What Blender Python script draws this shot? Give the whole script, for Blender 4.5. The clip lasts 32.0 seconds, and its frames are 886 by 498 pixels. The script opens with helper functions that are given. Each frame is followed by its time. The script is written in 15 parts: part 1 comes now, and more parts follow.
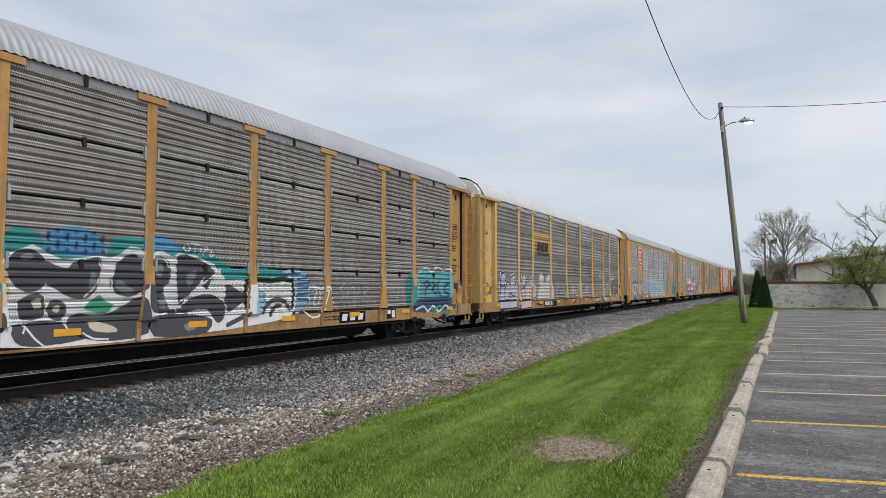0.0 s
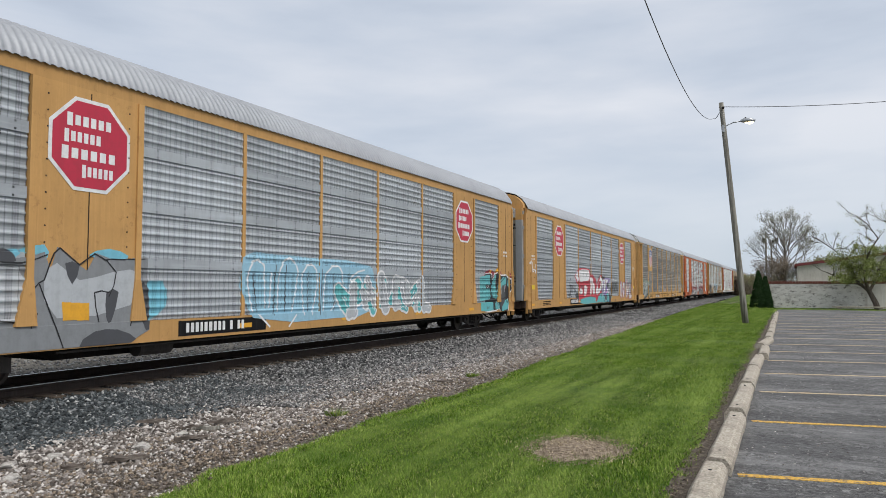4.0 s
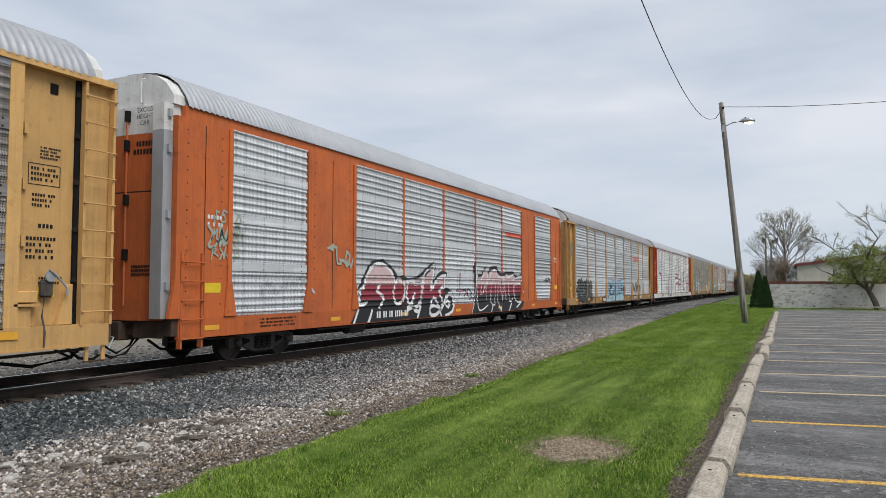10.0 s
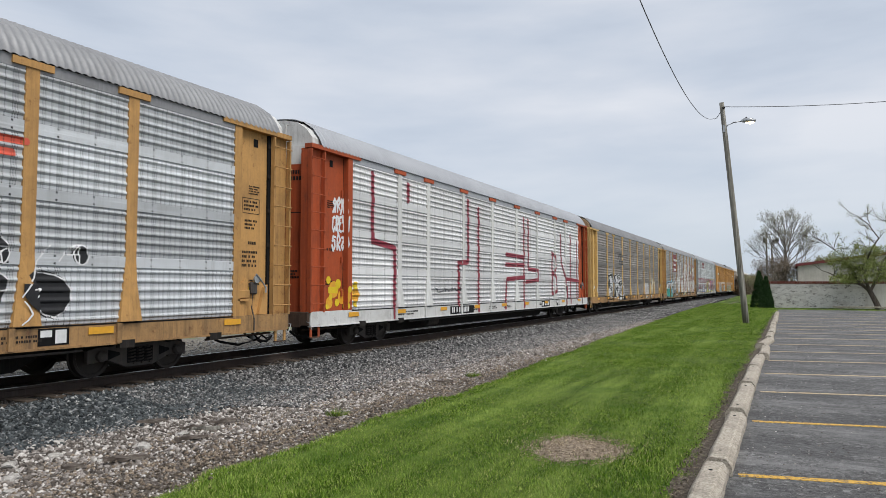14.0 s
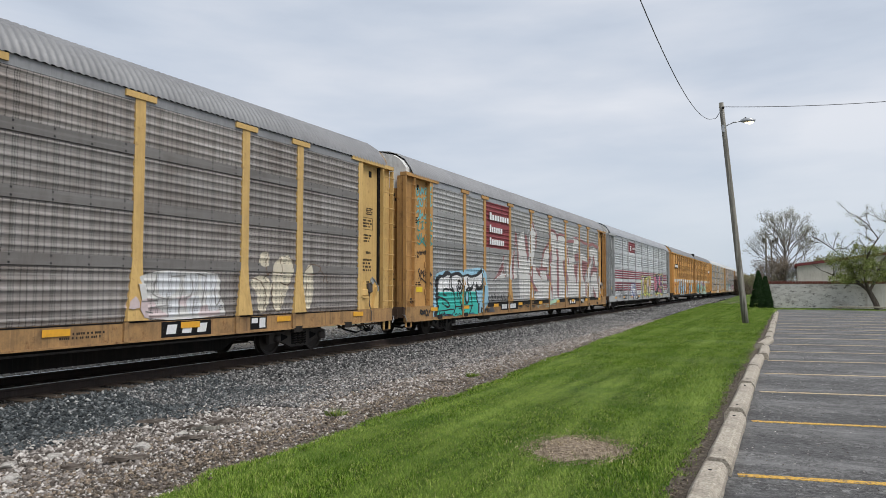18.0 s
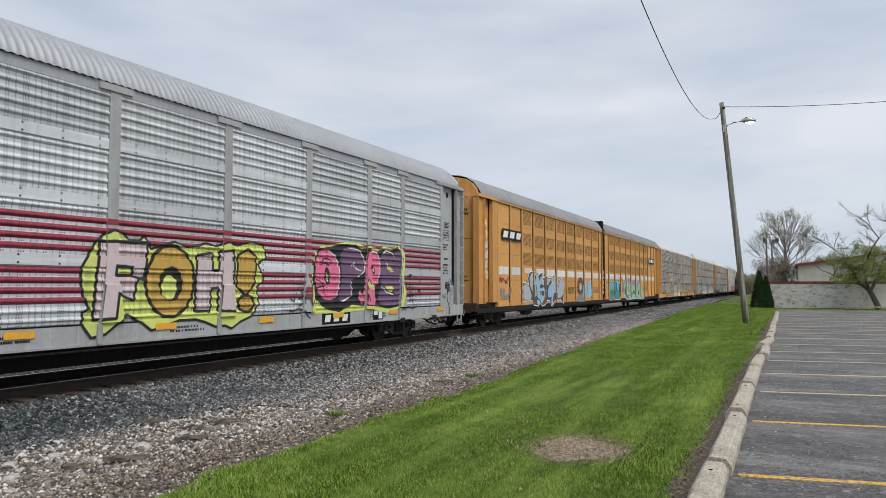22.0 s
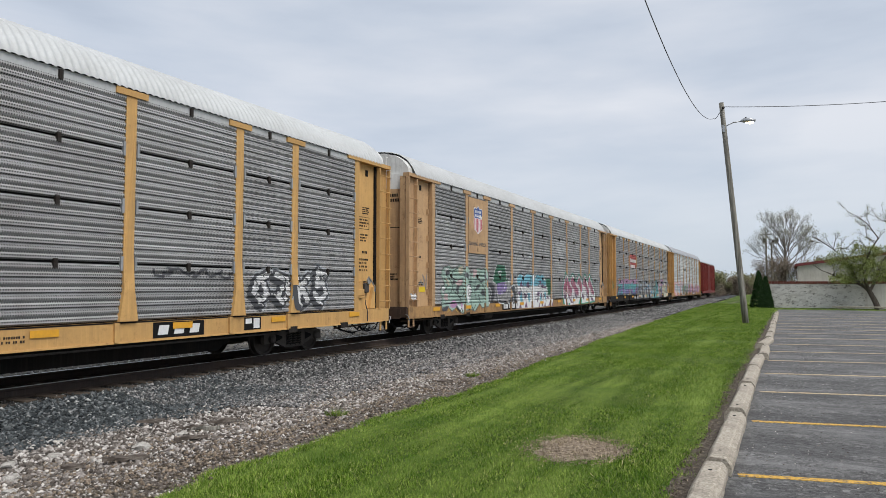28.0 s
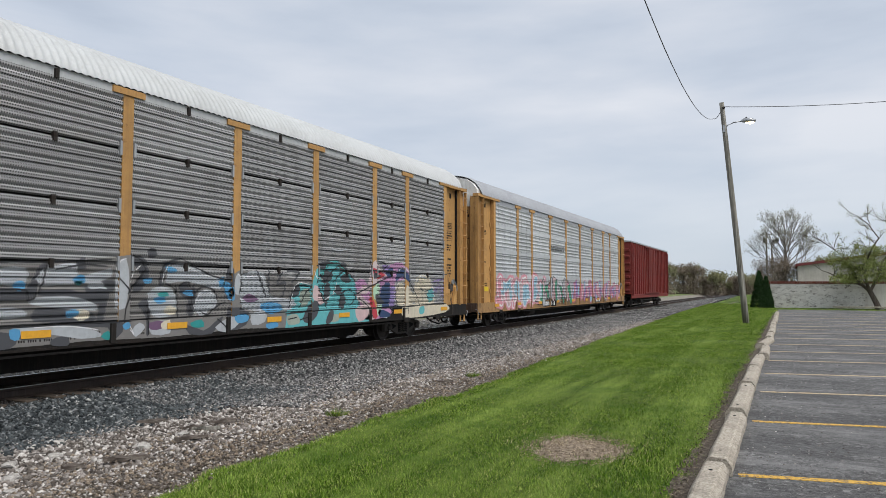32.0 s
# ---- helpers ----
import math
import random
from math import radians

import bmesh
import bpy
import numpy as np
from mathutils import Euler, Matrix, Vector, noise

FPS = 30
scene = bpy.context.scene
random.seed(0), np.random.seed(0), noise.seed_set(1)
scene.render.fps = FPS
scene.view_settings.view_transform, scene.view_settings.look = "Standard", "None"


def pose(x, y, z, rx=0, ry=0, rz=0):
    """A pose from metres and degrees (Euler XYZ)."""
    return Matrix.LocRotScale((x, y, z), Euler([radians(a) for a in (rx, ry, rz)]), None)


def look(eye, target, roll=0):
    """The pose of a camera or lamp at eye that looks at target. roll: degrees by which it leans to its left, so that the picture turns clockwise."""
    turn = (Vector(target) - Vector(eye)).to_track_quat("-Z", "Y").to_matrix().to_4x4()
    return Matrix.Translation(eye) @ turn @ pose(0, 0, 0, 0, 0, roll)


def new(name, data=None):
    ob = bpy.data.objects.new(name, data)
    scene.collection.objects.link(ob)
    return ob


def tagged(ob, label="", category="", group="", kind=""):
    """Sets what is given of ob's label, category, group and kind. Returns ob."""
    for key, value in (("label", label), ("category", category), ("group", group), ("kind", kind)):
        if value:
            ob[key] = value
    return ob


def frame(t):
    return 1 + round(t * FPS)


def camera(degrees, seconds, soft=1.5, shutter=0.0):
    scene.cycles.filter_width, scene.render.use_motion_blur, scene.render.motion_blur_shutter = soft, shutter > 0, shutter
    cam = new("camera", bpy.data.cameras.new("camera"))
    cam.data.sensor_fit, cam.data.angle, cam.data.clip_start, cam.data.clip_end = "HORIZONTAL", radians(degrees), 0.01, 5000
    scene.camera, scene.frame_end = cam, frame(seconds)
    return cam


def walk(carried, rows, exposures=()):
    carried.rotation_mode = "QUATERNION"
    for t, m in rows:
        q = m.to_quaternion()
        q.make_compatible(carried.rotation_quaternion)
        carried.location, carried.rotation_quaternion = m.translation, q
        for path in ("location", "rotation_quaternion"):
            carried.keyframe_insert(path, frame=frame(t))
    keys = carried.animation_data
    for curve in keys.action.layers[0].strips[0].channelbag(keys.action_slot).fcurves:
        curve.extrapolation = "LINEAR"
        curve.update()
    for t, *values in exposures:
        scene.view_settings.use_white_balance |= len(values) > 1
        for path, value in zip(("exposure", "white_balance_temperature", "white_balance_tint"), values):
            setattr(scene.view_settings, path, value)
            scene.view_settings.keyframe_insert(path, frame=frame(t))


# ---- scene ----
FOV = 63.78
EYE = (0.0, 0.0, 1.67)
cam = camera(FOV, 32.0, soft=0.6)


def aim(right):
    # the standing camera, turned by a hair to the right, in hundredths of a degree
    return pose(*EYE, 93.044, 0, 25.73 - right * 0.01)


walk(cam, [(0, aim(7)), (1.5, aim(7)), (2, aim(0)), (6.6, aim(0)), (7, aim(-3)), (7.6, aim(-3)), (8.3, aim(6)), (9.5, aim(7)),
           (10, aim(1)), (11, aim(-4)), (14, aim(-4)), (16.5, aim(0)), (18.5, aim(0)), (19, aim(-4)), (25.5, aim(-4)), (27.5, aim(-1)),
           (29, aim(-3)), (32, aim(-4))])

# ---- light ----
SUN_EL, SUN_AZ = radians(54), radians(112)
world = bpy.data.worlds.new("world")
scene.world = world
world.use_nodes = True
scene.view_settings.exposure = 0.0


def build_world():
    nt = world.node_tree
    nt.nodes.clear()
    n = nt.nodes.new
    out, bg = n("ShaderNodeOutputWorld"), n("ShaderNodeBackground")
    sky = n("ShaderNodeTexSky")
    sky.sky_type, sky.sun_disc = "NISHITA", False
    sky.sun_elevation, sky.sun_rotation = SUN_EL, SUN_AZ
    tc, mp = n("ShaderNodeTexCoord"), n("ShaderNodeMapping")
    mp.inputs["Scale"].default_value = (1.0, 1.0, 4.5)
    mp.inputs["Rotation"].default_value = (0.05, 0.06, 0.3)
    nz, nz2 = n("ShaderNodeTexNoise"), n("ShaderNodeTexNoise")
    nz.inputs["Scale"].default_value, nz.inputs["Detail"].default_value = 1.6, 6.0
    nz.inputs["Roughness"].default_value = 0.45
    nz.inputs["Distortion"].default_value = 0.3
    nz2.inputs["Scale"].default_value, nz2.inputs["Detail"].default_value = 4.5, 6.0
    nt.links.new(tc.outputs["Generated"], mp.inputs["Vector"])
    nt.links.new(mp.outputs["Vector"], nz.inputs["Vector"])
    nt.links.new(mp.outputs["Vector"], nz2.inputs["Vector"])
    add = n("ShaderNodeMath")
    add.operation = "MULTIPLY_ADD"
    nt.links.new(nz2.outputs["Fac"], add.inputs[0])
    add.inputs[1].default_value = 0.35
    nt.links.new(nz.outputs["Fac"], add.inputs[2])
    ramp = n("ShaderNodeValToRGB")
    cr = ramp.color_ramp
    cr.elements[0].position, cr.elements[0].color = 0.46, (0.43, 0.488, 0.585, 1)
    cr.elements[1].position, cr.elements[1].color = 0.86, (0.73, 0.75, 0.80, 1)
    e = cr.elements.new(0.62)
    e.color = (0.548, 0.602, 0.69, 1)
    nt.links.new(add.outputs[0], ramp.inputs["Fac"])
    dim = n("ShaderNodeMixRGB")
    dim.blend_type = "MULTIPLY"
    dim.inputs["Fac"].default_value = 1.0
    nt.links.new(sky.outputs["Color"], dim.inputs["Color1"])
    dim.inputs["Color2"].default_value = (0.1, 0.1, 0.1, 1)
    # the cloud thins to a bluer band low over the horizon
    sep, low = n("ShaderNodeSeparateXYZ"), n("ShaderNodeMapRange")
    nt.links.new(tc.outputs["Generated"], sep.inputs[0])
    nt.links.new(sep.outputs["Z"], low.inputs["Value"])
    low.inputs["From Min"].default_value, low.inputs["From Max"].default_value = 0.0, 0.2
    low.inputs["To Min"].default_value, low.inputs["To Max"].default_value = 0.75, 0.0
    blue = n("ShaderNodeMixRGB")
    nt.links.new(low.outputs["Result"], blue.inputs["Fac"])
    nt.links.new(ramp.outputs["Color"], blue.inputs["Color1"])
    blue.inputs["Color2"].default_value = (0.47, 0.55, 0.65, 1)
    mix = n("ShaderNodeMixRGB")
    mix.inputs["Fac"].default_value = 0.88
    nt.links.new(dim.outputs["Color"], mix.inputs["Color1"])
    nt.links.new(blue.outputs["Color"], mix.inputs["Color2"])
    nt.links.new(mix.outputs["Color"], bg.inputs["Color"])
    bg.inputs["Strength"].default_value = 1.12
    nt.links.new(bg.outputs["Background"], out.inputs["Surface"])


build_world()
sun_data = bpy.data.lights.new("sun", "SUN")
sun_data.energy, sun_data.angle, sun_data.color = 2.9, radians(32), (1.0, 0.97, 0.92)
sun = new("sun", sun_data)
sun.matrix_world = look((0, 0, 30), (0 - math.sin(SUN_AZ) * 10, 0 - math.cos(SUN_AZ) * 10, 30 - 10 * math.tan(SUN_EL)))

# ---- materials ----
MATS = {}


class Nodes:
    """Short hand for one material's nodes."""

    def __init__(self, name, rough=0.7, metal=0.0, spec=0.5):
        self.mat = bpy.data.materials.new(name)
        self.mat.use_nodes = True
        self.nt = self.mat.node_tree
        self.bsdf = self.nt.nodes["Principled BSDF"]
        self.bsdf.inputs["Roughness"].default_value = rough
        self.bsdf.inputs["Metallic"].default_value = metal
        self.bsdf.inputs["Specular IOR Level"].default_value = spec
        MATS[name] = self.mat

    def add(self, kind, **inputs):
        node = self.nt.nodes.new(kind)
        for key, value in inputs.items():
            node.inputs[key.replace("_", " ")].default_value = value
        return node

    def link(self, a, b):
        self.nt.links.new(a, b)

    def coords(self, kind="Object"):
        return self.add("ShaderNodeTexCoord").outputs[kind]

    def noise(self, scale, detail=5.0, rough=0.6, vec=None, stretch=None, kind="Object"):
        vec = vec or self.coords(kind)
        if stretch:
            mp = self.add("ShaderNodeMapping", Scale=stretch)
            self.link(vec, mp.inputs["Vector"])
            vec = mp.outputs["Vector"]
        nz = self.add("ShaderNodeTexNoise", Scale=scale, Detail=detail, Roughness=rough)
        self.link(vec, nz.inputs["Vector"])
        return nz.outputs["Fac"]

    def ramp(self, fac, stops):
        node = self.add("ShaderNodeValToRGB")
        cr = node.color_ramp
        while len(cr.elements) < len(stops):
            cr.elements.new(0.5)
        for el, (p, c) in zip(cr.elements, stops):
            el.position, el.color = p, (*c, 1)
        self.link(fac, node.inputs["Fac"])
        return node.outputs["Color"]

    def mix(self, fac, a, b, blend="MIX"):
        node = self.add("ShaderNodeMixRGB")
        node.blend_type = blend
        for value, slot in ((fac, "Fac"), (a, "Color1"), (b, "Color2")):
            if isinstance(value, (int, float)):
                node.inputs[slot].default_value = value
            elif isinstance(value, tuple):
                node.inputs[slot].default_value = (*value, 1)
            else:
                self.link(value, node.inputs[slot])
        return node.outputs["Color"]

    def math(self, op, a, b=0.0):
        node = self.add("ShaderNodeMath")
        node.operation = op
        for i, value in enumerate((a, b)):
            if isinstance(value, (int, float)):
                node.inputs[i].default_value = value
            else:
                self.link(value, node.inputs[i])
        return node.outputs[0]

    def done(self, color, bump=None, height=0.01, strength=0.5, rough=None):
        if isinstance(color, tuple):
            self.bsdf.inputs["Base Color"].default_value = (*color, 1)
        else:
            self.link(color, self.bsdf.inputs["Base Color"])
        if bump is not None:
            node = self.add("ShaderNodeBump", Strength=strength, Distance=height)
            self.link(bump, node.inputs["Height"])
            self.link(node.outputs["Normal"], self.bsdf.inputs["Normal"])
        if rough is not None:
            self.link(rough, self.bsdf.inputs["Roughness"])
        return self.mat


def worn(name, base, dirt, amount=0.6, rough=0.6, metal=0.0, streak=True, scale=1.0, rust=0.0):
    """Paint or metal with grime at several scales, faint vertical runs and, if asked, rust blooms."""
    m = Nodes(name, rough, metal, 0.16)
    info = m.add("ShaderNodeObjectInfo")
    tint = m.math("MULTIPLY_ADD", info.outputs["Random"], 0.2)
    m.nt.nodes[-1].inputs[2].default_value = 0.88
    big = m.noise(0.9 * scale, 6, 0.7)
    fine = m.noise(14 * scale, 8, 0.75)
    c = m.mix(m.ramp(big, [(0.42, (0, 0, 0)), (0.66, (amount, amount, amount))]), base, dirt)
    if streak:
        run = m.noise(7.0, 6, 0.7, stretch=(1, 1, 0.05))
        c = m.mix(m.ramp(run, [(0.5, (0, 0, 0)), (0.68, (amount * 0.85,) * 3)]), c, dirt)
        run2 = m.noise(22.0, 5, 0.7, stretch=(1, 1, 0.03))
        pale = tuple(min(1.0, v * 1.25 + 0.03) for v in base)
        c = m.mix(m.ramp(run2, [(0.52, (0, 0, 0)), (0.72, (0.35,) * 3)]), c, pale)
    c = m.mix(m.ramp(fine, [(0.5, (0, 0, 0)), (0.75, (amount * 0.7,) * 3)]), c, dirt)
    if rust:
        spot = m.noise(3.1, 9, 0.8)
        c = m.mix(m.ramp(spot, [(0.56, (0, 0, 0)), (0.64, (rust,) * 3)]), c, (0.13, 0.055, 0.03))
        bloom = m.noise(1.3, 8, 0.75, stretch=(1, 1, 0.35))
        c = m.mix(m.ramp(bloom, [(0.56, (0, 0, 0)), (0.72, (rust,) * 3)]), c, (0.055, 0.04, 0.032))
    hsv = m.add("ShaderNodeHueSaturation")
    m.link(c, hsv.inputs["Color"])
    m.link(tint, hsv.inputs["Value"])
    return m.done(hsv.outputs["Color"], fine, 0.003, 0.3)


HOLE_COLUMNS = (0.04, 0.10, 0.26, 0.44, 0.50, 0.56, 0.72, 0.87)
HOLE_WIDTH = 0.025


def screen_mat(name, base, dirt, holes="grid", amount=0.5, metal=0.12, rust=0.25):
    """Galvanised side sheet with punched holes, grimed in bands and runs."""
    m = Nodes(name, 0.55, metal, 0.22)
    info = m.add("ShaderNodeObjectInfo")
    co = m.coords()
    sep = m.add("ShaderNodeSeparateXYZ")
    m.link(co, sep.inputs[0])
    # holes are not cut: the dark inside is painted as near-black dots
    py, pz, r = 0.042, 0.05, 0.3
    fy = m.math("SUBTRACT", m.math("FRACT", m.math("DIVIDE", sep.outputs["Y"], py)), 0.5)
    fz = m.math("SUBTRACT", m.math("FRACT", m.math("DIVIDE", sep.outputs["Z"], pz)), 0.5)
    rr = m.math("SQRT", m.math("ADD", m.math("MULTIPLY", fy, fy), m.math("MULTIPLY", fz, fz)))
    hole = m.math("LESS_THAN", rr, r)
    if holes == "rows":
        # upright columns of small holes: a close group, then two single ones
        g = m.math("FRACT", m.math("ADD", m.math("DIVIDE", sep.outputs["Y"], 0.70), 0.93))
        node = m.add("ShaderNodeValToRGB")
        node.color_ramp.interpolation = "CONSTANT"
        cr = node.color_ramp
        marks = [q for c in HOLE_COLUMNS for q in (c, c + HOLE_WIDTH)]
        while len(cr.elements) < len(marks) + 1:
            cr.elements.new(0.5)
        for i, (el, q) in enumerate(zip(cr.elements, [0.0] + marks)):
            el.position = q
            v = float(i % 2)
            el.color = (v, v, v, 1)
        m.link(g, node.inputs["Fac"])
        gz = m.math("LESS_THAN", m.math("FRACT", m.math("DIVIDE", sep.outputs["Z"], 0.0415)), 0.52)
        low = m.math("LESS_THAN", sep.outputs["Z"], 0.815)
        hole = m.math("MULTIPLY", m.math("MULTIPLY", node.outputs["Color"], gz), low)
        # pairs of bolt heads on the plain band
        by = m.math("ABSOLUTE", m.math("SUBTRACT", m.math("FRACT", m.math("DIVIDE", sep.outputs["Y"], 0.70)), 0.5))
        bz = m.math("ABSOLUTE", m.math("SUBTRACT", m.math("ABSOLUTE", m.math("SUBTRACT", sep.outputs["Z"], 0.934)), 0.062))
        bolt = m.math("MULTIPLY", m.math("LESS_THAN", by, 0.026), m.math("LESS_THAN", bz, 0.017))
        hole = m.math("MAXIMUM", hole, bolt)
    # each sheet is shifted in the pattern of stains, so that no two are alike
    shift = m.add("ShaderNodeVectorMath")
    shift.operation = "ADD"
    m.link(co, shift.inputs[0])
    m.link(m.math("MULTIPLY", info.outputs["Random"], 40.0), shift.inputs[1])
    vec = shift.outputs[0]
    big = m.noise(0.8, 7, 0.7, vec=vec, stretch=(1, 0.5, 1.4))
    run = m.noise(5.0, 6, 0.7, vec=vec, stretch=(1, 1, 0.07))
    band = m.noise(3.0, 5, 0.7, vec=vec, stretch=(1, 0.08, 4.0))
    fine = m.noise(30, 6, 0.75, vec=vec)
    c = m.mix(m.ramp(big, [(0.4, (0, 0, 0)), (0.64, (amount,) * 3)]), base, dirt)
    c = m.mix(m.ramp(run, [(0.48, (0, 0, 0)), (0.68, (amount,) * 3)]), c, dirt)
    light = tuple(min(1.0, v * 1.3 + 0.02) for v in base)
    c = m.mix(m.ramp(band, [(0.52, (0, 0, 0)), (0.66, (0.6,) * 3)]), c, light)
    c = m.mix(m.ramp(fine, [(0.48, (0, 0, 0)), (0.75, (amount * 0.7,) * 3)]), c, dirt)
    if rust:
        bloom = m.noise(1.1, 8, 0.75, vec=vec, stretch=(1, 1, 0.5))
        c = m.mix(m.ramp(bloom, [(0.55, (0, 0, 0)), (0.7, (rust,) * 3)]), c, (0.10, 0.06, 0.045))
    hsv = m.add("ShaderNodeHueSaturation")
    m.link(c, hsv.inputs["Color"])
    tint = m.math("MULTIPLY_ADD", info.outputs["Random"], 0.34)
    m.nt.nodes[-1].inputs[2].default_value = 0.8
    m.link(tint, hsv.inputs["Value"])
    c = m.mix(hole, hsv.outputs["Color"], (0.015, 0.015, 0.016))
    return m.done(c, fine, 0.003, 0.25)


PAINTS = {}


def punched(m, sep, kind, z_from):
    """Mask of the punched holes in the side sheets, four sheets high from z_from."""
    z = m.math("SUBTRACT", sep.outputs["Z"], z_from)
    z = m.math("MULTIPLY", m.math("FRACT", m.math("DIVIDE", z, 1.04)), 1.04)
    if kind == "grid":
        fy = m.math("SUBTRACT", m.math("FRACT", m.math("DIVIDE", sep.outputs["Y"], 0.042)), 0.5)
        fz = m.math("SUBTRACT", m.math("FRACT", m.math("DIVIDE", z, 0.05)), 0.5)
        return m.math("LESS_THAN", m.math("SQRT", m.math("ADD", m.math("MULTIPLY", fy, fy), m.math("MULTIPLY", fz, fz))), 0.27)
    g = m.math("FRACT", m.math("ADD", m.math("DIVIDE", sep.outputs["Y"], 0.70), 0.93))
    node = m.add("ShaderNodeValToRGB")
    node.color_ramp.interpolation = "CONSTANT"
    cr = node.color_ramp
    marks = [q for c in HOLE_COLUMNS for q in (c, c + HOLE_WIDTH)]
    while len(cr.elements) < len(marks) + 1:
        cr.elements.new(0.5)
    for i, (el, q) in enumerate(zip(cr.elements, [0.0] + marks)):
        el.position = q
        el.color = (float(i % 2),) * 3 + (1,)
    m.link(g, node.inputs["Fac"])
    rows = m.math("LESS_THAN", m.math("FRACT", m.math("DIVIDE", z, 0.0415)), 0.52)
    return m.math("MULTIPLY", m.math("MULTIPLY", node.outputs["Color"], rows), m.math("LESS_THAN", z, 0.815))


def flat_paint(name, base, rough=0.55, holes=""):
    PAINTS[name] = base
    m = Nodes(name, rough, 0, 0.35)
    fine = m.noise(9, 6, 0.7)
    run = m.noise(5, 4, 0.6, stretch=(1, 1, 0.1))
    dark = tuple(v * 0.55 + 0.02 for v in base)
    c = m.mix(m.ramp(fine, [(0.45, (0, 0, 0)), (0.85, (0.6, 0.6, 0.6))]), base, dark)
    c = m.mix(m.ramp(run, [(0.5, (0, 0, 0)), (0.85, (0.5, 0.5, 0.5))]), c, dark)
    if holes:
        sep = m.add("ShaderNodeSeparateXYZ")
        m.link(m.coords(), sep.inputs[0])
        # the same dark hole dots painted over the coat
        c = m.mix(punched(m, sep, holes, 1.05 if holes == "grid" else 1.18), c, (0.015, 0.015, 0.016))
    return m.done(c)


worn("yellow", (0.50, 0.28, 0.10), (0.20, 0.12, 0.06), 0.5, rust=0.55)
worn("twin_yellow", (0.60, 0.31, 0.095), (0.34, 0.18, 0.07), 0.35, rust=0.2)
worn("lemon_yellow", (0.60, 0.40, 0.155), (0.30, 0.19, 0.08), 0.4, rust=0.4)
worn("sill_yellow", (0.40, 0.235, 0.10), (0.11, 0.075, 0.05), 0.75, rust=0.7)
worn("pale_yellow", (0.58, 0.345, 0.13), (0.27, 0.17, 0.08), 0.35, rust=0.3)
worn("faded_yellow", (0.52, 0.335, 0.18), (0.27, 0.165, 0.10), 0.5, rust=0.5)
worn("kcs_yellow", (0.52, 0.295, 0.11), (0.33, 0.19, 0.07), 0.3, rust=0.3)
worn("orange", (0.50, 0.125, 0.035), (0.24, 0.075, 0.04), 0.45, rust=0.4)
worn("red_orange", (0.42, 0.085, 0.03), (0.17, 0.05, 0.03), 0.5, rust=0.5)
worn("car_grey", (0.36, 0.37, 0.37), (0.17, 0.165, 0.16), 0.45, rust=0.2)
worn("cream_end", (0.52, 0.48, 0.40), (0.33, 0.29, 0.23), 0.5, rust=0.3)
worn("tan_end", (0.36, 0.25, 0.15), (0.22, 0.14, 0.085), 0.5, rust=0.4)
worn("white_paint", (0.66, 0.66, 0.64), (0.34, 0.32, 0.30), 0.35, rust=0.35)
worn("roof_grey", (0.38, 0.39, 0.41), (0.24, 0.245, 0.26), 0.4, 0.5, 0.3)
worn("roof_light", (0.50, 0.51, 0.51), (0.34, 0.34, 0.33), 0.4, 0.5, 0.1)
worn("roof_dark", (0.27, 0.27, 0.275), (0.15, 0.147, 0.15), 0.4, 0.5, 0.3)
worn("steel_dark", (0.014, 0.0135, 0.013), (0.04, 0.03, 0.024), 0.5, 0.75)
worn("truck_steel", (0.06, 0.055, 0.052), (0.125, 0.105, 0.09), 0.6, 0.8)
worn("wheel_steel", (0.05, 0.044, 0.04), (0.10, 0.08, 0.066), 0.5, 0.6, 0.5, False)
worn("rusty_dark", (0.05, 0.035, 0.027), (0.11, 0.07, 0.05), 0.6, 0.85)
# near-black for rubber and boards, and for shade drawn into gaps and slots
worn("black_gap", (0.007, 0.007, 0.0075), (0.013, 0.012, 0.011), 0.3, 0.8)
worn("box_red", (0.20, 0.035, 0.03), (0.09, 0.03, 0.028), 0.45, rust=0.35)
worn("galv", (0.40, 0.42, 0.44), (0.24, 0.24, 0.24), 0.4, 0.45, 0.5)
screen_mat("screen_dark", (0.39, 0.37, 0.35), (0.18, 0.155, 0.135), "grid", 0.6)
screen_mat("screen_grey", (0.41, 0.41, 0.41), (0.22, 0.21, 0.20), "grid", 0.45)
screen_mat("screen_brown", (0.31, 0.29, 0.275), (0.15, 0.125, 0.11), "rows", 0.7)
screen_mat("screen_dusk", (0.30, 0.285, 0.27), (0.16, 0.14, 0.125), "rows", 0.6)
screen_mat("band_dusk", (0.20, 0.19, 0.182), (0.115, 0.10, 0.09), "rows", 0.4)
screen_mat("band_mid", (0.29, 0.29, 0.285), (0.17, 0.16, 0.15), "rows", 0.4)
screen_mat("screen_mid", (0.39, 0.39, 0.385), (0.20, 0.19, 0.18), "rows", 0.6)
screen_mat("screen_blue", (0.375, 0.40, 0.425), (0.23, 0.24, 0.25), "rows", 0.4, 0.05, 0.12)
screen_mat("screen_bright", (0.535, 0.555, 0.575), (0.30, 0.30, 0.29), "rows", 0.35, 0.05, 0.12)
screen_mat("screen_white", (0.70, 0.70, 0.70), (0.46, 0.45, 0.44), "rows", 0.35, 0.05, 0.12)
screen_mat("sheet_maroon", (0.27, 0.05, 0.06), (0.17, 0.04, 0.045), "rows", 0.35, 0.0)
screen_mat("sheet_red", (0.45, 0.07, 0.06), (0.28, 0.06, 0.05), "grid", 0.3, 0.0)
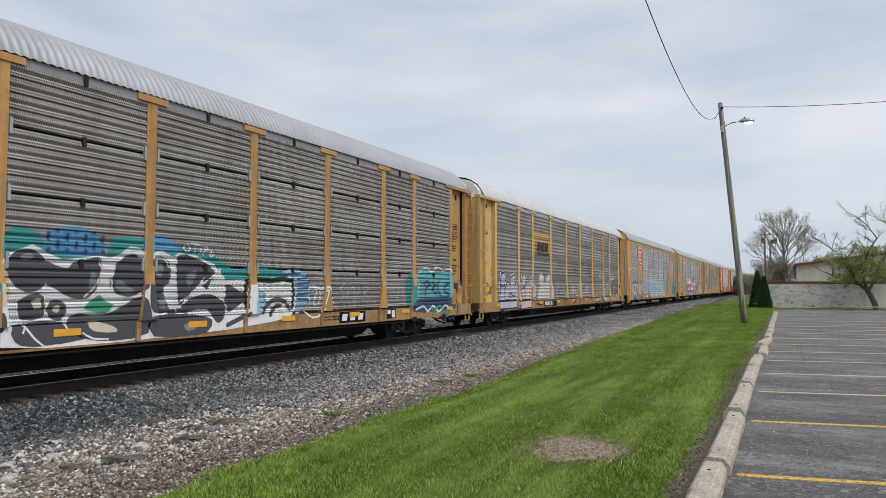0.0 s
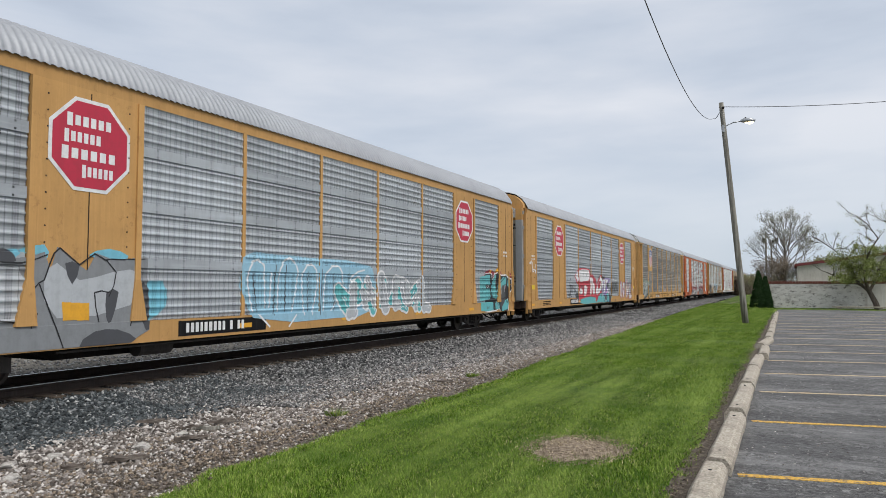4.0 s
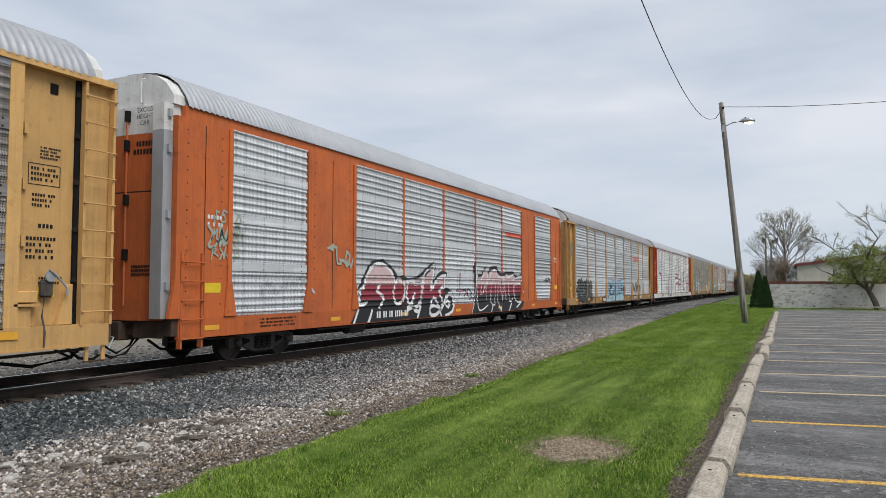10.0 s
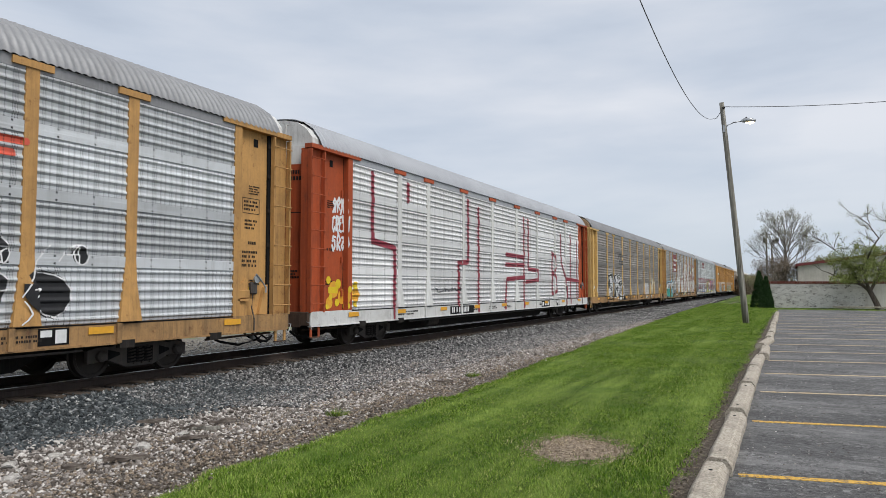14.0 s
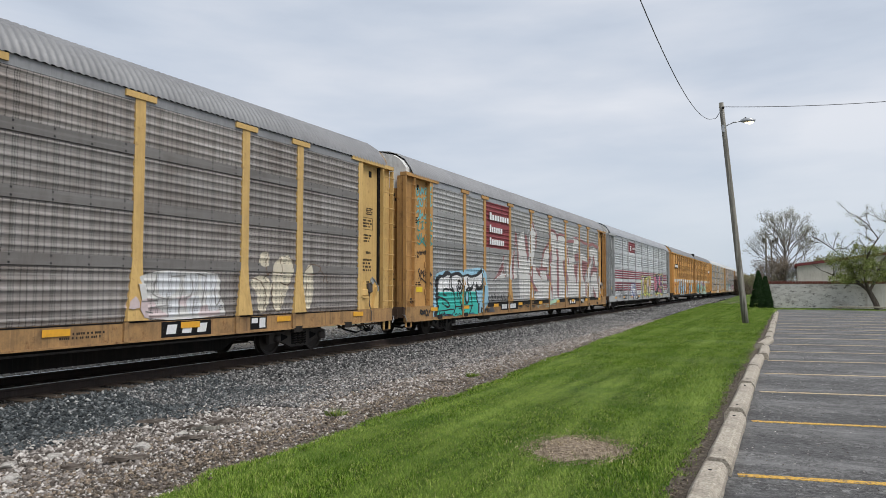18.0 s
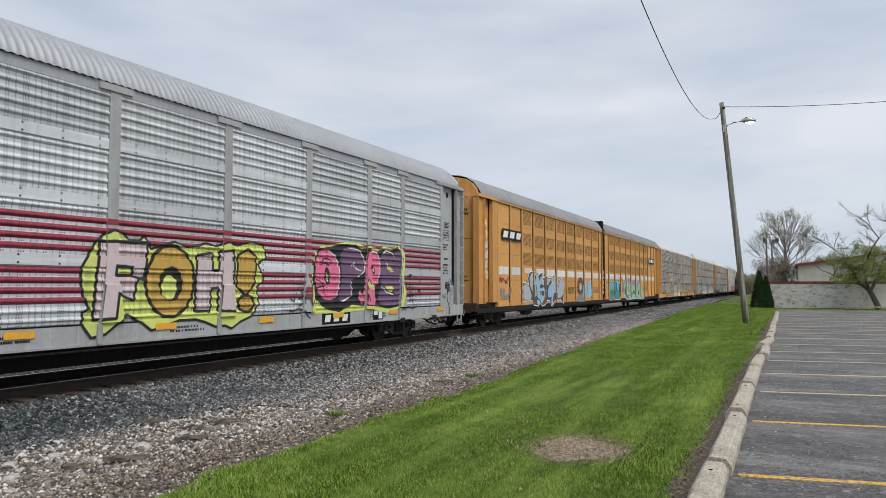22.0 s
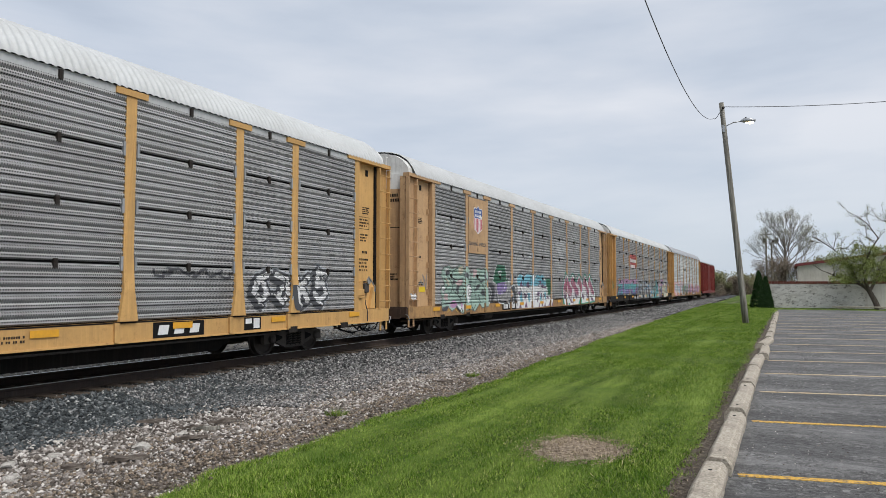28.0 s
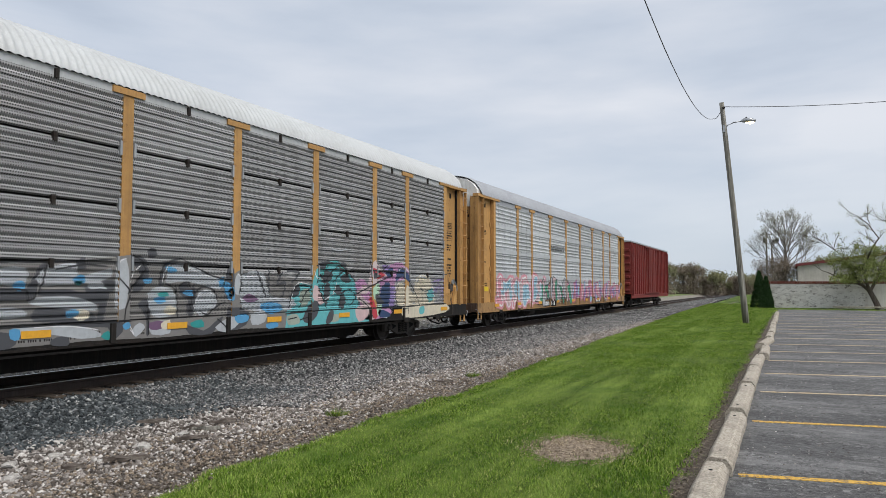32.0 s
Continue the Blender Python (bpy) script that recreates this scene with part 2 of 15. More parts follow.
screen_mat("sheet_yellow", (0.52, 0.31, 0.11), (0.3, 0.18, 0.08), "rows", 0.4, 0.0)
for tag, rgb in {"black": (0.018, 0.018, 0.02), "white": (0.72, 0.72, 0.72), "teal": (0.03, 0.27, 0.26), "aqua": (0.12, 0.42, 0.44),
                 "blue": (0.09, 0.30, 0.52), "sky": (0.28, 0.48, 0.60), "navy": (0.03, 0.06, 0.14), "pink": (0.62, 0.27, 0.32),
                 "magenta": (0.42, 0.10, 0.22), "maroon": (0.26, 0.03, 0.05), "red": (0.50, 0.05, 0.07), "green": (0.05, 0.30, 0.17),
                 "lime": (0.48, 0.52, 0.10), "mint": (0.42, 0.62, 0.45), "violet": (0.27, 0.20, 0.42), "grey": (0.22, 0.23, 0.24),
                 "silver": (0.42, 0.44, 0.46), "cream": (0.60, 0.54, 0.42), "charcoal": (0.07, 0.072, 0.08), "amber": (0.72, 0.36, 0.03),
                 "signal_yellow": (0.70, 0.50, 0.02), "brown": (0.12, 0.075, 0.045)}.items():
    flat_paint("paint_" + tag, rgb)


def ground_materials():
    m = Nodes("dirt_gravel", 0.95, 0, 0.2)
    co = m.coords()
    sep = m.add("ShaderNodeSeparateXYZ")
    m.link(co, sep.inputs[0])
    a = m.ramp(m.noise(13, 8, 0.8), [(0.34, (0.035, 0.029, 0.025)), (0.52, (0.14, 0.122, 0.108)), (0.7, (0.42, 0.39, 0.36))])
    brown = m.ramp(m.noise(18, 8, 0.8), [(0.36, (0.04, 0.031, 0.026)), (0.52, (0.125, 0.104, 0.088)), (0.68, (0.36, 0.32, 0.28))])
    grey = m.ramp(m.noise(16, 8, 0.8), [(0.36, (0.012, 0.013, 0.014)), (0.54, (0.055, 0.059, 0.062)), (0.72, (0.22, 0.222, 0.222))])
    x = m.math("ADD", sep.outputs["X"], m.math("MULTIPLY", m.math("SUBTRACT", m.noise(0.5, 5), 0.5), 2.6))
    c = m.mix(m.math("MULTIPLY", m.math("ADD", x, 8.4), 1.2), grey, a)
    m.nt.nodes[-1].use_clamp = True
    k = m.add("ShaderNodeMapRange")
    m.link(x, k.inputs["Value"])
    k.inputs["From Min"].default_value, k.inputs["From Max"].default_value = -8.8, -7.8
    c = m.mix(k.outputs["Result"], grey, a)
    k2 = m.add("ShaderNodeMapRange")
    m.link(x, k2.inputs["Value"])
    k2.inputs["From Min"].default_value, k2.inputs["From Max"].default_value = -6.3, -5.3
    c = m.mix(k2.outputs["Result"], c, brown)
    # near-black between the rails: dark ballast and the train's shade in one colour
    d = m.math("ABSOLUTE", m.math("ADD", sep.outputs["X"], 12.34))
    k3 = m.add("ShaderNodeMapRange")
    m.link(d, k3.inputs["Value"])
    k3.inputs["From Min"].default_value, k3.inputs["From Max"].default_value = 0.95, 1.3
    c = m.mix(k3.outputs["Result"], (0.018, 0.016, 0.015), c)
    k4 = m.add("ShaderNodeMapRange")
    m.link(sep.outputs["X"], k4.inputs["Value"])
    k4.inputs["From Min"].default_value, k4.inputs["From Max"].default_value = -16.2, -15.4
    # the same shade carried on in the colour past the far rail
    k5 = m.add("ShaderNodeMapRange")
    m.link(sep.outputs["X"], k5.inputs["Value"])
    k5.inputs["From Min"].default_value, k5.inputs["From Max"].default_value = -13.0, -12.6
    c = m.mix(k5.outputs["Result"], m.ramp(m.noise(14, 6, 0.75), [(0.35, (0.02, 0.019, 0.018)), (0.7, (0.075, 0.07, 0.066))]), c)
    pale = m.ramp(m.noise(9, 8, 0.75), [(0.3, (0.11, 0.097, 0.078)), (0.55, (0.25, 0.225, 0.187)), (0.75, (0.40, 0.365, 0.31))])
    c = m.mix(k4.outputs["Result"], pale, c)
    k6 = m.add("ShaderNodeMapRange")
    m.link(m.math("ADD", sep.outputs["X"], m.math("MULTIPLY", m.math("SUBTRACT", m.noise(0.6, 5), 0.5), 6.0)), k6.inputs["Value"])
    k6.inputs["From Min"].default_value, k6.inputs["From Max"].default_value = -19.5, -18.5
    c = m.mix(k6.outputs["Result"], m.ramp(m.noise(12, 6, 0.7), [(0.35, (0.05, 0.08, 0.02)), (0.7, (0.22, 0.26, 0.10))]), c)
    m.done(c, m.noise(30, 6, 0.7), 0.03, 0.8)
    m = Nodes("bare_earth", 0.95, 0, 0.2)
    m.done(m.ramp(m.noise(24, 8, 0.8), [(0.34, (0.07, 0.05, 0.037)), (0.48, (0.20, 0.155, 0.115)), (0.64, (0.46, 0.38, 0.29))]), m.noise(40, 6, 0.7), 0.02, 0.8)

    def turf(m, c, light, dark):
        """Mower swaths along the strip, pale wind-brushed bands and darker lush clumps."""
        swath = m.noise(1.5, 4, 0.6, stretch=(1.3, 0.1, 1))
        c = m.mix(m.ramp(swath, [(0.46, (0, 0, 0)), (0.66, (0.6, 0.6, 0.6))]), c, light)
        lush = m.noise(0.9, 6, 0.7, stretch=(1, 0.8, 1))
        c = m.mix(m.ramp(lush, [(0.36, (0.5, 0.5, 0.5)), (0.5, (0, 0, 0))]), c, dark)
        clump = m.noise(5.5, 5, 0.7)
        return m.mix(m.ramp(clump, [(0.36, (0.45, 0.45, 0.45)), (0.48, (0, 0, 0))]), c, dark)

    m = Nodes("lawn", 0.9, 0, 0.15)
    fine = m.noise(40, 6, 0.75)
    a = m.ramp(fine, [(0.36, (0.010, 0.02, 0.003)), (0.52, (0.055, 0.09, 0.010)), (0.68, (0.19, 0.25, 0.05))])
    m.done(turf(m, a, (0.24, 0.32, 0.06), (0.04, 0.09, 0.010)), fine, 0.03, 0.7)

    m = Nodes("grass_blade", 0.75, 0, 0.1)
    r = m.add("ShaderNodeNewGeometry").outputs["Random Per Island"]
    a = m.ramp(r, [(0.0, (0.018, 0.045, 0.003)), (0.35, (0.095, 0.185, 0.014)), (0.75, (0.25, 0.365, 0.055)), (0.96, (0.37, 0.43, 0.12)), (1.0, (0.50, 0.46, 0.22))])
    m.done(turf(m, a, (0.285, 0.385, 0.10), (0.044, 0.112, 0.008)))

    m = Nodes("stone", 0.9, 0, 0.25)
    r = m.add("ShaderNodeNewGeometry").outputs["Random Per Island"]
    a = m.ramp(r, [(0.0, (0.014, 0.018, 0.021)), (0.4, (0.036, 0.042, 0.045)), (0.8, (0.09, 0.101, 0.106)), (0.96, (0.19, 0.197, 0.2)), (1.0, (0.42, 0.42, 0.41))])
    m.done(m.mix(m.ramp(m.noise(25, 4), [(0.5, (0, 0, 0)), (0.85, (0.4, 0.4, 0.4))]), a, (0.12, 0.115, 0.10)))
    m = Nodes("grey_stone", 0.9, 0, 0.25)
    r = m.add("ShaderNodeNewGeometry").outputs["Random Per Island"]
    a = m.ramp(r, [(0.0, (0.016, 0.017, 0.018)), (0.35, (0.06, 0.06, 0.06)), (0.7, (0.17, 0.167, 0.163)), (0.92, (0.30, 0.293, 0.286)), (1.0, (0.46, 0.45, 0.435))])
    m.done(m.mix(m.ramp(m.noise(25, 4), [(0.5, (0, 0, 0)), (0.85, (0.4, 0.4, 0.4))]), a, (0.13, 0.115, 0.10)))
    m = Nodes("oily_stone", 0.85, 0, 0.3)
    r = m.add("ShaderNodeNewGeometry").outputs["Random Per Island"]
    m.done(m.ramp(r, [(0.0, (0.010, 0.009, 0.009)), (0.6, (0.03, 0.027, 0.025)), (0.95, (0.075, 0.068, 0.062)), (1.0, (0.2, 0.19, 0.18))]))
    m = Nodes("straw", 0.8, 0, 0.2)
    r = m.add("ShaderNodeNewGeometry").outputs["Random Per Island"]
    m.done(m.ramp(r, [(0.0, (0.13, 0.09, 0.05)), (0.5, (0.36, 0.28, 0.17)), (1.0, (0.60, 0.50, 0.33))]))
    m = Nodes("dark_soil", 0.95, 0, 0.2)
    m.done(m.ramp(m.noise(26, 8, 0.8), [(0.34, (0.03, 0.024, 0.02)), (0.5, (0.085, 0.068, 0.052)), (0.66, (0.27, 0.23, 0.18))]), m.noise(40, 6, 0.7), 0.02, 0.8)
    m = Nodes("rock", 0.9, 0, 0.25)
    m.done(m.ramp(m.noise(12, 7, 0.75), [(0.32, (0.24, 0.215, 0.19)), (0.5, (0.48, 0.45, 0.415)), (0.68, (0.68, 0.65, 0.61))]), m.noise(30, 8, 0.8), 0.03, 1.0)
    m = Nodes("pale_stone", 0.9, 0, 0.25)
    r = m.add("ShaderNodeNewGeometry").outputs["Random Per Island"]
    a = m.ramp(r, [(0.0, (0.04, 0.033, 0.028)), (0.35, (0.13, 0.113, 0.1)), (0.7, (0.29, 0.263, 0.24)), (1.0, (0.64, 0.605, 0.57))])
    m.done(m.mix(m.ramp(m.noise(25, 4), [(0.4, (0, 0, 0)), (0.8, (0.4, 0.4, 0.4))]), a, (0.2, 0.16, 0.13)))

    m = Nodes("white_stone", 0.9, 0, 0.25)
    r = m.add("ShaderNodeNewGeometry").outputs["Random Per Island"]
    m.done(m.ramp(r, [(0.0, (0.10, 0.095, 0.09)), (0.5, (0.26, 0.25, 0.24)), (1.0, (0.50, 0.49, 0.47))]))

    m = Nodes("asphalt", 0.85, 0, 0.35)
    fine = m.noise(24, 9, 0.88)
    big = m.noise(0.55, 6, 0.7, stretch=(0.6, 1.4, 1))
    mid = m.noise(5, 6, 0.75)
    a = m.ramp(fine, [(0.38, (0.026, 0.025, 0.025)), (0.5, (0.11, 0.108, 0.106)), (0.58, (0.22, 0.217, 0.213)), (0.66, (0.58, 0.57, 0.56))])
    agg = m.add("ShaderNodeTexVoronoi", Scale=75.0)
    m.link(m.coords(), agg.inputs["Vector"])
    chips = m.ramp(agg.outputs["Color"], [(0.15, (0.022, 0.021, 0.021)), (0.5, (0.085, 0.083, 0.08)), (0.75, (0.20, 0.195, 0.19)), (0.92, (0.46, 0.45, 0.44))])
    a = m.mix(0.5, a, chips)
    agg2 = m.add("ShaderNodeTexVoronoi", Scale=26.0)
    m.link(m.coords(), agg2.inputs["Vector"])
    a = m.mix(0.4, a, m.ramp(agg2.outputs["Color"], [(0.2, (0.018, 0.017, 0.017)), (0.55, (0.115, 0.112, 0.11)), (0.8, (0.22, 0.216, 0.21)), (0.95, (0.46, 0.45, 0.44))]))
    a = m.mix(m.ramp(mid, [(0.42, (0, 0, 0)), (0.68, (0.35, 0.35, 0.35))]), a, (0.06, 0.059, 0.058))
    pale = m.noise(0.7, 7, 0.75, stretch=(0.5, 1.2, 1))
    a = m.mix(m.ramp(pale, [(0.48, (0, 0, 0)), (0.62, (0.6, 0.6, 0.6))]), a, (0.27, 0.265, 0.26))
    a = m.mix(m.ramp(big, [(0.47, (0, 0, 0)), (0.6, (0.55, 0.55, 0.55))]), a, (0.05, 0.049, 0.05))
    smear = m.noise(1.1, 7, 0.8, stretch=(0.16, 2.0, 1))
    a = m.mix(m.ramp(smear, [(0.5, (0, 0, 0)), (0.62, (0.5, 0.5, 0.5))]), a, (0.05, 0.048, 0.048))
    pock = m.noise(9, 6, 0.8)
    a = m.mix(m.ramp(pock, [(0.58, (0, 0, 0)), (0.66, (0.8, 0.8, 0.8))]), a, (0.022, 0.021, 0.021))
    vor = m.add("ShaderNodeTexVoronoi", Scale=0.3)
    vor.feature = "DISTANCE_TO_EDGE"
    wob = m.add("ShaderNodeTexNoise", Scale=1.6, Detail=8.0, Roughness=0.7)
    m.link(m.coords(), wob.inputs["Vector"])
    vec = m.add("ShaderNodeVectorMath")
    m.link(m.coords(), vec.inputs[0])
    m.link(wob.outputs["Color"], vec.inputs[1])
    m.link(vec.outputs[0], vor.inputs["Vector"])
    crack = m.math("MULTIPLY", m.math("LESS_THAN", vor.outputs["Distance"], 0.0035), m.math("GREATER_THAN", m.noise(0.35, 3, 0.6), 0.54))
    m.done(m.mix(m.math("MULTIPLY", crack, 0.8), a, (0.02, 0.02, 0.02)), fine, 0.014, 1.0)

    m = Nodes("line_paint", 0.8, 0, 0.3)
    wear = m.noise(22, 7, 0.8)
    c = m.mix(m.ramp(wear, [(0.47, (0, 0, 0)), (0.6, (1, 1, 1))]), (0.62, 0.37, 0.06), (0.09, 0.088, 0.085))
    m.done(c)
    m = Nodes("line_pale", 0.8, 0, 0.3)
    wear = m.noise(22, 7, 0.8)
    c = m.mix(m.ramp(wear, [(0.47, (0, 0, 0)), (0.62, (1, 1, 1))]), (0.56, 0.43, 0.26), (0.12, 0.117, 0.113))
    m.done(c)

    m = Nodes("concrete", 0.9, 0, 0.25)
    info = m.add("ShaderNodeObjectInfo")
    fine = m.noise(40, 7, 0.75)
    big = m.noise(3, 5, 0.65)
    a = m.ramp(fine, [(0.34, (0.16, 0.135, 0.10)), (0.5, (0.40, 0.35, 0.275)), (0.68, (0.62, 0.56, 0.46))])
    agg = m.add("ShaderNodeTexVoronoi", Scale=60.0)
    m.link(m.coords(), agg.inputs["Vector"])
    a = m.mix(0.4, a, m.ramp(agg.outputs["Color"], [(0.15, (0.13, 0.11, 0.095)), (0.5, (0.36, 0.325, 0.28)), (0.85, (0.56, 0.52, 0.46))]))
    c = m.mix(m.ramp(big, [(0.45, (0, 0, 0)), (0.75, (0.6, 0.6, 0.6))]), a, (0.17, 0.145, 0.12))
    m.done(c, fine, 0.008, 0.6)

    m = Nodes("pole_wood", 0.9, 0, 0.2)
    grain = m.noise(14, 7, 0.7, stretch=(1, 1, 0.05))
    m.done(m.ramp(m.math("ADD", m.math("MULTIPLY", grain, 0.6), m.math("MULTIPLY", m.noise(40, 6, 0.7, stretch=(1, 1, 0.03)), 0.4)), [(0.36, (0.05, 0.046, 0.038)), (0.5, (0.19, 0.18, 0.155)), (0.64, (0.36, 0.345, 0.305))]), grain, 0.02, 0.9)
    m = Nodes("dead_wood", 0.95, 0, 0.2)
    grain = m.noise(14, 7, 0.75, stretch=(0.12, 1, 1))
    m.done(m.ramp(grain, [(0.32, (0.035, 0.028, 0.023)), (0.55, (0.12, 0.10, 0.085)), (0.72, (0.28, 0.25, 0.22))]), grain, 0.01, 0.8)
    m = Nodes("tie_wood", 0.95, 0, 0.2)
    grain = m.noise(9, 6, 0.7, stretch=(0.1, 1, 1))
    m.done(m.ramp(grain, [(0.3, (0.03, 0.025, 0.02)), (0.7, (0.11, 0.085, 0.065))]), grain, 0.01, 0.7)
    m = Nodes("bark_pale", 0.95, 0, 0.2)
    m.done(m.ramp(m.noise(5, 5, 0.7), [(0.3, (0.11, 0.10, 0.09)), (0.7, (0.24, 0.22, 0.20))]))
    m = Nodes("bark", 0.95, 0, 0.2)
    grain = m.noise(9, 6, 0.7, stretch=(1, 1, 0.25))
    m.done(m.ramp(grain, [(0.3, (0.05, 0.04, 0.033)), (0.7, (0.15, 0.125, 0.105))]), grain, 0.02, 0.7)

    for name, lo, mid, hi in (("leaf_fresh", (0.09, 0.12, 0.03), (0.19, 0.23, 0.06), (0.38, 0.40, 0.16)),
                              ("leaf_bud", (0.18, 0.18, 0.13), (0.30, 0.30, 0.22), (0.42, 0.42, 0.30)),
                              ("leaf_conifer", (0.010, 0.028, 0.010), (0.022, 0.055, 0.016), (0.045, 0.085, 0.026)),
                              ("leaf_hedge", (0.12, 0.12, 0.06), (0.20, 0.20, 0.10), (0.33, 0.32, 0.18)),
                              ("leaf_brown", (0.13, 0.10, 0.075), (0.21, 0.17, 0.13), (0.30, 0.25, 0.19))):
        m = Nodes(name, 0.8, 0, 0.2)
        r = m.add("ShaderNodeNewGeometry").outputs["Random Per Island"]
        m.done(m.ramp(r, [(0.0, lo), (0.5, mid), (1.0, hi)]))

    m = Nodes("block_paint", 0.9, 0, 0.25)
    info = m.add("ShaderNodeObjectInfo")
    geo = m.add("ShaderNodeNewGeometry").outputs["Position"]
    flake = m.noise(1.4, 9, 0.85, vec=geo, stretch=(0.5, 1, 1.3))
    fine = m.noise(30, 5, 0.7)
    a = m.mix(m.ramp(fine, [(0.4, (0, 0, 0)), (0.8, (0.5, 0.5, 0.5))]), (0.66, 0.64, 0.605), (0.48, 0.455, 0.43))
    isl = m.add("ShaderNodeNewGeometry").outputs["Random Per Island"]
    one = m.math("FRACT", m.math("ADD", info.outputs["Random"], isl))
    a = m.mix(m.math("MULTIPLY", m.math("GREATER_THAN", one, 0.72), 0.3), a, (0.40, 0.37, 0.34))
    c = m.mix(m.ramp(flake, [(0.54, (0, 0, 0)), (0.64, (0.7, 0.7, 0.7))]), a, (0.22, 0.195, 0.175))
    # paint scaled off along the courses, bare dark block behind
    scale = m.noise(1.0, 8, 0.8, vec=geo, stretch=(3.0, 1, 5.5))
    c = m.mix(m.ramp(scale, [(0.535, (0, 0, 0)), (0.62, (0.85, 0.85, 0.85))]), c, (0.11, 0.1, 0.09))
    m.done(c, fine, 0.006, 0.4)
    worn("pale_render", (0.60, 0.575, 0.545), (0.40, 0.375, 0.35), 0.5, 0.9)
    worn("brick_cap", (0.20, 0.065, 0.05), (0.11, 0.05, 0.04), 0.6, 0.9)
    worn("stucco", (0.58, 0.54, 0.50), (0.40, 0.36, 0.33), 0.6, 0.9)
    worn("roof_red", (0.17, 0.05, 0.05), (0.14, 0.05, 0.045), 0.4, 0.7)
    worn("dry_field", (0.23, 0.20, 0.13), (0.15, 0.14, 0.08), 0.6, 0.95, 0, False, 0.2)
    worn("lamp_metal", (0.42, 0.43, 0.44), (0.25, 0.25, 0.25), 0.3, 0.4, 0.7)
    m = Nodes("rail_top", 0.3, 0.9)
    m.done((0.55, 0.54, 0.53))
    worn("rail_rust", (0.042, 0.033, 0.029), (0.075, 0.052, 0.04), 0.5, 0.85)
    m = Nodes("cable", 0.7)
    m.done((0.05, 0.05, 0.055))
    m = Nodes("lamp_lens", 0.3)
    m.done((0.8, 0.75, 0.6))
    m.bsdf.inputs["Emission Color"].default_value = (1.0, 0.75, 0.45, 1)
    m.bsdf.inputs["Emission Strength"].default_value = 3.0


ground_materials()

# ---- building helpers ----


def mesh_of(bm, name, material, smooth=False):
    me = bpy.data.meshes.new(name)
    bmesh.ops.recalc_face_normals(bm, faces=bm.faces)
    bm.to_mesh(me)
    bm.free()
    if smooth:
        for p in me.polygons:
            p.use_smooth = True
    me.materials.append(MATS[material])
    return me


def put(name, me, parent=None, at=(0, 0, 0), label=""):
    ob = new(name, me)
    ob.parent = parent
    ob.location = at
    if label:
        ob["label"] = label
    return ob


def part(name, bm, material, parent, label="", smooth=False):
    return put(name, mesh_of(bm, name, material, smooth), parent, (0, 0, 0), label)


def add_box(bm, x0, x1, y0, y1, z0, z1, bevel=0.0):
    vs = [bm.verts.new((x, y, z)) for z in (z0, z1) for y in (y0, y1) for x in (x0, x1)]
    fs = [bm.faces.new([vs[i] for i in q]) for q in ((0, 2, 3, 1), (4, 5, 7, 6), (0, 1, 5, 4), (1, 3, 7, 5), (3, 2, 6, 7), (2, 0, 4, 6))]
    if bevel:
        es = list({e for f in fs for e in f.edges})
        bmesh.ops.bevel(bm, geom=es, offset=bevel, segments=1, affect="EDGES")
    return bm


def box(x0, x1, y0, y1, z0, z1, bevel=0.0):
    return add_box(bmesh.new(), x0, x1, y0, y1, z0, z1, bevel)


def add_prism(bm, outline, axis, a, b):
    """A closed outline of (p, q) pairs pushed from a to b along axis x, y or z."""
    def at(p, q, d):
        return {"x": (d, p, q), "y": (p, d, q), "z": (p, q, d)}[axis]
    lo = [bm.verts.new(at(p, q, a)) for p, q in outline]
    hi = [bm.verts.new(at(p, q, b)) for p, q in outline]
    n = len(outline)
    bm.faces.new(lo), bm.faces.new(hi)
    for i in range(n):
        bm.faces.new((lo[i], lo[(i + 1) % n], hi[(i + 1) % n], hi[i]))
    return bm


def prism(outline, axis, a, b):
    return add_prism(bmesh.new(), outline, axis, a, b)


def add_tube(bm, pts, radii, sides=8):
    """A round bar through the points, tapered by the radii."""
    rings = []
    pts = [Vector(p) for p in pts]
    for i, p in enumerate(pts):
        d = (pts[min(i + 1, len(pts) - 1)] - pts[max(i - 1, 0)]).normalized()
        side = d.orthogonal().normalized()
        other = d.cross(side)
        r = radii[i] if isinstance(radii, (list, tuple)) else radii
        rings.append([bm.verts.new(p + (side * math.cos(k * math.tau / sides) + other * math.sin(k * math.tau / sides)) * r) for k in range(sides)])
    for a, b in zip(rings, rings[1:]):
        # rings are turned so that each quad joins nearest corners
        s = min(range(sides), key=lambda k: (b[k].co - a[0].co).length)
        for k in range(sides):
            bm.faces.new((a[k], a[(k + 1) % sides], b[(k + 1 + s) % sides], b[(k + s) % sides]))
    bm.faces.new(rings[0][::-1]), bm.faces.new(rings[-1])
    return bm


def tube(pts, radii, sides=8):
    return add_tube(bmesh.new(), pts, radii, sides)


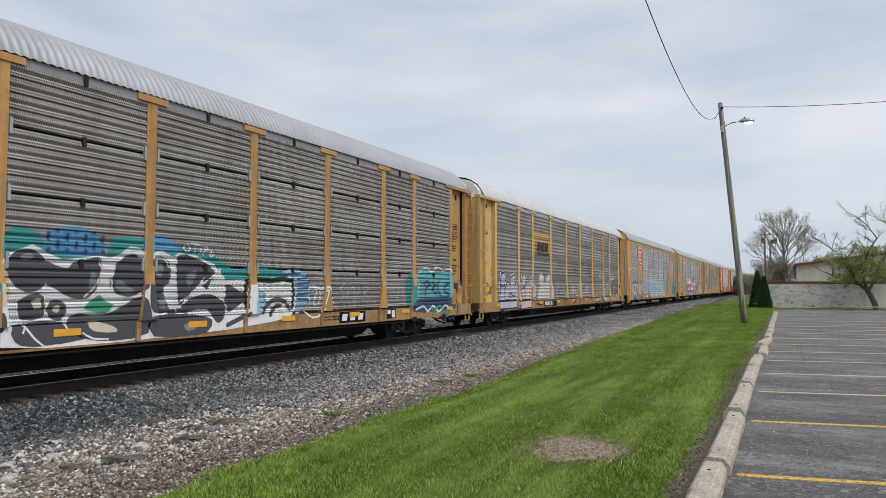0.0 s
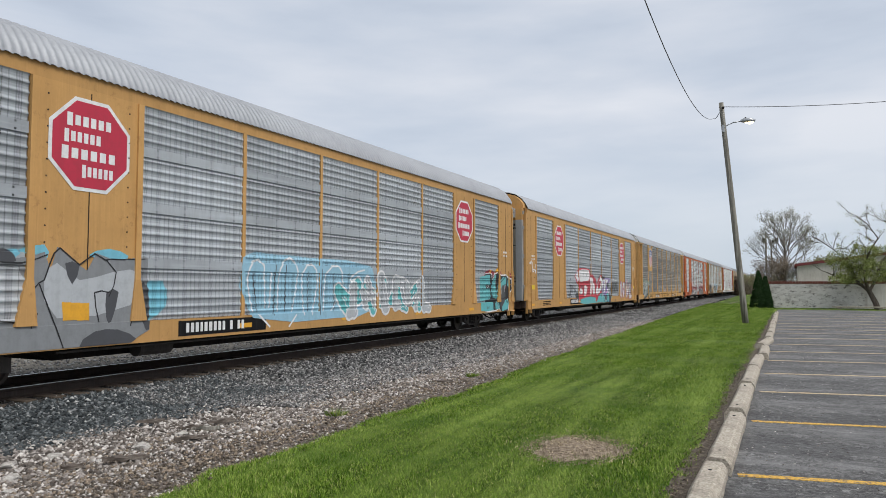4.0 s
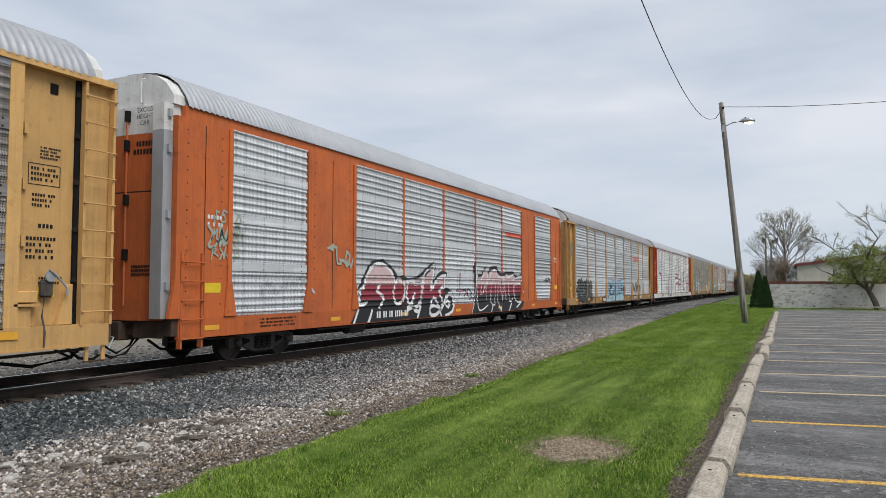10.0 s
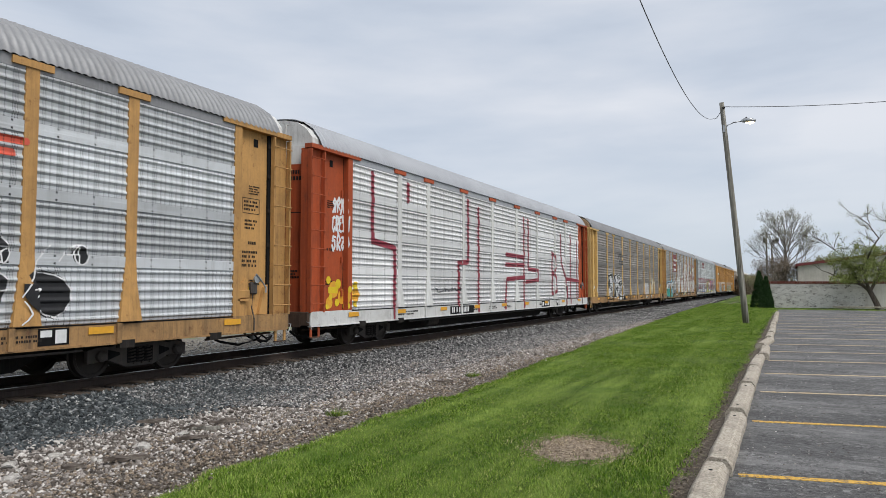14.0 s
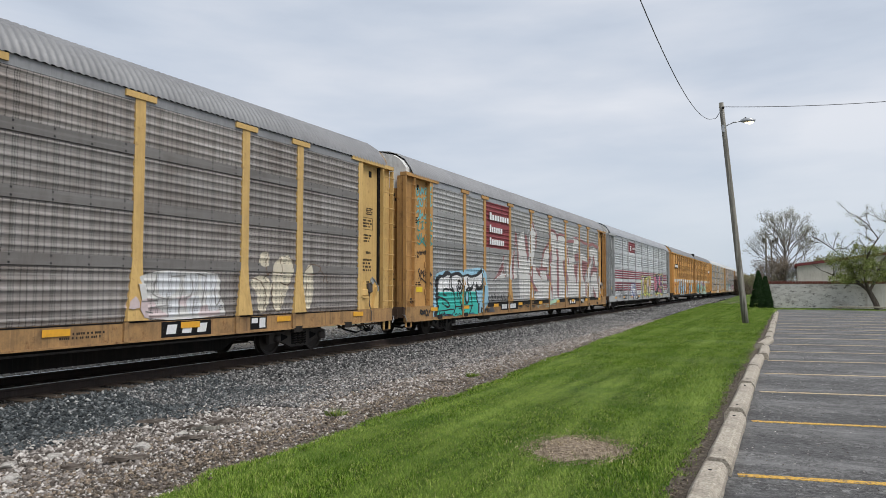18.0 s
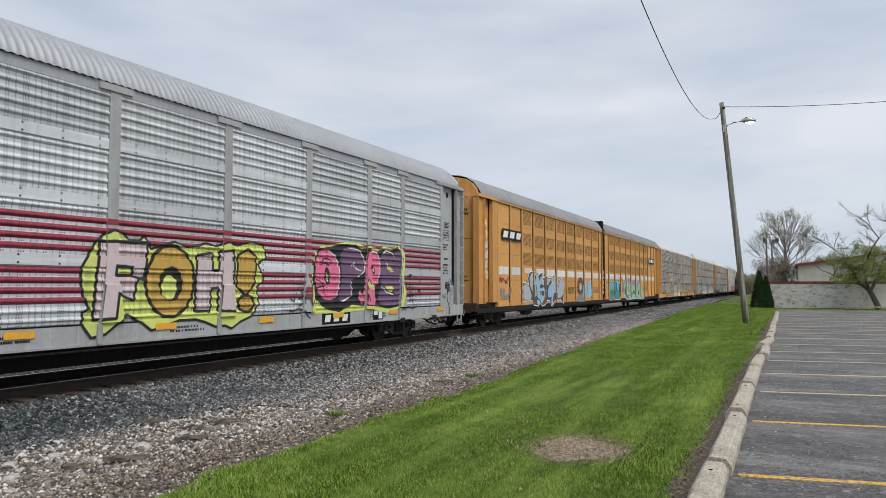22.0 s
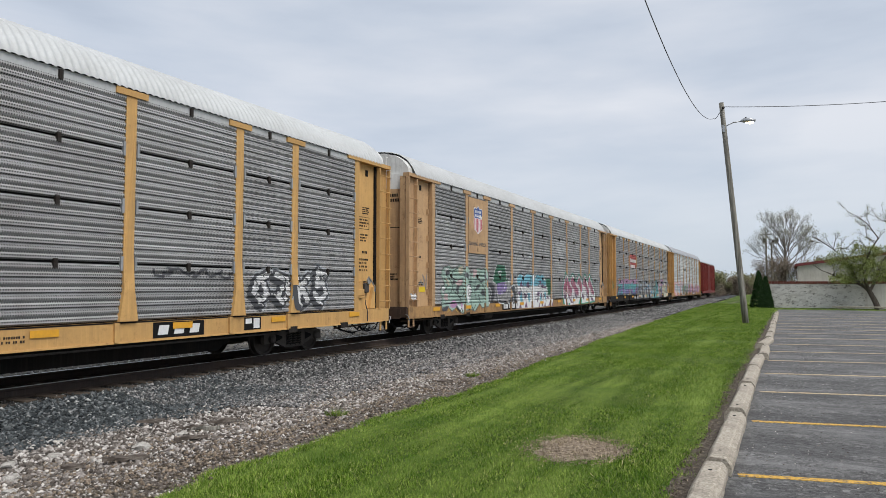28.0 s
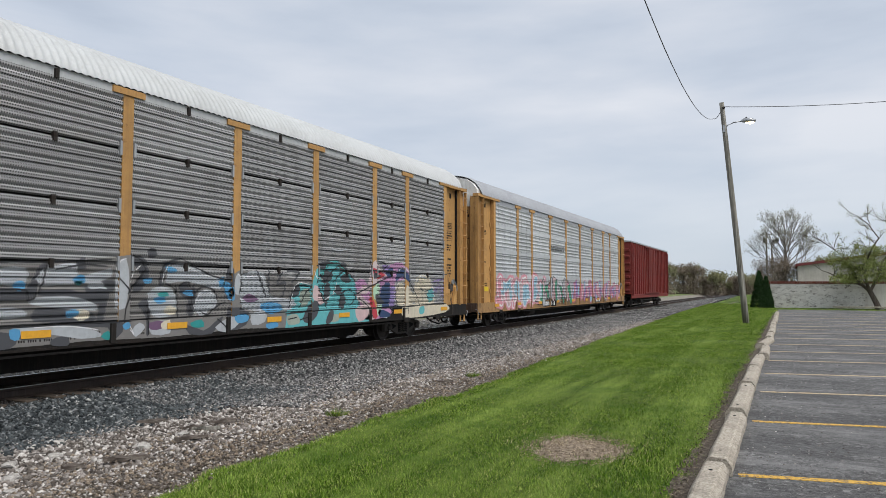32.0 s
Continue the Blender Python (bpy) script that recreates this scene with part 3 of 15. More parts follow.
def scatter(name, points, sizes, material, flat=0.7, seed=1, squash=None):
    """Many small rough stones as one mesh: jittered octahedra."""
    rng = np.random.default_rng(seed)
    n = len(points)
    base = np.array([(1, 0, 0), (-1, 0, 0), (0, 1, 0), (0, -1, 0), (0, 0, 1), (0, 0, -1)], float)
    tri = np.array([(0, 2, 4), (2, 1, 4), (1, 3, 4), (3, 0, 4), (2, 0, 5), (1, 2, 5), (3, 1, 5), (0, 3, 5)])
    v = base[None] * rng.uniform(0.6, 1.35, (n, 6, 1)) + rng.normal(0, 0.22, (n, 6, 3))
    v[:, :, 2] *= flat
    ang = rng.uniform(0, math.tau, n)
    c, s = np.cos(ang), np.sin(ang)
    x = v[:, :, 0] * c[:, None] - v[:, :, 1] * s[:, None]
    y = v[:, :, 0] * s[:, None] + v[:, :, 1] * c[:, None]
    v = np.stack([x, y, v[:, :, 2]], 2) * sizes[:, None, None] + points[:, None, :]
    faces = (tri[None] + 6 * np.arange(n)[:, None, None]).reshape(-1, 3)
    return fast_mesh(name, v.reshape(-1, 3), faces, material)


def fast_mesh(name, verts, faces, material):
    me = bpy.data.meshes.new(name)
    k = faces.shape[1]
    me.vertices.add(len(verts))
    me.vertices.foreach_set("co", np.ascontiguousarray(verts, dtype=np.float32).ravel())
    me.loops.add(len(faces) * k)
    me.loops.foreach_set("vertex_index", np.ascontiguousarray(faces, dtype=np.int32).ravel())
    me.polygons.add(len(faces))
    me.polygons.foreach_set("loop_start", np.arange(0, len(faces) * k, k, dtype=np.int32))
    me.update(calc_edges=True)
    me.validate()
    me.materials.append(MATS[material])
    return new(name, me)


# ---- ground ----
TX = -12.34            # middle of the track
RAIL_GAUGE = 1.505
LAWN_Z, LOT_Z = 0.02, 0.03


def edge_x(y):
    """Where the lawn ends at the gravel."""
    far = 1 / (1 + max(0.0, y - 8) / 14)
    base = -4.86 - 0.052 * min(13.0, max(0.0, y - 10)) - 0.037 * min(30.0, max(0.0, y - 23)) - 0.022 * max(0.0, y - 53)
    return base - (0.08 * math.sin(y * 0.9) + 0.06 * math.sin(y * 2.3 + 1) + 0.2 * noise.noise(Vector((y * 1.1, 9, 0))) + 0.15 * noise.noise(Vector((y * 3.7, 4, 0)))) * far


def profile_z(x):
    """Height of the gravel across the line of the track."""
    d = abs(x - TX)
    if d < 1.4:
        return -0.19
    if d < 2.6:
        return -0.19 - (d - 1.4) * 0.14
    if d < 5.0:
        return -0.36 + (d - 2.6) * 0.06
    return min(0.0, -0.215 + (d - 5.0) * 0.085)


GRID_X = [-60, -40, -25, -20, -17.5, -16, -15, -14, -13.5, -12.9, -12.34, -11.8, -11.2, -10.9, -10.6, -10.2, -9.7, -9.2, -8.6, -8, -7.2, -6.5, -5.8, -5.2, -4.4]
GRID_Y = [-480, -120, -30] + [i * 1.0 for i in range(-6, 46)] + [50, 60, 75, 100, 150, 250, 500, 900]


def bed_height(x, y):
    near = -6 < y < 50 and abs(x - TX) > 1.5
    wob = noise.noise(Vector((x * 0.7, y * 0.7, 0))) * 0.05 if near else 0
    if x > -4.5:
        return -0.14
    return profile_z(x) + wob if x > -40 else -0.4


BED = np.array([[bed_height(x, y) for x in GRID_X] for y in GRID_Y])


def bed_at(x, y):
    """Height of the gravel sheet at many points."""
    gx, gy = np.array(GRID_X, float), np.array(GRID_Y, float)
    i = np.clip(np.searchsorted(gx, x) - 1, 0, len(gx) - 2)
    j = np.clip(np.searchsorted(gy, y) - 1, 0, len(gy) - 2)
    a = (x - gx[i]) / (gx[i + 1] - gx[i])
    b = (y - gy[j]) / (gy[j + 1] - gy[j])
    return (BED[j, i] * (1 - a) + BED[j, i + 1] * a) * (1 - b) + (BED[j + 1, i] * (1 - a) + BED[j + 1, i + 1] * a) * b


def build_ground():
    # one sheet to the horizon, with the gravel bed and the lawn laid on it
    tagged(put("ground", mesh_of(box(-1600, 1600, -900, 2600, -1.2, -0.5), "ground", "dry_field")),
           "dry grassy earth reaching to the horizon", "ground", kind="structure")
    xs, ys = GRID_X, GRID_Y
    vs, fs = [], []
    for y in ys:
        for x in xs:
            vs.append((x, y, bed_height(x, y)))
    n = len(xs)
    for j in range(len(ys) - 1):
        for i in range(n - 1):
            fs.append((j * n + i, j * n + i + 1, (j + 1) * n + i + 1, (j + 1) * n + i))
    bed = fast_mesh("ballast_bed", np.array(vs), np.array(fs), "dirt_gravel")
    tagged(bed, "grey and tan crushed stone bed beside the rails", "gravel", kind="structure")

    ys = [-480, -60, -10] + [i * 0.2 for i in range(-20, 125)] + [i * 0.5 for i in range(50, 110)] + [60, 75, 100, 160, 300, 900]
    vs, fs = [], []
    across = (0, 0.02, 0.04, 0.07, 0.12, 0.25, 0.45, 0.7, 1)
    cols = len(across)
    for y in ys:
        a = edge_x(y) + 0.16
        b = -0.62 if y < 57 else 60.0
        for i in range(cols):
            k = across[i]
            x = a + (b - a) * k
            z = LAWN_Z - 0.11 * (1 - min(1, k * 16)) + 0.03 * noise.noise(Vector((x * 0.5, y * 0.5, 3)))
            vs.append((x, y, z))
    for j in range(len(ys) - 1):
        for i in range(cols - 1):
            fs.append((j * cols + i, j * cols + i + 1, (j + 1) * cols + i + 1, (j + 1) * cols + i))
    tagged(fast_mesh("lawn", np.array(vs), np.array(fs), "lawn"), "mown green grass strip between gravel and kerb", "lawn", kind="structure")
    tagged(put("parking_lot", mesh_of(box(-0.62, 60, -60, 57, -0.45, LOT_Z), "parking_lot", "asphalt")),
           "worn grey asphalt of a parking lot", "asphalt", kind="structure")


build_ground()


def build_track():
    track = tagged(new("railway_track"), "rusty steel rails on dark wooden ties", "track", kind="structure")
    prof = [(-0.075, -0.18), (0.075, -0.18), (0.075, -0.165), (0.012, -0.14), (0.012, -0.05), (0.036, -0.038), (0.036, -0.006), (0.028, -0.001),
            (-0.028, -0.001), (-0.036, -0.006), (-0.036, -0.038), (-0.012, -0.05), (-0.012, -0.14), (-0.075, -0.165)]
    for s in (-1, 1):
        cx = TX + s * (RAIL_GAUGE / 2)
        rail = part("rail", prism([(cx + p, q) for p, q in prof], "y", -480, 800), "rail_rust", track)
        part("rail_head", box(cx - 0.027, cx + 0.027, -480, 800, -0.0005, 0.0025), "rail_top", rail, "polished steel running band")
    me = mesh_of(box(-1.3, 1.3, -0.11, 0.11, -0.32, -0.165, 0.012), "tie", "tie_wood")
    plate = mesh_of(box(-0.18, 0.18, -0.09, 0.09, -0.167, -0.158), "tie_plate", "rail_rust")
    rng = random.Random(4)
    for k in range(150):
        y = -6 + k * 0.5
        tie = put("tie", me, track, (TX + rng.uniform(-0.02, 0.16), y + rng.uniform(-0.06, 0.06), rng.uniform(0.0, 0.02)))
        put("tie_plate", plate, tie, (RAIL_GAUGE / 2, 0, 0))


build_track()


def build_stones():
    rng = np.random.default_rng(7)

    def lay(name, n, x0, x1, y0, y1, s0, s1, mat, label, power=1.6):
        x = rng.uniform(x0, x1, n)
        y = y0 + (y1 - y0) * rng.uniform(0, 1, n) ** power
        x = x + rng.normal(0, 0.12, n)
        keep = np.array([p < edge_x(q) + 0.25 - abs(rng.normal(0, 0.3)) for p, q in zip(x, y)])
        keep &= (np.abs(x - TX - RAIL_GAUGE / 2) > 0.1) & (np.abs(x - TX + RAIL_GAUGE / 2) > 0.1)
        x, y = x[keep], y[keep]
        e = np.array([edge_x(q) for q in y])
        z = np.maximum(bed_at(x, y), np.where(x > e, LAWN_Z - 0.10 * np.clip(1 - (x - e) / 0.26, 0, 1), -9))
        size = rng.uniform(s0, s1, len(x)) * (1 + 0.02 * np.maximum(0, y - 15))
        ob = scatter(name, np.stack([x, y, z + size * 0.25], 1), size, mat, 0.7, 3)
        tagged(ob, label, "stones", kind="stuff")

    lay("ballast_stones", 29000, -10.95, -8.1, -6, 11.5, 0.022, 0.046, "stone", "angular blue-grey ballast stones beside the rail", 1.0)
    lay("grey_ballast", 44000, -10.95, -6.9, 9.0, 48, 0.02, 0.043, "grey_stone", "light and dark grey crushed ballast stones", 1.5)
    lay("far_ballast", 7000, -11.45, -10.85, -3, 46, 0.02, 0.036, "oily_stone", "oil-stained grey ballast stones between the tie ends")
    lay("pale_gravel", 42000, -8.7, -5.7, 2, 40, 0.012, 0.038, "pale_stone", "pale crushed gravel mixed with earth")
    lay("earth_gravel", 37000, -6.8, -4.5, 2, 40, 0.007, 0.022, "pale_stone", "fine gravel trodden into brown earth", 2.2)
    lay("edge_soil", 9000, -5.4, -4.2, 2, 40, 0.008, 0.028, "dark_soil", "dark crumbling soil at the lawn's edge", 2.0)
    lay("earth_lumps", 12000, -7.0, -4.5, 2, 40, 0.012, 0.032, "bare_earth", "brown clods and gravel in trodden earth", 2.0)
    lay("distant_ballast", 12000, -10.95, -6.6, 44, 120, 0.03, 0.045, "grey_stone", "grey ballast stones along the line", 1.0)
    lay("far_side_gravel", 9000, -18, -15.0, -3, 60, 0.02, 0.05, "white_stone", "pale gravel on the far side of the track")


build_stones()


def build_grass():
    rng = np.random.default_rng(11)
    n = 900000
    y = 2.5 + 72 * rng.uniform(0, 1, n) ** 2.5
    y[:190000] = 2.5 - 14 * rng.uniform(0, 1, 190000) ** 2.2
    e = np.array([edge_x(q) for q in y])
    k = rng.uniform(0, 1, n)
    x = e - 0.12 + (-0.62 - e) * k + rng.normal(0, 0.03, n)
    patch = ((x + 1.98) / 0.60) ** 2 + ((y - 7.25) / 0.8) ** 2
    lump = np.array([noise.noise(Vector((p * 4.0, q * 4.0, 7.0))) for p, q in zip(x, y)])
    keep = (patch > 0.85 + 0.55 * lump + rng.normal(0, 0.3, n)) | (rng.uniform(0, 1, n) < 0.05)
    keep &= rng.uniform(0, 1, n) < np.clip((x - e) * 3 + 0.35 + lump * 0.9, 0, 1)
    keep &= rng.uniform(0, 1, n) < np.clip((-0.86 - x) * 5 + 0.3 + lump * 1.2, 0, 1)
    x, y, e = x[keep], y[keep], e[keep]
    n = len(x)
    h = rng.uniform(0.014, 0.045, n) * (1 + 0.012 * y) * np.where(y < 9, 1 + 0.05 * np.clip(9 - y, 0, 5) * (1 + lump[keep]), 1)
    w = rng.uniform(0.0018, 0.0042, n) * (1 + 0.06 * np.maximum(y, 0))
    a = rng.uniform(0, math.tau, n)
    lean = rng.normal(0, 0.022, (n, 2))
    z = np.where(x < e + 0.5, LAWN_Z - 0.015 - 0.10 * np.clip(1 - (x - e) / 0.26, 0, 1), LAWN_Z - 0.015)
    dx, dy = np.cos(a) * w, np.sin(a) * w
    v = np.stack([np.stack([x - dx, y - dy, z], 1), np.stack([x + dx, y + dy, z], 1),
                  np.stack([x + lean[:, 0], y + lean[:, 1], z + h], 1)], 1).reshape(-1, 3)
    f = np.arange(3 * n).reshape(-1, 3)
    tagged(fast_mesh("grass", v, f, "grass_blade"), "short mown green grass blades with pale tips", "grass", kind="stuff")
    # bare earth in the lawn, and the worn strip along the kerb
    bm = bmesh.new()
    ring = []
    for i in range(40):
        t = i * math.tau / 40
        r = 1 + 0.14 * math.sin(3 * t + 1) + 0.08 * math.sin(7 * t)
        ring.append(bm.verts.new((-1.98 + 0.72 * r * math.cos(t), 7.25 + 0.92 * r * math.sin(t), LAWN_Z - 0.035)))
    mid = bm.verts.new((-1.98, 7.25, LAWN_Z + 0.04))
    for i in range(40):
        bm.faces.new((ring[i], ring[(i + 1) % 40], mid))
    tagged(put("dirt_patch", mesh_of(bm, "dirt_patch", "bare_earth")), "bare earth patch with straw in the lawn", "earth", kind="structure")
    m = 1500
    t, r = rng.uniform(0, math.tau, m), np.sqrt(rng.uniform(0, 1, m))
    pts = np.stack([-1.98 + 0.56 * r * np.cos(t), 7.25 + 0.72 * r * np.sin(t), LAWN_Z + 0.035 - 0.035 * r], 1)
    tagged(scatter("earth_crumbs", pts, rng.uniform(0.004, 0.012, m), "bare_earth", 0.6, 5), "crumbs of dry earth and dead straw", "earth", kind="stuff")
    # dead straw, thick on the bare patch and thin at the lawn's edges
    m = 2600
    t, r = rng.uniform(0, math.tau, m), np.abs(rng.normal(0, 0.62, m))
    sx, sy = -1.98 + 0.6 * r * np.cos(t), 7.25 + 0.78 * r * np.sin(t)
    q = m // 3
    sy[:q] = 3.5 + 26 * rng.uniform(0, 1, q) ** 1.8
    sx[:q] = np.where(rng.uniform(0, 1, q) < 0.5, -0.78 - np.abs(rng.normal(0, 0.1, q)), np.array([edge_x(v) for v in sy[:q]]) + rng.normal(0, 0.25, q))
    sz = np.where(sx < -4.2, LAWN_Z - 0.07, LAWN_Z + 0.012) + rng.uniform(0, 0.02, m)
    a, ln, wd = rng.uniform(0, math.tau, m), rng.uniform(0.02, 0.07, m), rng.uniform(0.0015, 0.004, m)
    ca, sa = np.cos(a), np.sin(a)
    v = np.stack([np.stack([sx - sa * wd, sy + ca * wd, sz], 1), np.stack([sx + sa * wd, sy - ca * wd, sz], 1),
                  np.stack([sx + ca * ln, sy + sa * ln, sz + rng.uniform(-0.008, 0.025, m)], 1)], 1).reshape(-1, 3)
    tagged(fast_mesh("dead_straw", v, np.arange(3 * m).reshape(-1, 3), "straw"), "dry tan straw lying on bare earth", "straw", kind="stuff")
    # trodden earth along the kerb
    bm = bmesh.new()
    prev = None
    for k in range(146):
        y = -9.4 + k * 0.4
        w = 0.17 + 0.09 * noise.noise(Vector((y * 0.9, 0, 0))) + 0.05 * noise.noise(Vector((y * 3, 5, 0)))
        cur = (bm.verts.new((-0.6, y, LAWN_Z + 0.03)), bm.verts.new((-0.78 - w * 1.1, y, LAWN_Z - 0.012)))
        if prev:
            bm.faces.new((prev[0], cur[0], cur[1], prev[1]))
        prev = cur
    tagged(put("earth_strip", mesh_of(bm, "earth_strip", "dark_soil")), "bare trodden earth beside the kerb blocks", "earth", kind="structure")
    m = 1500
    y = 4.0 + 30 * rng.uniform(0, 1, m) ** 1.6
    pts = np.stack([-0.80 - np.abs(rng.normal(0, 0.09, m)), y, np.full(m, LAWN_Z + 0.008)], 1)
    tagged(scatter("kerb_grit", pts, rng.uniform(0.004, 0.014, m), "dark_soil", 0.6, 6), "loose grit and earth along the kerb", "grit", kind="stuff")


build_grass()


def build_lot():
    # parking lines, square to nothing: they slant a little to the kerb
    ys = [4.05, 6.8, 9.57, 12.3, 14.92, 17.55, 20.02, 22.6, 25.3, 28.0, 30.6, 33.0, 35.4, 38.4, 41.6, 45.0, 48.5]
    slope = math.atan(0.2)
    for i, y in enumerate(ys):
        me = mesh_of(box(0, 5.2, -0.05, 0.05, 0.0, 0.004), "parking_line", "line_paint" if i < 3 else "line_pale")
        ob = put("parking_line", me, None, (-0.42, y, LOT_Z))
        ob.rotation_euler.z = slope
        tagged(ob, "worn yellow painted parking line" if i < 3 else "faded pale parking line", "road marking", "parking lines")
    prof = [(-0.115, 0.0), (0.115, 0.0), (0.112, 0.085), (0.068, 0.15), (-0.068, 0.15), (-0.112, 0.085)]
    rng = random.Random(9)
    starts = [(-9.75, -0.62, 0), (-7.0, -0.63, 0), (-4.25, -0.61, 0), (-1.5, -0.62, 0), (1.25, -0.62, 0), (3.98, -0.6, 0), (6.72, -0.585, 0), (9.55, -0.605, 0.0), (12.35, -0.61, 0.0), (15.05, -0.62, -0.5), (17.7, -0.52, 0.5), (20.9, -0.68, -4),
              (23.75, -0.545, 0), (26.5, -0.55, -0.5), (29.2, -0.55, 0), (31.95, -0.56, 0.5), (34.7, -0.56, 0), (37.4, -0.57, -0.5), (40.2, -0.58, 0), (43, -0.58, 0), (45.7, -0.58, 0)]
    for i, (y, x, turn) in enumerate(starts):
        length = (starts[i + 1][0] - y - 0.06) if i + 1 < len(starts) else 2.6
        length = min(length, 2.66)
        bm = bmesh.new()
        add_prism(bm, prof, "y", 0, length)
        bmesh.ops.subdivide_edges(bm, edges=[e for e in bm.edges if abs(e.verts[0].co.y - e.verts[1].co.y) > 1], cuts=9)
        for v in bm.verts:
            v.co += Vector((noise.noise(v.co * 3 + Vector((i, 0, 0))), 0, noise.noise(v.co * 4 + Vector((0, i, 0))))) * 0.012
        bmesh.ops.bevel(bm, geom=[e for e in bm.edges if e.calc_face_angle(0) > 0.6], offset=0.012, segments=1, affect="EDGES")
        ob = tagged(put("kerb_block", mesh_of(bm, "kerb_block", "concrete"), None, (x, y, LOT_Z - 0.01)), "weathered precast concrete kerb block along the lot", "kerb", "kerb blocks")
        ob.rotation_euler.z = radians(turn)
        for q in (0.35, length - 0.35):
            part("pin_hole", tube([(0, q, 0.148), (0, q, 0.156)], 0.016, 8), "black_gap", ob)


build_lot()


def build_lot_grit():
    rng = np.random.default_rng(15)
    m = 900
    pts = np.stack([-0.42 + np.abs(rng.normal(0, 0.9, m)), 4 + 22 * rng.uniform(0, 1, m) ** 1.5, np.full(m, LOT_Z + 0.003)], 1)
    tagged(scatter("lot_grit", pts, rng.uniform(0.004, 0.012, m), "pale_stone", 0.6, 8), "loose pale grit on the asphalt", "grit", kind="stuff")


build_lot_grit()


def build_litter():
    """Loose rocks and weathered boards in the gravel."""
    rng = random.Random(3)
    for x, y, s in ((-7.28, 5.26, 0.13), (-7.34, 4.83, 0.13), (-6.68, 4.41, 0.14), (-6.11, 4.02, 0.09), (-6.45, 5.72, 0.15), (-6.64, 6.49, 0.11), (-8.17, 7.08, 0.07),
                    (-8.11, 5.93, 0.11), (-6.45, 9.68, 0.11), (-6.42, 5.19, 0.08), (-8.25, 5.71, 0.06), (-7.7, 5.98, 0.06), (-6.24, 5.85, 0.05), (-7.05, 4.7, 0.07), (-7.5, 5.1, 0.06)):
        bm = bmesh.new()
        bmesh.ops.create_icosphere(bm, subdivisions=2, radius=1.0)
        o = Vector((x * 9, y * 7, 0))
        for v in bm.verts:
            n = v.co.normalized()
            v.co = n * s * 0.68 * (0.95 + 0.55 * noise.noise(n * 1.5 + o) + 0.3 * noise.noise(n * 3.7 + o))
            v.co.z *= 0.45
        ob = put("rock", mesh_of(bm, "rock", "rock"), None, (x, y, float(bed_at(np.array([x]), np.array([y]))[0]) + s * 0.2))
        tagged(ob, "pale rough limestone lump lying in the gravel", "rock", "rocks")
    for x, y, turn, ln, w, mat in ((-6.09, 5.20, 50, 0.42, 0.09, "dead_wood"), (-6.53, 6.77, 45, 0.34, 0.06, "pole_wood"), (-6.84, 7.38, 60, 0.36, 0.08, "dead_wood"), (-6.86, 6.87, 60, 0.3, 0.05, "dead_wood"),
                                   (-6.12, 6.12, 52, 0.36, 0.06, "dead_wood"), (-8.05, 7.29, 44, 0.38, 0.07, "dead_wood"), (-6.39, 4.83, 50, 0.2, 0.05, "dead_wood"), (-5.54, 11.58, 45, 0.3, 0.04, "dead_wood")):
        bm = bmesh.new()
        add_box(bm, -ln / 2, ln / 2, -w / 3, w / 3, 0, 0.035)
        bmesh.ops.subdivide_edges(bm, edges=[e for e in bm.edges if abs(e.verts[0].co.x - e.verts[1].co.x) > 0.15], cuts=9)
        for v in bm.verts:
            k = 1 - abs(v.co.x) / ln
            v.co.y *= 0.55 + 0.8 * k
            v.co += Vector((0, noise.noise(v.co * 14 + Vector((x, 0, 0))), noise.noise(v.co * 17 + Vector((0, y, 0))))) * 0.03
        ob = put("broken_board", mesh_of(bm, "broken_board", mat), None, (x, y, float(bed_at(np.array([x]), np.array([y]))[0]) + 0.035))
        ob.rotation_euler.z = radians(turn)
        tagged(ob, "splintered weathered wood lying in the gravel", "wood", "broken boards")
    for k, (x, y) in enumerate(((-5.5, 8.1), (-5.45, 12.6))):
        n = 120
        g = np.random.default_rng(k)
        a, r = g.uniform(0, math.tau, n), np.sqrt(g.uniform(0, 1, n)) * 0.13
        px, py = r * np.cos(a), r * np.sin(a)
        h = g.uniform(0.03, 0.09, n)
        w = 0.005
        v = np.stack([np.stack([px - w, py, 0 * h], 1), np.stack([px + w, py, 0 * h], 1), np.stack([px * 1.6, py * 1.6, h], 1)], 1).reshape(-1, 3)
        ob = fast_mesh("weed_tuft", v, np.arange(3 * n).reshape(-1, 3), "grass_blade")
        ob.location = (x, y, float(bed_at(np.array([x]), np.array([y]))[0]) + 0.01)
        tagged(ob, "small green weed tuft growing in the gravel", "weed", "weed tufts")


build_litter()

# ---- pole, lamp and cables ----


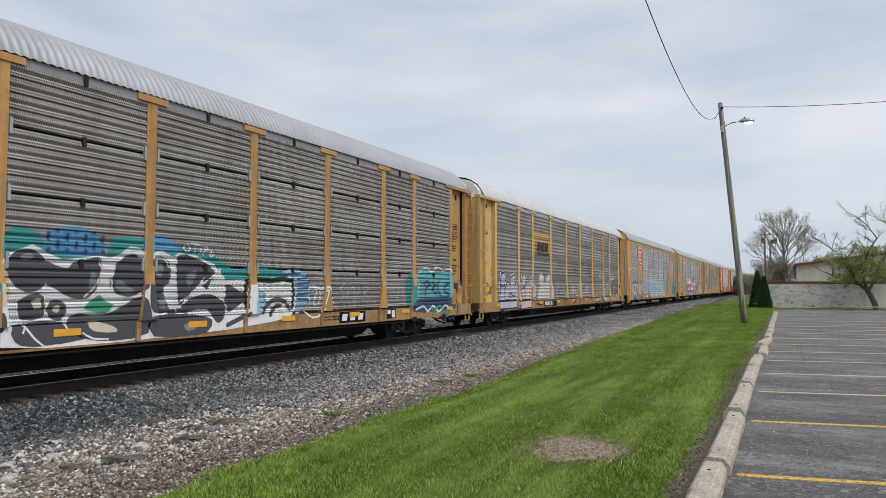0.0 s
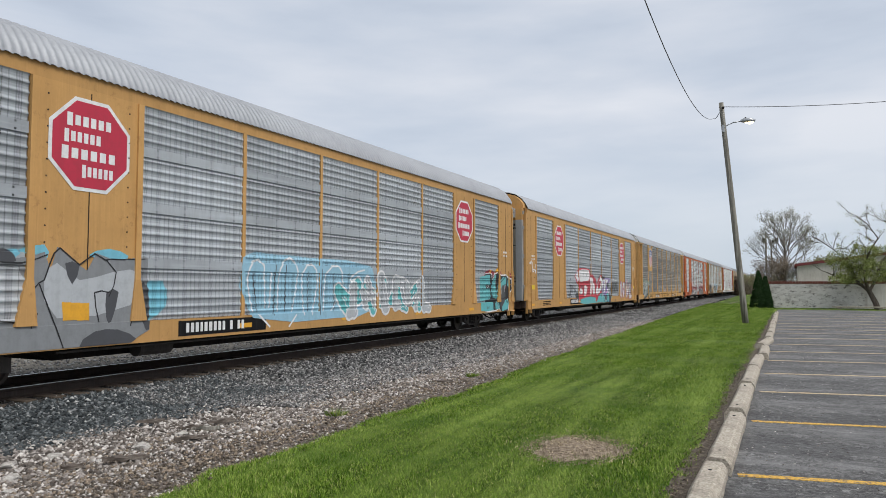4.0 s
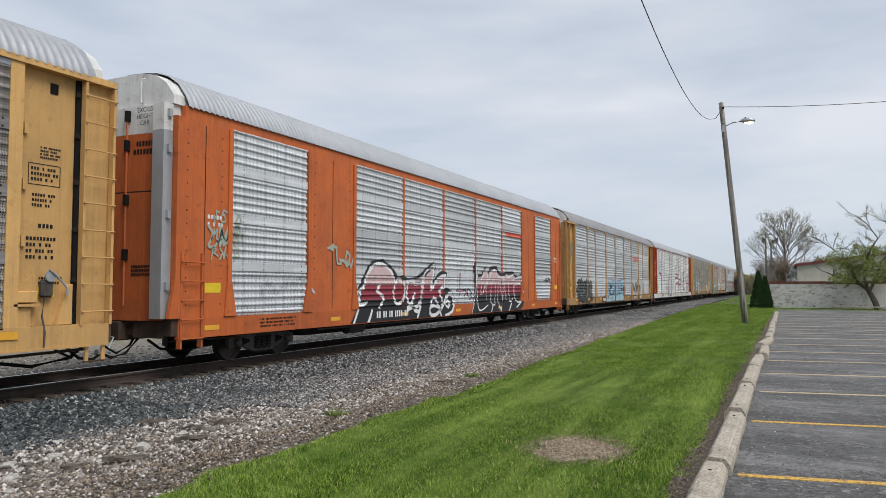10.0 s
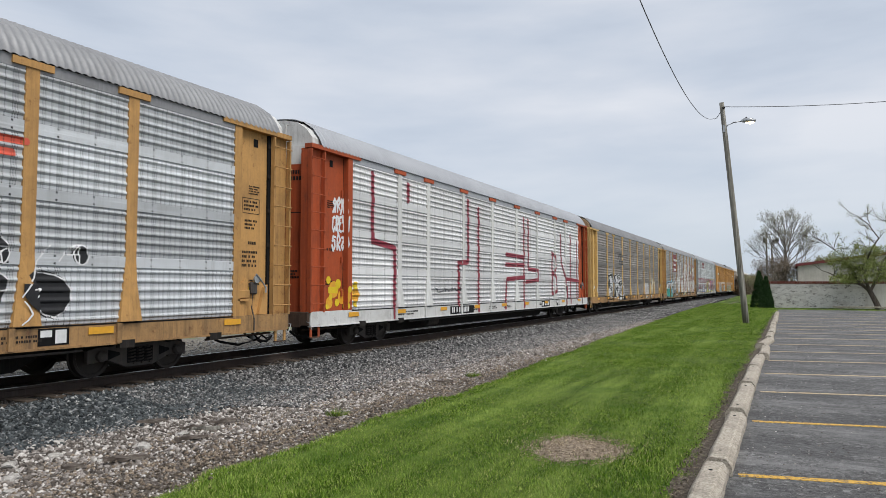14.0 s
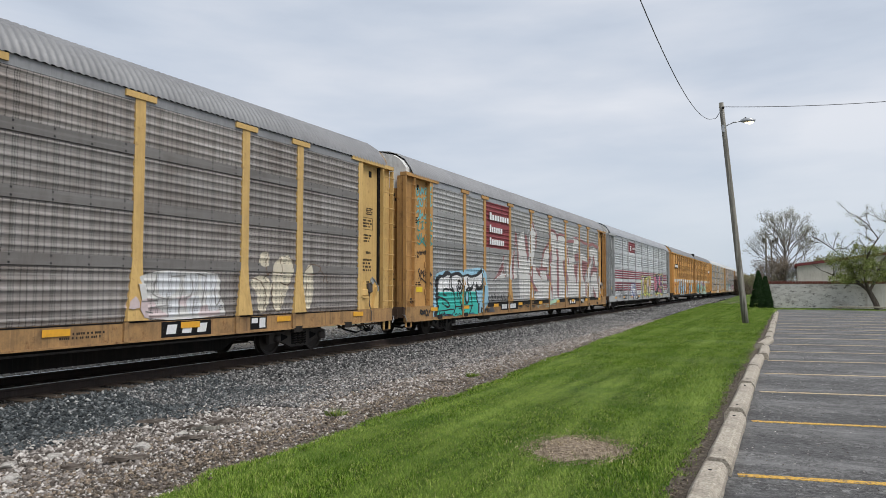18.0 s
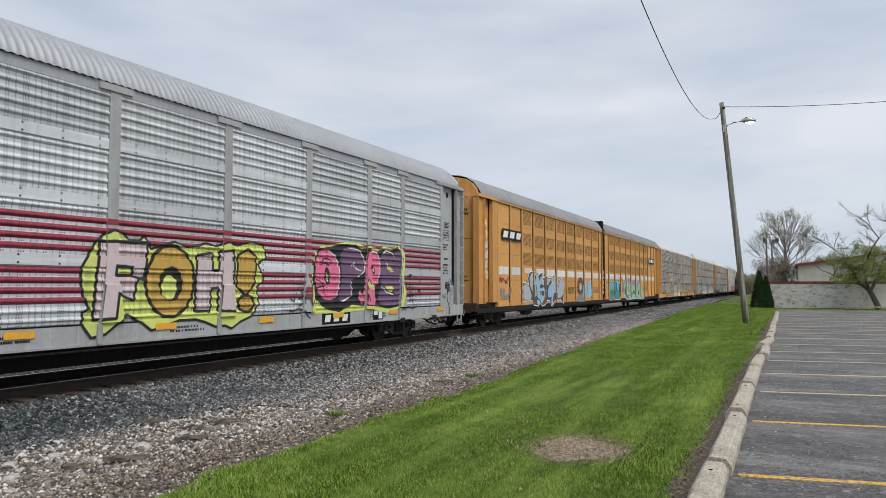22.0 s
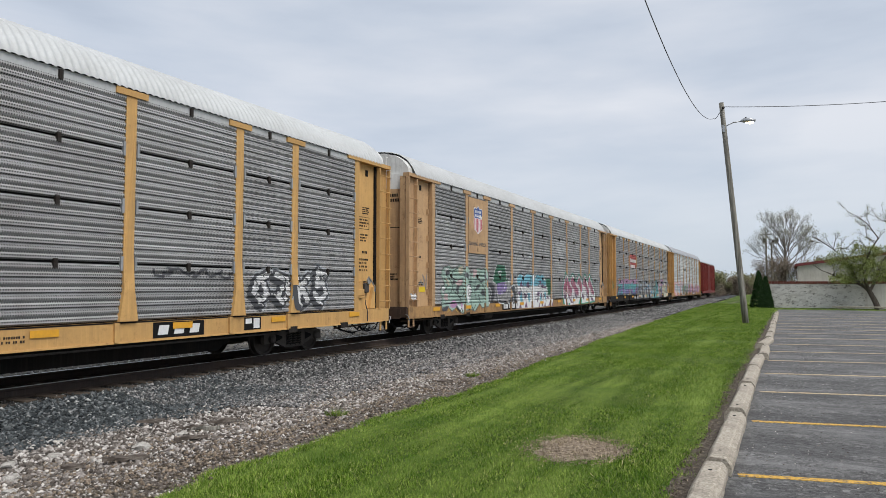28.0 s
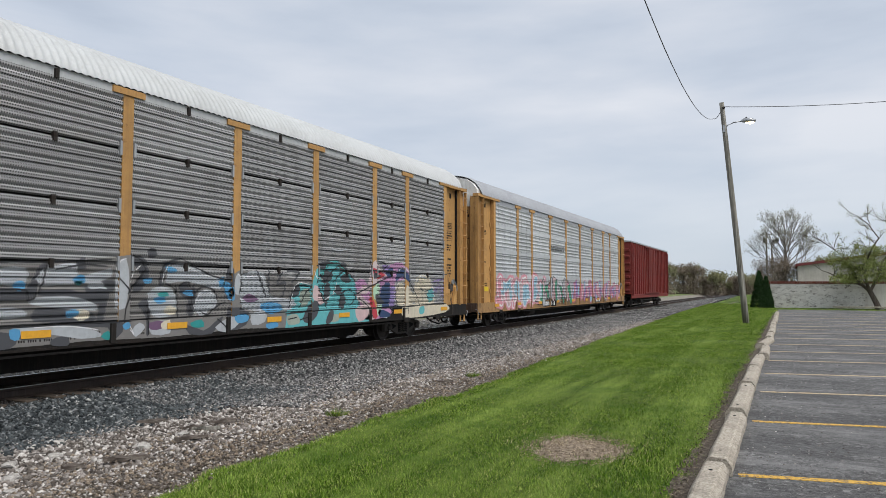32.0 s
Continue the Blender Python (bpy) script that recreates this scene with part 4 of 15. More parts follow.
def build_pole():
    foot, top = Vector((-1.70, 35.22, -0.2)), Vector((-2.56, 35.22, 10.25))
    pole = tagged(new("street_lamp_pole"), "leaning weathered wooden utility pole with a lit lamp arm", "utility pole")
    pole.location = (foot.x, foot.y, 0.02)
    base = Vector(pole.location)

    def rel(p):
        return Vector(p) - base
    pts = [rel(foot.lerp(top, k / 8)) for k in range(9)]
    part("shaft", tube(pts, [0.145 - 0.005 * k for k in range(9)], 14), "pole_wood", pole, "", True)
    a = rel((-2.47, 35.2, 9.0))
    arm = [a, a + Vector((0.12, -0.02, 0.14)), a + Vector((0.42, -0.03, 0.26)), a + Vector((0.78, -0.03, 0.29))]
    part("lamp_arm", tube(arm, 0.028, 8), "lamp_metal", pole, "bent galvanised steel arm", True)
    part("arm_bracket", box(a.x - 0.05, a.x + 0.05, a.y - 0.12, a.y - 0.04, a.z - 0.16, a.z + 0.16, 0.01), "lamp_metal", pole)
    head = bmesh.new()
    add_tube(head, [a + Vector((0.74, -0.03, 0.29)), a + Vector((0.85, -0.03, 0.31)), a + Vector((1.12, -0.03, 0.30)), a + Vector((1.36, -0.03, 0.26))], [0.05, 0.1, 0.11, 0.05], 12)
    hd = part("lamp_head", head, "lamp_metal", pole, "grey cobra-head lamp housing", True)
    part("lens", tube([a + Vector((0.92, -0.03, 0.215)), a + Vector((1.10, -0.03, 0.185)), a + Vector((1.28, -0.03, 0.2))], [0.05, 0.075, 0.05], 10), "lamp_lens", hd, "glowing lens", True)
    part("photocell", tube([a + Vector((0.95, -0.03, 0.38)), a + Vector((0.95, -0.03, 0.46))], 0.035, 8), "charcoal" if "charcoal" in MATS else "steel_dark", hd)
    part("insulator", tube([rel((-2.5, 35.1, 9.98)), rel((-2.44, 35.02, 9.96))], 0.05, 8), "steel_dark", pole)
    # cables
    def sag(p, q, drop, n=14):
        p, q = Vector(p), Vector(q)
        return [p.lerp(q, i / n) - Vector((0, 0, drop * 4 * (i / n) * (1 - i / n))) for i in range(n + 1)]
    bm = tube(sag((-2.45, 35.0, 10.0), (9.5, 36.5, 9.9), 0.25), 0.014, 5)
    tagged(put("service_cable", mesh_of(bm, "service_cable", "cable")), "thin grey overhead cable off the pole", "cable")
    hook = Vector((-2.6, 34.95, 9.75))
    bm = tube([Vector(p) - hook for p in ((-2.9, 35.05, 9.5), (-2.85, 35, 9.47), (-2.75, 34.9, 9.5), hook)], 0.016, 5)
    bm = add_tube(bm, [p - hook for p in sag((-2.9, 35.05, 9.5), (-2.2, 8.0, 7.35), 1.1, 22)], 0.011, 5)
    return tagged(put("drop_cable", mesh_of(bm, "drop_cable", "cable"), None, hook), "slack dark cable hanging from the pole", "cable")


DROP_CABLE = build_pole()

# ---- wall, building and greenery behind the lot ----


def build_wall():
    wall = tagged(new("boundary_wall"), "painted concrete block wall with a red brick cap", "wall", kind="structure")
    wall.location = (-1.3, 62.6, 0.0)
    L, H = 30.0, 1.9
    part("core", box(0.02, L, 0.03, 0.19, -0.1, H), "stucco", wall)
    rng = random.Random(2)
    sizes = [mesh_of(box(0, 0.394, 0, 0.12, 0, 0.189, 0.004), "block", "block_paint"), mesh_of(box(0, 0.194, 0, 0.12, 0, 0.189, 0.004), "block", "block_paint")]
    for r in range(10):
        x = 0.0
        if r % 2:
            put("block", sizes[1], wall, (0, 0.0, r * 0.193 - 0.02))
            x = 0.2
        while x < 6.5:
            put("block", sizes[0], wall, (x, rng.uniform(-0.004, 0.004), r * 0.193 - 0.02))
            x += 0.4
    # smoother rendered length beyond the blocks
    part("rendered_face", box(6.75, L, -0.012, 0.03, -0.1, H), "pale_render", wall, "pale rendered face")
    me = mesh_of(box(0, 0.098, -0.03, 0.24, 0, 0.2, 0.006), "brick", "brick_cap")
    for k in range(74):
        put("brick", me, wall, (k * 0.108, rng.uniform(-0.006, 0.006), H + 0.004))
    bm = bmesh.new()
    for k in range(74, 278):
        add_box(bm, k * 0.108, k * 0.108 + 0.098, -0.03, 0.24, H + 0.004, H + 0.204)
    tagged(part("far_bricks", bm, "brick_cap", wall), kind="stuff")
    part("cap_mortar", box(0.03, L, -0.015, 0.22, H - 0.01, H + 0.19), "stucco", wall)
    # concrete bench-like bumper before the wall
    b = tagged(new("low_concrete_bumper"), "low pale concrete slab lying before the wall", "bumper")
    b.location = (3.0, 60.2, 0.02)
    part("slab", box(0, 3.6, 0, 0.35, 0.10, 0.22, 0.02), "concrete", b)
    for x in (0.4, 3.0):
        part("foot", box(x, x + 0.25, 0.04, 0.31, -0.02, 0.10), "concrete", b)


build_wall()


def build_building():
    b = tagged(new("low_building"), "low beige building with a dark red sloping roof edge", "building")
    b.location = (1.1, 85, 0)
    # the parapet climbs to the right
    part("wall", prism([(0, -0.2), (24, -0.2), (24, 6.6), (9, 5.07), (0, 3.87)], "y", 0, 12), "stucco", b)
    part("roof", prism([(-0.25, 3.84), (9, 5.06), (24.2, 6.6), (24.2, 6.86), (9, 5.34), (-0.25, 4.12)], "y", -0.3, 12.2), "roof_red", b)
    part("downpipe", tube([(3.6, -0.06, 0), (3.6, -0.06, 4.3)], 0.06, 8), "lamp_metal", b)
    part("fascia_band", prism([(0.02, 3.76), (9, 4.97), (24, 6.48), (24, 6.56), (9, 5.05), (0.02, 3.84)], "y", -0.05, -0.003), "white_paint", b)


build_building()


def leaf_cloud(name, centres, radii, per, size, material, seed, parent, squash=1.0):
    """A crown of small leaf quads round many clump centres."""
    rng = np.random.default_rng(seed)
    c = np.repeat(np.array(centres), per, 0)
    r = np.repeat(np.array(radii), per)
    n = len(c)
    d = rng.normal(0, 1, (n, 3))
    d /= np.linalg.norm(d, axis=1)[:, None]
    p = c + d * (r * rng.uniform(0.1, 1.0, n) ** 0.6)[:, None] * np.array([1, 1, squash])
    u = rng.normal(0, 1, (n, 3))
    u /= np.linalg.norm(u, axis=1)[:, None]
    w = np.cross(u, rng.normal(0, 1, (n, 3)))
    w /= np.linalg.norm(w, axis=1)[:, None]
    s = rng.uniform(0.5, 1.2, n)[:, None] * size
    v = np.stack([p - u * s, p + w * s * 0.5, p + u * s, p - w * s * 0.5], 1).reshape(-1, 3)
    ob = fast_mesh(name, v, np.arange(4 * n).reshape(-1, 4), material)
    ob.parent = parent
    return ob


def grow(bm, p, d, length, r, depth, rng, tips, spread=0.6, up=0.15, shrink=0.72, kids=(2, 3)):
    """Limbs that fork, with the tips collected."""
    mid = p + d * length * 0.5 + Vector((rng.uniform(-1, 1), rng.uniform(-1, 1), rng.uniform(-1, 1))) * length * 0.07
    q = p + d * length
    add_tube(bm, [p, mid, q], [r, r * 0.85, r * 0.68], 6 if depth > 1 else 4)
    tips.append(q)
    if depth == 0:
        return
    for _ in range(rng.randint(*kids)):
        e = (d + Vector((rng.uniform(-1, 1), rng.uniform(-1, 1), rng.uniform(-0.6, 1) + up)) * spread).normalized()
        grow(bm, q, e, length * shrink * rng.uniform(0.8, 1.15), r * 0.62, depth - 1, rng, tips, spread, up, shrink, kids)


def build_trees():
    # young tree at the wall, its trunk leaning and its limbs flung wide
    t = tagged(new("crabapple_tree"), "young spreading tree with fresh green spring leaves by the wall", "tree")
    t.location = (5.75, 60.9, 0)
    rng = random.Random(21)
    bm, tips = bmesh.new(), []
    add_tube(bm, [(0.25, 0, -0.1), (0.12, 0, 0.45), (-0.12, 0, 1.0), (-0.32, 0, 1.42)], [0.25, 0.2, 0.18, 0.17], 9)
    limbs = [[(-0.32, 0, 1.4), (-0.8, 0.1, 1.85), (-1.1, 0.2, 2.35), (-1.35, 0.3, 3.0), (-1.9, 0.3, 3.9), (-2.8, 0.4, 4.75), (-3.7, 0.4, 5.45)],
             [(-0.8, 0.1, 1.85), (-1.4, -0.3, 2.15), (-2.3, -0.5, 2.35), (-3.0, -0.6, 2.75)],
             [(-0.32, 0, 1.4), (-0.5, -0.3, 2.0), (-0.7, -0.5, 3.1), (-0.2, -0.7, 4.3), (0.3, -0.8, 5.2), (-0.3, -0.8, 6.2), (-1.0, -0.8, 6.9)],
             [(-0.25, 0, 1.4), (0.2, 0.2, 2.2), (0.5, 0.3, 3.3), (1.2, 0.4, 4.4), (1.5, 0.5, 5.6), (0.9, 0.5, 6.6)],
             [(0.2, 0.2, 2.2), (1.2, -0.2, 2.8), (2.4, -0.4, 3.6), (3.4, -0.5, 4.8)]]
    for limb in limbs:
        n = len(limb)
        add_tube(bm, limb, [0.12 * (1 - i / n) ** 1.3 + 0.012 for i in range(n)], 7)
        for i in range(1, n):
            p, q = Vector(limb[i - 1]), Vector(limb[i])
            for k in range(3):
                d = ((q - p).normalized() * 0.6 + Vector((rng.uniform(-1, 1), rng.uniform(-1, 1), rng.uniform(-0.5, 0.8)))).normalized()
                grow(bm, p.lerp(q, rng.uniform(0.3, 1)), d, rng.uniform(0.5, 0.85), 0.03, 2, rng, tips, 0.7, 0.05, 0.75)
    part("trunk", bm, "bark", t)
    low = [p for p in tips if 2.0 < p.z < 4.7 and p.x > -2.9]
    leaf_cloud("crown", [tuple(p) for p in low], [0.38] * len(low), 46, 0.062, "leaf_fresh", 5, t, 0.7)
    high = [p for p in tips if p.z >= 4.75]
    leaf_cloud("sparse_crown", [tuple(p) for p in high], [0.2] * len(high), 5, 0.045, "leaf_fresh", 6, t)

    # tall airy tree far behind
    t = tagged(new("tall_tree"), "tall airy tree with sparse budding spring branches", "tree")
    t.location = (-0.15, 97, 0)
    t.scale = (1.1, 1.1, 1.1)
    rng = random.Random(8)
    bm, tips = bmesh.new(), []
    add_tube(bm, [(0, 0, -0.1), (0.05, 0, 2.0), (-0.1, 0, 3.8), (0.1, 0, 5.4), (0.0, 0, 6.6)], [0.24, 0.2, 0.15, 0.09, 0.05], 8)
    for k in range(24):
        z = 2.3 + 4.2 * (k / 24)
        a = k * 2.4
        d = Vector((math.cos(a), math.sin(a) * 0.7, 0.75 + 0.3 * (z - 2.3))).normalized()
        grow(bm, Vector((0, 0, z)), d, 1.75 - 0.09 * (z - 2.3), 0.06, 4, rng, tips, 0.6, 0.12, 0.74, (2, 3))
    part("trunk", bm, "bark_pale", t)
    top = [p for p in tips if p.z > 3.0]
    leaf_cloud("crown", [tuple(p) for p in top], [0.4] * len(top), 5, 0.062, "leaf_bud", 9, t)

    # scrub at the tall tree's foot
    for x, y, h, seed in ((-1.7, 93, 4.6, 1), (-1.0, 94, 5.3, 2), (-0.3, 92.6, 4.5, 3), (0.4, 93.4, 4.7, 4), (1.0, 93, 4.6, 5), (-3.0, 92, 2.6, 6)):
        t = tagged(new("brown_shrub"), "leafless brown shrub behind the wall", "shrub", "brown shrubs")
        t.location = (x, y, 0)
        rng = random.Random(seed)
        bm, tips = bmesh.new(), []
        for k in range(9):
            grow(bm, Vector((rng.uniform(-0.5, 0.5), rng.uniform(-0.3, 0.3), 0)), Vector((rng.uniform(-0.4, 0.4), rng.uniform(-0.3, 0.3), 1)).normalized(), h * 0.42, 0.035, 2, rng, tips, 0.4)
        tagged(part("brushwood", bm, "bark", t), kind="stuff")
        leaf_cloud("twig_cloud", [tuple(p) for p in tips], [0.42] * len(tips), 30, 0.07, "leaf_brown", seed, t, 1.6)

    # two clipped conifers side by side at the end of the lawn
    for x, h, r, seed in ((-1.98, 2.95, 0.76, 31), (-1.5, 2.5, 0.62, 32)):
        t = tagged(new("conifer_shrub"), "dense dark green pointed evergreen shrub", "shrub", "evergreen shrubs")
        t.location = (x, 61.2, 0.0)
        part("stem", tube([(0, 0, -0.1), (0, 0, h * 0.9)], [0.07, 0.02], 7), "bark", t)
        rng = random.Random(seed)
        cs, rs = [], []
        for k in range(300):
            z = rng.uniform(0.03, 1) * h
            rad = r * (1 - (z / h)) ** 0.85 * min(1, 0.85 + z * 0.5)
            a = rng.uniform(0, math.tau)
            cs.append((math.cos(a) * rad * 0.86, math.sin(a) * rad * 0.86, z * 0.97))
            rs.append(0.13)
        leaf_cloud("foliage", cs, rs, 55, 0.05, "leaf_conifer", seed, t)

    # round crown beyond the low building
    t = tagged(new("far_tree"), "distant scrubby tree just coming into leaf", "tree", "trees along the line")
    t.location = (4.1, 112, 0)
    rng = random.Random(12)
    bm, tips = bmesh.new(), []
    for k in range(6):
        grow(bm, Vector((0, 0, 0)), Vector((rng.uniform(-0.5, 0.5), 0, 1)).normalized(), 2.1, 0.12, 3, rng, tips, 0.55, 0.1, 0.72)
    part("trunk", bm, "bark", t)
    leaf_cloud("crown", [tuple(p) for p in tips], [0.6] * len(tips), 24, 0.12, "leaf_hedge", 12, t)

    # far scrub along the line
    rng = random.Random(77)
    for k in range(22):
        x = -25 + k * 1.05 + rng.uniform(-0.5, 0.5)
        y = 165 + rng.uniform(-6, 30)
        h = 7.6 if k < 7 else rng.uniform(4.2, 6.0)
        h *= 1 if k < 13 else 0.85
        t = tagged(new("far_tree"), "distant scrubby tree just coming into leaf", "tree", "trees along the line")
        t.location = (x, y, -0.4)
        bm, tips = bmesh.new(), []
        for j in range(3):
            grow(bm, Vector((rng.uniform(-0.6, 0.6), 0, 0)), Vector((rng.uniform(-0.35, 0.35), 0, 1)).normalized(), h * 0.34, 0.09, 3, rng, tips, 0.55, 0.1, 0.72)
        part("trunk", bm, "bark", t)
        leaf_cloud("crown", [tuple(p) for p in tips], [0.75] * len(tips), 30, 0.15, "leaf_hedge" if k % 3 else "leaf_brown", k, t)
        low = [(rng.uniform(-1.5, 1.5), rng.uniform(-1, 1), rng.uniform(0, 1) ** 1.4 * h * 0.6) for j in range(46)]
        leaf_cloud("undergrowth", low, [0.7] * len(low), 34, 0.16, "leaf_brown", k + 50, t)
    # woods that close the horizon
    rng = np.random.default_rng(5)
    cs = []
    for k in range(900):
        a = rng.uniform(-0.35, 0.25)
        d = rng.uniform(420, 480)
        cs.append((math.sin(a) * d - 20, math.cos(a) * d, rng.uniform(0, 9)))
    for k in range(900):
        cs.append((rng.uniform(-130, -45), rng.uniform(-150, 330), rng.uniform(0, 8)))
    w = leaf_cloud("far_woods", cs, [3.0] * len(cs), 14, 0.7, "leaf_hedge", 3, None)
    tagged(w, "distant belt of woods in early leaf", "woods", kind="stuff")


build_trees()


def build_far_poles():
    p = tagged(new("utility_pole"), "distant wooden utility pole with a crossarm", "utility pole", "distant poles")
    p.location = (-2.95, 130, 0)
    part("shaft", tube([(0, 0, -0.2), (0, 0, 10.8)], [0.17, 0.12], 9), "pole_wood", p)
    part("crossarm", box(-0.95, 0.95, -0.06, 0.06, 10.3, 10.45), "pole_wood", p)
    part("transformer", tube([(-0.32, -0.2, 9.0), (-0.32, -0.2, 9.8)], 0.22, 10), "steel_dark", p)
    part("floodlight", box(0.9, 1.5, -0.2, 0.2, 9.0, 9.5, 0.05), "steel_dark", p)
    q = tagged(new("utility_pole"), "distant wooden utility pole with a crossarm", "utility pole", "distant poles")
    q.location = (-2.1, 126, 0)
    part("shaft", tube([(0, 0, -0.2), (0, 0, 8.9)], [0.15, 0.1], 9), "pole_wood", q)
    part("crossarm", box(-0.3, 1.1, -0.06, 0.06, 8.6, 8.75), "pole_wood", q)
    part("transformer", tube([(0.9, 0, 8.9), (0.9, 0, 9.5)], 0.2, 10), "steel_dark", q)


build_far_poles()

# ---- the train ----
SPEED = 12.88           # metres a second, towards the viewer's side
FACE = 1.60             # side of the posts from the car's middle
STD_LEN = 27.0
STD_POSTS = [4.35, 6.31, 9.19, 12.06, 14.94, 17.81, 20.69, 22.65]
END_BAY, OVERHANG, POST_HALF = 1.68, 0.24, 0.115
PANEL_Z0, PANEL_DZ = 1.05, 1.04
ROWS_Z0, FOOT_Z0 = 1.18, 1.047
WHEEL_R = 0.40
SHARED = {}
SPINNING = []
TRAIN = []


def shared(key, make):
    if key not in SHARED:
        SHARED[key] = make()
    return SHARED[key]


def sheet_profile(kind):
    """(z, depth) along one pressed side sheet, one metre high."""
    pts = []
    if kind == "grid":
        for k in range(8):
            z = 0.012 + k * 0.1255
            pts += [(z, 0.004), (z + 0.026, 0.034), (z + 0.076, 0.034), (z + 0.106, 0.004)]
        return pts + [(1.015, 0.0)]
    step = (0.055, 0.002), (0.09, 0.034), (0.112, 0.034), (0.15, 0.003)
    if kind.startswith("rows"):
        step = (0.04, 0.001), (0.07, 0.009), (0.098, 0.025), (0.118, 0.026), (0.138, 0.011), (0.155, 0.002)
    for k in range(5):
        pts += [(k * 0.166, 0.0)] + [(k * 0.166 + z, d) for z, d in step]
    if kind.endswith("_foot"):
        return [(0.0, 0.0)] + [(z * 0.8, d) for z, d in step] + [(0.13, 0.0)]
    if kind.endswith("_top"):
        return pts + [(0.83, 0.0), (0.9, 0.0)]
    return pts + [(0.832, 0.0), (0.838, 0.034), (1.03, 0.034), (1.037, 0.0)]


def base_of(kind):
    """Height at which the full sheets of a side begin."""
    return PANEL_Z0 if kind == "grid" else ROWS_Z0


def sheet_rows(kind):
    """The sheets of a bay, from the foot up: kind and height."""
    if kind == "grid":
        return [(kind, PANEL_Z0 + r * PANEL_DZ, r) for r in range(4)]
    return [(kind + "_foot", FOOT_Z0, 0)] + [(kind + ("_top" if r == 3 else ""), ROWS_Z0 + r * PANEL_DZ, r) for r in range(4)]


def sheet_depth(kind, z):
    low = z < base_of(kind)
    name = kind + "_foot" if low and kind != "grid" else kind
    pts = SHARED.setdefault("prof" + name, sheet_profile(name))
    k = (z - (FOOT_Z0 if low else base_of(kind))) / PANEL_DZ
    q = (k - math.floor(k)) * PANEL_DZ
    for (a, x0), (b, x1) in zip(pts, pts[1:]):
        if a <= q <= b:
            return x0 + (x1 - x0) * (q - a) / max(b - a, 1e-6)
    return 0.0


def sheet_mesh(kind, w, material, band=""):
    def make():
        bm = bmesh.new()
        prof = sheet_profile(kind)
        a = [bm.verts.new((d, 0, z)) for z, d in prof]
        b = [bm.verts.new((d, w, z)) for z, d in prof]
        a2, b2 = bm.verts.new((-0.02, 0, prof[0][0])), bm.verts.new((-0.02, w, prof[0][0]))
        a3, b3 = bm.verts.new((-0.02, 0, prof[-1][0])), bm.verts.new((-0.02, w, prof[-1][0]))
        for i in range(len(a) - 1):
            bm.faces.new((a[i], b[i], b[i + 1], a[i + 1]))
        bm.faces.new((a2, b2, b[0], a[0])), bm.faces.new((a[-1], b[-1], b3, a3)), bm.faces.new((a2, a3, b3, b2))
        me = bpy.data.meshes.new("side_panel")
        bm.to_mesh(me)
        bm.free()
        me.materials.append(MATS[material])
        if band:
            # plain strip joining two sheets: its weaker reflection put in as a darker colour
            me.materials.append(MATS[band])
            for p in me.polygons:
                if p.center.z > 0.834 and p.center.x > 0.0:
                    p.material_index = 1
        return me
    return shared(("sheet", kind, round(w, 3), material, band), make)


def roof_mesh(length, material, inset=0.0, high=0.0):
    """Arched roof pressed with ribs across it."""
    def make():
        prof = [(1.63, 5.30), (1.61, 5.36), (1.52, 5.53), (1.32, 5.79), (1.02, 5.985), (0.70, 6.085), (0.35, 6.13), (0, 6.145)]
        prof = prof + [(-x, z) for x, z in prof[-2::-1]]
        pitch = 0.155
        stations = []
        y = 0.0
        while y < length - pitch:
            stations += [(y, 0.0), (y + 0.03, 0.002), (y + 0.058, 0.012), (y + 0.08, 0.025), (y + 0.105, 0.023), (y + 0.13, 0.007)]
            y += pitch
        stations.append((length, 0.0))
        vs, fs = [], []
        m = len(prof)
        for y, d in stations:
            for x, z in prof:
                k = math.hypot(x * 0.6, 1.6)
                vs.append((x + d * x * 0.6 / k, y, z + high + d * 1.6 / k - (d * 2.0 if z < 5.32 else 0)))
        for j in range(len(stations) - 1):
            for i in range(m - 1):
                fs.append((j * m + i, j * m + i + 1, (j + 1) * m + i + 1, (j + 1) * m + i))
        me = bpy.data.meshes.new("roof")
        me.from_pydata(vs, [], fs)
        for p in me.polygons:
            p.use_smooth = True
        me.materials.append(MATS[material])
        return me
    return shared(("roof", round(length, 2), material, high), make)


def box_mesh(name, material, *dims, bevel=0.0):
    return shared((name, material, tuple(round(d, 4) for d in dims), bevel), lambda: mesh_of(box(*dims, bevel), name, material))


def post_mesh(material, flare):
    def make():
        w = POST_HALF
        out = [(-w, 5.17), (-w, 2.15)]
        if flare == "wide":
            out += [(-0.15, 1.72), (-0.235, 1.05), (0.235, 1.05), (0.15, 1.72)]
        elif flare == "low":
            out += [(-w, 1.62), (-0.2, 1.05), (0.2, 1.05), (w, 1.62)]
        else:
            out += [(-w, 1.05), (w, 1.05)]
        out += [(w, 2.15), (w, 5.17)]
        bm = prism(out, "x", 1.47, FACE + 0.006)
        if flare != "none":
            # the foot stands out like a wedge
            for v in bm.verts:
                if v.co.x > 1.5 and v.co.z < 1.7:
                    v.co.x += 0.05
        return mesh_of(bm, "post", material)
    return shared(("post", material, flare), make)


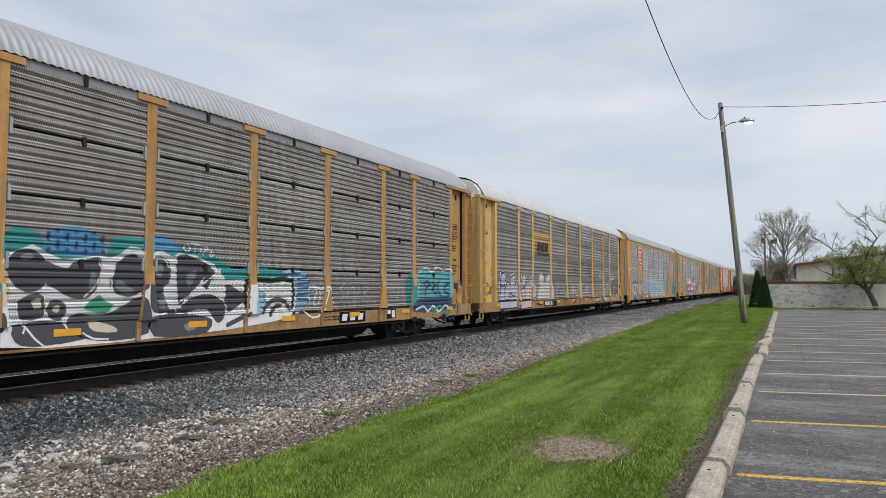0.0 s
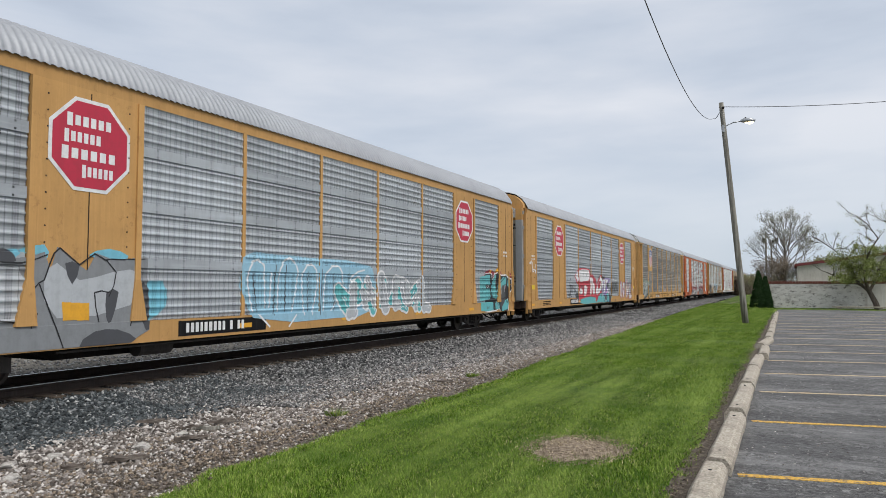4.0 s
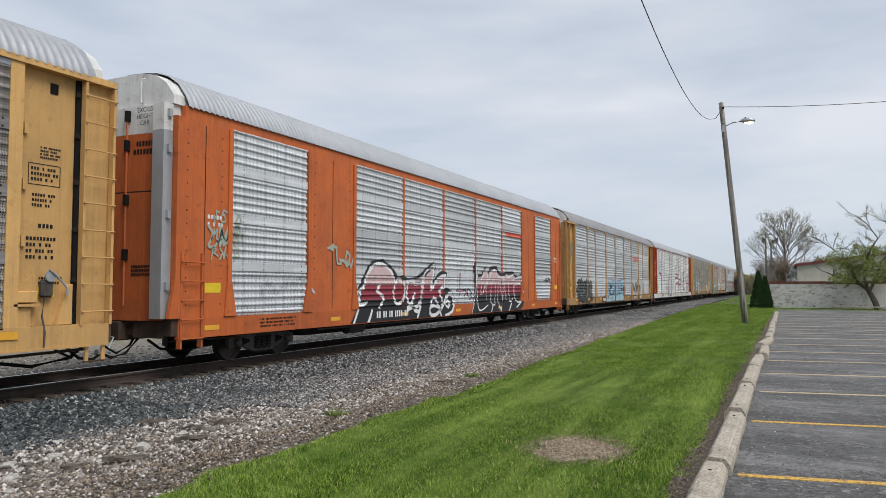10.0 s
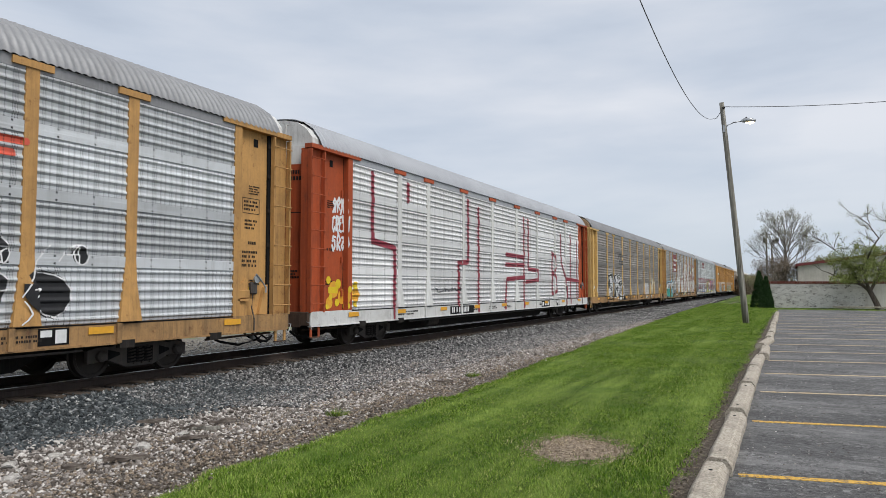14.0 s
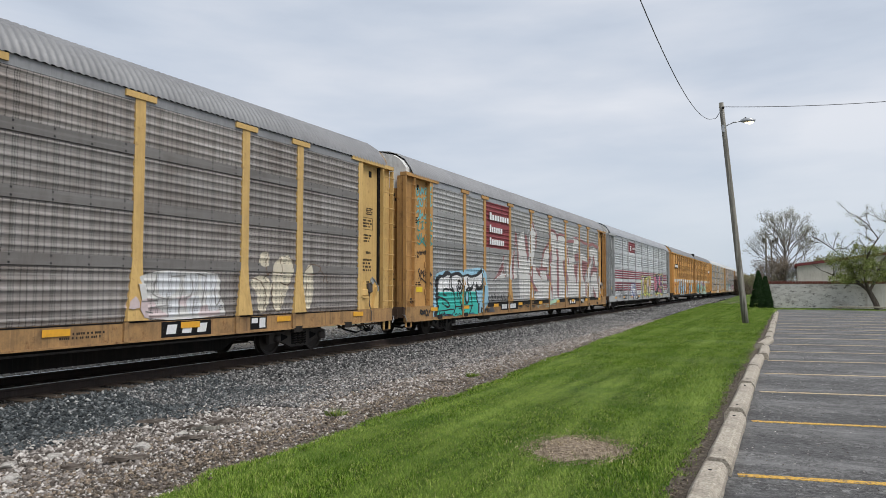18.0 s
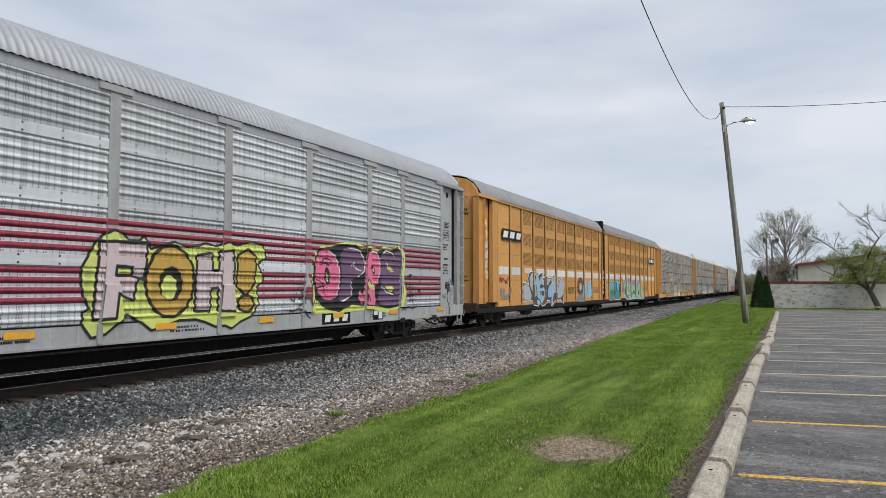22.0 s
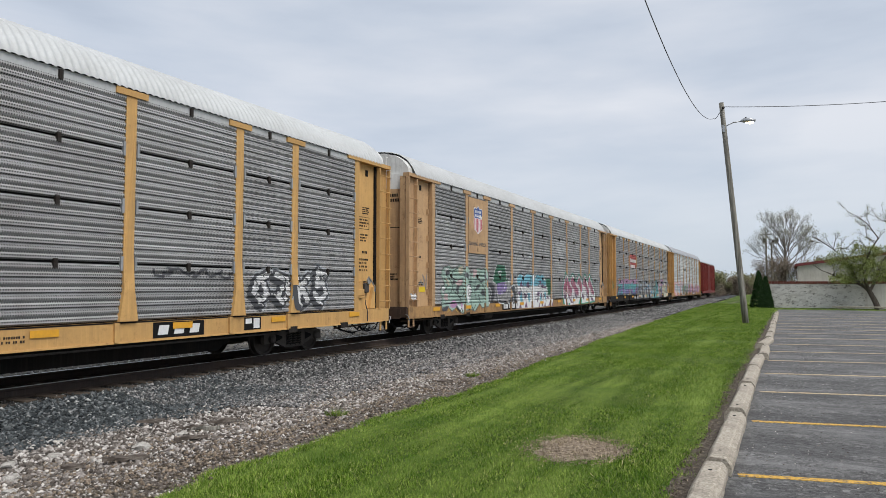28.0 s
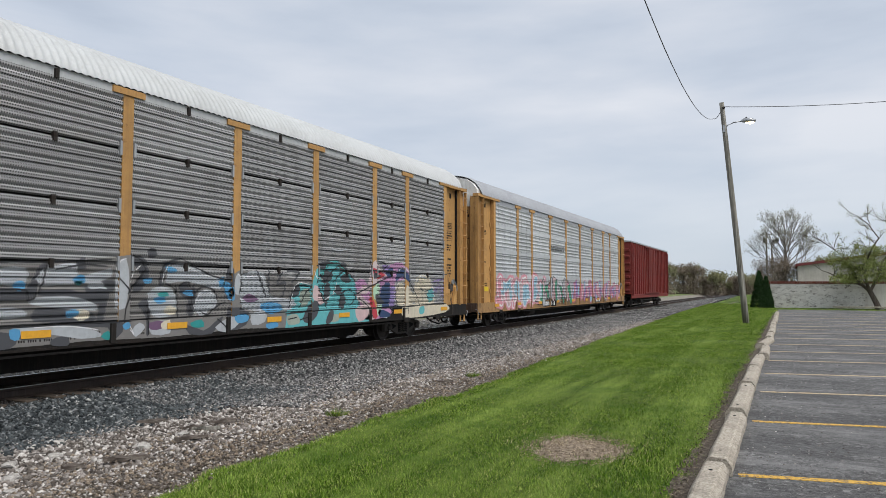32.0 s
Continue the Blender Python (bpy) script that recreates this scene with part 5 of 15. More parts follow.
def wheelset_mesh():
    def make():
        bm = bmesh.new()
        for s in (-1, 1):
            c = s * 0.76
            ring = [(0.09, WHEEL_R * 0.2), (0.09, WHEEL_R * 0.32), (0.03, WHEEL_R * 0.4), (0.03, WHEEL_R * 0.8), (0.06, WHEEL_R * 0.86), (0.065, WHEEL_R * 0.99),
                    (0.05, WHEEL_R), (-0.045, WHEEL_R), (-0.055, WHEEL_R + 0.025), (-0.08, WHEEL_R + 0.022), (-0.08, WHEEL_R * 0.85), (-0.02, WHEEL_R * 0.75), (-0.06, WHEEL_R * 0.2)]
            n = 28
            rows = [[bm.verts.new((c + s * a, r * math.cos(k * math.tau / n), r * math.sin(k * math.tau / n))) for k in range(n)] for a, r in ring]
            for p, q in zip(rows, rows[1:]):
                for k in range(n):
                    bm.faces.new((p[k], p[(k + 1) % n], q[(k + 1) % n], q[k]))
            bm.faces.new(rows[0])
        add_tube(bm, [(-0.98, 0, 0), (0.98, 0, 0)], 0.085, 10)
        for k in range(3):
            a = k * math.tau / 3
            add_box(bm, 0.975, 0.99, 0.05 * math.cos(a) - 0.012, 0.05 * math.cos(a) + 0.012, 0.05 * math.sin(a) - 0.012, 0.05 * math.sin(a) + 0.012)
        return mesh_of(bm, "wheelset", "wheel_steel")
    return shared("wheelset", make)


def truck_meshes():
    def make():
        c = WHEEL_R
        top = [(-1.15, c - 0.12), (-1.15, c + 0.12), (-0.95, c + 0.17), (-0.62, c + 0.16), (-0.3, c + 0.3), (0.3, c + 0.3), (0.62, c + 0.16), (0.95, c + 0.17), (1.15, c + 0.12), (1.15, c - 0.12),
               (0.93, c - 0.1), (0.72, c - 0.08), (0.42, c - 0.2), (0.32, c - 0.24), (-0.32, c - 0.24), (-0.42, c - 0.2), (-0.72, c - 0.08), (-0.93, c - 0.1)]
        frame_bm = bmesh.new()
        add_prism(frame_bm, top, "x", 0.93, 1.03)
        frame = mesh_of(frame_bm, "side_frame", "truck_steel")
        # raised ribs and the spring nest's dark window, its shade drawn as a black plate
        rib = mesh_of(prism([(-0.3, c - 0.17), (-0.3, c + 0.12), (0.3, c + 0.12), (0.3, c - 0.17)], "x", 1.0301, 1.036), "spring_pocket", "black_gap")
        pts = []
        for k in range(41):
            a = k * math.tau / 8
            pts.append((1.03 + 0.05 * math.cos(a), 0.075 * math.sin(a), c - 0.18 + 0.3 * k / 40))
        spring = mesh_of(tube(pts, 0.016, 5), "spring", "wheel_steel")
        # shaded frame opening put in as a flat black plate
        hole = mesh_of(prism([(0.46, c - 0.08), (0.46, c + 0.11), (0.72, c + 0.04), (0.72, c)], "x", 1.0301, 1.034), "frame_window", "black_gap")
        bolster = mesh_of(box(-1.0, 1.05, -0.2, 0.2, c + 0.12, c + 0.26, 0.02), "bolster", "truck_steel")
        cap = mesh_of(tube([(1.02, 0, c), (1.1, 0, c), (1.13, 0, c)], [0.1, 0.1, 0.06], 12), "bearing_cap", "truck_steel")
        return frame, rib, spring, bolster, cap, hole
    return shared("truck", make)


def add_truck(car, u, t_lead, base=0.89):
    truck = put("truck", truck_meshes()[3], car, (0, u, 0), "dark rusty cast steel truck")
    frame, rib, spring, bolster, cap, hole = truck_meshes()
    sf = put("side_frame", frame, truck)
    put("spring_pocket", rib, truck)
    for q in (-0.19, 0.0, 0.19):
        put("spring", spring, truck, (0, q, 0))
    put("frame_window", hole, truck)
    left = put("frame_window", hole, truck, (0, -1.18, 0))
    far = put("side_frame", frame, truck)
    far.rotation_euler.z = math.pi
    for s in (-1, 1):
        put("bearing_cap", cap, truck, (0, s * base, 0))
        ws = put("wheelset", wheelset_mesh(), truck, (0, s * base, WHEEL_R + 0.002), "steel wheels with dull rims on an axle")
        SPINNING.append((ws, u + s * base, t_lead, s * base))
    return truck


def ladder(car, material, y0, y1, z0, z1, rungs, x=FACE, rail_w=0.05):
    lad = put("ladder", box_mesh("stile", material, x - 0.09, x + 0.02, 0, rail_w, 0, z1 - z0), car, (0, y1 - rail_w, z0))
    put("stile", box_mesh("stile", material, x - 0.09, x + 0.02, 0, rail_w, 0, z1 - z0), lad, (0, y0 - y1 + rail_w, 0))
    me = shared(("rung", material, round(y1 - y0, 3), x), lambda: mesh_of(tube([(x + 0.045, 0.0, 0), (x + 0.045, y1 - y0, 0)], 0.014, 6), "rung", material))
    for k in range(rungs):
        put("rung", me, lad, (0, y0 - y1 + rail_w, (k + 0.5) * (z1 - z0) / rungs))
    return lad


def lettering_bars(car, y0, y1, z0, z1, material, rows=1, seed=0, x=FACE, gap=0.45, name="stencil_text"):
    """Small illegible stencilling, drawn as plain bars."""
    rng = random.Random(seed)
    bm = bmesh.new()
    h = (z1 - z0) / rows
    for r in range(rows):
        y = y0
        end = y1 - rng.uniform(0, 0.3) * (y1 - y0)
        while y < end:
            w = h * rng.uniform(0.28, 0.42)
            zb = z1 - (r + 1) * h + h * gap * 0.5
            add_box(bm, x - 0.004, x + 0.004, y, y + w, zb, zb + h * (1 - gap))
            y += w + h * rng.choice((0.22, 0.22, 0.22, 0.7))
    return tagged(part(name, bm, material, car), kind="stuff")


def reflector(car, y, z, material="paint_amber", w=0.42, h=0.1, x=FACE):
    put("reflector", box_mesh("reflector", material, x + 0.001, x + 0.007, 0, w, 0, h), car, (0, y, z), "amber reflective strip" if material == "paint_amber" else "yellow warning plate")


def coupler(car, y, d):
    bm = bmesh.new()
    add_box(bm, -0.08, 0.08, min(y, y + d * 0.7), max(y, y + d * 0.7), 0.74, 0.92)
    add_box(bm, -0.16, 0.16, min(y + d * 0.5, y + d * 0.78), max(y + d * 0.5, y + d * 0.78), 0.7, 0.98)
    part("coupler", bm, "steel_dark", car)
    pts = [(0.35, y, 0.72), (0.4, y + d * 0.2, 0.5), (0.38, y + d * 0.5, 0.36), (0.3, y + d * 0.78, 0.55)]
    part("air_hose", tube(pts, 0.025, 6), "black_gap", car)


def underframe(car, length, t_lead, sill_mat, trucks, sill_z=(0.66, 1.04), sill_from=0.0, keel=0.22):
    """Sills, floor, centre beam, trucks, couplers and brake gear."""
    for s in (1, -1):
        a, b = (FACE - 0.09, FACE) if s > 0 else (-FACE, -FACE + 0.09)
        part("side_sill", box(a, b, sill_from, length - sill_from, sill_z[0], sill_z[1]), sill_mat, car)
    part("floor", box(-1.5, 1.5, 0.15, length - 0.15, 0.86, 1.0), "steel_dark", car)
    mid0, mid1 = trucks[0] + 1.6, trucks[-1] - 1.6
    part("centre_beam", prism([(0.2, 0.72), (mid0 - 0.4, 0.72), (mid0 + 0.6, keel), (mid1 - 0.6, keel), (mid1 + 0.4, 0.72), (length - 0.2, 0.72), (length - 0.2, 0.88), (0.2, 0.88)], "x", -0.55, 0.55), "steel_dark", car)
    part("brake_cylinder", tube([(1.0, mid0 + 2.0, 0.5), (1.0, mid0 + 2.8, 0.5)], 0.17, 10), "truck_steel", car)
    part("brake_pipe", tube([(1.47, mid0, 0.58), (1.47, mid1, 0.58)], 0.022, 6), "truck_steel", car)
    for u in trucks:
        add_truck(car, u, t_lead)
    coupler(car, 0.1, -1)
    coupler(car, length - 0.1, 1)


def new_car(name, label, t_lead, category="freight car"):
    car = tagged(new(name), label, category, "freight train cars")
    TRAIN.append((car, t_lead))
    return car


def end_wall(car, y, d, low, high, high_from=4.82, sign=True):
    """Closed radial end doors: a bowed wall, painted in two tones, with a capped top that follows the roof."""
    def bow(z0, z1, mat, name, k=0.0):
        bm = bmesh.new()
        n = 10
        pts = []
        for i in range(n + 1):
            x = -1.45 + 2.9 * i / n
            pts.append((x, y + d * (0.02 + 0.14 * (1 - (x / 1.45) ** 2))))
        outline = pts + [(1.45, y - d * 0.25), (-1.45, y - d * 0.25)]
        add_prism(bm, outline, "z", z0, z1)
        return part(name, bm, mat, car)
    bow(1.0, high_from, low, "end_door")
    bow(high_from + 0.004, 5.3, high, "end_door_top")
    cap = [(1.5, 5.304), (1.48, 5.5), (1.28, 5.75), (1.0, 5.93), (0.6, 6.02), (-0.6, 6.02), (-1.0, 5.93), (-1.28, 5.75), (-1.48, 5.5), (-1.5, 5.304)]
    part("end_cap", prism(cap, "y", min(y + d * 0.02, y - d * 0.6), max(y + d * 0.02, y - d * 0.6)), high, car)
    for k in (-0.55, 0.0):
        part("door_bar", tube([(k, y + d * 0.19, 1.1), (k, y + d * 0.19, 5.2)], 0.022, 6), low, car)
    # seam across the doors, stencilled rows as bars, latch rod and rivet rows
    part("door_seam", prism([(-1.43 + 2.86 * i / 8, y + d * (0.022 + 0.14 * (1 - (2 * i / 8 - 1) ** 2 * 0.97))) for i in range(9)] + [(1.4, y - d * 0.1), (-1.4, y - d * 0.1)], "z", 3.56, 3.585), "steel_dark", car)
    if sign:
        rng = random.Random(int(abs(y) * 10) + 3)
        bm = bmesh.new()
        for z, x0, x1, h in ((high_from - 0.25, 0.62, 1.1, 0.1), (high_from - 0.41, 0.55, 1.15, 0.1), (2.05, 0.55, 1.1, 0.05), (1.97, 0.55, 1.0, 0.05), (1.89, 0.55, 1.15, 0.05)):
            x = x0
            while x < x1:
                w = h * rng.uniform(0.45, 0.65)
                yy = y + d * (0.024 + 0.14 * (1 - ((x + w / 2) / 1.45) ** 2))
                add_box(bm, x, x + w, yy - 0.004, yy + 0.004, z, z + h)
                x += w + h * 0.25
        tagged(part("stencil_text", bm, "steel_dark", car), kind="stuff")
    yy = y + d * 0.15
    rod = part("latch_rod", tube([(0.42, yy + d * 0.05, 1.3), (0.42, yy + d * 0.05, 5.2)], 0.02, 6), low, car)
    for z in (2.2, 3.3, 4.4, 5.0):
        part("rod_clamp", box(0.38, 0.46, min(yy, yy + d * 0.09), max(yy, yy + d * 0.09), z, z + 0.22), "black_gap", rod)
    part("grab_rail", tube([(0.75, y + d * 0.06, 5.35), (0.75, y + d * 0.16, 5.37), (0.75, y + d * 0.16, 5.85), (0.75, y + d * 0.06, 5.87)], 0.016, 6), high, car)


def rear_gear(car, leaf, L, door_mat, frame_mat, sill_mat):
    """Slot, hand brake, stencil frame and foot of the trailing corner."""
    part("door_slot", box(FACE - 0.149, FACE - 0.11, L - 0.70, L - 0.58, 1.04, 5.2), "black_gap", leaf)
    for z in (1.75, 2.6, 3.4, 4.2, 4.9):
        part("slot_clamp", box(FACE - 0.11, FACE - 0.08, L - 0.72, L - 0.64, z, z + 0.08), "steel_dark", leaf)
    # tray, ratchet, lever and chain of the hand brake
    tray = part("brake_tray", box(FACE - 0.149, FACE - 0.02, L - 1.72, L - 1.36, 1.42, 1.6, 0.012), door_mat, leaf)
    part("tray_base", box(FACE - 0.149, FACE + 0.0, L - 1.76, L - 1.34, 1.36, 1.4), door_mat, tray)
    part("tray_back", prism([(L - 1.74, 1.6), (L - 1.3, 1.6), (L - 1.3, 1.85), (L - 1.42, 1.84), (L - 1.52, 1.74), (L - 1.72, 1.7)], "x", FACE - 0.149, FACE - 0.12), door_mat, tray)
    ratchet = part("brake_ratchet", box(FACE - 0.149, FACE - 0.03, L - 1.28, L - 1.08, 1.5, 1.78, 0.03), "truck_steel", leaf, "greasy dark hand brake ratchet")
    part("ratchet_wheel", tube([(FACE - 0.03, L - 1.16, 1.84), (FACE + 0.01, L - 1.16, 1.84)], 0.09, 12), "galv", ratchet)
    part("brake_lever", tube([(FACE + 0.01, L - 1.2, 1.95), (FACE + 0.02, L - 1.08, 1.86), (FACE + 0.02, L - 0.88, 1.66), (FACE + 0.01, L - 0.87, 1.54)], 0.022, 6), "galv", ratchet)
    part("chain", tube([(FACE - 0.06, L - 1.22, 1.5), (FACE - 0.05, L - 1.26, 1.2), (FACE + 0.02, L - 1.25, 0.95), (FACE + 0.02, L - 1.26, 0.7)], 0.016, 5), "truck_steel", ratchet)
    part("foot_gusset", prism([(L - 1.0, 1.05), (L - 0.72, 1.05), (L - 0.72, 1.72), (L - 0.82, 1.66)], "x", FACE - 0.149, FACE - 0.06), door_mat, leaf)
    part("pocket_plate", box(FACE - 0.06, FACE - 0.055, L - 1.9, L - 1.45, 1.04, 1.34), door_mat, leaf)
    # outlined box of weights, and the clearance table, as bars
    bm = bmesh.new()
    a, b, z0, z1 = L - 1.5, L - 0.95, 3.32, 3.66
    for y0, y1, p, q in ((a, b, z0, z0 + 0.012), (a, b, z1, z1 + 0.012), (a, a + 0.012, z0, z1), (b, b + 0.012, z0, z1)):
        add_box(bm, FACE - 0.15, FACE - 0.145, y0, y1, p, q)
    part("stencil_frame", bm, "steel_dark", leaf)
    lettering_bars(car, a + 0.05, b - 0.02, z0 + 0.05, z1 - 0.03, "steel_dark", 3, 12, FACE - 0.146)
    lettering_bars(car, a + 0.08, b - 0.05, 2.95, 3.2, "steel_dark", 3, 14, FACE - 0.146)
    lettering_bars(car, a, b, 2.1, 2.5, "steel_dark", 4, 13, FACE - 0.146)


def end_gear(car, y, d, sill_mat):
    """Buffer beam, draft gear, hoses and steps below an end."""
    def s(a, b):
        return (min(y + d * a, y + d * b), max(y + d * a, y + d * b))
    beam = part("end_sill", box(-FACE + 0.05, FACE - 0.03, *s(-0.1, 0.14), 0.7, 1.04, 0.01), "rusty_dark", car)
    part("draft_gear", box(-0.32, 0.32, *s(-0.6, 0.3), 0.6, 0.98, 0.02), "rusty_dark", beam)
    part("beam_plate", box(0.55, FACE - 0.25, *s(0.141, 0.17), 0.66, 0.98), "rusty_dark", beam)
    part("hose", tube([(0.9, y + d * 0.1, 0.62), (0.92, y - d * 0.2, 0.42), (0.94, y - d * 0.9, 0.34), (0.96, y - d * 1.5, 0.45), (0.96, y - d * 1.9, 0.6)], 0.03, 6), "black_gap", beam)
    part("hose", tube([(0.5, y, 0.62), (0.52, y + d * 0.3, 0.36), (0.5, y + d * 0.62, 0.3), (0.46, y + d * 0.85, 0.42)], 0.03, 6), "black_gap", beam)
    part("brake_rod", tube([(1.2, y - d * 0.1, 0.58), (1.2, y - d * 2.2, 0.55)], 0.025, 6), "rusty_dark", beam)
    part("glad_hand", box(0.4, 0.52, *s(0.8, 0.92), 0.38, 0.48, 0.01), "galv", beam)


def standard_car(spec):
    t_lead, name = spec["t"], "autorack"
    car = new_car(name, spec["label"], t_lead, "autorack")
    frame_mat, kind, smat = spec["frame"], spec["sheet"], spec["screen"]
    door_mat = spec.get("door", frame_mat)
    L = STD_LEN
    low = spec.get("low", 0.66)
    underframe(car, L, t_lead, sill_of(spec), [3.6, L - 3.6], (low, 1.04), -0.2, spec.get("keel", 0.22))
    # added black sheet: stands in for the unlit inside seen through gaps
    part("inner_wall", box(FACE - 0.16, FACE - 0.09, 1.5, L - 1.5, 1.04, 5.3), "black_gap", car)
    part("far_side", box(-FACE + 0.02, -FACE + 0.09, 0.7, L - 0.7, 1.05, 5.3), smat, car)
    top_mat = spec.get("chord", "roof_grey")
    part("top_chord", box(FACE - 0.12, FACE - 0.01, 1.5, L - 1.5, 5.10, 5.29), top_mat, car)
    put("roof", roof_mesh(L - 0.4, spec["roof"]), car, (0, 0.2, 0))
    # posts and their caps
    pm = post_mesh(spec.get("posts", frame_mat), spec.get("flare", "wide"))
    cap = box_mesh("post_cap", spec.get("caps", frame_mat), FACE - 0.12, FACE + 0.03, -0.35, 0.35, 5.15, 5.27)
    for u in STD_POSTS:
        p = put("post", pm, car, (0, u, 0))
        put("post_cap", cap, p)
    if spec.get("rail"):
        for a, b in zip(STD_POSTS, STD_POSTS[1:]):
            put("bottom_rail", box_mesh("bottom_rail", frame_mat, FACE - 0.03, FACE + 0.03, 0, b - a - 0.5, 1.05, 1.2), car, (0, a + 0.25, 0))
    # black strip for the shaded line behind the roof's drooping rib ends
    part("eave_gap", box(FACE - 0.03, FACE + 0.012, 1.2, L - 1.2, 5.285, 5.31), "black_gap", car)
    if spec.get("ledge"):
        for a, b in zip([END_BAY] + STD_POSTS, STD_POSTS + [L - END_BAY]):
            put("ledge", box_mesh("ledge", "steel_dark", FACE - 0.02, FACE + 0.0025, 0, b - a - 0.56, 0.87, 1.043), car, (0, a + 0.28, 0))
    # pressed side sheets, four high in each bay
    edges = [END_BAY] + STD_POSTS + [L - END_BAY]
    skip = spec.get("skip", {})
    for i, (a, b) in enumerate(zip(edges, edges[1:])):
        y0 = a + (POST_HALF if i else 0.0)
        y1 = b - (POST_HALF if i < len(edges) - 2 else 0.0)
        for pressed, z, r in sheet_rows(kind):
            mat = spec.get("odd", {}).get((i, r), smat)
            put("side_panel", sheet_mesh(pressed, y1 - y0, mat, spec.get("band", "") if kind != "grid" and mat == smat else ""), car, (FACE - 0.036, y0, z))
            if kind == "grid":
                clip = box_mesh("latch", "steel_dark", FACE - 0.03, FACE + 0.032, -0.035, 0.035, -0.09, 0.07)
                put("latch", clip, car, (0, (y0 + y1) / 2, PANEL_Z0 + (r + 1) * PANEL_DZ - 0.02))
                if r:
                    ear = box_mesh("hinge", "galv", FACE - 0.03, FACE + 0.026, 0, 0.05, -0.13, 0.13)
                    put("hinge", ear, car, (0, y0 + 0.012, PANEL_Z0 + r * PANEL_DZ))
                    put("hinge", ear, car, (0, y1 - 0.062, PANEL_Z0 + r * PANEL_DZ))
    # the two ends: end post, recessed door leaf, ladder, header beam
    for d in (1, -1):
        def at(u):
            return u - OVERHANG if d > 0 else L + OVERHANG - u
        def span(a, b):
            return (at(a), at(b)) if d > 0 else (at(b), at(a))
        y0, y1 = span(1.70, END_BAY + OVERHANG)
        part("end_post", box(FACE - 0.15, FACE, y0, y1, 1.04, 5.2), frame_mat, car)
        y0, y1 = span(0.6, 1.70)
        leaf = part("door_leaf", box(FACE - 0.2, FACE - 0.15, y0, y1, 1.04, 5.2), door_mat, car)
        if d > 0:
            # thin black strip: the end post's shadow drawn on the door leaf
            part("door_slot", box(FACE - 0.149, FACE - 0.145, 1.43, 1.445, 1.06, 5.18), "black_gap", leaf)
        else:
            rear_gear(car, leaf, L + OVERHANG, door_mat, frame_mat, sill_of(spec))
        sy0, sy1 = span(1.02, 1.16)
        part("roller_slot", box(FACE - 0.149, FACE - 0.14, sy0, sy1, 4.86, 5.04), "black_gap", leaf)
        hin = box_mesh("leaf_hinge", door_mat, FACE - 0.15, FACE - 0.1, -0.03, 0.03, -0.09, 0.09)
        for z in (1.5, 2.4, 3.3, 4.2):
            put("leaf_hinge", hin, leaf, (0, at(1.58), z))
        part("cut_lever", tube([(FACE - 0.3, at(0.0), 0.85), (FACE + 0.02, at(-0.05), 0.78), (FACE + 0.03, at(0.05), 0.6)], 0.014, 6), "galv", car)
        y0, y1 = span(0.0, 2.3)
        part("header", box(FACE - 0.2, FACE + 0.03, y0, y1, 5.2, 5.31), frame_mat, car)
        y0, y1 = span(0.02, 0.6)
        part("corner_panel", box(FACE - 0.32, FACE - 0.12, y0, y1, 1.0, 5.2), frame_mat, car)
        y0, y1 = span(0.0, 0.62)
        ladder(car, frame_mat, y0, y1, 1.02, 5.18, 9)
        y0, y1 = span(0.08, 0.48)
        z0 = 0.38
        step = part("stirrup_step", box(FACE - 0.08, FACE - 0.03, y0, y1, z0, z0 + 0.03), "rusty_dark", car)
        for q in (y0, y1 - 0.07):
            part("step_hanger", box(FACE - 0.06, FACE - 0.03, q, q + 0.07, z0 + 0.03, 0.7), frame_mat, step)
        end_gear(car, at(0.1), -d, sill_of(spec))
        end_wall(car, at(0.22), -d, spec.get("end_low", frame_mat), spec.get("end_high", "white_paint"))
        y0, y1 = span(0.72, 1.5)
        lettering_bars(car, y0 + 0.2, y1 - 0.2, 3.75, 3.97, "steel_dark", 4, d + 5, FACE - 0.146)
        lettering_bars(car, y0 + 0.2, y1 - 0.3, 2.6, 2.72, "steel_dark", 1, d + 15, FACE - 0.146)
        lettering_bars(car, y0 + 0.15, y1 - 0.1, 1.7, 1.85, "steel_dark", 2, d + 9, FACE - 0.146)
        a, b = span(1.0, 1.42)
        reflector(car, a, 1.5, "paint_signal_yellow", 0.42, 0.17, FACE - 0.145)
    # brackets, drains and jacking pads along the sill, and a waist of small fittings
    pad = box_mesh("jacking_pad", "steel_dark", FACE - 0.08, FACE + 0.03, -0.16, 0.16, 0.58, 0.72)
    tie = box_mesh("sill_bracket", sill_of(spec), FACE + 0.001, FACE + 0.05, -0.05, 0.05, low + 0.02, 1.03)
    lip = box_mesh("sill_lip", sill_of(spec), FACE + 0.001, FACE + 0.025, 0, L - 0.4, low - 0.005, low + 0.03)
    put("sill_lip", lip, car, (0, 0.2, 0))
    # thin black strip: shade of the gap between panels and sill, drawn in
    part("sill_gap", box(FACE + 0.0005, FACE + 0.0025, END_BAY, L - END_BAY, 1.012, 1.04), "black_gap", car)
    for u in (2.2, 4.4, L - 4.4, L - 2.2):
        put("jacking_pad", pad, car, (0, u, 0))
    for u in STD_POSTS:
        put("sill_bracket", tie, car, (0, u - 0.24, 0))
    rng = random.Random(int(t_lead * 31))
    for k in range(4):
        u = rng.uniform(5, L - 6)
        lettering_bars(car, u, u + 0.9, 0.78, 0.92, "steel_dark", 2, int(u * 9), FACE + 0.002)
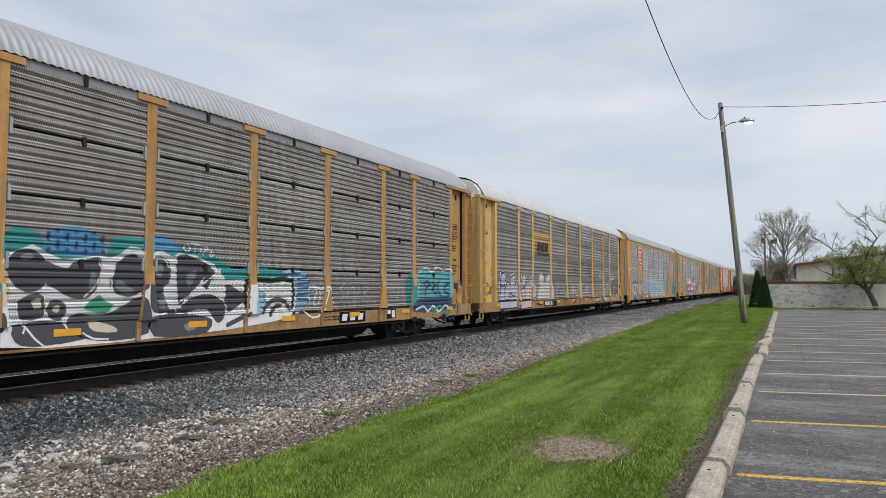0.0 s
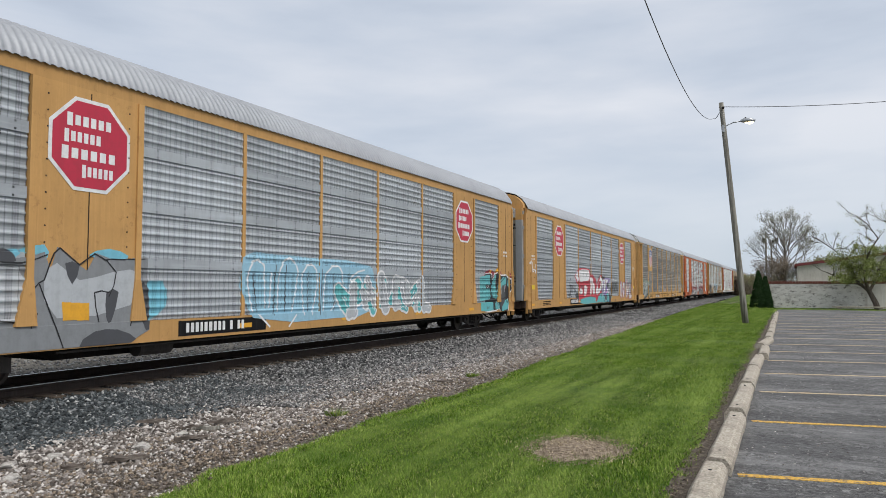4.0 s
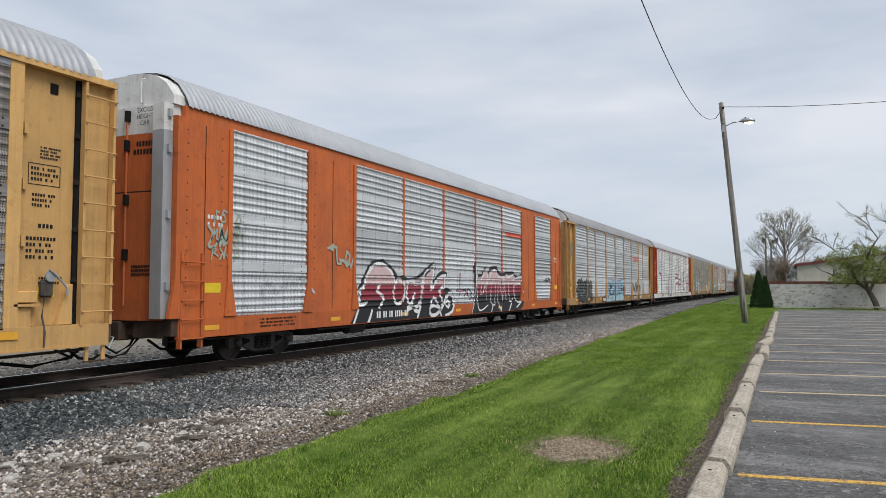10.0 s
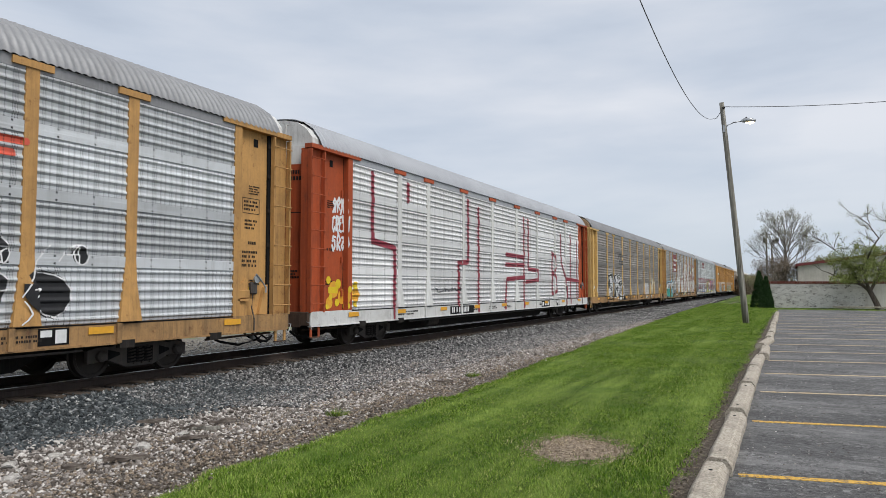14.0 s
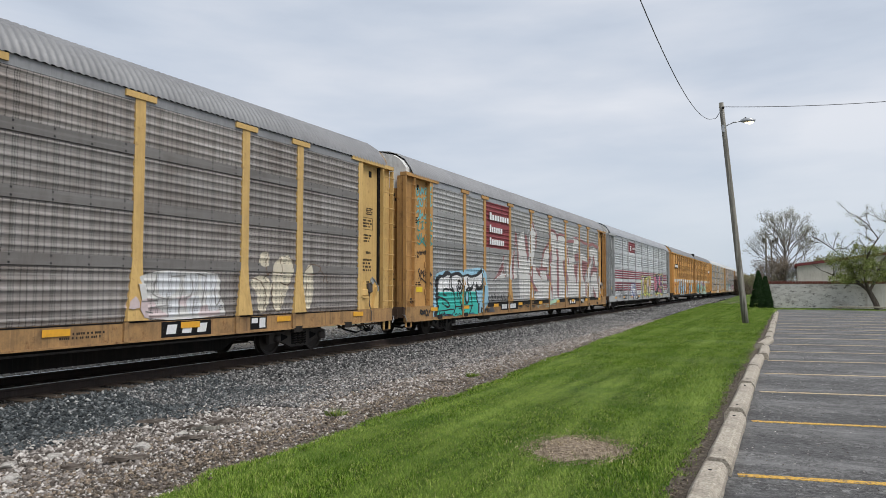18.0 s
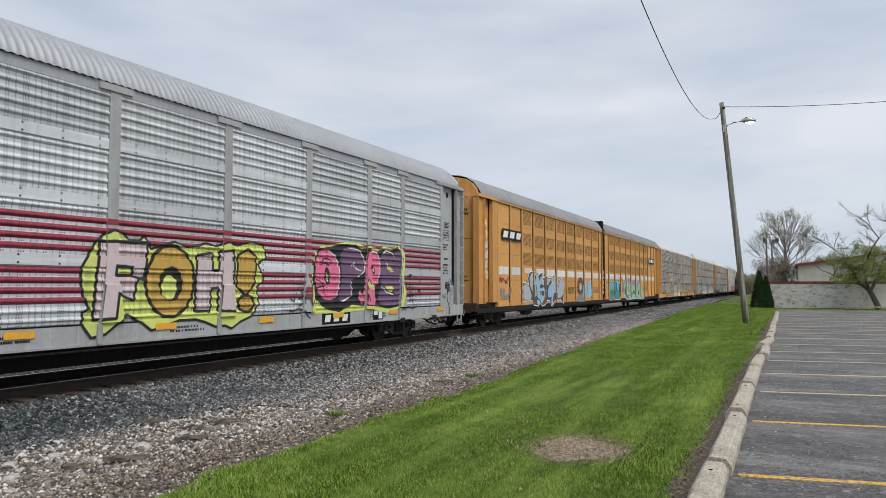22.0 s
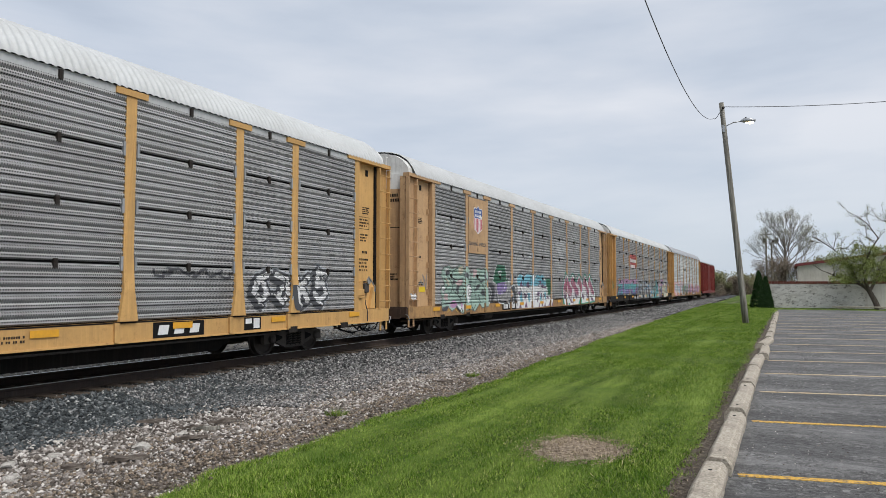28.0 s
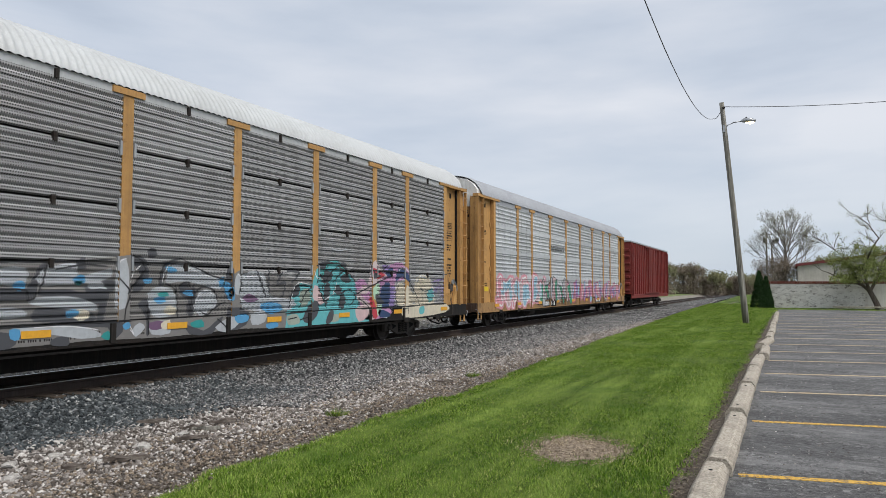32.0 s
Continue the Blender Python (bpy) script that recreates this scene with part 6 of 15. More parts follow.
    plaque = part("test_plaque", box(FACE + 0.001, FACE + 0.005, L - 6.1, L - 5.55, 0.72, 1.0), "black_gap", car)
    part("plaque_field", box(FACE + 0.0051, FACE + 0.007, L - 6.06, L - 5.86, 0.86, 0.97), "paint_white", plaque)
    part("plaque_field", box(FACE + 0.0051, FACE + 0.007, L - 5.8, L - 5.6, 0.75, 0.97), "paint_white", plaque)
    board = part("owner_board", box(FACE + 0.001, FACE + 0.005, L - 8.6, L - 7.3, 0.70, 1.0), "black_gap" if spec.get("dark_board", True) else sill_of(spec), car)
    for k in range(3):
        c = L - 8.35 + k * 0.4
        part("board_block", prism([(c - 0.14, 0.76), (c + 0.1, 0.76), (c + 0.14, 0.94), (c - 0.1, 0.94)], "x", FACE + 0.0051, FACE + 0.008), "paint_white", board)
    for u in (1.5, 4.2, 7.2, 10.15, 13.05, 15.97, 18.87, 21.8, 25.05):
        reflector(car, u, 0.86, "paint_amber", 0.5, 0.12, FACE + 0.016)
    # black stencil ground with the car's mark as plain bars
    part("number_board", box(FACE + 0.001, FACE + 0.004, 8.0, 10.1, 0.70, 0.98), "black_gap", car)
    lettering_bars(car, 8.15, 9.95, 0.74, 0.96, "paint_white", 1, int(t_lead * 10), FACE + 0.005, 0.15, "car_mark")
    lettering_bars(car, 4.2, 5.6, 0.78, 0.94, "steel_dark", 2, int(t_lead * 7), FACE + 0.002)
    return car


def sill_of(spec):
    return spec.get("sill", {"yellow": "sill_yellow", "lemon_yellow": "sill_yellow", "faded_yellow": "sill_yellow"}.get(spec["frame"], spec["frame"]))


def wide_post_car(spec):
    """Autorack with broad plated posts near both ends and thin ones between."""
    t_lead = spec["t"]
    car = new_car("autorack", spec["label"], t_lead, "autorack")
    fm, smat = spec["frame"], spec["screen"]
    L = 26.3
    underframe(car, L, t_lead, fm, [3.2, L - 3.2], (0.64, 1.04), 0.0, 0.36)
    # black sheet put behind the bays as the car's dark interior
    part("inner_wall", box(FACE - 0.16, FACE - 0.09, 0.4, L - 0.4, 1.04, 5.3), "black_gap", car)
    part("far_side", box(-FACE + 0.02, -FACE + 0.09, 0.4, L - 0.4, 1.05, 5.3), smat, car)
    part("top_chord", box(FACE - 0.12, FACE - 0.01, 0.1, L - 0.1, 5.06, 5.30), fm, car)
    put("roof", roof_mesh(L - 0.3, spec["roof"]), car, (0, 0.15, 0))
    solid = [(-0.12, 1.45), (4.16, 6.35), (L - 6.2, L - 4.28), (L - 1.75, L - 0.1)]
    for a, b in solid:
        pl = part("plate", box(FACE - 0.12, FACE - 0.01, a, b, 1.04, 5.06), fm, car)
        for q in (a, b - 0.12):
            part("plate_rib", box(FACE - 0.009, FACE + 0.03, q, q + 0.12, 1.06, 5.05), fm, pl)
        part("seam", box(FACE - 0.009, FACE - 0.004, (a + b) / 2 - 0.009, (a + b) / 2 + 0.009, 1.1, 5.0), "steel_dark", pl)
        bolts = bmesh.new()
        for r in range(14):
            for q in (a + 0.3, b - 0.3):
                add_box(bolts, FACE - 0.009, FACE - 0.001, q - 0.012, q + 0.012, 1.3 + r * 0.27, 1.324 + r * 0.27)
        tagged(part("rivets", bolts, "steel_dark", pl), kind="stuff")
        for q, s in ((a, 1), (b, -1)):
            part("gusset", prism([(q - 0.16 * s, 1.05), (q + 0.2 * s, 1.05), (q + 0.12 * s, 1.8), (q, 1.8)], "x", FACE - 0.05, FACE + 0.035), fm, pl)
    thin = [9.14, 12.03, 14.86, 17.68]
    pm = shared(("thin_post", fm), lambda: mesh_of(box(1.47, FACE, -0.05, 0.05, 1.04, 5.08), "post", fm))
    for u in thin:
        put("post", pm, car, (0, u, 0))
    bays = [(1.47, 4.14)] + list(zip([6.36] + [u + 0.055 for u in thin], [u - 0.055 for u in thin] + [L - 6.21])) + [(L - 4.26, L - 1.77)]
    for a, b in bays:
        for pressed, z, r in sheet_rows(spec["sheet"]):
            put("side_panel", sheet_mesh(pressed, b - a, smat), car, (FACE - 0.036, a, z))
    for d in (1, -1):
        def span(a, b):
            return (a, b) if d > 0 else (L - b, L - a)
        y0, y1 = span(0.02, 0.62)
        ladder(car, fm, y0, y1, 0.45, 2.35, 5, FACE + 0.02)
        yy = -0.1 if d > 0 else L - 0.12
        # folded galvanised door edge beside the painted end
        end_gear(car, 0.0 if d > 0 else L - 0.1, -d, fm)
        end_wall(car, yy, -d, spec["end_low"], spec["end_high"], 4.74)
        y0, y1 = (-0.36, -0.13) if d > 0 else (L - 0.09, L + 0.1)
        part("door_edge", box(1.2, 1.5, y0, y1, 1.05, 4.74), "galv", car)
        part("door_edge", box(1.2, 1.5, y0, y1, 4.744, 5.28), spec["end_high"], car)
        for z in (1.6, 3.0, 4.3, 5.0):
            a, b = (-0.28, -0.2) if d > 0 else (L + 0.02, L + 0.1)
            part("hinge", box(1.46, 1.56, a, b, z, z + 0.16), "galv", car)
        y0, y1 = span(0.75, 1.2)
        lettering_bars(car, y0, y1, 2.9, 3.2, "paint_white", 2, 3, FACE - 0.006)
        y0, y1 = span(0.7, 1.15)
        reflector(car, y0, 1.55, "paint_signal_yellow", 0.45, 0.2, FACE - 0.008)
    for u in (0.7, 5.2, 9.0, 13.0, 17.2, 21.5, 25.2):
        reflector(car, u, 0.78)
    part("number_board", box(FACE + 0.001, FACE + 0.004, 7.3, 9.9, 0.70, 1.0), "black_gap", car)
    lettering_bars(car, 7.5, 9.7, 0.75, 0.97, "paint_white", 1, int(t_lead * 10), FACE + 0.005, 0.15, "car_mark")
    lettering_bars(car, 2.4, 3.8, 0.74, 0.98, "steel_dark", 3, 4, FACE + 0.002)
    return car


TWIN_POSTS = [2.12, 3.65, 5.15, 6.8, 8.64, 10.46, 12.36, 14.2, 16.08, 17.98, 19.82, 20.58, 21.43, 22.58, 24.42, 26.3, 28.2, 30.04, 31.94, 33.78, 35.65, 37.45, 39.1, 40.76]


def twin_car(spec):
    """Two-unit plated autorack, joined over a middle truck behind dark bellows."""
    t_lead = spec["t"]
    car = new_car("articulated_autorack", spec["label"], t_lead, "autorack")
    fm = spec["frame"]
    L = 42.88
    underframe(car, L, t_lead, "steel_dark", [3.3, L / 2, L - 3.3], (0.64, 0.84), 0.0, 0.5)
    posts = TWIN_POSTS
    halves = [(0.3, 20.64), (21.36, L - 0.3)]
    for a, b in halves:
        # the unlit inside of each unit, added as a black sheet
        part("inner_wall", box(FACE - 0.16, FACE - 0.1, max(a, 2.0), min(b, L - 2.0), 1.04, 5.3), "black_gap", car)
        part("far_side", box(-FACE + 0.02, -FACE + 0.09, a + 0.3, b, 1.05, 5.3), fm, car)
        put("roof", roof_mesh(b - a, spec["roof"]), car, (0, a, 0))
        part("top_chord", box(FACE - 0.12, FACE + 0.02, a, b, 5.2, 5.33), fm, car)
    # bellows
    for k in range(9):
        y = 20.66 + k * 0.077
        part("bellows_fold", box(-1.45, 1.52 + (0.03 if k % 2 else 0), y, y + 0.073, 0.95, 5.98 - abs(k - 4) * 0.01, 0.014), "black_gap", car, "black rubber bellows fold")
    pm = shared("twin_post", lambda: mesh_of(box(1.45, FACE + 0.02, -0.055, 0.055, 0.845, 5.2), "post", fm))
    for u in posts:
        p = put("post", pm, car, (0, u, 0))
        # dark strip along each post: shade put in as a box, no real slot
        put("post_shade", shared("twin_shade", lambda: mesh_of(box(1.46, FACE - 0.02, -0.085, -0.058, 1.0, 5.18), "post_shade", "steel_dark")), p)

    def plate(a, b, vents, band=True):
        w = b - a
        pl = put("plate", shared(("plate", round(w, 2)), lambda: mesh_of(box(FACE - 0.095, FACE - 0.045, 0, w, 0.85, 5.19), "plate", fm)), car, (0, a, 0))
        if band:
            put("white_band", shared(("band", round(w, 2)), lambda: mesh_of(box(FACE - 0.0449, FACE - 0.041, 0.1, w - 0.1, 2.2, 2.53), "white_band", "white_paint")), pl)

        def bolts():
            bm = bmesh.new()
            for z in (1.95, 3.05, 3.45, 4.05, 4.35):
                for k in range(6):
                    y = 0.12 + (w - 0.24) * k / 5
                    add_box(bm, FACE - 0.045, FACE - 0.037, y - 0.014, y + 0.014, z, z + 0.028)
            return mesh_of(bm, "rivets", "steel_dark")
        tagged(put("rivets", shared(("rivet", round(w, 2)), bolts), pl), kind="stuff")
        if vents:
            def grille():
                bm = bmesh.new()
                for z0 in (4.52, 3.55, 2.66, 1.3):
                    for r in range(11 if z0 > 2 else 7):
                        n = int((w - 0.3) / 0.052)
                        z = z0 + r * 0.054
                        for k in range(n):
                            y = 0.15 + k * (w - 0.3) / n
                            x = FACE - 0.0425
                            bm.faces.new([bm.verts.new(p) for p in ((x, y, z), (x, y + 0.034, z), (x, y + 0.034, z + 0.03), (x, y, z + 0.03))])
                return mesh_of(bm, "vent_grille", "brown_vent")
            put("vent_grille", shared(("grille", round(w, 2)), grille), pl, (0, 0, 0), "rows of dark punched vent holes")["kind"] = "stuff"
    if "brown_vent" not in MATS:
        worn("brown_vent", (0.07, 0.042, 0.022), (0.12, 0.07, 0.035), 0.4, 0.9)
    for a, b in zip(posts, posts[1:]):
        if abs((a + b) / 2 - 20.95) < 0.1:
            continue
        mid = min(a, L - b)
        plate(a + 0.06, b - 0.06, mid > 5.0 and abs((a + b) / 2 - 21.1) > 1.0, not 5.15 < (a + b) / 2 < 8.6)
    for d in (1, -1):
        def span(a, b):
            return (a, b) if d > 0 else (L - b, L - a)
        y0, y1 = span(1.55, 2.1)
        part("end_post", box(FACE - 0.15, FACE + 0.01, y0, y1, 1.04, 5.2), fm, car)
        y0, y1 = span(0.72, 1.55)
        part("door_leaf", box(FACE - 0.24, FACE - 0.19, y0, y1, 1.04, 5.2), fm, car)
        y0, y1 = span(0.0, 2.1)
        part("header", box(FACE - 0.22, FACE + 0.05, y0, y1, 5.2, 5.32), fm, car)
        y0, y1 = span(0.02, 0.7)
        part("corner_panel", box(FACE - 0.2, FACE - 0.06, y0, y1, 1.0, 5.2), fm, car)
        ladder(car, fm, y0, y1, 1.0, 5.2, 9, FACE + 0.02)
        yy = 0.2 if d > 0 else L - 0.2
        end_gear(car, 0.1 if d > 0 else L - 0.1, -d, fm)
        end_wall(car, yy, -d, fm, spec["end_high"], 4.9)
        a, b = span(2.4, 3.2)
        reflector(car, a, 1.15, "paint_amber", 0.8, 0.13, FACE - 0.04)
        y0, y1 = span(2.6, 5.0)
        board = part("sign_board", box(FACE + 0.021, FACE + 0.026, y0, y1, 3.68, 4.14), "steel_dark", car, "dark sign board with white blocks")
        w = (y1 - y0) / 3
        for k in range(3):
            c = y0 + (k + 0.5) * w
            part("sign_block", prism([(c - 0.33, 3.77), (c + 0.2, 3.77), (c + 0.33, 4.05), (c - 0.2, 4.05)], "x", FACE + 0.0261, FACE + 0.029), "paint_white", board)
        a, b = span(0.85, 1.25)
        reflector(car, a, 1.7, "paint_signal_yellow", 0.4, 0.2, FACE - 0.185)
    for u in (8.5, 12.2, 16.0, 19.5, 23.5, 27, 30.8, 34.5, 38):
        reflector(car, u, 1.16, x=FACE - 0.04)
    return car


def boxcar(spec):
    t_lead = spec["t"]
    car = new_car("boxcar", spec["label"], t_lead, "boxcar")
    L, H, X = 18.4, 5.25, 1.58
    mat = "box_red"
    underframe(car, L, t_lead, mat, [2.4, L - 2.4], (0.78, 1.1))
    part("body", box(-X + 0.05, X - 0.06, 0.0, L, 1.1, H - 0.1), mat, car)
    roof = bmesh.new()
    add_prism(roof, [(-X, H - 0.12), (X, H - 0.12), (X, H - 0.02), (0, H + 0.1), (-X, H - 0.02)], "y", -0.05, L + 0.05)
    for k in range(16):
        add_prism(roof, [(-X, H), (X, H), (0, H + 0.14)], "y", 0.5 + k * 1.15, 0.58 + k * 1.15)
    part("roof", roof, "roof_grey", car)
    rib = mesh_of(box(X - 0.06, X + 0.02, -0.06, 0.06, 1.1, H - 0.12, 0.015), "side_rib", mat)
    for u in [0.1 + 0.84 * k for k in range(9)] + [L - 0.1 - 0.84 * k for k in range(9)]:
        put("side_rib", rib, car, (0, u, 0))
    for y in (7.4, 9.25):
        door = part("door", box(X - 0.06, X + 0.06, y, y + 1.8, 1.2, H - 0.25, 0.01), mat, car)
        for z in (1.9, 2.8, 3.7, 4.5):
            part("door_rib", box(X + 0.06, X + 0.085, y + 0.06, y + 1.74, z, z + 0.1), mat, door)
        for q in (0.35, 1.4):
            part("lock_rod", tube([(X + 0.1, y + q, 1.25), (X + 0.1, y + q, H - 0.3)], 0.022, 6), mat, door)
    part("door_track", box(X, X + 0.1, 5.6, 12.8, H - 0.26, H - 0.17), mat, car)
    part("door_sill", box(X, X + 0.1, 5.6, 12.8, 1.1, 1.19), mat, car)
    for d in (1, -1):
        y0, y1 = (0.05, 0.5) if d > 0 else (L - 0.5, L - 0.05)
        ladder(car, mat, y0, y1, 1.0, H - 0.3, 9, X + 0.05)
        yy = -0.02 if d > 0 else L + 0.02
        bm = bmesh.new()
        for k in range(7):
            add_box(bm, -1.45, 1.45, yy - 0.06, yy + 0.06, 1.3 + k * 0.52, 1.5 + k * 0.52, 0.03)
        part("end_ribs", bm, mat, car)
        part("brake_platform", box(-0.6, 0.9, yy - d * 0.35 - 0.15, yy - d * 0.35 + 0.15, 1.0, 1.06), "galv", car)
    return car


SPECS = {
    "A": dict(t=0.2141, frame="yellow", sheet="grid", screen="screen_dark", roof="roof_grey", flare="low", chord="roof_dark", label="weathered autorack with dark perforated panels and yellow posts"),
    "B": dict(band="band_dusk", odd={(2, 2): "sheet_yellow"}, t=2.411, frame="lemon_yellow", sheet="rows", screen="screen_brown", roof="roof_light", label="yellow autorack with grimy brown-grey corrugated panels"),
    "E": dict(band="band_dusk", rail=True, keel=0.34, t=8.9711, frame="pale_yellow", sheet="rows", screen="screen_dusk", roof="roof_grey", label="yellow autorack with grey panels and a shield sign"),
    "G": dict(t=13.357, frame="yellow", sheet="lines", screen="screen_bright", roof="roof_dark", chord="roof_dark", label="yellow-framed autorack with bright galvanised panels"),
    "H": dict(t=15.554, frame="red_orange", sheet="lines", screen="screen_white", roof="roof_grey", sill="white_paint", posts="white_paint", label="red-ended autorack with sides painted over white"),
    "I": dict(band="band_dusk", t=17.745, frame="lemon_yellow", end_high="tan_end", sheet="rows", screen="screen_brown", roof="roof_dark", chord="roof_dark", label="yellow-framed autorack with sooty brown-grey panels"),
    "J": dict(band="band_mid", low=0.56, keel=0.36, ledge=True, odd={(2, 2): "sheet_maroon", (2, 3): "sheet_maroon"}, t=19.9408, frame="yellow", sheet="rows", screen="screen_mid", roof="roof_dark", label="yellow-framed autorack with a dark red panel sign"),
    "K": dict(odd={(2, 3): "sheet_maroon"}, t=22.148, frame="car_grey", sheet="lines", screen="screen_bright", roof="roof_grey", end_high="white_paint", label="grey autorack with maroon stripes along its panels"),
    "M": dict(t=27.7291, frame="pale_yellow", sheet="grid", screen="screen_grey", roof="roof_light", flare="low", chord="roof_light", label="yellow-framed autorack with plain grey perforated panels"),
    "O": dict(t=29.9539, frame="faded_yellow", sheet="grid", screen="screen_grey", roof="roof_light", flare="none", chord="roof_light", label="faded autorack with grey panels and a small shield sign"),
    "P": dict(odd={(2, 2): "sheet_red"}, t=32.1694, frame="yellow", sheet="grid", screen="screen_grey", roof="roof_light", flare="none", chord="roof_light", sill="steel_dark", label="yellow-ended autorack with grey panels and a red sign"),
    "Q": dict(t=34.387, frame="yellow", sheet="rows", screen="screen_bright", roof="roof_grey", flare="none", label="yellow-ended autorack with pale corrugated panels"),
}
CARS = {}


def build_train():
    for key, spec in SPECS.items():
        CARS[key] = standard_car(spec)
    CARS["C"] = wide_post_car(dict(t=4.6396, frame="kcs_yellow", sheet="rows", screen="screen_blue", roof="roof_grey", end_low="cream_end", end_high="kcs_yellow", label="yellow autorack with blue-grey panels and red octagon signs"))
    CARS["D"] = wide_post_car(dict(t=6.8197, frame="kcs_yellow", sheet="rows", screen="screen_blue", roof="roof_grey", end_low="cream_end", end_high="kcs_yellow", label="yellow autorack with blue-grey panels and red octagon signs"))
    CARS["F"] = wide_post_car(dict(t=11.206, frame="orange", sheet="lines", screen="screen_bright", roof="roof_grey", end_low="orange", end_high="white_paint", label="faded orange autorack with bright galvanised panels"))
    CARS["L"] = twin_car(dict(t=24.368, frame="twin_yellow", roof="roof_dark", end_high="twin_yellow", label="yellow plated two-unit autorack with vent grilles"))
    CARS["R"] = boxcar(dict(t=34.387 + 30.1 / SPEED, label="dark red ribbed boxcar at the end of the train"))


build_train()

# ---- paint on the cars: signs, stripes and graffiti ----
STROKES = {
    "A": [[(0.05, 0), (0.5, 1), (0.95, 0)], [(0.25, 0.38), (0.75, 0.38)]],
    "B": [[(0.1, 0), (0.1, 1), (0.75, 0.95), (0.8, 0.6), (0.3, 0.52), (0.9, 0.42), (0.85, 0.05), (0.1, 0)]],
    "C": [[(0.9, 0.85), (0.5, 1), (0.1, 0.75), (0.1, 0.25), (0.5, 0), (0.9, 0.15)]],
    "D": [[(0.12, 0), (0.12, 1), (0.7, 0.9), (0.88, 0.5), (0.7, 0.1), (0.12, 0)]],
    "M": [[(0.05, 0), (0.15, 1), (0.5, 0.4), (0.85, 1), (0.95, 0)]],
    "Y": [[(0.05, 1), (0.5, 0.5), (0.95, 1)], [(0.5, 0.5), (0.5, 0)]],
    "E": [[(0.9, 1), (0.1, 0.95), (0.1, 0.05), (0.9, 0)], [(0.1, 0.5), (0.75, 0.52)]],
    "F": [[(0.9, 1), (0.1, 0.95), (0.12, 0)], [(0.1, 0.52), (0.75, 0.55)]],
    "G": [[(0.9, 0.85), (0.5, 1), (0.1, 0.7), (0.1, 0.25), (0.5, 0), (0.9, 0.2), (0.9, 0.45), (0.6, 0.45)]],
    "H": [[(0.1, 0), (0.1, 1)], [(0.9, 0), (0.9, 1)], [(0.1, 0.5), (0.9, 0.5)]],
    "I": [[(0.5, 0), (0.5, 1)]],
    "K": [[(0.1, 0), (0.1, 1)], [(0.9, 1), (0.2, 0.5), (0.95, 0)]],
    "N": [[(0.1, 0), (0.1, 1), (0.9, 0), (0.9, 1)]],
    "O": [[(0.5, 1), (0.12, 0.75), (0.12, 0.25), (0.5, 0), (0.88, 0.25), (0.88, 0.75), (0.5, 1)]],
    "P": [[(0.15, 0), (0.15, 1), (0.8, 0.95), (0.85, 0.6), (0.2, 0.5)]],
    "R": [[(0.12, 0), (0.12, 1), (0.8, 0.95), (0.85, 0.6), (0.2, 0.5), (0.9, 0)]],
    "S": [[(0.9, 0.88), (0.5, 1), (0.12, 0.8), (0.3, 0.56), (0.75, 0.46), (0.88, 0.2), (0.5, 0), (0.1, 0.12)]],
    "T": [[(0.05, 1), (0.95, 1)], [(0.5, 1), (0.5, 0)]],
    "U": [[(0.1, 1), (0.12, 0.25), (0.5, 0), (0.88, 0.25), (0.9, 1)]],
    "W": [[(0.05, 1), (0.25, 0), (0.5, 0.7), (0.75, 0), (0.95, 1)]],
    "X": [[(0.05, 0), (0.95, 1)], [(0.05, 1), (0.95, 0)]],
    "Z": [[(0.1, 1), (0.9, 0.95), (0.15, 0.05), (0.95, 0)]],
}


TAGS = [[[(0.1, 0.1), (0.25, 0.9), (0.6, 0.75), (0.35, 0.45), (0.9, 0.2)]],
        [[(0.05, 0.85), (0.5, 0.95), (0.3, 0.5), (0.8, 0.6), (0.55, 0.05)]],
        [[(0.2, 0.0), (0.15, 0.7), (0.5, 1.0), (0.9, 0.7), (0.6, 0.45)], [(0.5, 0.3), (0.95, 0.05)]],
        [[(0.9, 0.95), (0.3, 0.8), (0.1, 0.4), (0.45, 0.1), (0.8, 0.35), (0.55, 0.6)]],
        [[(0.0, 0.15), (0.4, 0.65), (0.2, 0.95)], [(0.4, 0.65), (0.85, 0.9), (0.75, 0.3), (1.0, 0.0)]],
        [[(0.1, 0.95), (0.3, 0.1), (0.5, 0.55), (0.95, 0.85)], [(0.5, 0.55), (0.8, 0.1)]],
        [[(0.1, 0.3), (0.5, 0.05), (0.9, 0.3), (0.7, 0.65), (0.25, 0.6), (0.4, 1.0), (0.9, 0.9)]]]


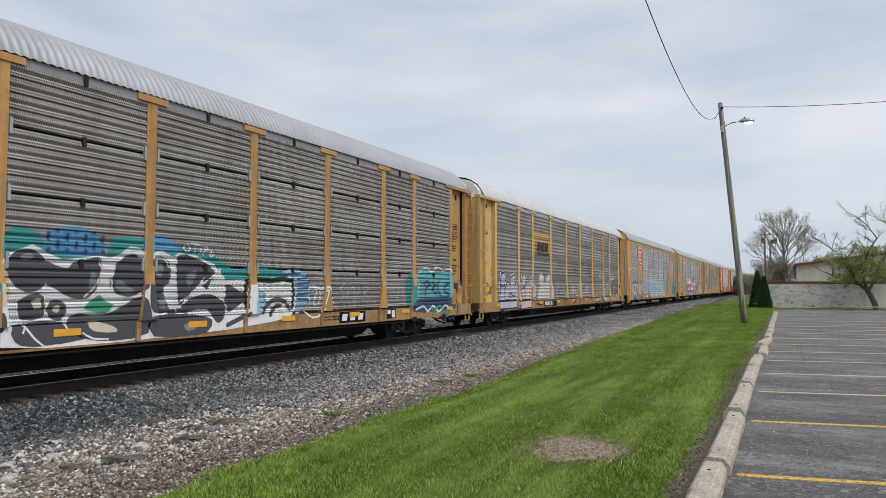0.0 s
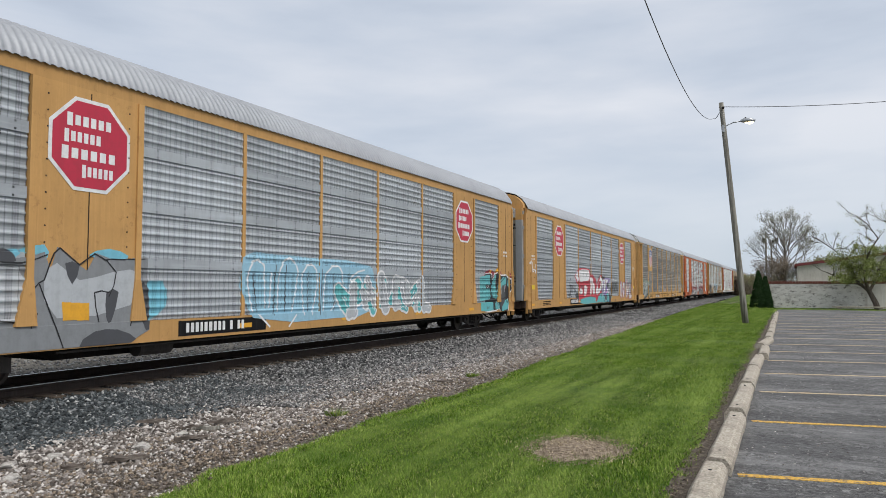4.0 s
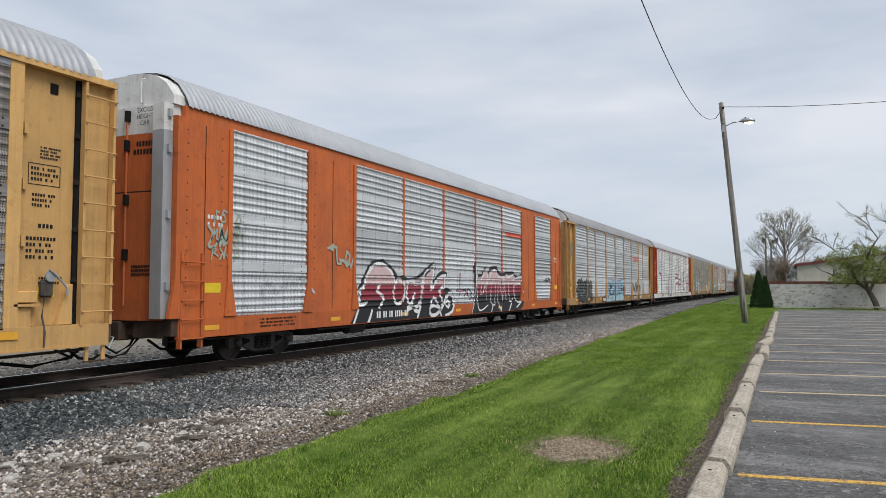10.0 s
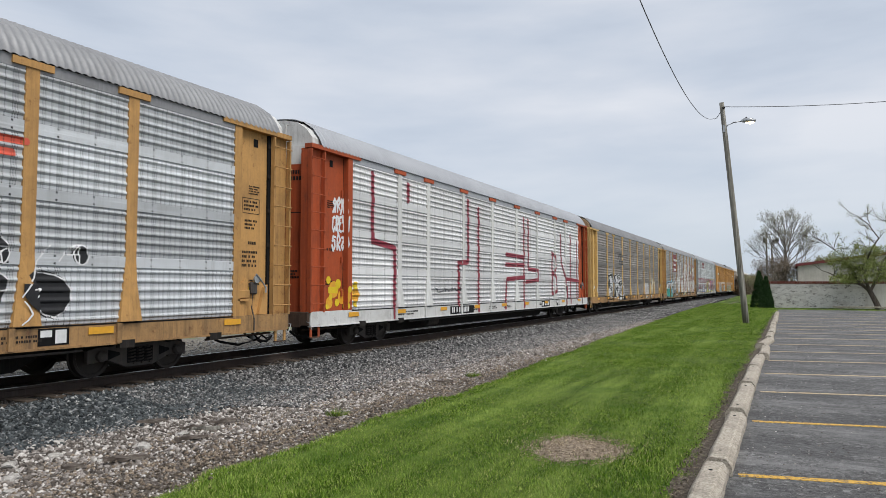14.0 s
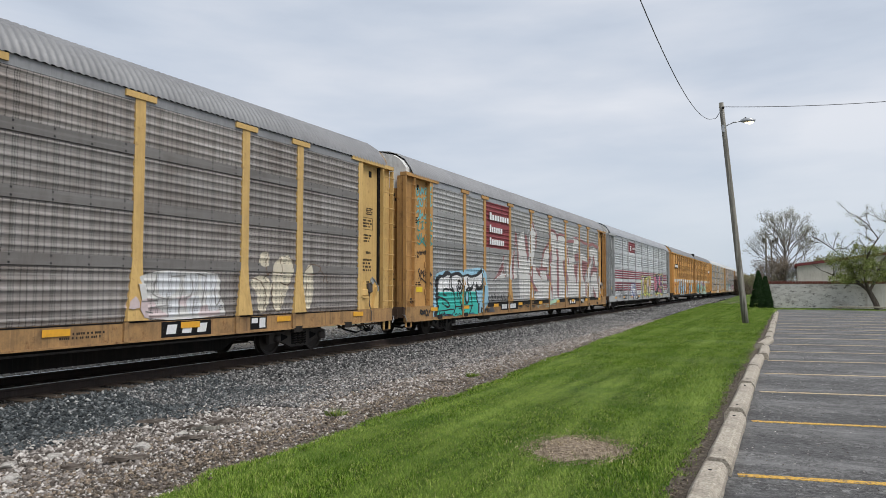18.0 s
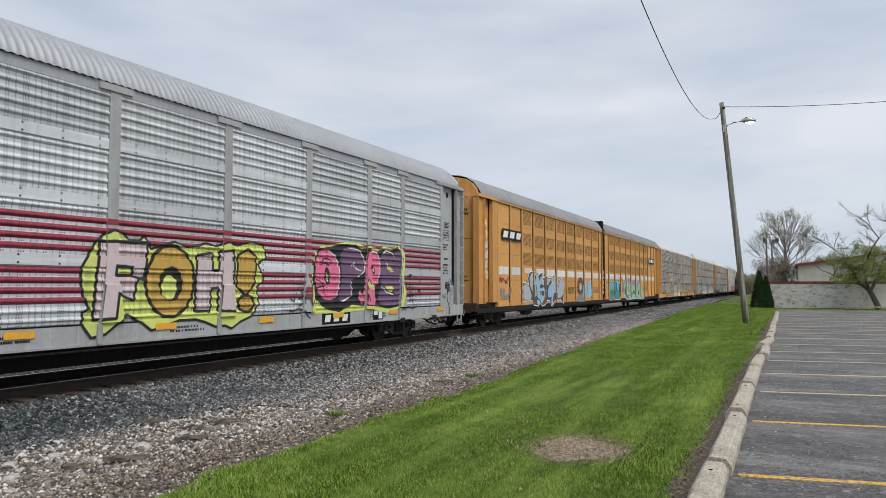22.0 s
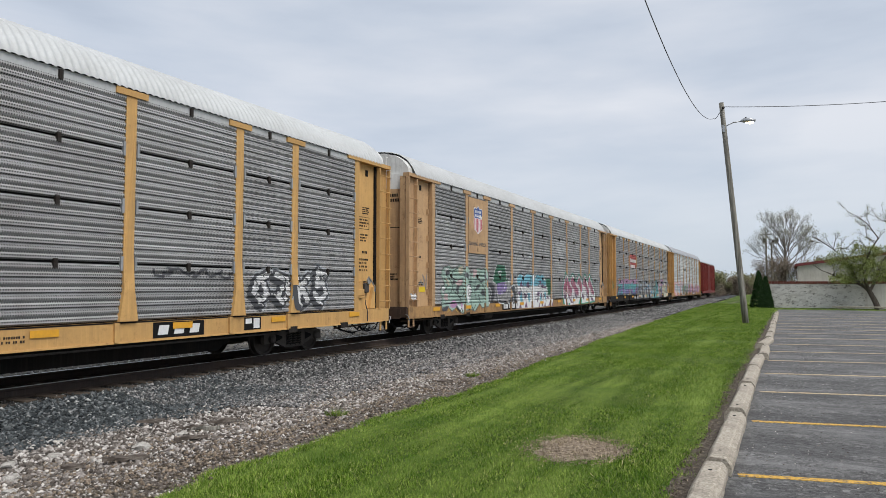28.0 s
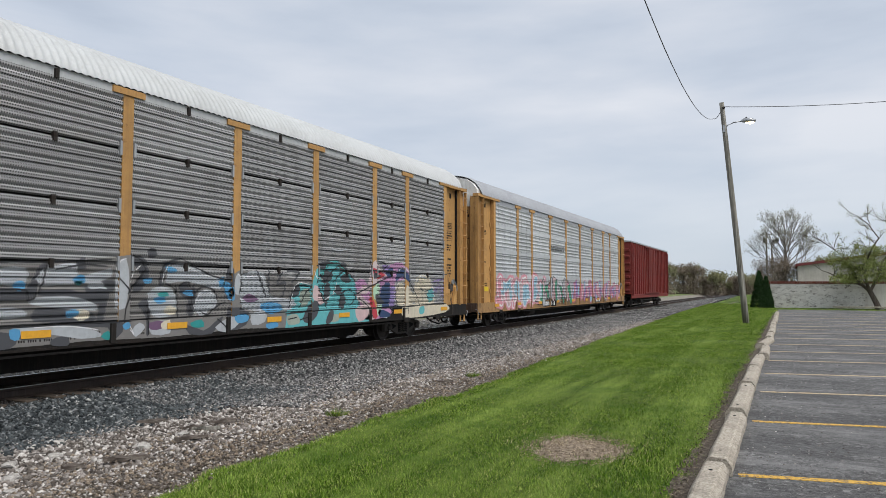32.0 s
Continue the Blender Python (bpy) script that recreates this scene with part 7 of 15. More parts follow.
def car_surface(key):
    """The depth of the side at (y, z), and the places along y where it jumps."""
    if key in SPECS:
        spec = SPECS[key]
        kind, flare = spec["sheet"], spec.get("flare", "wide")
        ends = [(0.36, 1.46, FACE - 0.15), (1.46, END_BAY, FACE), (STD_LEN - END_BAY, STD_LEN - 1.46, FACE), (STD_LEN - 1.46, STD_LEN - 0.36, FACE - 0.15)]

        def half(z):
            if flare == "wide":
                return 0.235 - (z - 1.05) * 0.127 if z < 1.72 else 0.15 - (z - 1.72) * 0.081 if z < 2.15 else POST_HALF
            if flare == "low":
                return 0.2 - (z - 1.05) * 0.149 if z < 1.62 else POST_HALF
            return POST_HALF

        def flats(z):
            h = half(max(z, 1.05)) + 0.004
            return ends + [(u - h, u + h, FACE + (0.058 if flare != "none" and z < 1.72 else 0.007)) for u in STD_POSTS]
        return kind, flats, FACE
    if key == "L":
        L = 42.88
        fl = [(u - 0.06, u + 0.06, FACE + 0.021) for u in TWIN_POSTS]
        return None, lambda z: fl + [(0.72, 1.55, FACE - 0.19), (L - 1.55, L - 0.72, FACE - 0.19)], FACE - 0.04
    L = 26.3
    fl = [(-0.12, 1.45, FACE - 0.003), (4.16, 6.35, FACE - 0.003), (L - 6.2, L - 4.28, FACE - 0.003), (L - 1.75, L - 0.1, FACE - 0.003)] + [(u - 0.054, u + 0.054, FACE) for u in (9.14, 12.03, 14.86, 17.68)]
    return "lines" if key == "F" else "rows", lambda z: fl, FACE


def spans_at(caps, z, grow_by):
    """Union of the spans that thick strokes cover at the height z."""
    out = []
    for (ay, az), (by, bz), r in caps:
        r = r + grow_by
        lo, hi = None, None
        if z < min(az, bz) - r or z > max(az, bz) + r:
            continue
        for cy, cz in ((ay, az), (by, bz)):
            k = r * r - (z - cz) ** 2
            if k > 0:
                k = math.sqrt(k)
                lo = cy - k if lo is None else min(lo, cy - k)
                hi = cy + k if hi is None else max(hi, cy + k)
        dy, dz = by - ay, bz - az
        ln = math.hypot(dy, dz)
        if ln > 1e-6:
            ny, nz = -dz / ln * r, dy / ln * r
            quad = [(ay + ny, az + nz), (by + ny, bz + nz), (by - ny, bz - nz), (ay - ny, az - nz)]
            for (py, pz), (qy, qz) in zip(quad, quad[1:] + quad[:1]):
                if (pz - z) * (qz - z) < 0:
                    y = py + (qy - py) * (z - pz) / (qz - pz)
                    lo = y if lo is None else min(lo, y)
                    hi = y if hi is None else max(hi, y)
        if lo is not None:
            out.append((lo, hi))
    out.sort()
    merged = []
    for a, b in out:
        if merged and a <= merged[-1][1]:
            merged[-1][1] = max(merged[-1][1], b)
        else:
            merged.append([a, b])
    return merged


def poly_spans(poly, z):
    """The spans that a filled outline covers at the height z."""
    hits = []
    for (ay, az), (by, bz) in zip(poly, poly[1:] + poly[:1]):
        if (az > z) != (bz > z):
            hits.append(ay + (by - ay) * (z - az) / (bz - az))
    hits.sort()
    return [[a, b] for a, b in zip(hits[::2], hits[1::2])]


def bends(kind):
    """Heights at which paint is cut: each bend of the pressed sheets, and no strip too tall."""
    def make():
        marks = [0.6 + 0.0075 * i for i in range(60)]
        marks = [z for z in marks if z < PANEL_Z0 - 0.002]
        if kind is None:
            return marks + [PANEL_Z0 + 0.0125 * i for i in range(330)]
        rows = [z0 + z for name, z0, r in sheet_rows(kind) for z, d in sheet_profile(name)]
        for a, b in zip(rows, rows[1:] + [5.2]):
            n = max(1, math.ceil((b - a) / 0.013))
            marks += [a + (b - a) * i / n for i in range(n)]
        return marks
    return shared(("bends", kind), make)


def shapes(key, material, lift, edge, polys, z_lo=0.66, z_hi=5.1):
    """Painted areas with free outlines, widened by the edge."""
    rim = [(a, b, max(edge, 0.001)) for poly in polys for a, b in zip(poly, poly[1:] + poly[:1])]
    spray(key, rim, material, lift, 0.0, z_lo, z_hi, polys=polys)


# where the paint of a car is counted from, along its side
PAINT_FROM = {"F": 0.45, "C": -0.15, "D": 0.12, "A": -0.13, "E": 0.14, "J": 0.08, "M": -0.22, "O": -0.14, "P": -0.16}


def spray(key, caps, material, lift=1, grow_by=0.0, z_lo=0.66, z_hi=5.1, name="graffiti", label="", polys=()):
    """Lay paint on the pressed side of a car: it follows the ribs and posts."""
    car = CARS[key]
    on = PAINT_FROM.get(key, 0.0)
    if on:
        caps = [((a[0] + on, a[1]), (b[0] + on, b[1]), r) for a, b, r in caps]
        polys = [[(q[0] + on, q[1]) for q in poly] for poly in polys]
    kind, flats, plain = car_surface(key)
    off = 0.0035 * lift
    vs, fs, slot = [], [], []
    lo = max(z_lo, min(min(a[1], b[1]) - r for a, b, r in caps) - grow_by)
    hi = min(z_hi, max(max(a[1], b[1]) + r for a, b, r in caps) + grow_by)

    def depth(y, z):
        if z < (1.045 if key != "L" else 0.85):
            return FACE + 0.004
        for a, b, x in flats(z):
            if a <= y <= b:
                return x
        return plain if kind is None else FACE - 0.036 + sheet_depth(kind, z)
    marks = [lo] + [q for q in bends(kind) if lo + 1e-4 < q < hi - 1e-4] + [hi]
    for z, z2 in zip(marks, marks[1:]):
        m = (z + z2) / 2
        here = flats(m)
        cuts = sorted(q for a, b, x in here for q in (a, b))
        spans = spans_at(caps, m, grow_by)
        if polys:
            merged = []
            for a, b in sorted(spans + [s for poly in polys for s in poly_spans(poly, m)]):
                if merged and a <= merged[-1][1]:
                    merged[-1][1] = max(merged[-1][1], b)
                else:
                    merged.append([a, b])
            spans = merged
        for a, b in spans:
            marks = [a] + [q for q in cuts if a < q < b] + [b]
            for p, q in zip(marks, marks[1:]):
                if q - p < 0.004:
                    continue
                c = (p + q) / 2
                x0, x1 = depth(c, z + 1e-4) + off, depth(c, z2 - 1e-4) + off
                i = len(vs)
                vs += [(x0, p, z), (x0, q, z), (x1, q, z2), (x1, p, z2)]
                fs.append((i, i + 1, i + 2, i + 3))
                slot.append(1 if m > 1.045 and not any(a0 <= c <= b0 for a0, b0, x in here) else 0)
    if not fs:
        return None
    ob = fast_mesh(name, np.array(vs), np.array(fs), material)
    if kind and material in PAINTS and any(slot) and len(ob.data.polygons) == len(slot):
        # over the punched sheets the holes show through the paint
        if material + "_" + kind not in MATS:
            flat_paint(material + "_" + kind, PAINTS[material], holes=kind)
        ob.data.materials.append(MATS[material + "_" + kind])
        ob.data.polygons.foreach_set("material_index", slot)
    ob.parent = car
    tagged(ob, label, kind="stuff")
    return ob


def letter_caps(text, y0, y1, z0, z1, weight, rng, wob=0.06, slant=0.0, bounce=0.05):
    caps = []
    n = len(text)
    cell = (y1 - y0) / n
    for i, ch in enumerate(text):
        a, b = y0 + i * cell + weight * 0.7, y0 + (i + 1) * cell - weight * 0.55
        lift = rng.uniform(-bounce, bounce) * (z1 - z0)
        # a dot in the text stands for a shape that cannot be read
        glyph = STROKES[ch] if ch in STROKES else rng.choice(TAGS)
        if ch == "." and rng.random() < 0.5:
            glyph = [[(1 - p, q) for p, q in line] for line in glyph]
        for line in glyph:
            pts = []
            for p, q in line:
                p += rng.uniform(-wob, wob)
                q += rng.uniform(-wob, wob)
                z = z0 + weight + (z1 - z0 - 2 * weight) * q + lift
                pts.append((a + (b - a) * p + slant * (q - 0.5), z))
            for s, e in zip(pts, pts[1:]):
                caps.append((s, e, weight * rng.uniform(0.8, 1.15)))
    return caps


def piece(key, text, y0, y1, z0, z1, fill, line="paint_black", back=None, weight=0.16, edge=0.05, seed=1, slant=0.0, shine=None, low=None, blots=None, halo=0.13):
    """A lettered graffiti piece: halo, cast block shade, outline, fill in one or two tones, highlights."""
    rng = random.Random(seed)
    caps = letter_caps(text, y0, y1, z0, z1, weight, rng, slant=slant)
    spikes = []
    for s, e, r in caps[::2]:
        # swung tails off the stroke ends
        dy, dz = e[0] - s[0], e[1] - s[1]
        ln = math.hypot(dy, dz) + 1e-6
        k = rng.uniform(0.12, 0.32)
        tip = (e[0] + dy / ln * k + rng.uniform(-0.12, 0.12), min(z1 + 0.12, max(z0 - 0.02, e[1] + dz / ln * k * 0.6)))
        spikes.append((e, tip, r * 0.45))
    caps = caps + spikes
    if back:
        spray(key, caps, back, 1, edge + halo)
    shade = [((s[0] - 0.1, s[1] - 0.07), (e[0] - 0.1, e[1] - 0.07), r) for s, e, r in caps]
    spray(key, caps + shade, line, 2, edge)
    spray(key, caps, fill, 3, -0.02)
    if low:
        spray(key, caps, low, 4, -0.025, 0.66, z0 + (z1 - z0) * rng.uniform(0.36, 0.46))
        mid = z0 + (z1 - z0) * 0.47
        spray(key, caps, low, 4, -0.03, mid, mid + 0.05)
    if blots:
        some = []
        for _ in range(11):
            s, e, r = caps[rng.randrange(len(caps))]
            f = rng.uniform(0.1, 0.7)
            some.append(((s[0] + (e[0] - s[0]) * f, s[1] + (e[1] - s[1]) * f), (s[0] + (e[0] - s[0]) * (f + 0.25), s[1] + (e[1] - s[1]) * (f + 0.25)), r * rng.uniform(0.3, 0.6)))
        spray(key, some, blots, 5)
    if shine:
        thin = [((s[0] - r * 0.4, s[1] + r * 0.3), (s[0] * 0.45 + e[0] * 0.55 - r * 0.4, s[1] * 0.45 + e[1] * 0.55 + r * 0.3), 0.018) for s, e, r in caps[::2]]
        spray(key, thin, shine, 6)
    # inner drawing lines, as the letters overlap
    thin = []
    for s, e, r in caps:
        if rng.random() < 0.5:
            continue
        f = rng.uniform(0.1, 0.9)
        c = (s[0] + (e[0] - s[0]) * f, s[1] + (e[1] - s[1]) * f)
        a = rng.uniform(0, math.tau)
        d = (c[0] + r * 0.9 * math.cos(a), c[1] + r * 0.9 * math.sin(a))
        g = (d[0] + rng.uniform(-0.12, 0.12), d[1] + rng.uniform(-0.12, 0.12))
        thin += [(c, d, 0.016), (d, g, 0.016)]
    spray(key, thin, line, 5)


def wild(key, y0, y1, z0, z1, mats, line, n=26, seed=1, back=None):
    """An unreadable wild-style piece: interlocked slanting shapes in several colours."""
    rng = random.Random(seed)
    groups = {m: [] for m in mats}
    allc = []
    for k in range(n):
        y = y0 + (y1 - y0) * (k + rng.uniform(0, 1)) / n
        za, zb = rng.uniform(z0 + 0.08, z0 + (z1 - z0) * 0.45), rng.uniform(z0 + (z1 - z0) * 0.55, z1 - 0.1)
        r = rng.uniform(0.09, 0.22)
        d = rng.uniform(-0.35, 0.5)
        c = [((y, za), (y + d, zb), r)]
        if rng.random() < 0.55:
            c.append(((y + d, zb), (y + d + rng.uniform(-0.5, 0.5), zb + rng.uniform(-0.25, 0.1)), r * 0.9))
        if rng.random() < 0.4:
            c.append(((y, za), (y + rng.uniform(-0.45, 0.45), za + rng.uniform(-0.1, 0.25)), r * 0.8))
        groups[mats[k % len(mats)]] += c
        allc += c
    if back:
        spray(key, allc, back, 1, 0.16)
    spray(key, allc, line, 2, 0.045)
    for i, (m, caps) in enumerate(groups.items()):
        spray(key, caps, line, 3 + i, 0.012)
        spray(key, caps, m, 3.5 + i, -0.018)
    thin = [((s[0] + 0.04, s[1]), (s[0] * 0.4 + e[0] * 0.6 + 0.04, s[1] * 0.4 + e[1] * 0.6), 0.014) for s, e, r in allc[::2]]
    spray(key, thin, line, 8)
    tips = [((e[0] - 0.03, e[1]), (s[0] * 0.3 + e[0] * 0.7 - 0.03, s[1] * 0.3 + e[1] * 0.7), 0.013) for s, e, r in allc[1::3]]
    spray(key, tips, "paint_white", 8.5)


def scribble(key, y0, y1, z0, z1, mat, n=14, r=0.018, seed=1):
    """A quick single-line tag, too loose to read."""
    rng = random.Random(seed)
    caps, p = [], (y0, rng.uniform(z0, z1))
    for k in range(n):
        q = (y0 + (y1 - y0) * (k + 1) / n + rng.uniform(-0.12, 0.12), rng.choice((z0, z1)) * 0.6 + rng.uniform(z0, z1) * 0.4)
        m = ((p[0] + q[0]) / 2 + rng.uniform(-0.12, 0.12), (p[1] + q[1]) / 2 + rng.uniform(-0.05, 0.05))
        caps += [(p, m, r), (m, q, r)]
        p = q
    spray(key, caps, mat, 4, label="")


def flow(pts, closed=False, cuts=2):
    """Points along a smooth curve through the given ones."""
    n = len(pts)
    out = []
    for i in range(n if closed else n - 1):
        p = [pts[(i + j) % n] if closed else pts[min(max(i + j, 0), n - 1)] for j in (-1, 0, 1, 2)]
        for q in range(cuts):
            u = q / cuts
            out.append(tuple(0.5 * (2 * p[1][d] + (p[2][d] - p[0][d]) * u + (2 * p[0][d] - 5 * p[1][d] + 4 * p[2][d] - p[3][d]) * u * u
                                    + (3 * p[1][d] - p[0][d] - 3 * p[2][d] + p[3][d]) * u ** 3) for d in (0, 1)))
    return out if closed else out + [pts[-1]]


def brush(key, material, lift, r, strokes):
    """Sprayed lines that swing through their points, a little thinner towards the ends."""
    caps = []
    for line in strokes:
        pts = flow(line)
        m = len(pts) - 1
        caps += [(p, q, r * (0.78 + 0.3 * math.sin(math.pi * (i + 0.5) / m))) for i, (p, q) in enumerate(zip(pts, pts[1:]))]
    spray(key, caps, material, lift)


def blob(key, material, lift, edge, polys, z_lo=0.66, z_hi=5.1):
    """Painted areas with rounded outlines."""
    shapes(key, material, lift, edge, [flow(p, True) for p in polys], z_lo, z_hi)


def hand_text(key, text, y0, y1, z0, z1, r, material):
    """A line of sprayed capitals."""
    rng = random.Random(len(text))
    cell = (y1 - y0) / len(text)
    caps = []
    for i, ch in enumerate(text):
        if ch != " ":
            caps += letter_caps(ch, y0 + i * cell, y0 + (i + 0.95) * cell, z0, z1, r, rng, 0.06, 0.02, 0.06)
    spray(key, caps, material, 4)


def tag_rows(key, y0, y1, z0, z1, rows, mat, r, seed):
    """Rows of sprayed characters, one below the other."""
    rng = random.Random(seed)
    h = (z1 - z0) / len(rows)
    for i, text in enumerate(rows):
        top = z1 - i * h
        spray(key, letter_caps(text, y0 + rng.uniform(0, 0.08), y1 - rng.uniform(0, 0.08), top - h * 0.92, top, r, rng, 0.09, 0.03), mat, 4)


def lines(key, polys, mat, r=0.07, lift=3):
    spray(key, [(a, b, r) for poly in polys for a, b in zip(poly, poly[1:])], mat, lift)


def dots(key, items, mat, lift=4):
    spray(key, [((y, z), (y, z + 0.001), r) for y, z, r in items], mat, lift)


def text_part(car, body, at, size, material, end=False):
    """Readable stencilling with the built-in font, on the side or on the leading end."""
    cu = bpy.data.curves.new("stencil", "FONT")
    cu.body, cu.size, cu.align_x, cu.extrude = body, size, "CENTER", 0.002
    tmp = bpy.data.objects.new("stencil", cu)
    scene.collection.objects.link(tmp)
    me = bpy.data.meshes.new_from_object(tmp.evaluated_get(bpy.context.evaluated_depsgraph_get()))
    bpy.data.objects.remove(tmp)
    me.materials.clear()
    me.materials.append(MATS[material])
    ob = put("stencil", me, car, at)
    ob.rotation_euler = (math.pi / 2, 0, 0 if end else math.pi / 2)
    return ob


def octagon(key, y, z, r, x=FACE - 0.006):
    def ring(k):
        return [(y + k * math.cos(math.pi / 8 + i * math.pi / 4), z + k * math.sin(math.pi / 8 + i * math.pi / 4)) for i in range(8)]
    sign = part("sign", prism(ring(r), "x", x, x + 0.004), "paint_white", CARS[key], "red octagon sign with white border")
    part("sign_field", prism(ring(r * 0.92), "x", x + 0.0041, x + 0.007), "paint_signred", sign)
    for k, (a, b) in enumerate(((-0.55, 0.5), (-0.6, 0.25), (-0.65, 0.62), (-0.2, 0.55))):
        zz = z + r * (0.46 - k * 0.33)
        for j in range(6):
            w = (b - a) * r / 6
            h = r * (0.2 if j else 0.26)
            part("sign_bar", box(x + 0.0071, x + 0.009, y + a * r + j * w, y + a * r + j * w + w * 0.68, zz - h / 2, zz + h / 2), "paint_white", sign)


def shield(key, y, z, w, h, x=FACE + 0.0285):
    def out(k):
        a, b = w * k / 2, h * k / 2
        return [(y - a, z + b * 0.72), (y - a * 0.78, z + b * 0.86), (y - a * 0.4, z + b * 0.8), (y, z + b), (y + a * 0.4, z + b * 0.8), (y + a * 0.78, z + b * 0.86), (y + a, z + b * 0.72),
                (y + a * 0.9, z + b * 0.3), (y + a, z - b * 0.2), (y + a * 0.85, z - b * 0.68), (y, z - b), (y - a * 0.85, z - b * 0.68), (y - a, z - b * 0.2), (y - a * 0.9, z + b * 0.3)]
    s = part("sign", prism(out(1), "x", x, x + 0.004), "paint_white", CARS[key], "red, white and blue shield sign")
    part("sign_field", prism([p for p in out(0.94) if p[1] > z + h * 0.1] + [(y + w * 0.42, z + h * 0.06), (y - w * 0.42, z + h * 0.06)], "x", x + 0.0041, x + 0.007), "paint_shieldblue", s)
    for k in range(6):
        yy = y - w * 0.42 + k * w * 0.155
        drop = h * (0.5 - 0.2 * abs((yy + w * 0.04 - y) / (w * 0.5)))
        part("sign_bar", box(x + 0.0041, x + 0.007, yy, yy + w * 0.075, z - drop * 0.92, z + h * 0.045), "paint_signred", s)
    for r in range(2):
        for k in range(5):
            yy = y - w * 0.33 + k * w * 0.135
            part("sign_bar", box(x + 0.0071, x + 0.009, yy, yy + w * 0.085, z + h * (0.24 - r * 0.14), z + h * (0.33 - r * 0.14)), "paint_white", s)


def sign_rows(key, rows, mat, x=FACE + 0.028):
    """Sign lettering as plain bars, the first of each row taller: (y0, y1, foot, height, count)."""
    bm = bmesh.new()
    for y0, y1, z, h, n in rows:
        w = (y1 - y0) / n
        for k in range(n):
            tall = h if k == 0 else h * 0.74
            add_box(bm, x - 0.004, x + 0.004, y0 + k * w, y0 + (k + 0.7) * w, z, z + tall)
    return tagged(part("sign_lettering", bm, mat, CARS[key]), kind="stuff")


def panel_bars(key, y0, y1, z0, z1, rows, mat, seed=1, x=FACE + 0.028):
    ob = lettering_bars(CARS[key], y0, y1, z0, z1, mat, rows, seed, x, 0.42, "sign_lettering")
    return ob


flat_paint("paint_signred", (0.46, 0.03, 0.06))
flat_paint("paint_shieldblue", (0.035, 0.075, 0.26))



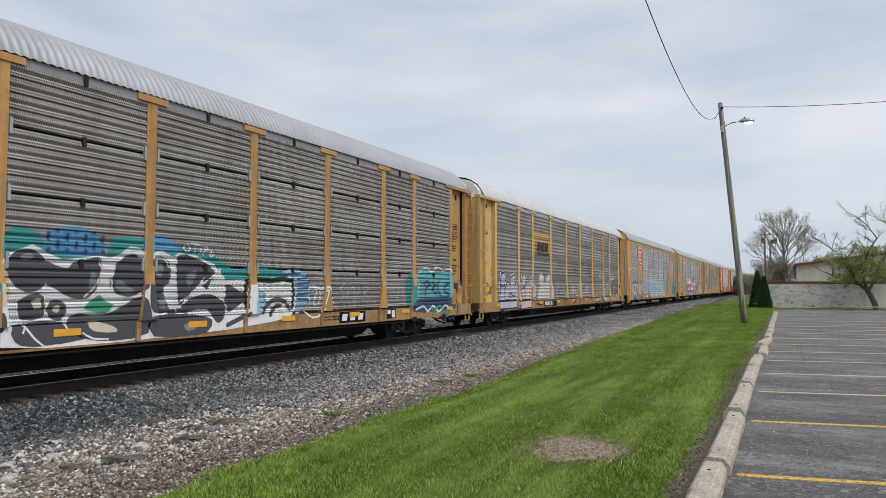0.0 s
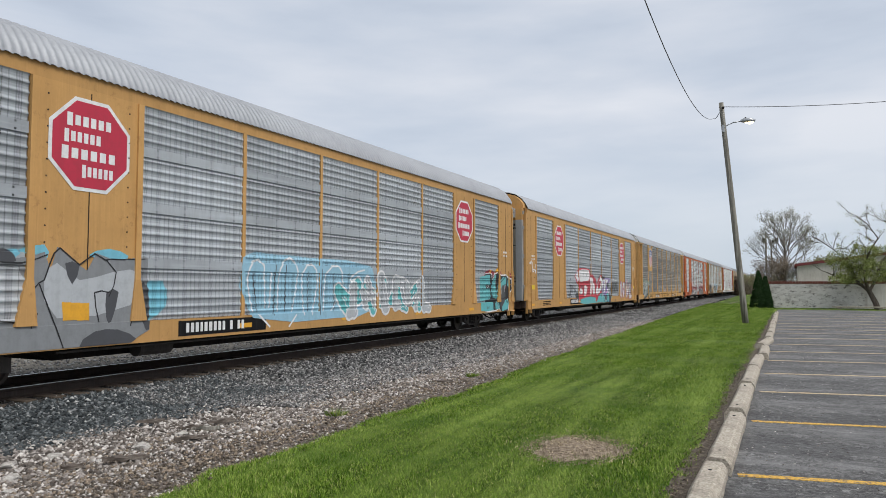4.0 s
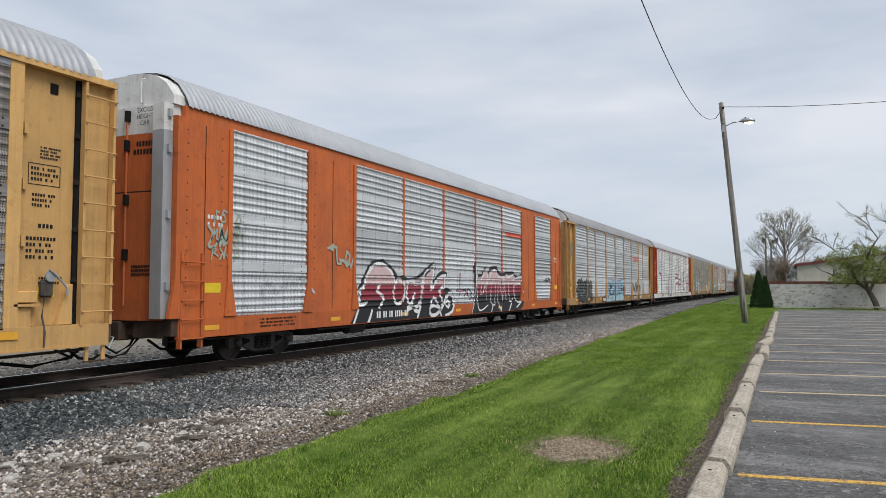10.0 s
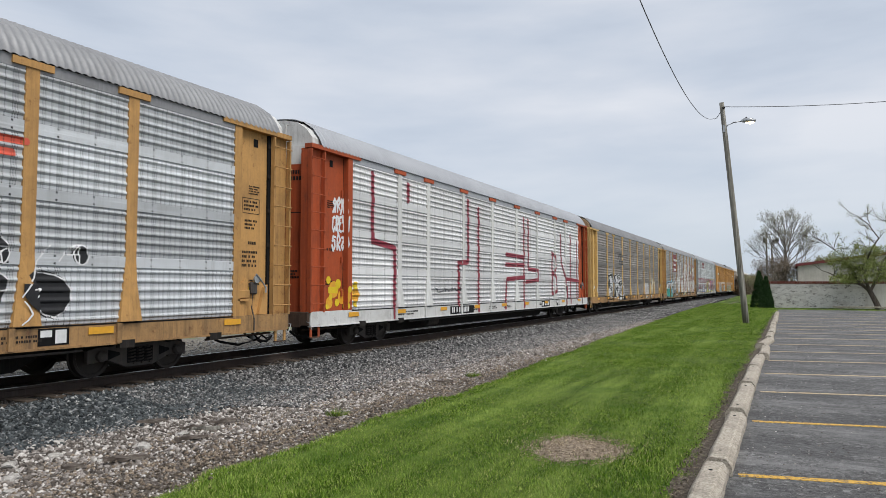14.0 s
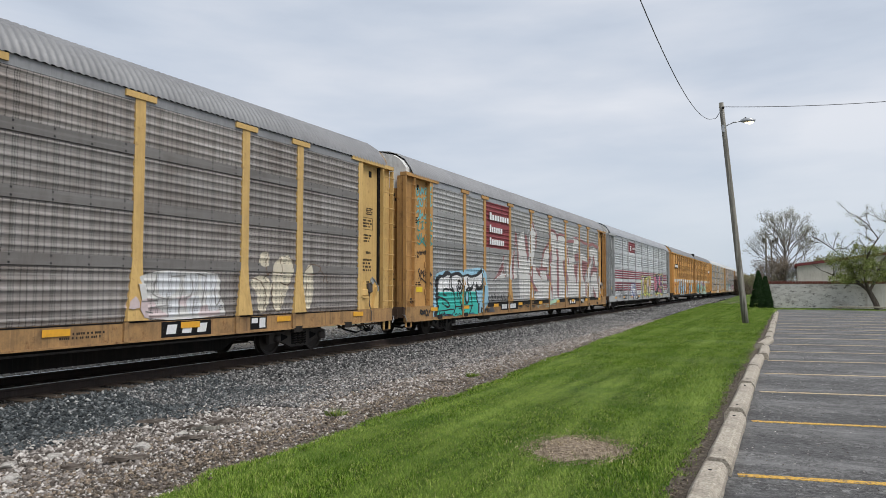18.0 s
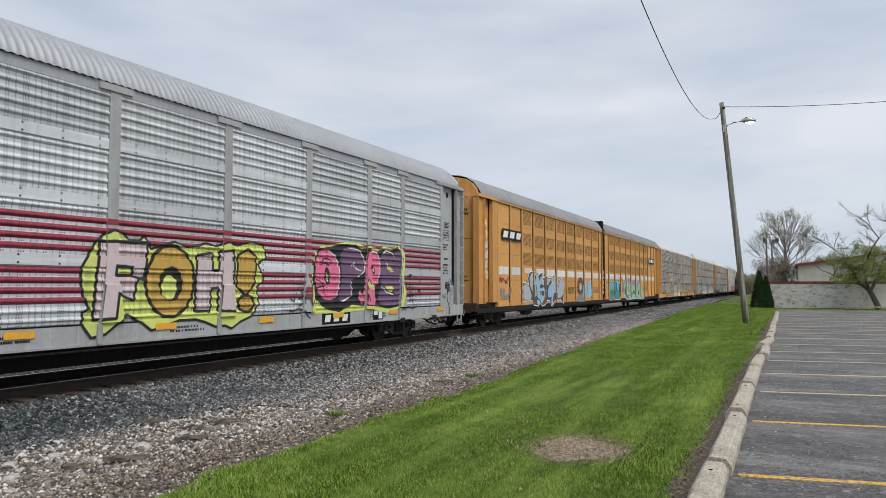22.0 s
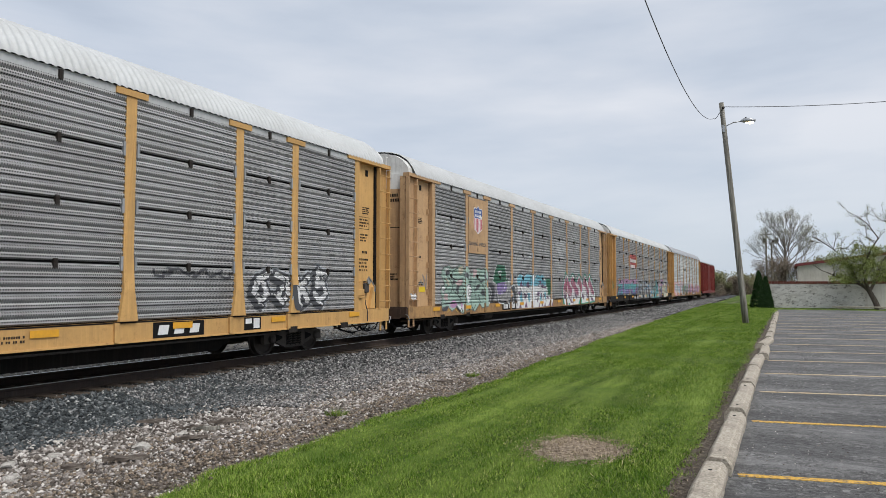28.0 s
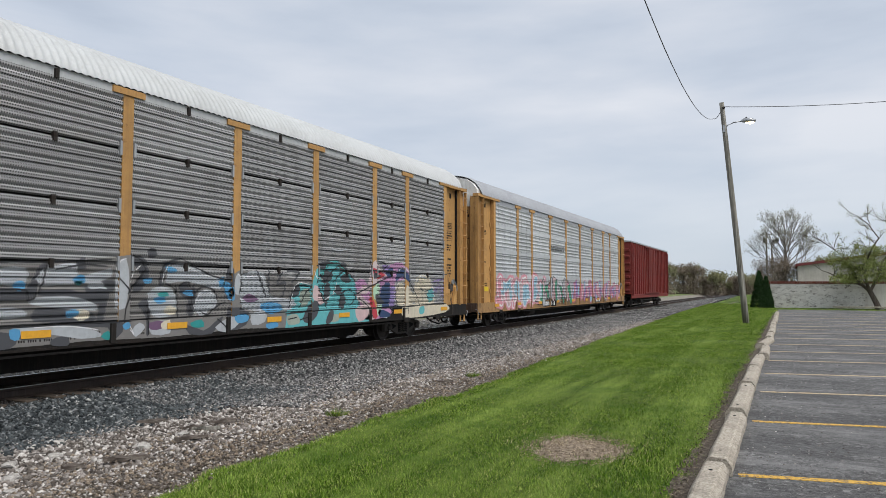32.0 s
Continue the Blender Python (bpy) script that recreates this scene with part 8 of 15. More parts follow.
def paint_large():
    outline = [[(2.63, 1.97), (2.57, 1.81), (2.43, 1.72), (2.25, 1.71), (2.12, 1.81), (2.06, 1.96), (2.12, 2.11), (2.25, 2.21), (2.43, 2.22), (2.57, 2.13)],
        [(2.09, 1.65), (2.55, 1.65), (2.57, 1.12), (2.04, 1.12)], [(2.63, 1.56), (2.93, 1.88), (3.27, 1.76), (3.36, 1.5), (3.1, 1.35), (3.04, 1.15), (2.6, 1.14)],
        [(3.27, 2.06), (3.79, 2.18), (3.82, 1.28), (3.36, 1.4)], [(3.85, 1.71), (4.08, 1.87), (4.28, 1.65), (4.21, 1.11), (3.76, 1.12)],
        [(1.9, 1.03), (2.55, 1.03), (4.28, 1.04), (4.28, 0.78), (1.92, 0.77)]]
    shapes("B", "paint_white", 1, 0.12, outline)
    shapes("B", "paint_black", 2, 0.08, outline)
    shapes("B", "paint_lavender", 3, 0, outline)
    outline = [[(5.26, 1.94), (5.21, 1.78), (5.07, 1.68), (4.91, 1.68), (4.78, 1.78), (4.73, 1.93), (4.78, 2.1), (4.91, 2.2), (5.07, 2.2), (5.21, 2.11)],
        [(4.77, 1.54), (5.14, 1.62), (5.14, 1.13), (4.84, 1.11)], [(5.22, 1.65), (5.49, 1.86), (5.81, 1.71), (5.77, 1.11), (5.22, 1.13)],
        [(5.81, 1.95), (6.24, 2.12), (6.32, 1.9), (6.28, 1.15), (5.85, 1.1)], [(6.37, 1.77), (6.64, 1.84), (6.77, 1.52), (6.64, 1.2), (6.28, 1.21)],
        [(4.66, 1), (6.19, 1.03), (6.24, 0.75), (4.7, 0.7)]]
    shapes("B", "paint_white", 1, 0.11, outline)
    shapes("B", "paint_black", 2, 0.075, outline)
    shapes("B", "paint_blush", 3, 0, outline)
    outline = [[(7.91, 2.02), (7.85, 1.86), (7.69, 1.76), (7.5, 1.76), (7.35, 1.86), (7.3, 2.01), (7.35, 2.17), (7.5, 2.27), (7.69, 2.28), (7.85, 2.18)],
        [(7.3, 1.58), (7.75, 1.58), (7.75, 1.14), (7.2, 1.12)], [(7.86, 1.72), (8.18, 1.86), (8.39, 1.72), (8.34, 1.12), (7.8, 1.14)],
        [(8.45, 2.07), (8.91, 2.22), (8.97, 1.14), (8.45, 1.12)], [(9.03, 1.79), (9.39, 1.94), (9.39, 1.13), (9.03, 1.14)]]
    shapes("B", "paint_white", 1, 0.07, outline)
    shapes("B", "paint_sage", 2, 0.03, outline)
    shapes("B", "paint_ghost", 3, 0, outline)
    dots("A", [(10.15 + 0.17 * (k % 7), 2.28 + 0.13 * (k // 7) + 0.05 * (k % 2), 0.04) for k in range(21)], "paint_navy", 5)
    outline = [
        [(11.49, 2.01), (11.76, 2.44), (11.9, 2.56), (12.08, 2.65), (12.28, 2.62), (12.41, 2.5), (12.66, 2.49), (12.77, 2.58), (12.86, 2.48), (12.91, 2.35), (13.2, 2.43), (13.5, 2.52), (13.81, 2.44), (14.07, 2.47), (14.34, 2.54), (14.62, 2.49), (14.98, 2.6), (15.28, 2.54), (15.67, 2.65), (16.08, 2.6), (16.19, 2.36), (15.87, 2.18), (16.12, 1.85), (15.87, 1.66), (15.95, 1.3), (15.75, 1.06), (15.35, 0.94), (15.09, 0.81), (14.9, 0.88), (14.62, 0.87), (14.34, 0.97), (14.07, 1.04), (13.62, 1.04), (13.2, 0.94), (12.96, 0.88), (12.74, 1.03), (12.41, 1.2), (12.18, 1.03), (11.95, 0.87), (11.68, 0.82), (11.52, 1.02), (11.54, 1.22), (11.66, 1.3), (11.54, 1.52), (11.49, 1.76)]]
    shapes("K", "paint_black", 2, 0.05, outline)
    shapes("K", "paint_limebright", 3, 0, outline)
    shapes("K", "paint_black", 4, 0.06, [
        [(11.84, 2.44), (12.82, 2.46), (12.74, 1.84), (12.53, 1.88), (12.53, 2.06), (12.13, 2.07), (12.1, 1.85), (12.6, 1.83), (12.52, 1.46), (12.15, 1.59), (12.1, 1.14), (11.73, 1.13)],
        [(14.07, 1.21), (14.1, 2.28), (14.48, 2.34), (14.48, 1.99), (14.72, 1.98), (14.74, 2.38), (15.13, 2.42), (15.14, 1.18), (14.72, 1.2), (14.72, 1.68), (14.46, 1.66), (14.44, 1.2)],
        [(15.28, 2.32), (15.59, 2.47), (15.83, 2.34), (15.79, 1.74), (15.55, 1.52), (15.28, 1.68)]])
    shapes("K", "paint_black", 4, 0.07, [
        [(13.98, 1.78), (13.92, 1.48), (13.75, 1.25), (13.52, 1.13), (13.26, 1.14), (13.04, 1.27), (12.89, 1.5), (12.83, 1.77), (12.89, 2.05), (13.04, 2.28), (13.26, 2.42), (13.52, 2.43), (13.75, 2.31), (13.92, 2.08)],
        [(15.77, 1.3), (15.73, 1.21), (15.62, 1.16), (15.48, 1.17), (15.37, 1.22), (15.33, 1.31), (15.37, 1.4), (15.48, 1.45), (15.62, 1.45), (15.73, 1.39)]])
    shapes("K", "paint_blush", 5, 0, [
        [(11.84, 2.44), (12.82, 2.46), (12.74, 1.84), (12.53, 1.88), (12.53, 2.06), (12.13, 2.07), (12.1, 1.85), (12.6, 1.83), (12.52, 1.46), (12.15, 1.59), (12.1, 1.14), (11.73, 1.13)],
        [(14.07, 1.21), (14.1, 2.28), (14.48, 2.34), (14.48, 1.99), (14.72, 1.98), (14.74, 2.38), (15.13, 2.42), (15.14, 1.18), (14.72, 1.2), (14.72, 1.68), (14.46, 1.66), (14.44, 1.2)]])
    shapes("K", "paint_amberdull", 5, 0, [
        [(13.98, 1.78), (13.92, 1.48), (13.75, 1.25), (13.52, 1.13), (13.26, 1.14), (13.04, 1.27), (12.89, 1.5), (12.83, 1.77), (12.89, 2.05), (13.04, 2.28), (13.26, 2.42), (13.52, 2.43), (13.75, 2.31), (13.92, 2.08)],
        [(15.28, 2.32), (15.59, 2.47), (15.83, 2.34), (15.79, 1.74), (15.55, 1.52), (15.28, 1.68)],
        [(15.77, 1.3), (15.73, 1.21), (15.62, 1.16), (15.48, 1.17), (15.37, 1.22), (15.33, 1.31), (15.37, 1.4), (15.48, 1.45), (15.62, 1.45), (15.73, 1.39)]])
    shapes("K", "paint_black", 6, 0, [
        [(13.71, 1.73), (13.67, 1.56), (13.56, 1.43), (13.41, 1.39), (13.26, 1.44), (13.15, 1.56), (13.11, 1.73), (13.15, 1.9), (13.26, 2.02), (13.41, 2.07), (13.56, 2.03), (13.67, 1.9)]])
    shapes("K", "paint_limebright", 7, 0, [
        [(13.56, 1.66), (13.52, 1.51), (13.42, 1.42), (13.3, 1.43), (13.21, 1.52), (13.17, 1.66), (13.21, 1.8), (13.3, 1.89), (13.42, 1.89), (13.52, 1.8)]])
    shapes("K", "paint_rose", 5.5, 0, [
        [(12.67, 2.22), (12.65, 2.17), (12.6, 2.14), (12.54, 2.14), (12.5, 2.17), (12.48, 2.22), (12.5, 2.26), (12.54, 2.29), (12.6, 2.3), (12.65, 2.27)],
        [(12.55, 1.77), (12.53, 1.72), (12.47, 1.69), (12.41, 1.69), (12.35, 1.72), (12.33, 1.77), (12.35, 1.82), (12.41, 1.85), (12.47, 1.86), (12.53, 1.82)],
        [(12.15, 2.29), (12.14, 2.26), (12.12, 2.25), (12.09, 2.25), (12.06, 2.26), (12.05, 2.29), (12.06, 2.31), (12.09, 2.33), (12.12, 2.33), (12.14, 2.31)]])
    outline = [
        [(5.01, 1.45), (5.42, 1.88), (6.18, 1.73), (6.03, 2.03), (6.14, 2.21), (6.41, 2.37), (6.82, 2.37), (7.07, 2.25), (7.2, 2.15), (7.59, 2.22), (7.8, 2.28), (8.15, 2.35), (8.38, 2.25), (8.26, 2.1), (8.53, 2.11), (8.68, 2.23), (8.96, 2.14), (9.68, 2.12), (9.68, 1.89), (9.94, 1.87), (9.92, 2.18), (10.31, 2.32), (10.55, 2.23), (10.65, 2.07), (10.9, 1.68), (11.05, 2.01), (11.47, 2.14), (12.03, 1.89), (11.88, 1.26), (11.64, 0.82), (11.21, 1.04), (10.65, 0.96), (10.41, 1.03), (9.81, 0.81), (9.59, 0.69), (9.33, 1.01), (8.84, 1.03), (8.49, 0.82), (8.01, 0.76), (7.69, 1.02), (7.39, 0.77), (7.01, 0.82), (6.73, 0.83), (6.7, 1.04), (5.57, 1.04), (5.33, 1.06)]]
    shapes("L", "paint_white", 1, 0.045, outline)
    shapes("L", "paint_charcoal", 2, 0, outline)
    shapes("L", "paint_silver", 3, 0, [[(5.2, 1.49), (5.55, 1.82), (6.18, 1.7), (6.55, 1.25), (6.41, 1.08), (5.55, 1.06), (5.2, 1.36)],
        [(6.24, 2.05), (6.52, 2.31), (6.82, 2.34), (6.83, 1.78), (6.67, 1.73), (6.73, 1.42), (6.35, 1.68)],
        [(6.87, 2.19), (7.04, 2.15), (7.2, 1.83), (7.26, 1.25), (6.94, 1.16), (6.85, 1.68)],
        [(7.97, 2.07), (8.15, 2.3), (8.34, 2.25), (8.23, 2.07), (8.45, 1.99), (8.38, 1.73), (7.94, 1.82)], [(8.76, 2.09), (9.59, 2.08), (9.16, 1.8), (8.84, 1.74)],
        [(9.94, 2.12), (10.31, 2.29), (10.55, 2.2), (10.65, 1.74), (10.95, 1.61), (11.11, 1.98), (11.47, 2.1), (11.97, 1.85), (11.8, 1.26), (11.21, 1.11), (10.7, 1.06), (10.51, 1.35), (10.03, 1.36)]])
    shapes("L", "paint_sky", 4, 0, [
        [(7.16, 2.2), (7.52, 2.22), (7.69, 1.95), (7.94, 2.18), (7.9, 1.87), (7.73, 1.57), (8.08, 1.62), (8.38, 1.65), (8.64, 1.47), (8.45, 1.1), (8.08, 0.84), (7.73, 1.08), (7.39, 1.14), (7.33, 1.57), (7.2, 1.83)],
        [(9, 1.32), (9.16, 1.68), (9.68, 1.86), (9.99, 1.87), (10.02, 1.36), (9.81, 0.81), (9.59, 0.76), (9.63, 1.18), (9.12, 1.14)],
        [(7.33, 1.04), (7.52, 1.06), (7.69, 0.83), (7.36, 0.8)]])
    shapes("L", "paint_charcoal", 5, 0, [[(7.97, 1.45), (8.45, 1.48), (8.38, 1.22), (8.01, 1.26)], [(6.18, 1.7), (6.35, 1.68), (6.55, 1.25)],
        [(7.69, 1.54), (7.87, 1.46), (7.8, 1.18)]])
    outline = [
        [(15.96, 1.72), (15.87, 1.47), (15.62, 1.29), (15.29, 1.23), (14.97, 1.3), (14.74, 1.48), (14.65, 1.72), (14.74, 1.96), (14.97, 2.14), (15.29, 2.21), (15.62, 2.16), (15.87, 1.98)]]
    shapes("L", "paint_black", 1, 0.02, outline)
    shapes("L", "paint_brown", 2, 0, outline)
    shapes("L", "paint_silver", 3, 0, [
        [(15.56, 1.68), (15.51, 1.54), (15.37, 1.46), (15.21, 1.46), (15.08, 1.55), (15.03, 1.68), (15.08, 1.81), (15.21, 1.9), (15.37, 1.9), (15.51, 1.82)]])
    shapes("L", "paint_grey", 1, 0.02, [[(14.54, 1.12), (15.61, 1.35), (16.18, 1.08), (16.18, 0.81), (14.61, 0.84)]])
    outline = [[(15.77, 1.09), (16.01, 1.85), (16.35, 2.01), (16.78, 1.86), (16.87, 1.07), (16.52, 1.07), (16.35, 1.59), (16.18, 1.08)],
        [(16.96, 1.86), (17.8, 2.09), (17.89, 1.13), (16.96, 1.02)]]
    shapes("L", "paint_white", 3, 0.02, outline)
    shapes("L", "paint_sky", 4, 0, outline)


def paint_letters():
    blob("J", "paint_sky", 0.6, 0.0, [
        [(1.85, 2.1),(2.53, 2.23),(3.5, 2.24),(4.95, 2.36),(6.04, 2.4),(6.5, 1.91),(6.48, 0.98),(5.63, 0.63),(4.65, 0.5),(3.54, 0.51),(2.51, 0.46),(1.78, 0.48),(1.62, 0.77),(1.75, 1.35),(1.83, 1.85)]])
    shapes("J", "paint_black", 1.2, 0.04, [
        [(1.89, 1.95),(2.09, 2.06),(2.34, 2.04),(2.56, 2.17),(2.86, 2.21),(3.04, 2.09),(3.21, 2.13),(3.58, 2.18),(3.8, 2.16),(4.04, 2.05),(4.53, 2.12),(4.79, 2.06),(5.32, 2.12),(5.73, 2.26),(5.9, 2.38),(5.97, 2.03),(6.02, 1.71),(5.9, 1.58),(5.55, 1.57),(5.4, 1.62),(5.37, 1.52),(5.49, 1.14),(5.59, 0.89),(5.58, 0.57),(5.17, 0.57),(4.56, 0.58),(3.77, 0.56),(3.4, 0.5),(3.18, 0.53),(2.97, 0.63),(2.6, 0.64),(2.51, 0.55),(2.32, 0.58),(2.13, 0.55),(1.89, 0.55),(1.74, 0.62),(1.71, 0.76),(1.88, 0.95),(1.96, 1.1),(1.87, 1.3),(1.9, 1.55),(1.85, 1.75)]])
    outline = [
        [(2.04, 1.7),(2.13, 1.94),(2.3, 2),(2.47, 1.98),(2.66, 2.06),(2.91, 2.08),(2.99, 1.95),(3.12, 2.03),(3.5, 2.1),(3.73, 2.06),(3.96, 2.02),(4.48, 2.07),(4.79, 2.01),(5.32, 2.05),(5.73, 2.16),(5.85, 2.22),(5.93, 1.97),(5.9, 1.75),(5.74, 1.68),(5.51, 1.73),(5.4, 1.77),(5.33, 1.52),(5.45, 1.14),(5.49, 1.02),(5.48, 0.62),(5.17, 0.65),(4.65, 0.66),(4.19, 0.65),(3.77, 0.65),(3.37, 0.61),(3.19, 0.66),(2.97, 0.72),(2.6, 0.73),(2.44, 0.65),(2.29, 0.72),(2.09, 0.68),(1.92, 0.73),(1.97, 0.84),(2.06, 0.99),(2.01, 1.14),(2.1, 1.28),(2.07, 1.45)]]
    shapes("J", "paint_white", 2, 0.0, outline, 1.5, 5.0)
    shapes("J", "paint_tealbright", 2, 0.0, outline, 0.6, 1.5)
    brush("J", "paint_black", 3, 0.036, [[(2.08, 1.34),(2.36, 1.27),(2.62, 1.21),(2.87, 1.09),(2.91, 1),(2.72, 0.96),(2.54, 1.02),(2.37, 1.11)],
        [(2.91, 1.56),(2.6, 1.6),(2.46, 1.53),(2.5, 1.39),(2.71, 1.37)],
        [(2.98, 2.1),(2.97, 1.81),(2.95, 1.61),(3.16, 1.55),(3.35, 1.4),(3.41, 1.15),(3.36, 0.87),(3.25, 0.75)], [(3.12, 2.06),(3.1, 1.76),(3.2, 1.59),(3.37, 1.51)],
        [(3.5, 2.15),(3.84, 2.11),(4.06, 1.97),(4.1, 1.76),(4.01, 1.53),(3.85, 1.42),(3.7, 1.52),(3.56, 1.68)], [(3.61, 1.59),(3.63, 1.4),(3.69, 1.22)],
        [(3.85, 1.42),(3.89, 1.07),(3.94, 0.84)], [(4.53, 2.1),(4.52, 1.77),(4.37, 1.6),(4.2, 1.58)]])
    brush("J", "paint_black", 3, 0.036, [[(4.5, 1.77),(4.76, 1.48),(4.93, 1.22),(4.9, 1.01),(4.78, 0.8),(4.61, 0.67)]])
    brush("J", "paint_black", 3, 0.048, [[(3.73, 1.9),(3.91, 1.84),(3.94, 1.68),(3.79, 1.61),(3.68, 1.72),(3.73, 1.9)],
        [(4.23, 1.54),(4.12, 1.32),(4.21, 1.1),(4.39, 1.1),(4.48, 1.29),(4.41, 1.52),(4.23, 1.54)], [(4.57, 1.77),(4.76, 1.62),(5, 1.66),(5.11, 1.84)],
        [(5.4, 1.82),(5.33, 1.52),(5.45, 1.17),(5.59, 1.01)], [(5.4, 1.78),(5.61, 1.63),(5.86, 1.66),(6, 1.77)], [(4.69, 1.6),(4.85, 1.55),(4.97, 1.62)]])
    brush("J", "paint_black", 3, 0.022, [[(1.97, 0.84),(2.59, 0.85),(3.25, 0.87),(3.37, 0.63)], [(3.51, 0.71),(3.41, 0.67),(3.45, 0.59),(3.57, 0.61),(3.51, 0.71)],
        [(3.78, 0.72),(3.67, 0.67),(3.72, 0.6),(3.83, 0.62),(3.78, 0.72)], [(4.33, 0.72),(4.22, 0.67),(4.28, 0.59),(4.41, 0.63),(4.33, 0.72)],
        [(2.11, 0.8),(2.07, 0.74),(2.17, 0.71),(2.14, 0.67)], [(2.21, 0.77),(2.24, 0.69),(2.29, 0.74)],
        [(2.34, 0.66),(2.35, 0.78),(2.42, 0.69),(2.48, 0.79),(2.49, 0.67)], [(3.39, 0.96),(4.98, 0.96)], [(3.68, 0.88),(3.91, 0.89),(3.95, 0.81),(4.18, 0.8)]])
    blob("J", "paint_sky", 3.5, 0.0, [[(4.28, 1.44),(4.22, 1.28),(4.27, 1.15),(4.35, 1.16),(4.4, 1.29),(4.36, 1.43)]])
    brush("J", "paint_navy", 2.4, 0.033, [[(2.54, 0.73),(2.77, 0.63),(3.04, 0.63),(3.18, 0.73)], [(4.61, 0.64),(4.99, 0.67),(5.35, 0.57)]])
    brush("J", "paint_black", 4, 0.014, [[(0.77, 2.86),(0.72, 2.8),(0.81, 2.77),(0.75, 2.69)], [(0.85, 2.74),(0.91, 2.85),(0.97, 2.76),(0.88, 2.72)],
        [(0.99, 2.88),(0.99, 2.73),(1.07, 2.81),(0.99, 2.82)], [(1.11, 2.89),(1.16, 2.76),(1.22, 2.88)],
        [(1.25, 2.75),(1.29, 2.87),(1.35, 2.85),(1.26, 2.81),(1.35, 2.76)], [(0.75, 2.78),(1.37, 2.86)]])
    brush("J", "paint_black", 4, 0.02, [[(0.9, 2.27),(0.8, 2.19),(0.91, 2.08),(0.83, 1.95)], [(0.98, 1.86),(0.99, 2.2),(1.07, 2.16),(0.99, 2.07)],
        [(1.22, 2.21),(1.12, 2.16),(1.19, 2.03),(1.29, 2.07)], [(1.22, 2.21),(1.15, 1.94)], [(1.34, 1.96),(1.38, 2.16),(1.43, 2.02),(1.49, 2.1)],
        [(1.02, 1.95),(1.51, 1.75)]])
    brush("J", "paint_black", 4, 0.023, [[(-0, 1.29),(0.07, 1.16),(0.03, 1.29),(0.14, 1.25),(0.02, 1.2)], [(0.16, 1.16),(0.2, 1.28),(0.24, 1.19),(0.3, 1.3),(0.33, 1.17)],
        [(0.42, 1.29),(0.37, 1.21),(0.46, 1.15),(0.54, 1.24),(0.42, 1.29)]])
    brush("J", "paint_black", 4, 0.025, [[(0.67, 0.83),(0.79, 0.77),(0.83, 0.86),(0.68, 0.92),(0.67, 0.83)], [(0.87, 0.78),(0.93, 0.91),(0.99, 0.79),(0.89, 0.83)],
        [(1.07, 0.92),(1.01, 0.81),(1.14, 0.72),(1.2, 0.85),(1.07, 0.92)], [(1.25, 0.73),(1.33, 0.88)]])
    brush("J", "paint_aqua", 4, 0.026, [[(0.66, 4.89),(0.71, 4.67),(0.85, 4.8),(0.78, 4.94)], [(0.89, 4.89),(0.98, 4.72),(1.05, 4.97),(1.15, 4.78),(1.21, 4.99)],
        [(1.25, 4.94),(1.45, 5.03),(1.3, 4.79),(1.5, 4.8)], [(0.71, 4.49),(0.85, 4.61),(0.84, 4.32),(0.68, 4.33)],
        [(0.92, 4.59),(1.02, 4.57),(0.94, 4.38),(1.09, 4.37),(1.15, 4.66)], [(1.22, 4.6),(1.41, 4.7),(1.36, 4.37),(1.51, 4.46)],
        [(0.68, 4.1),(0.8, 4.2),(0.87, 3.99),(0.71, 3.88)], [(0.95, 4.21),(0.94, 3.94),(1.08, 4.12),(1.15, 3.94)],
        [(1.25, 4.19),(1.39, 4.08),(1.24, 3.97),(1.46, 3.95)]])
    brush("J", "paint_teal", 4, 0.023, [[(0.68, 3.71),(0.84, 3.83),(0.76, 3.55),(0.93, 3.54)], [(0.98, 3.79),(1.15, 3.86),(1.05, 3.59),(1.2, 3.67)],
        [(1.28, 3.82),(1.49, 3.82),(1.36, 3.58),(1.54, 3.55)], [(0.71, 3.36),(0.81, 3.24),(0.91, 3.42),(0.94, 3.2)], [(1.04, 3.44),(1, 3.17),(1.17, 3.3),(1.22, 3.13)],
        [(1.3, 3.4),(1.48, 3.38),(1.35, 3.19),(1.53, 3.13)], [(0.73, 3.12),(0.9, 3.08),(1.09, 3.18),(1.31, 3.05),(1.53, 3.11)]])
    brush("J", "paint_black", 4, 0.024, [[(5.76, 0.67),(5.78, 0.85),(5.9, 0.82),(5.78, 0.75),(5.92, 0.67)], [(5.96, 0.66),(6.07, 0.84),(6.14, 0.68)],
        [(6.22, 0.65),(6.23, 0.83),(6.34, 0.79),(6.24, 0.74)], [(6.42, 0.84),(6.4, 0.67)], [(6.48, 0.83),(6.46, 0.68),(6.59, 0.71),(6.52, 0.82)]])
    blob("J", "paint_charcoal", 3.8, 0.0, [[(6.63, 0.81),(6.91, 0.86),(7.17, 0.76),(7.13, 0.57),(6.83, 0.53),(6.63, 0.65)]])
    brush("J", "paint_black", 4, 0.029, [[(6.45, 1.51),(6.51, 1.24),(6.64, 1.11)], [(6.35, 1.09),(6.51, 1.38),(6.69, 1.16)],
        [(6.86, 1.24),(6.99, 1.34),(7.12, 1.12),(6.9, 1.15)], [(7.21, 1.12),(7.3, 1.36),(7.44, 1.14)], [(7.57, 1.33),(7.63, 1.11),(7.76, 1.33)],
        [(7.91, 1.13),(8, 1.32),(8.16, 1.12),(8.3, 1.35)], [(8.45, 1.32),(8.41, 1.11),(8.61, 1.2)], [(8.77, 1.1),(8.87, 1.34),(9.03, 1.13)]])
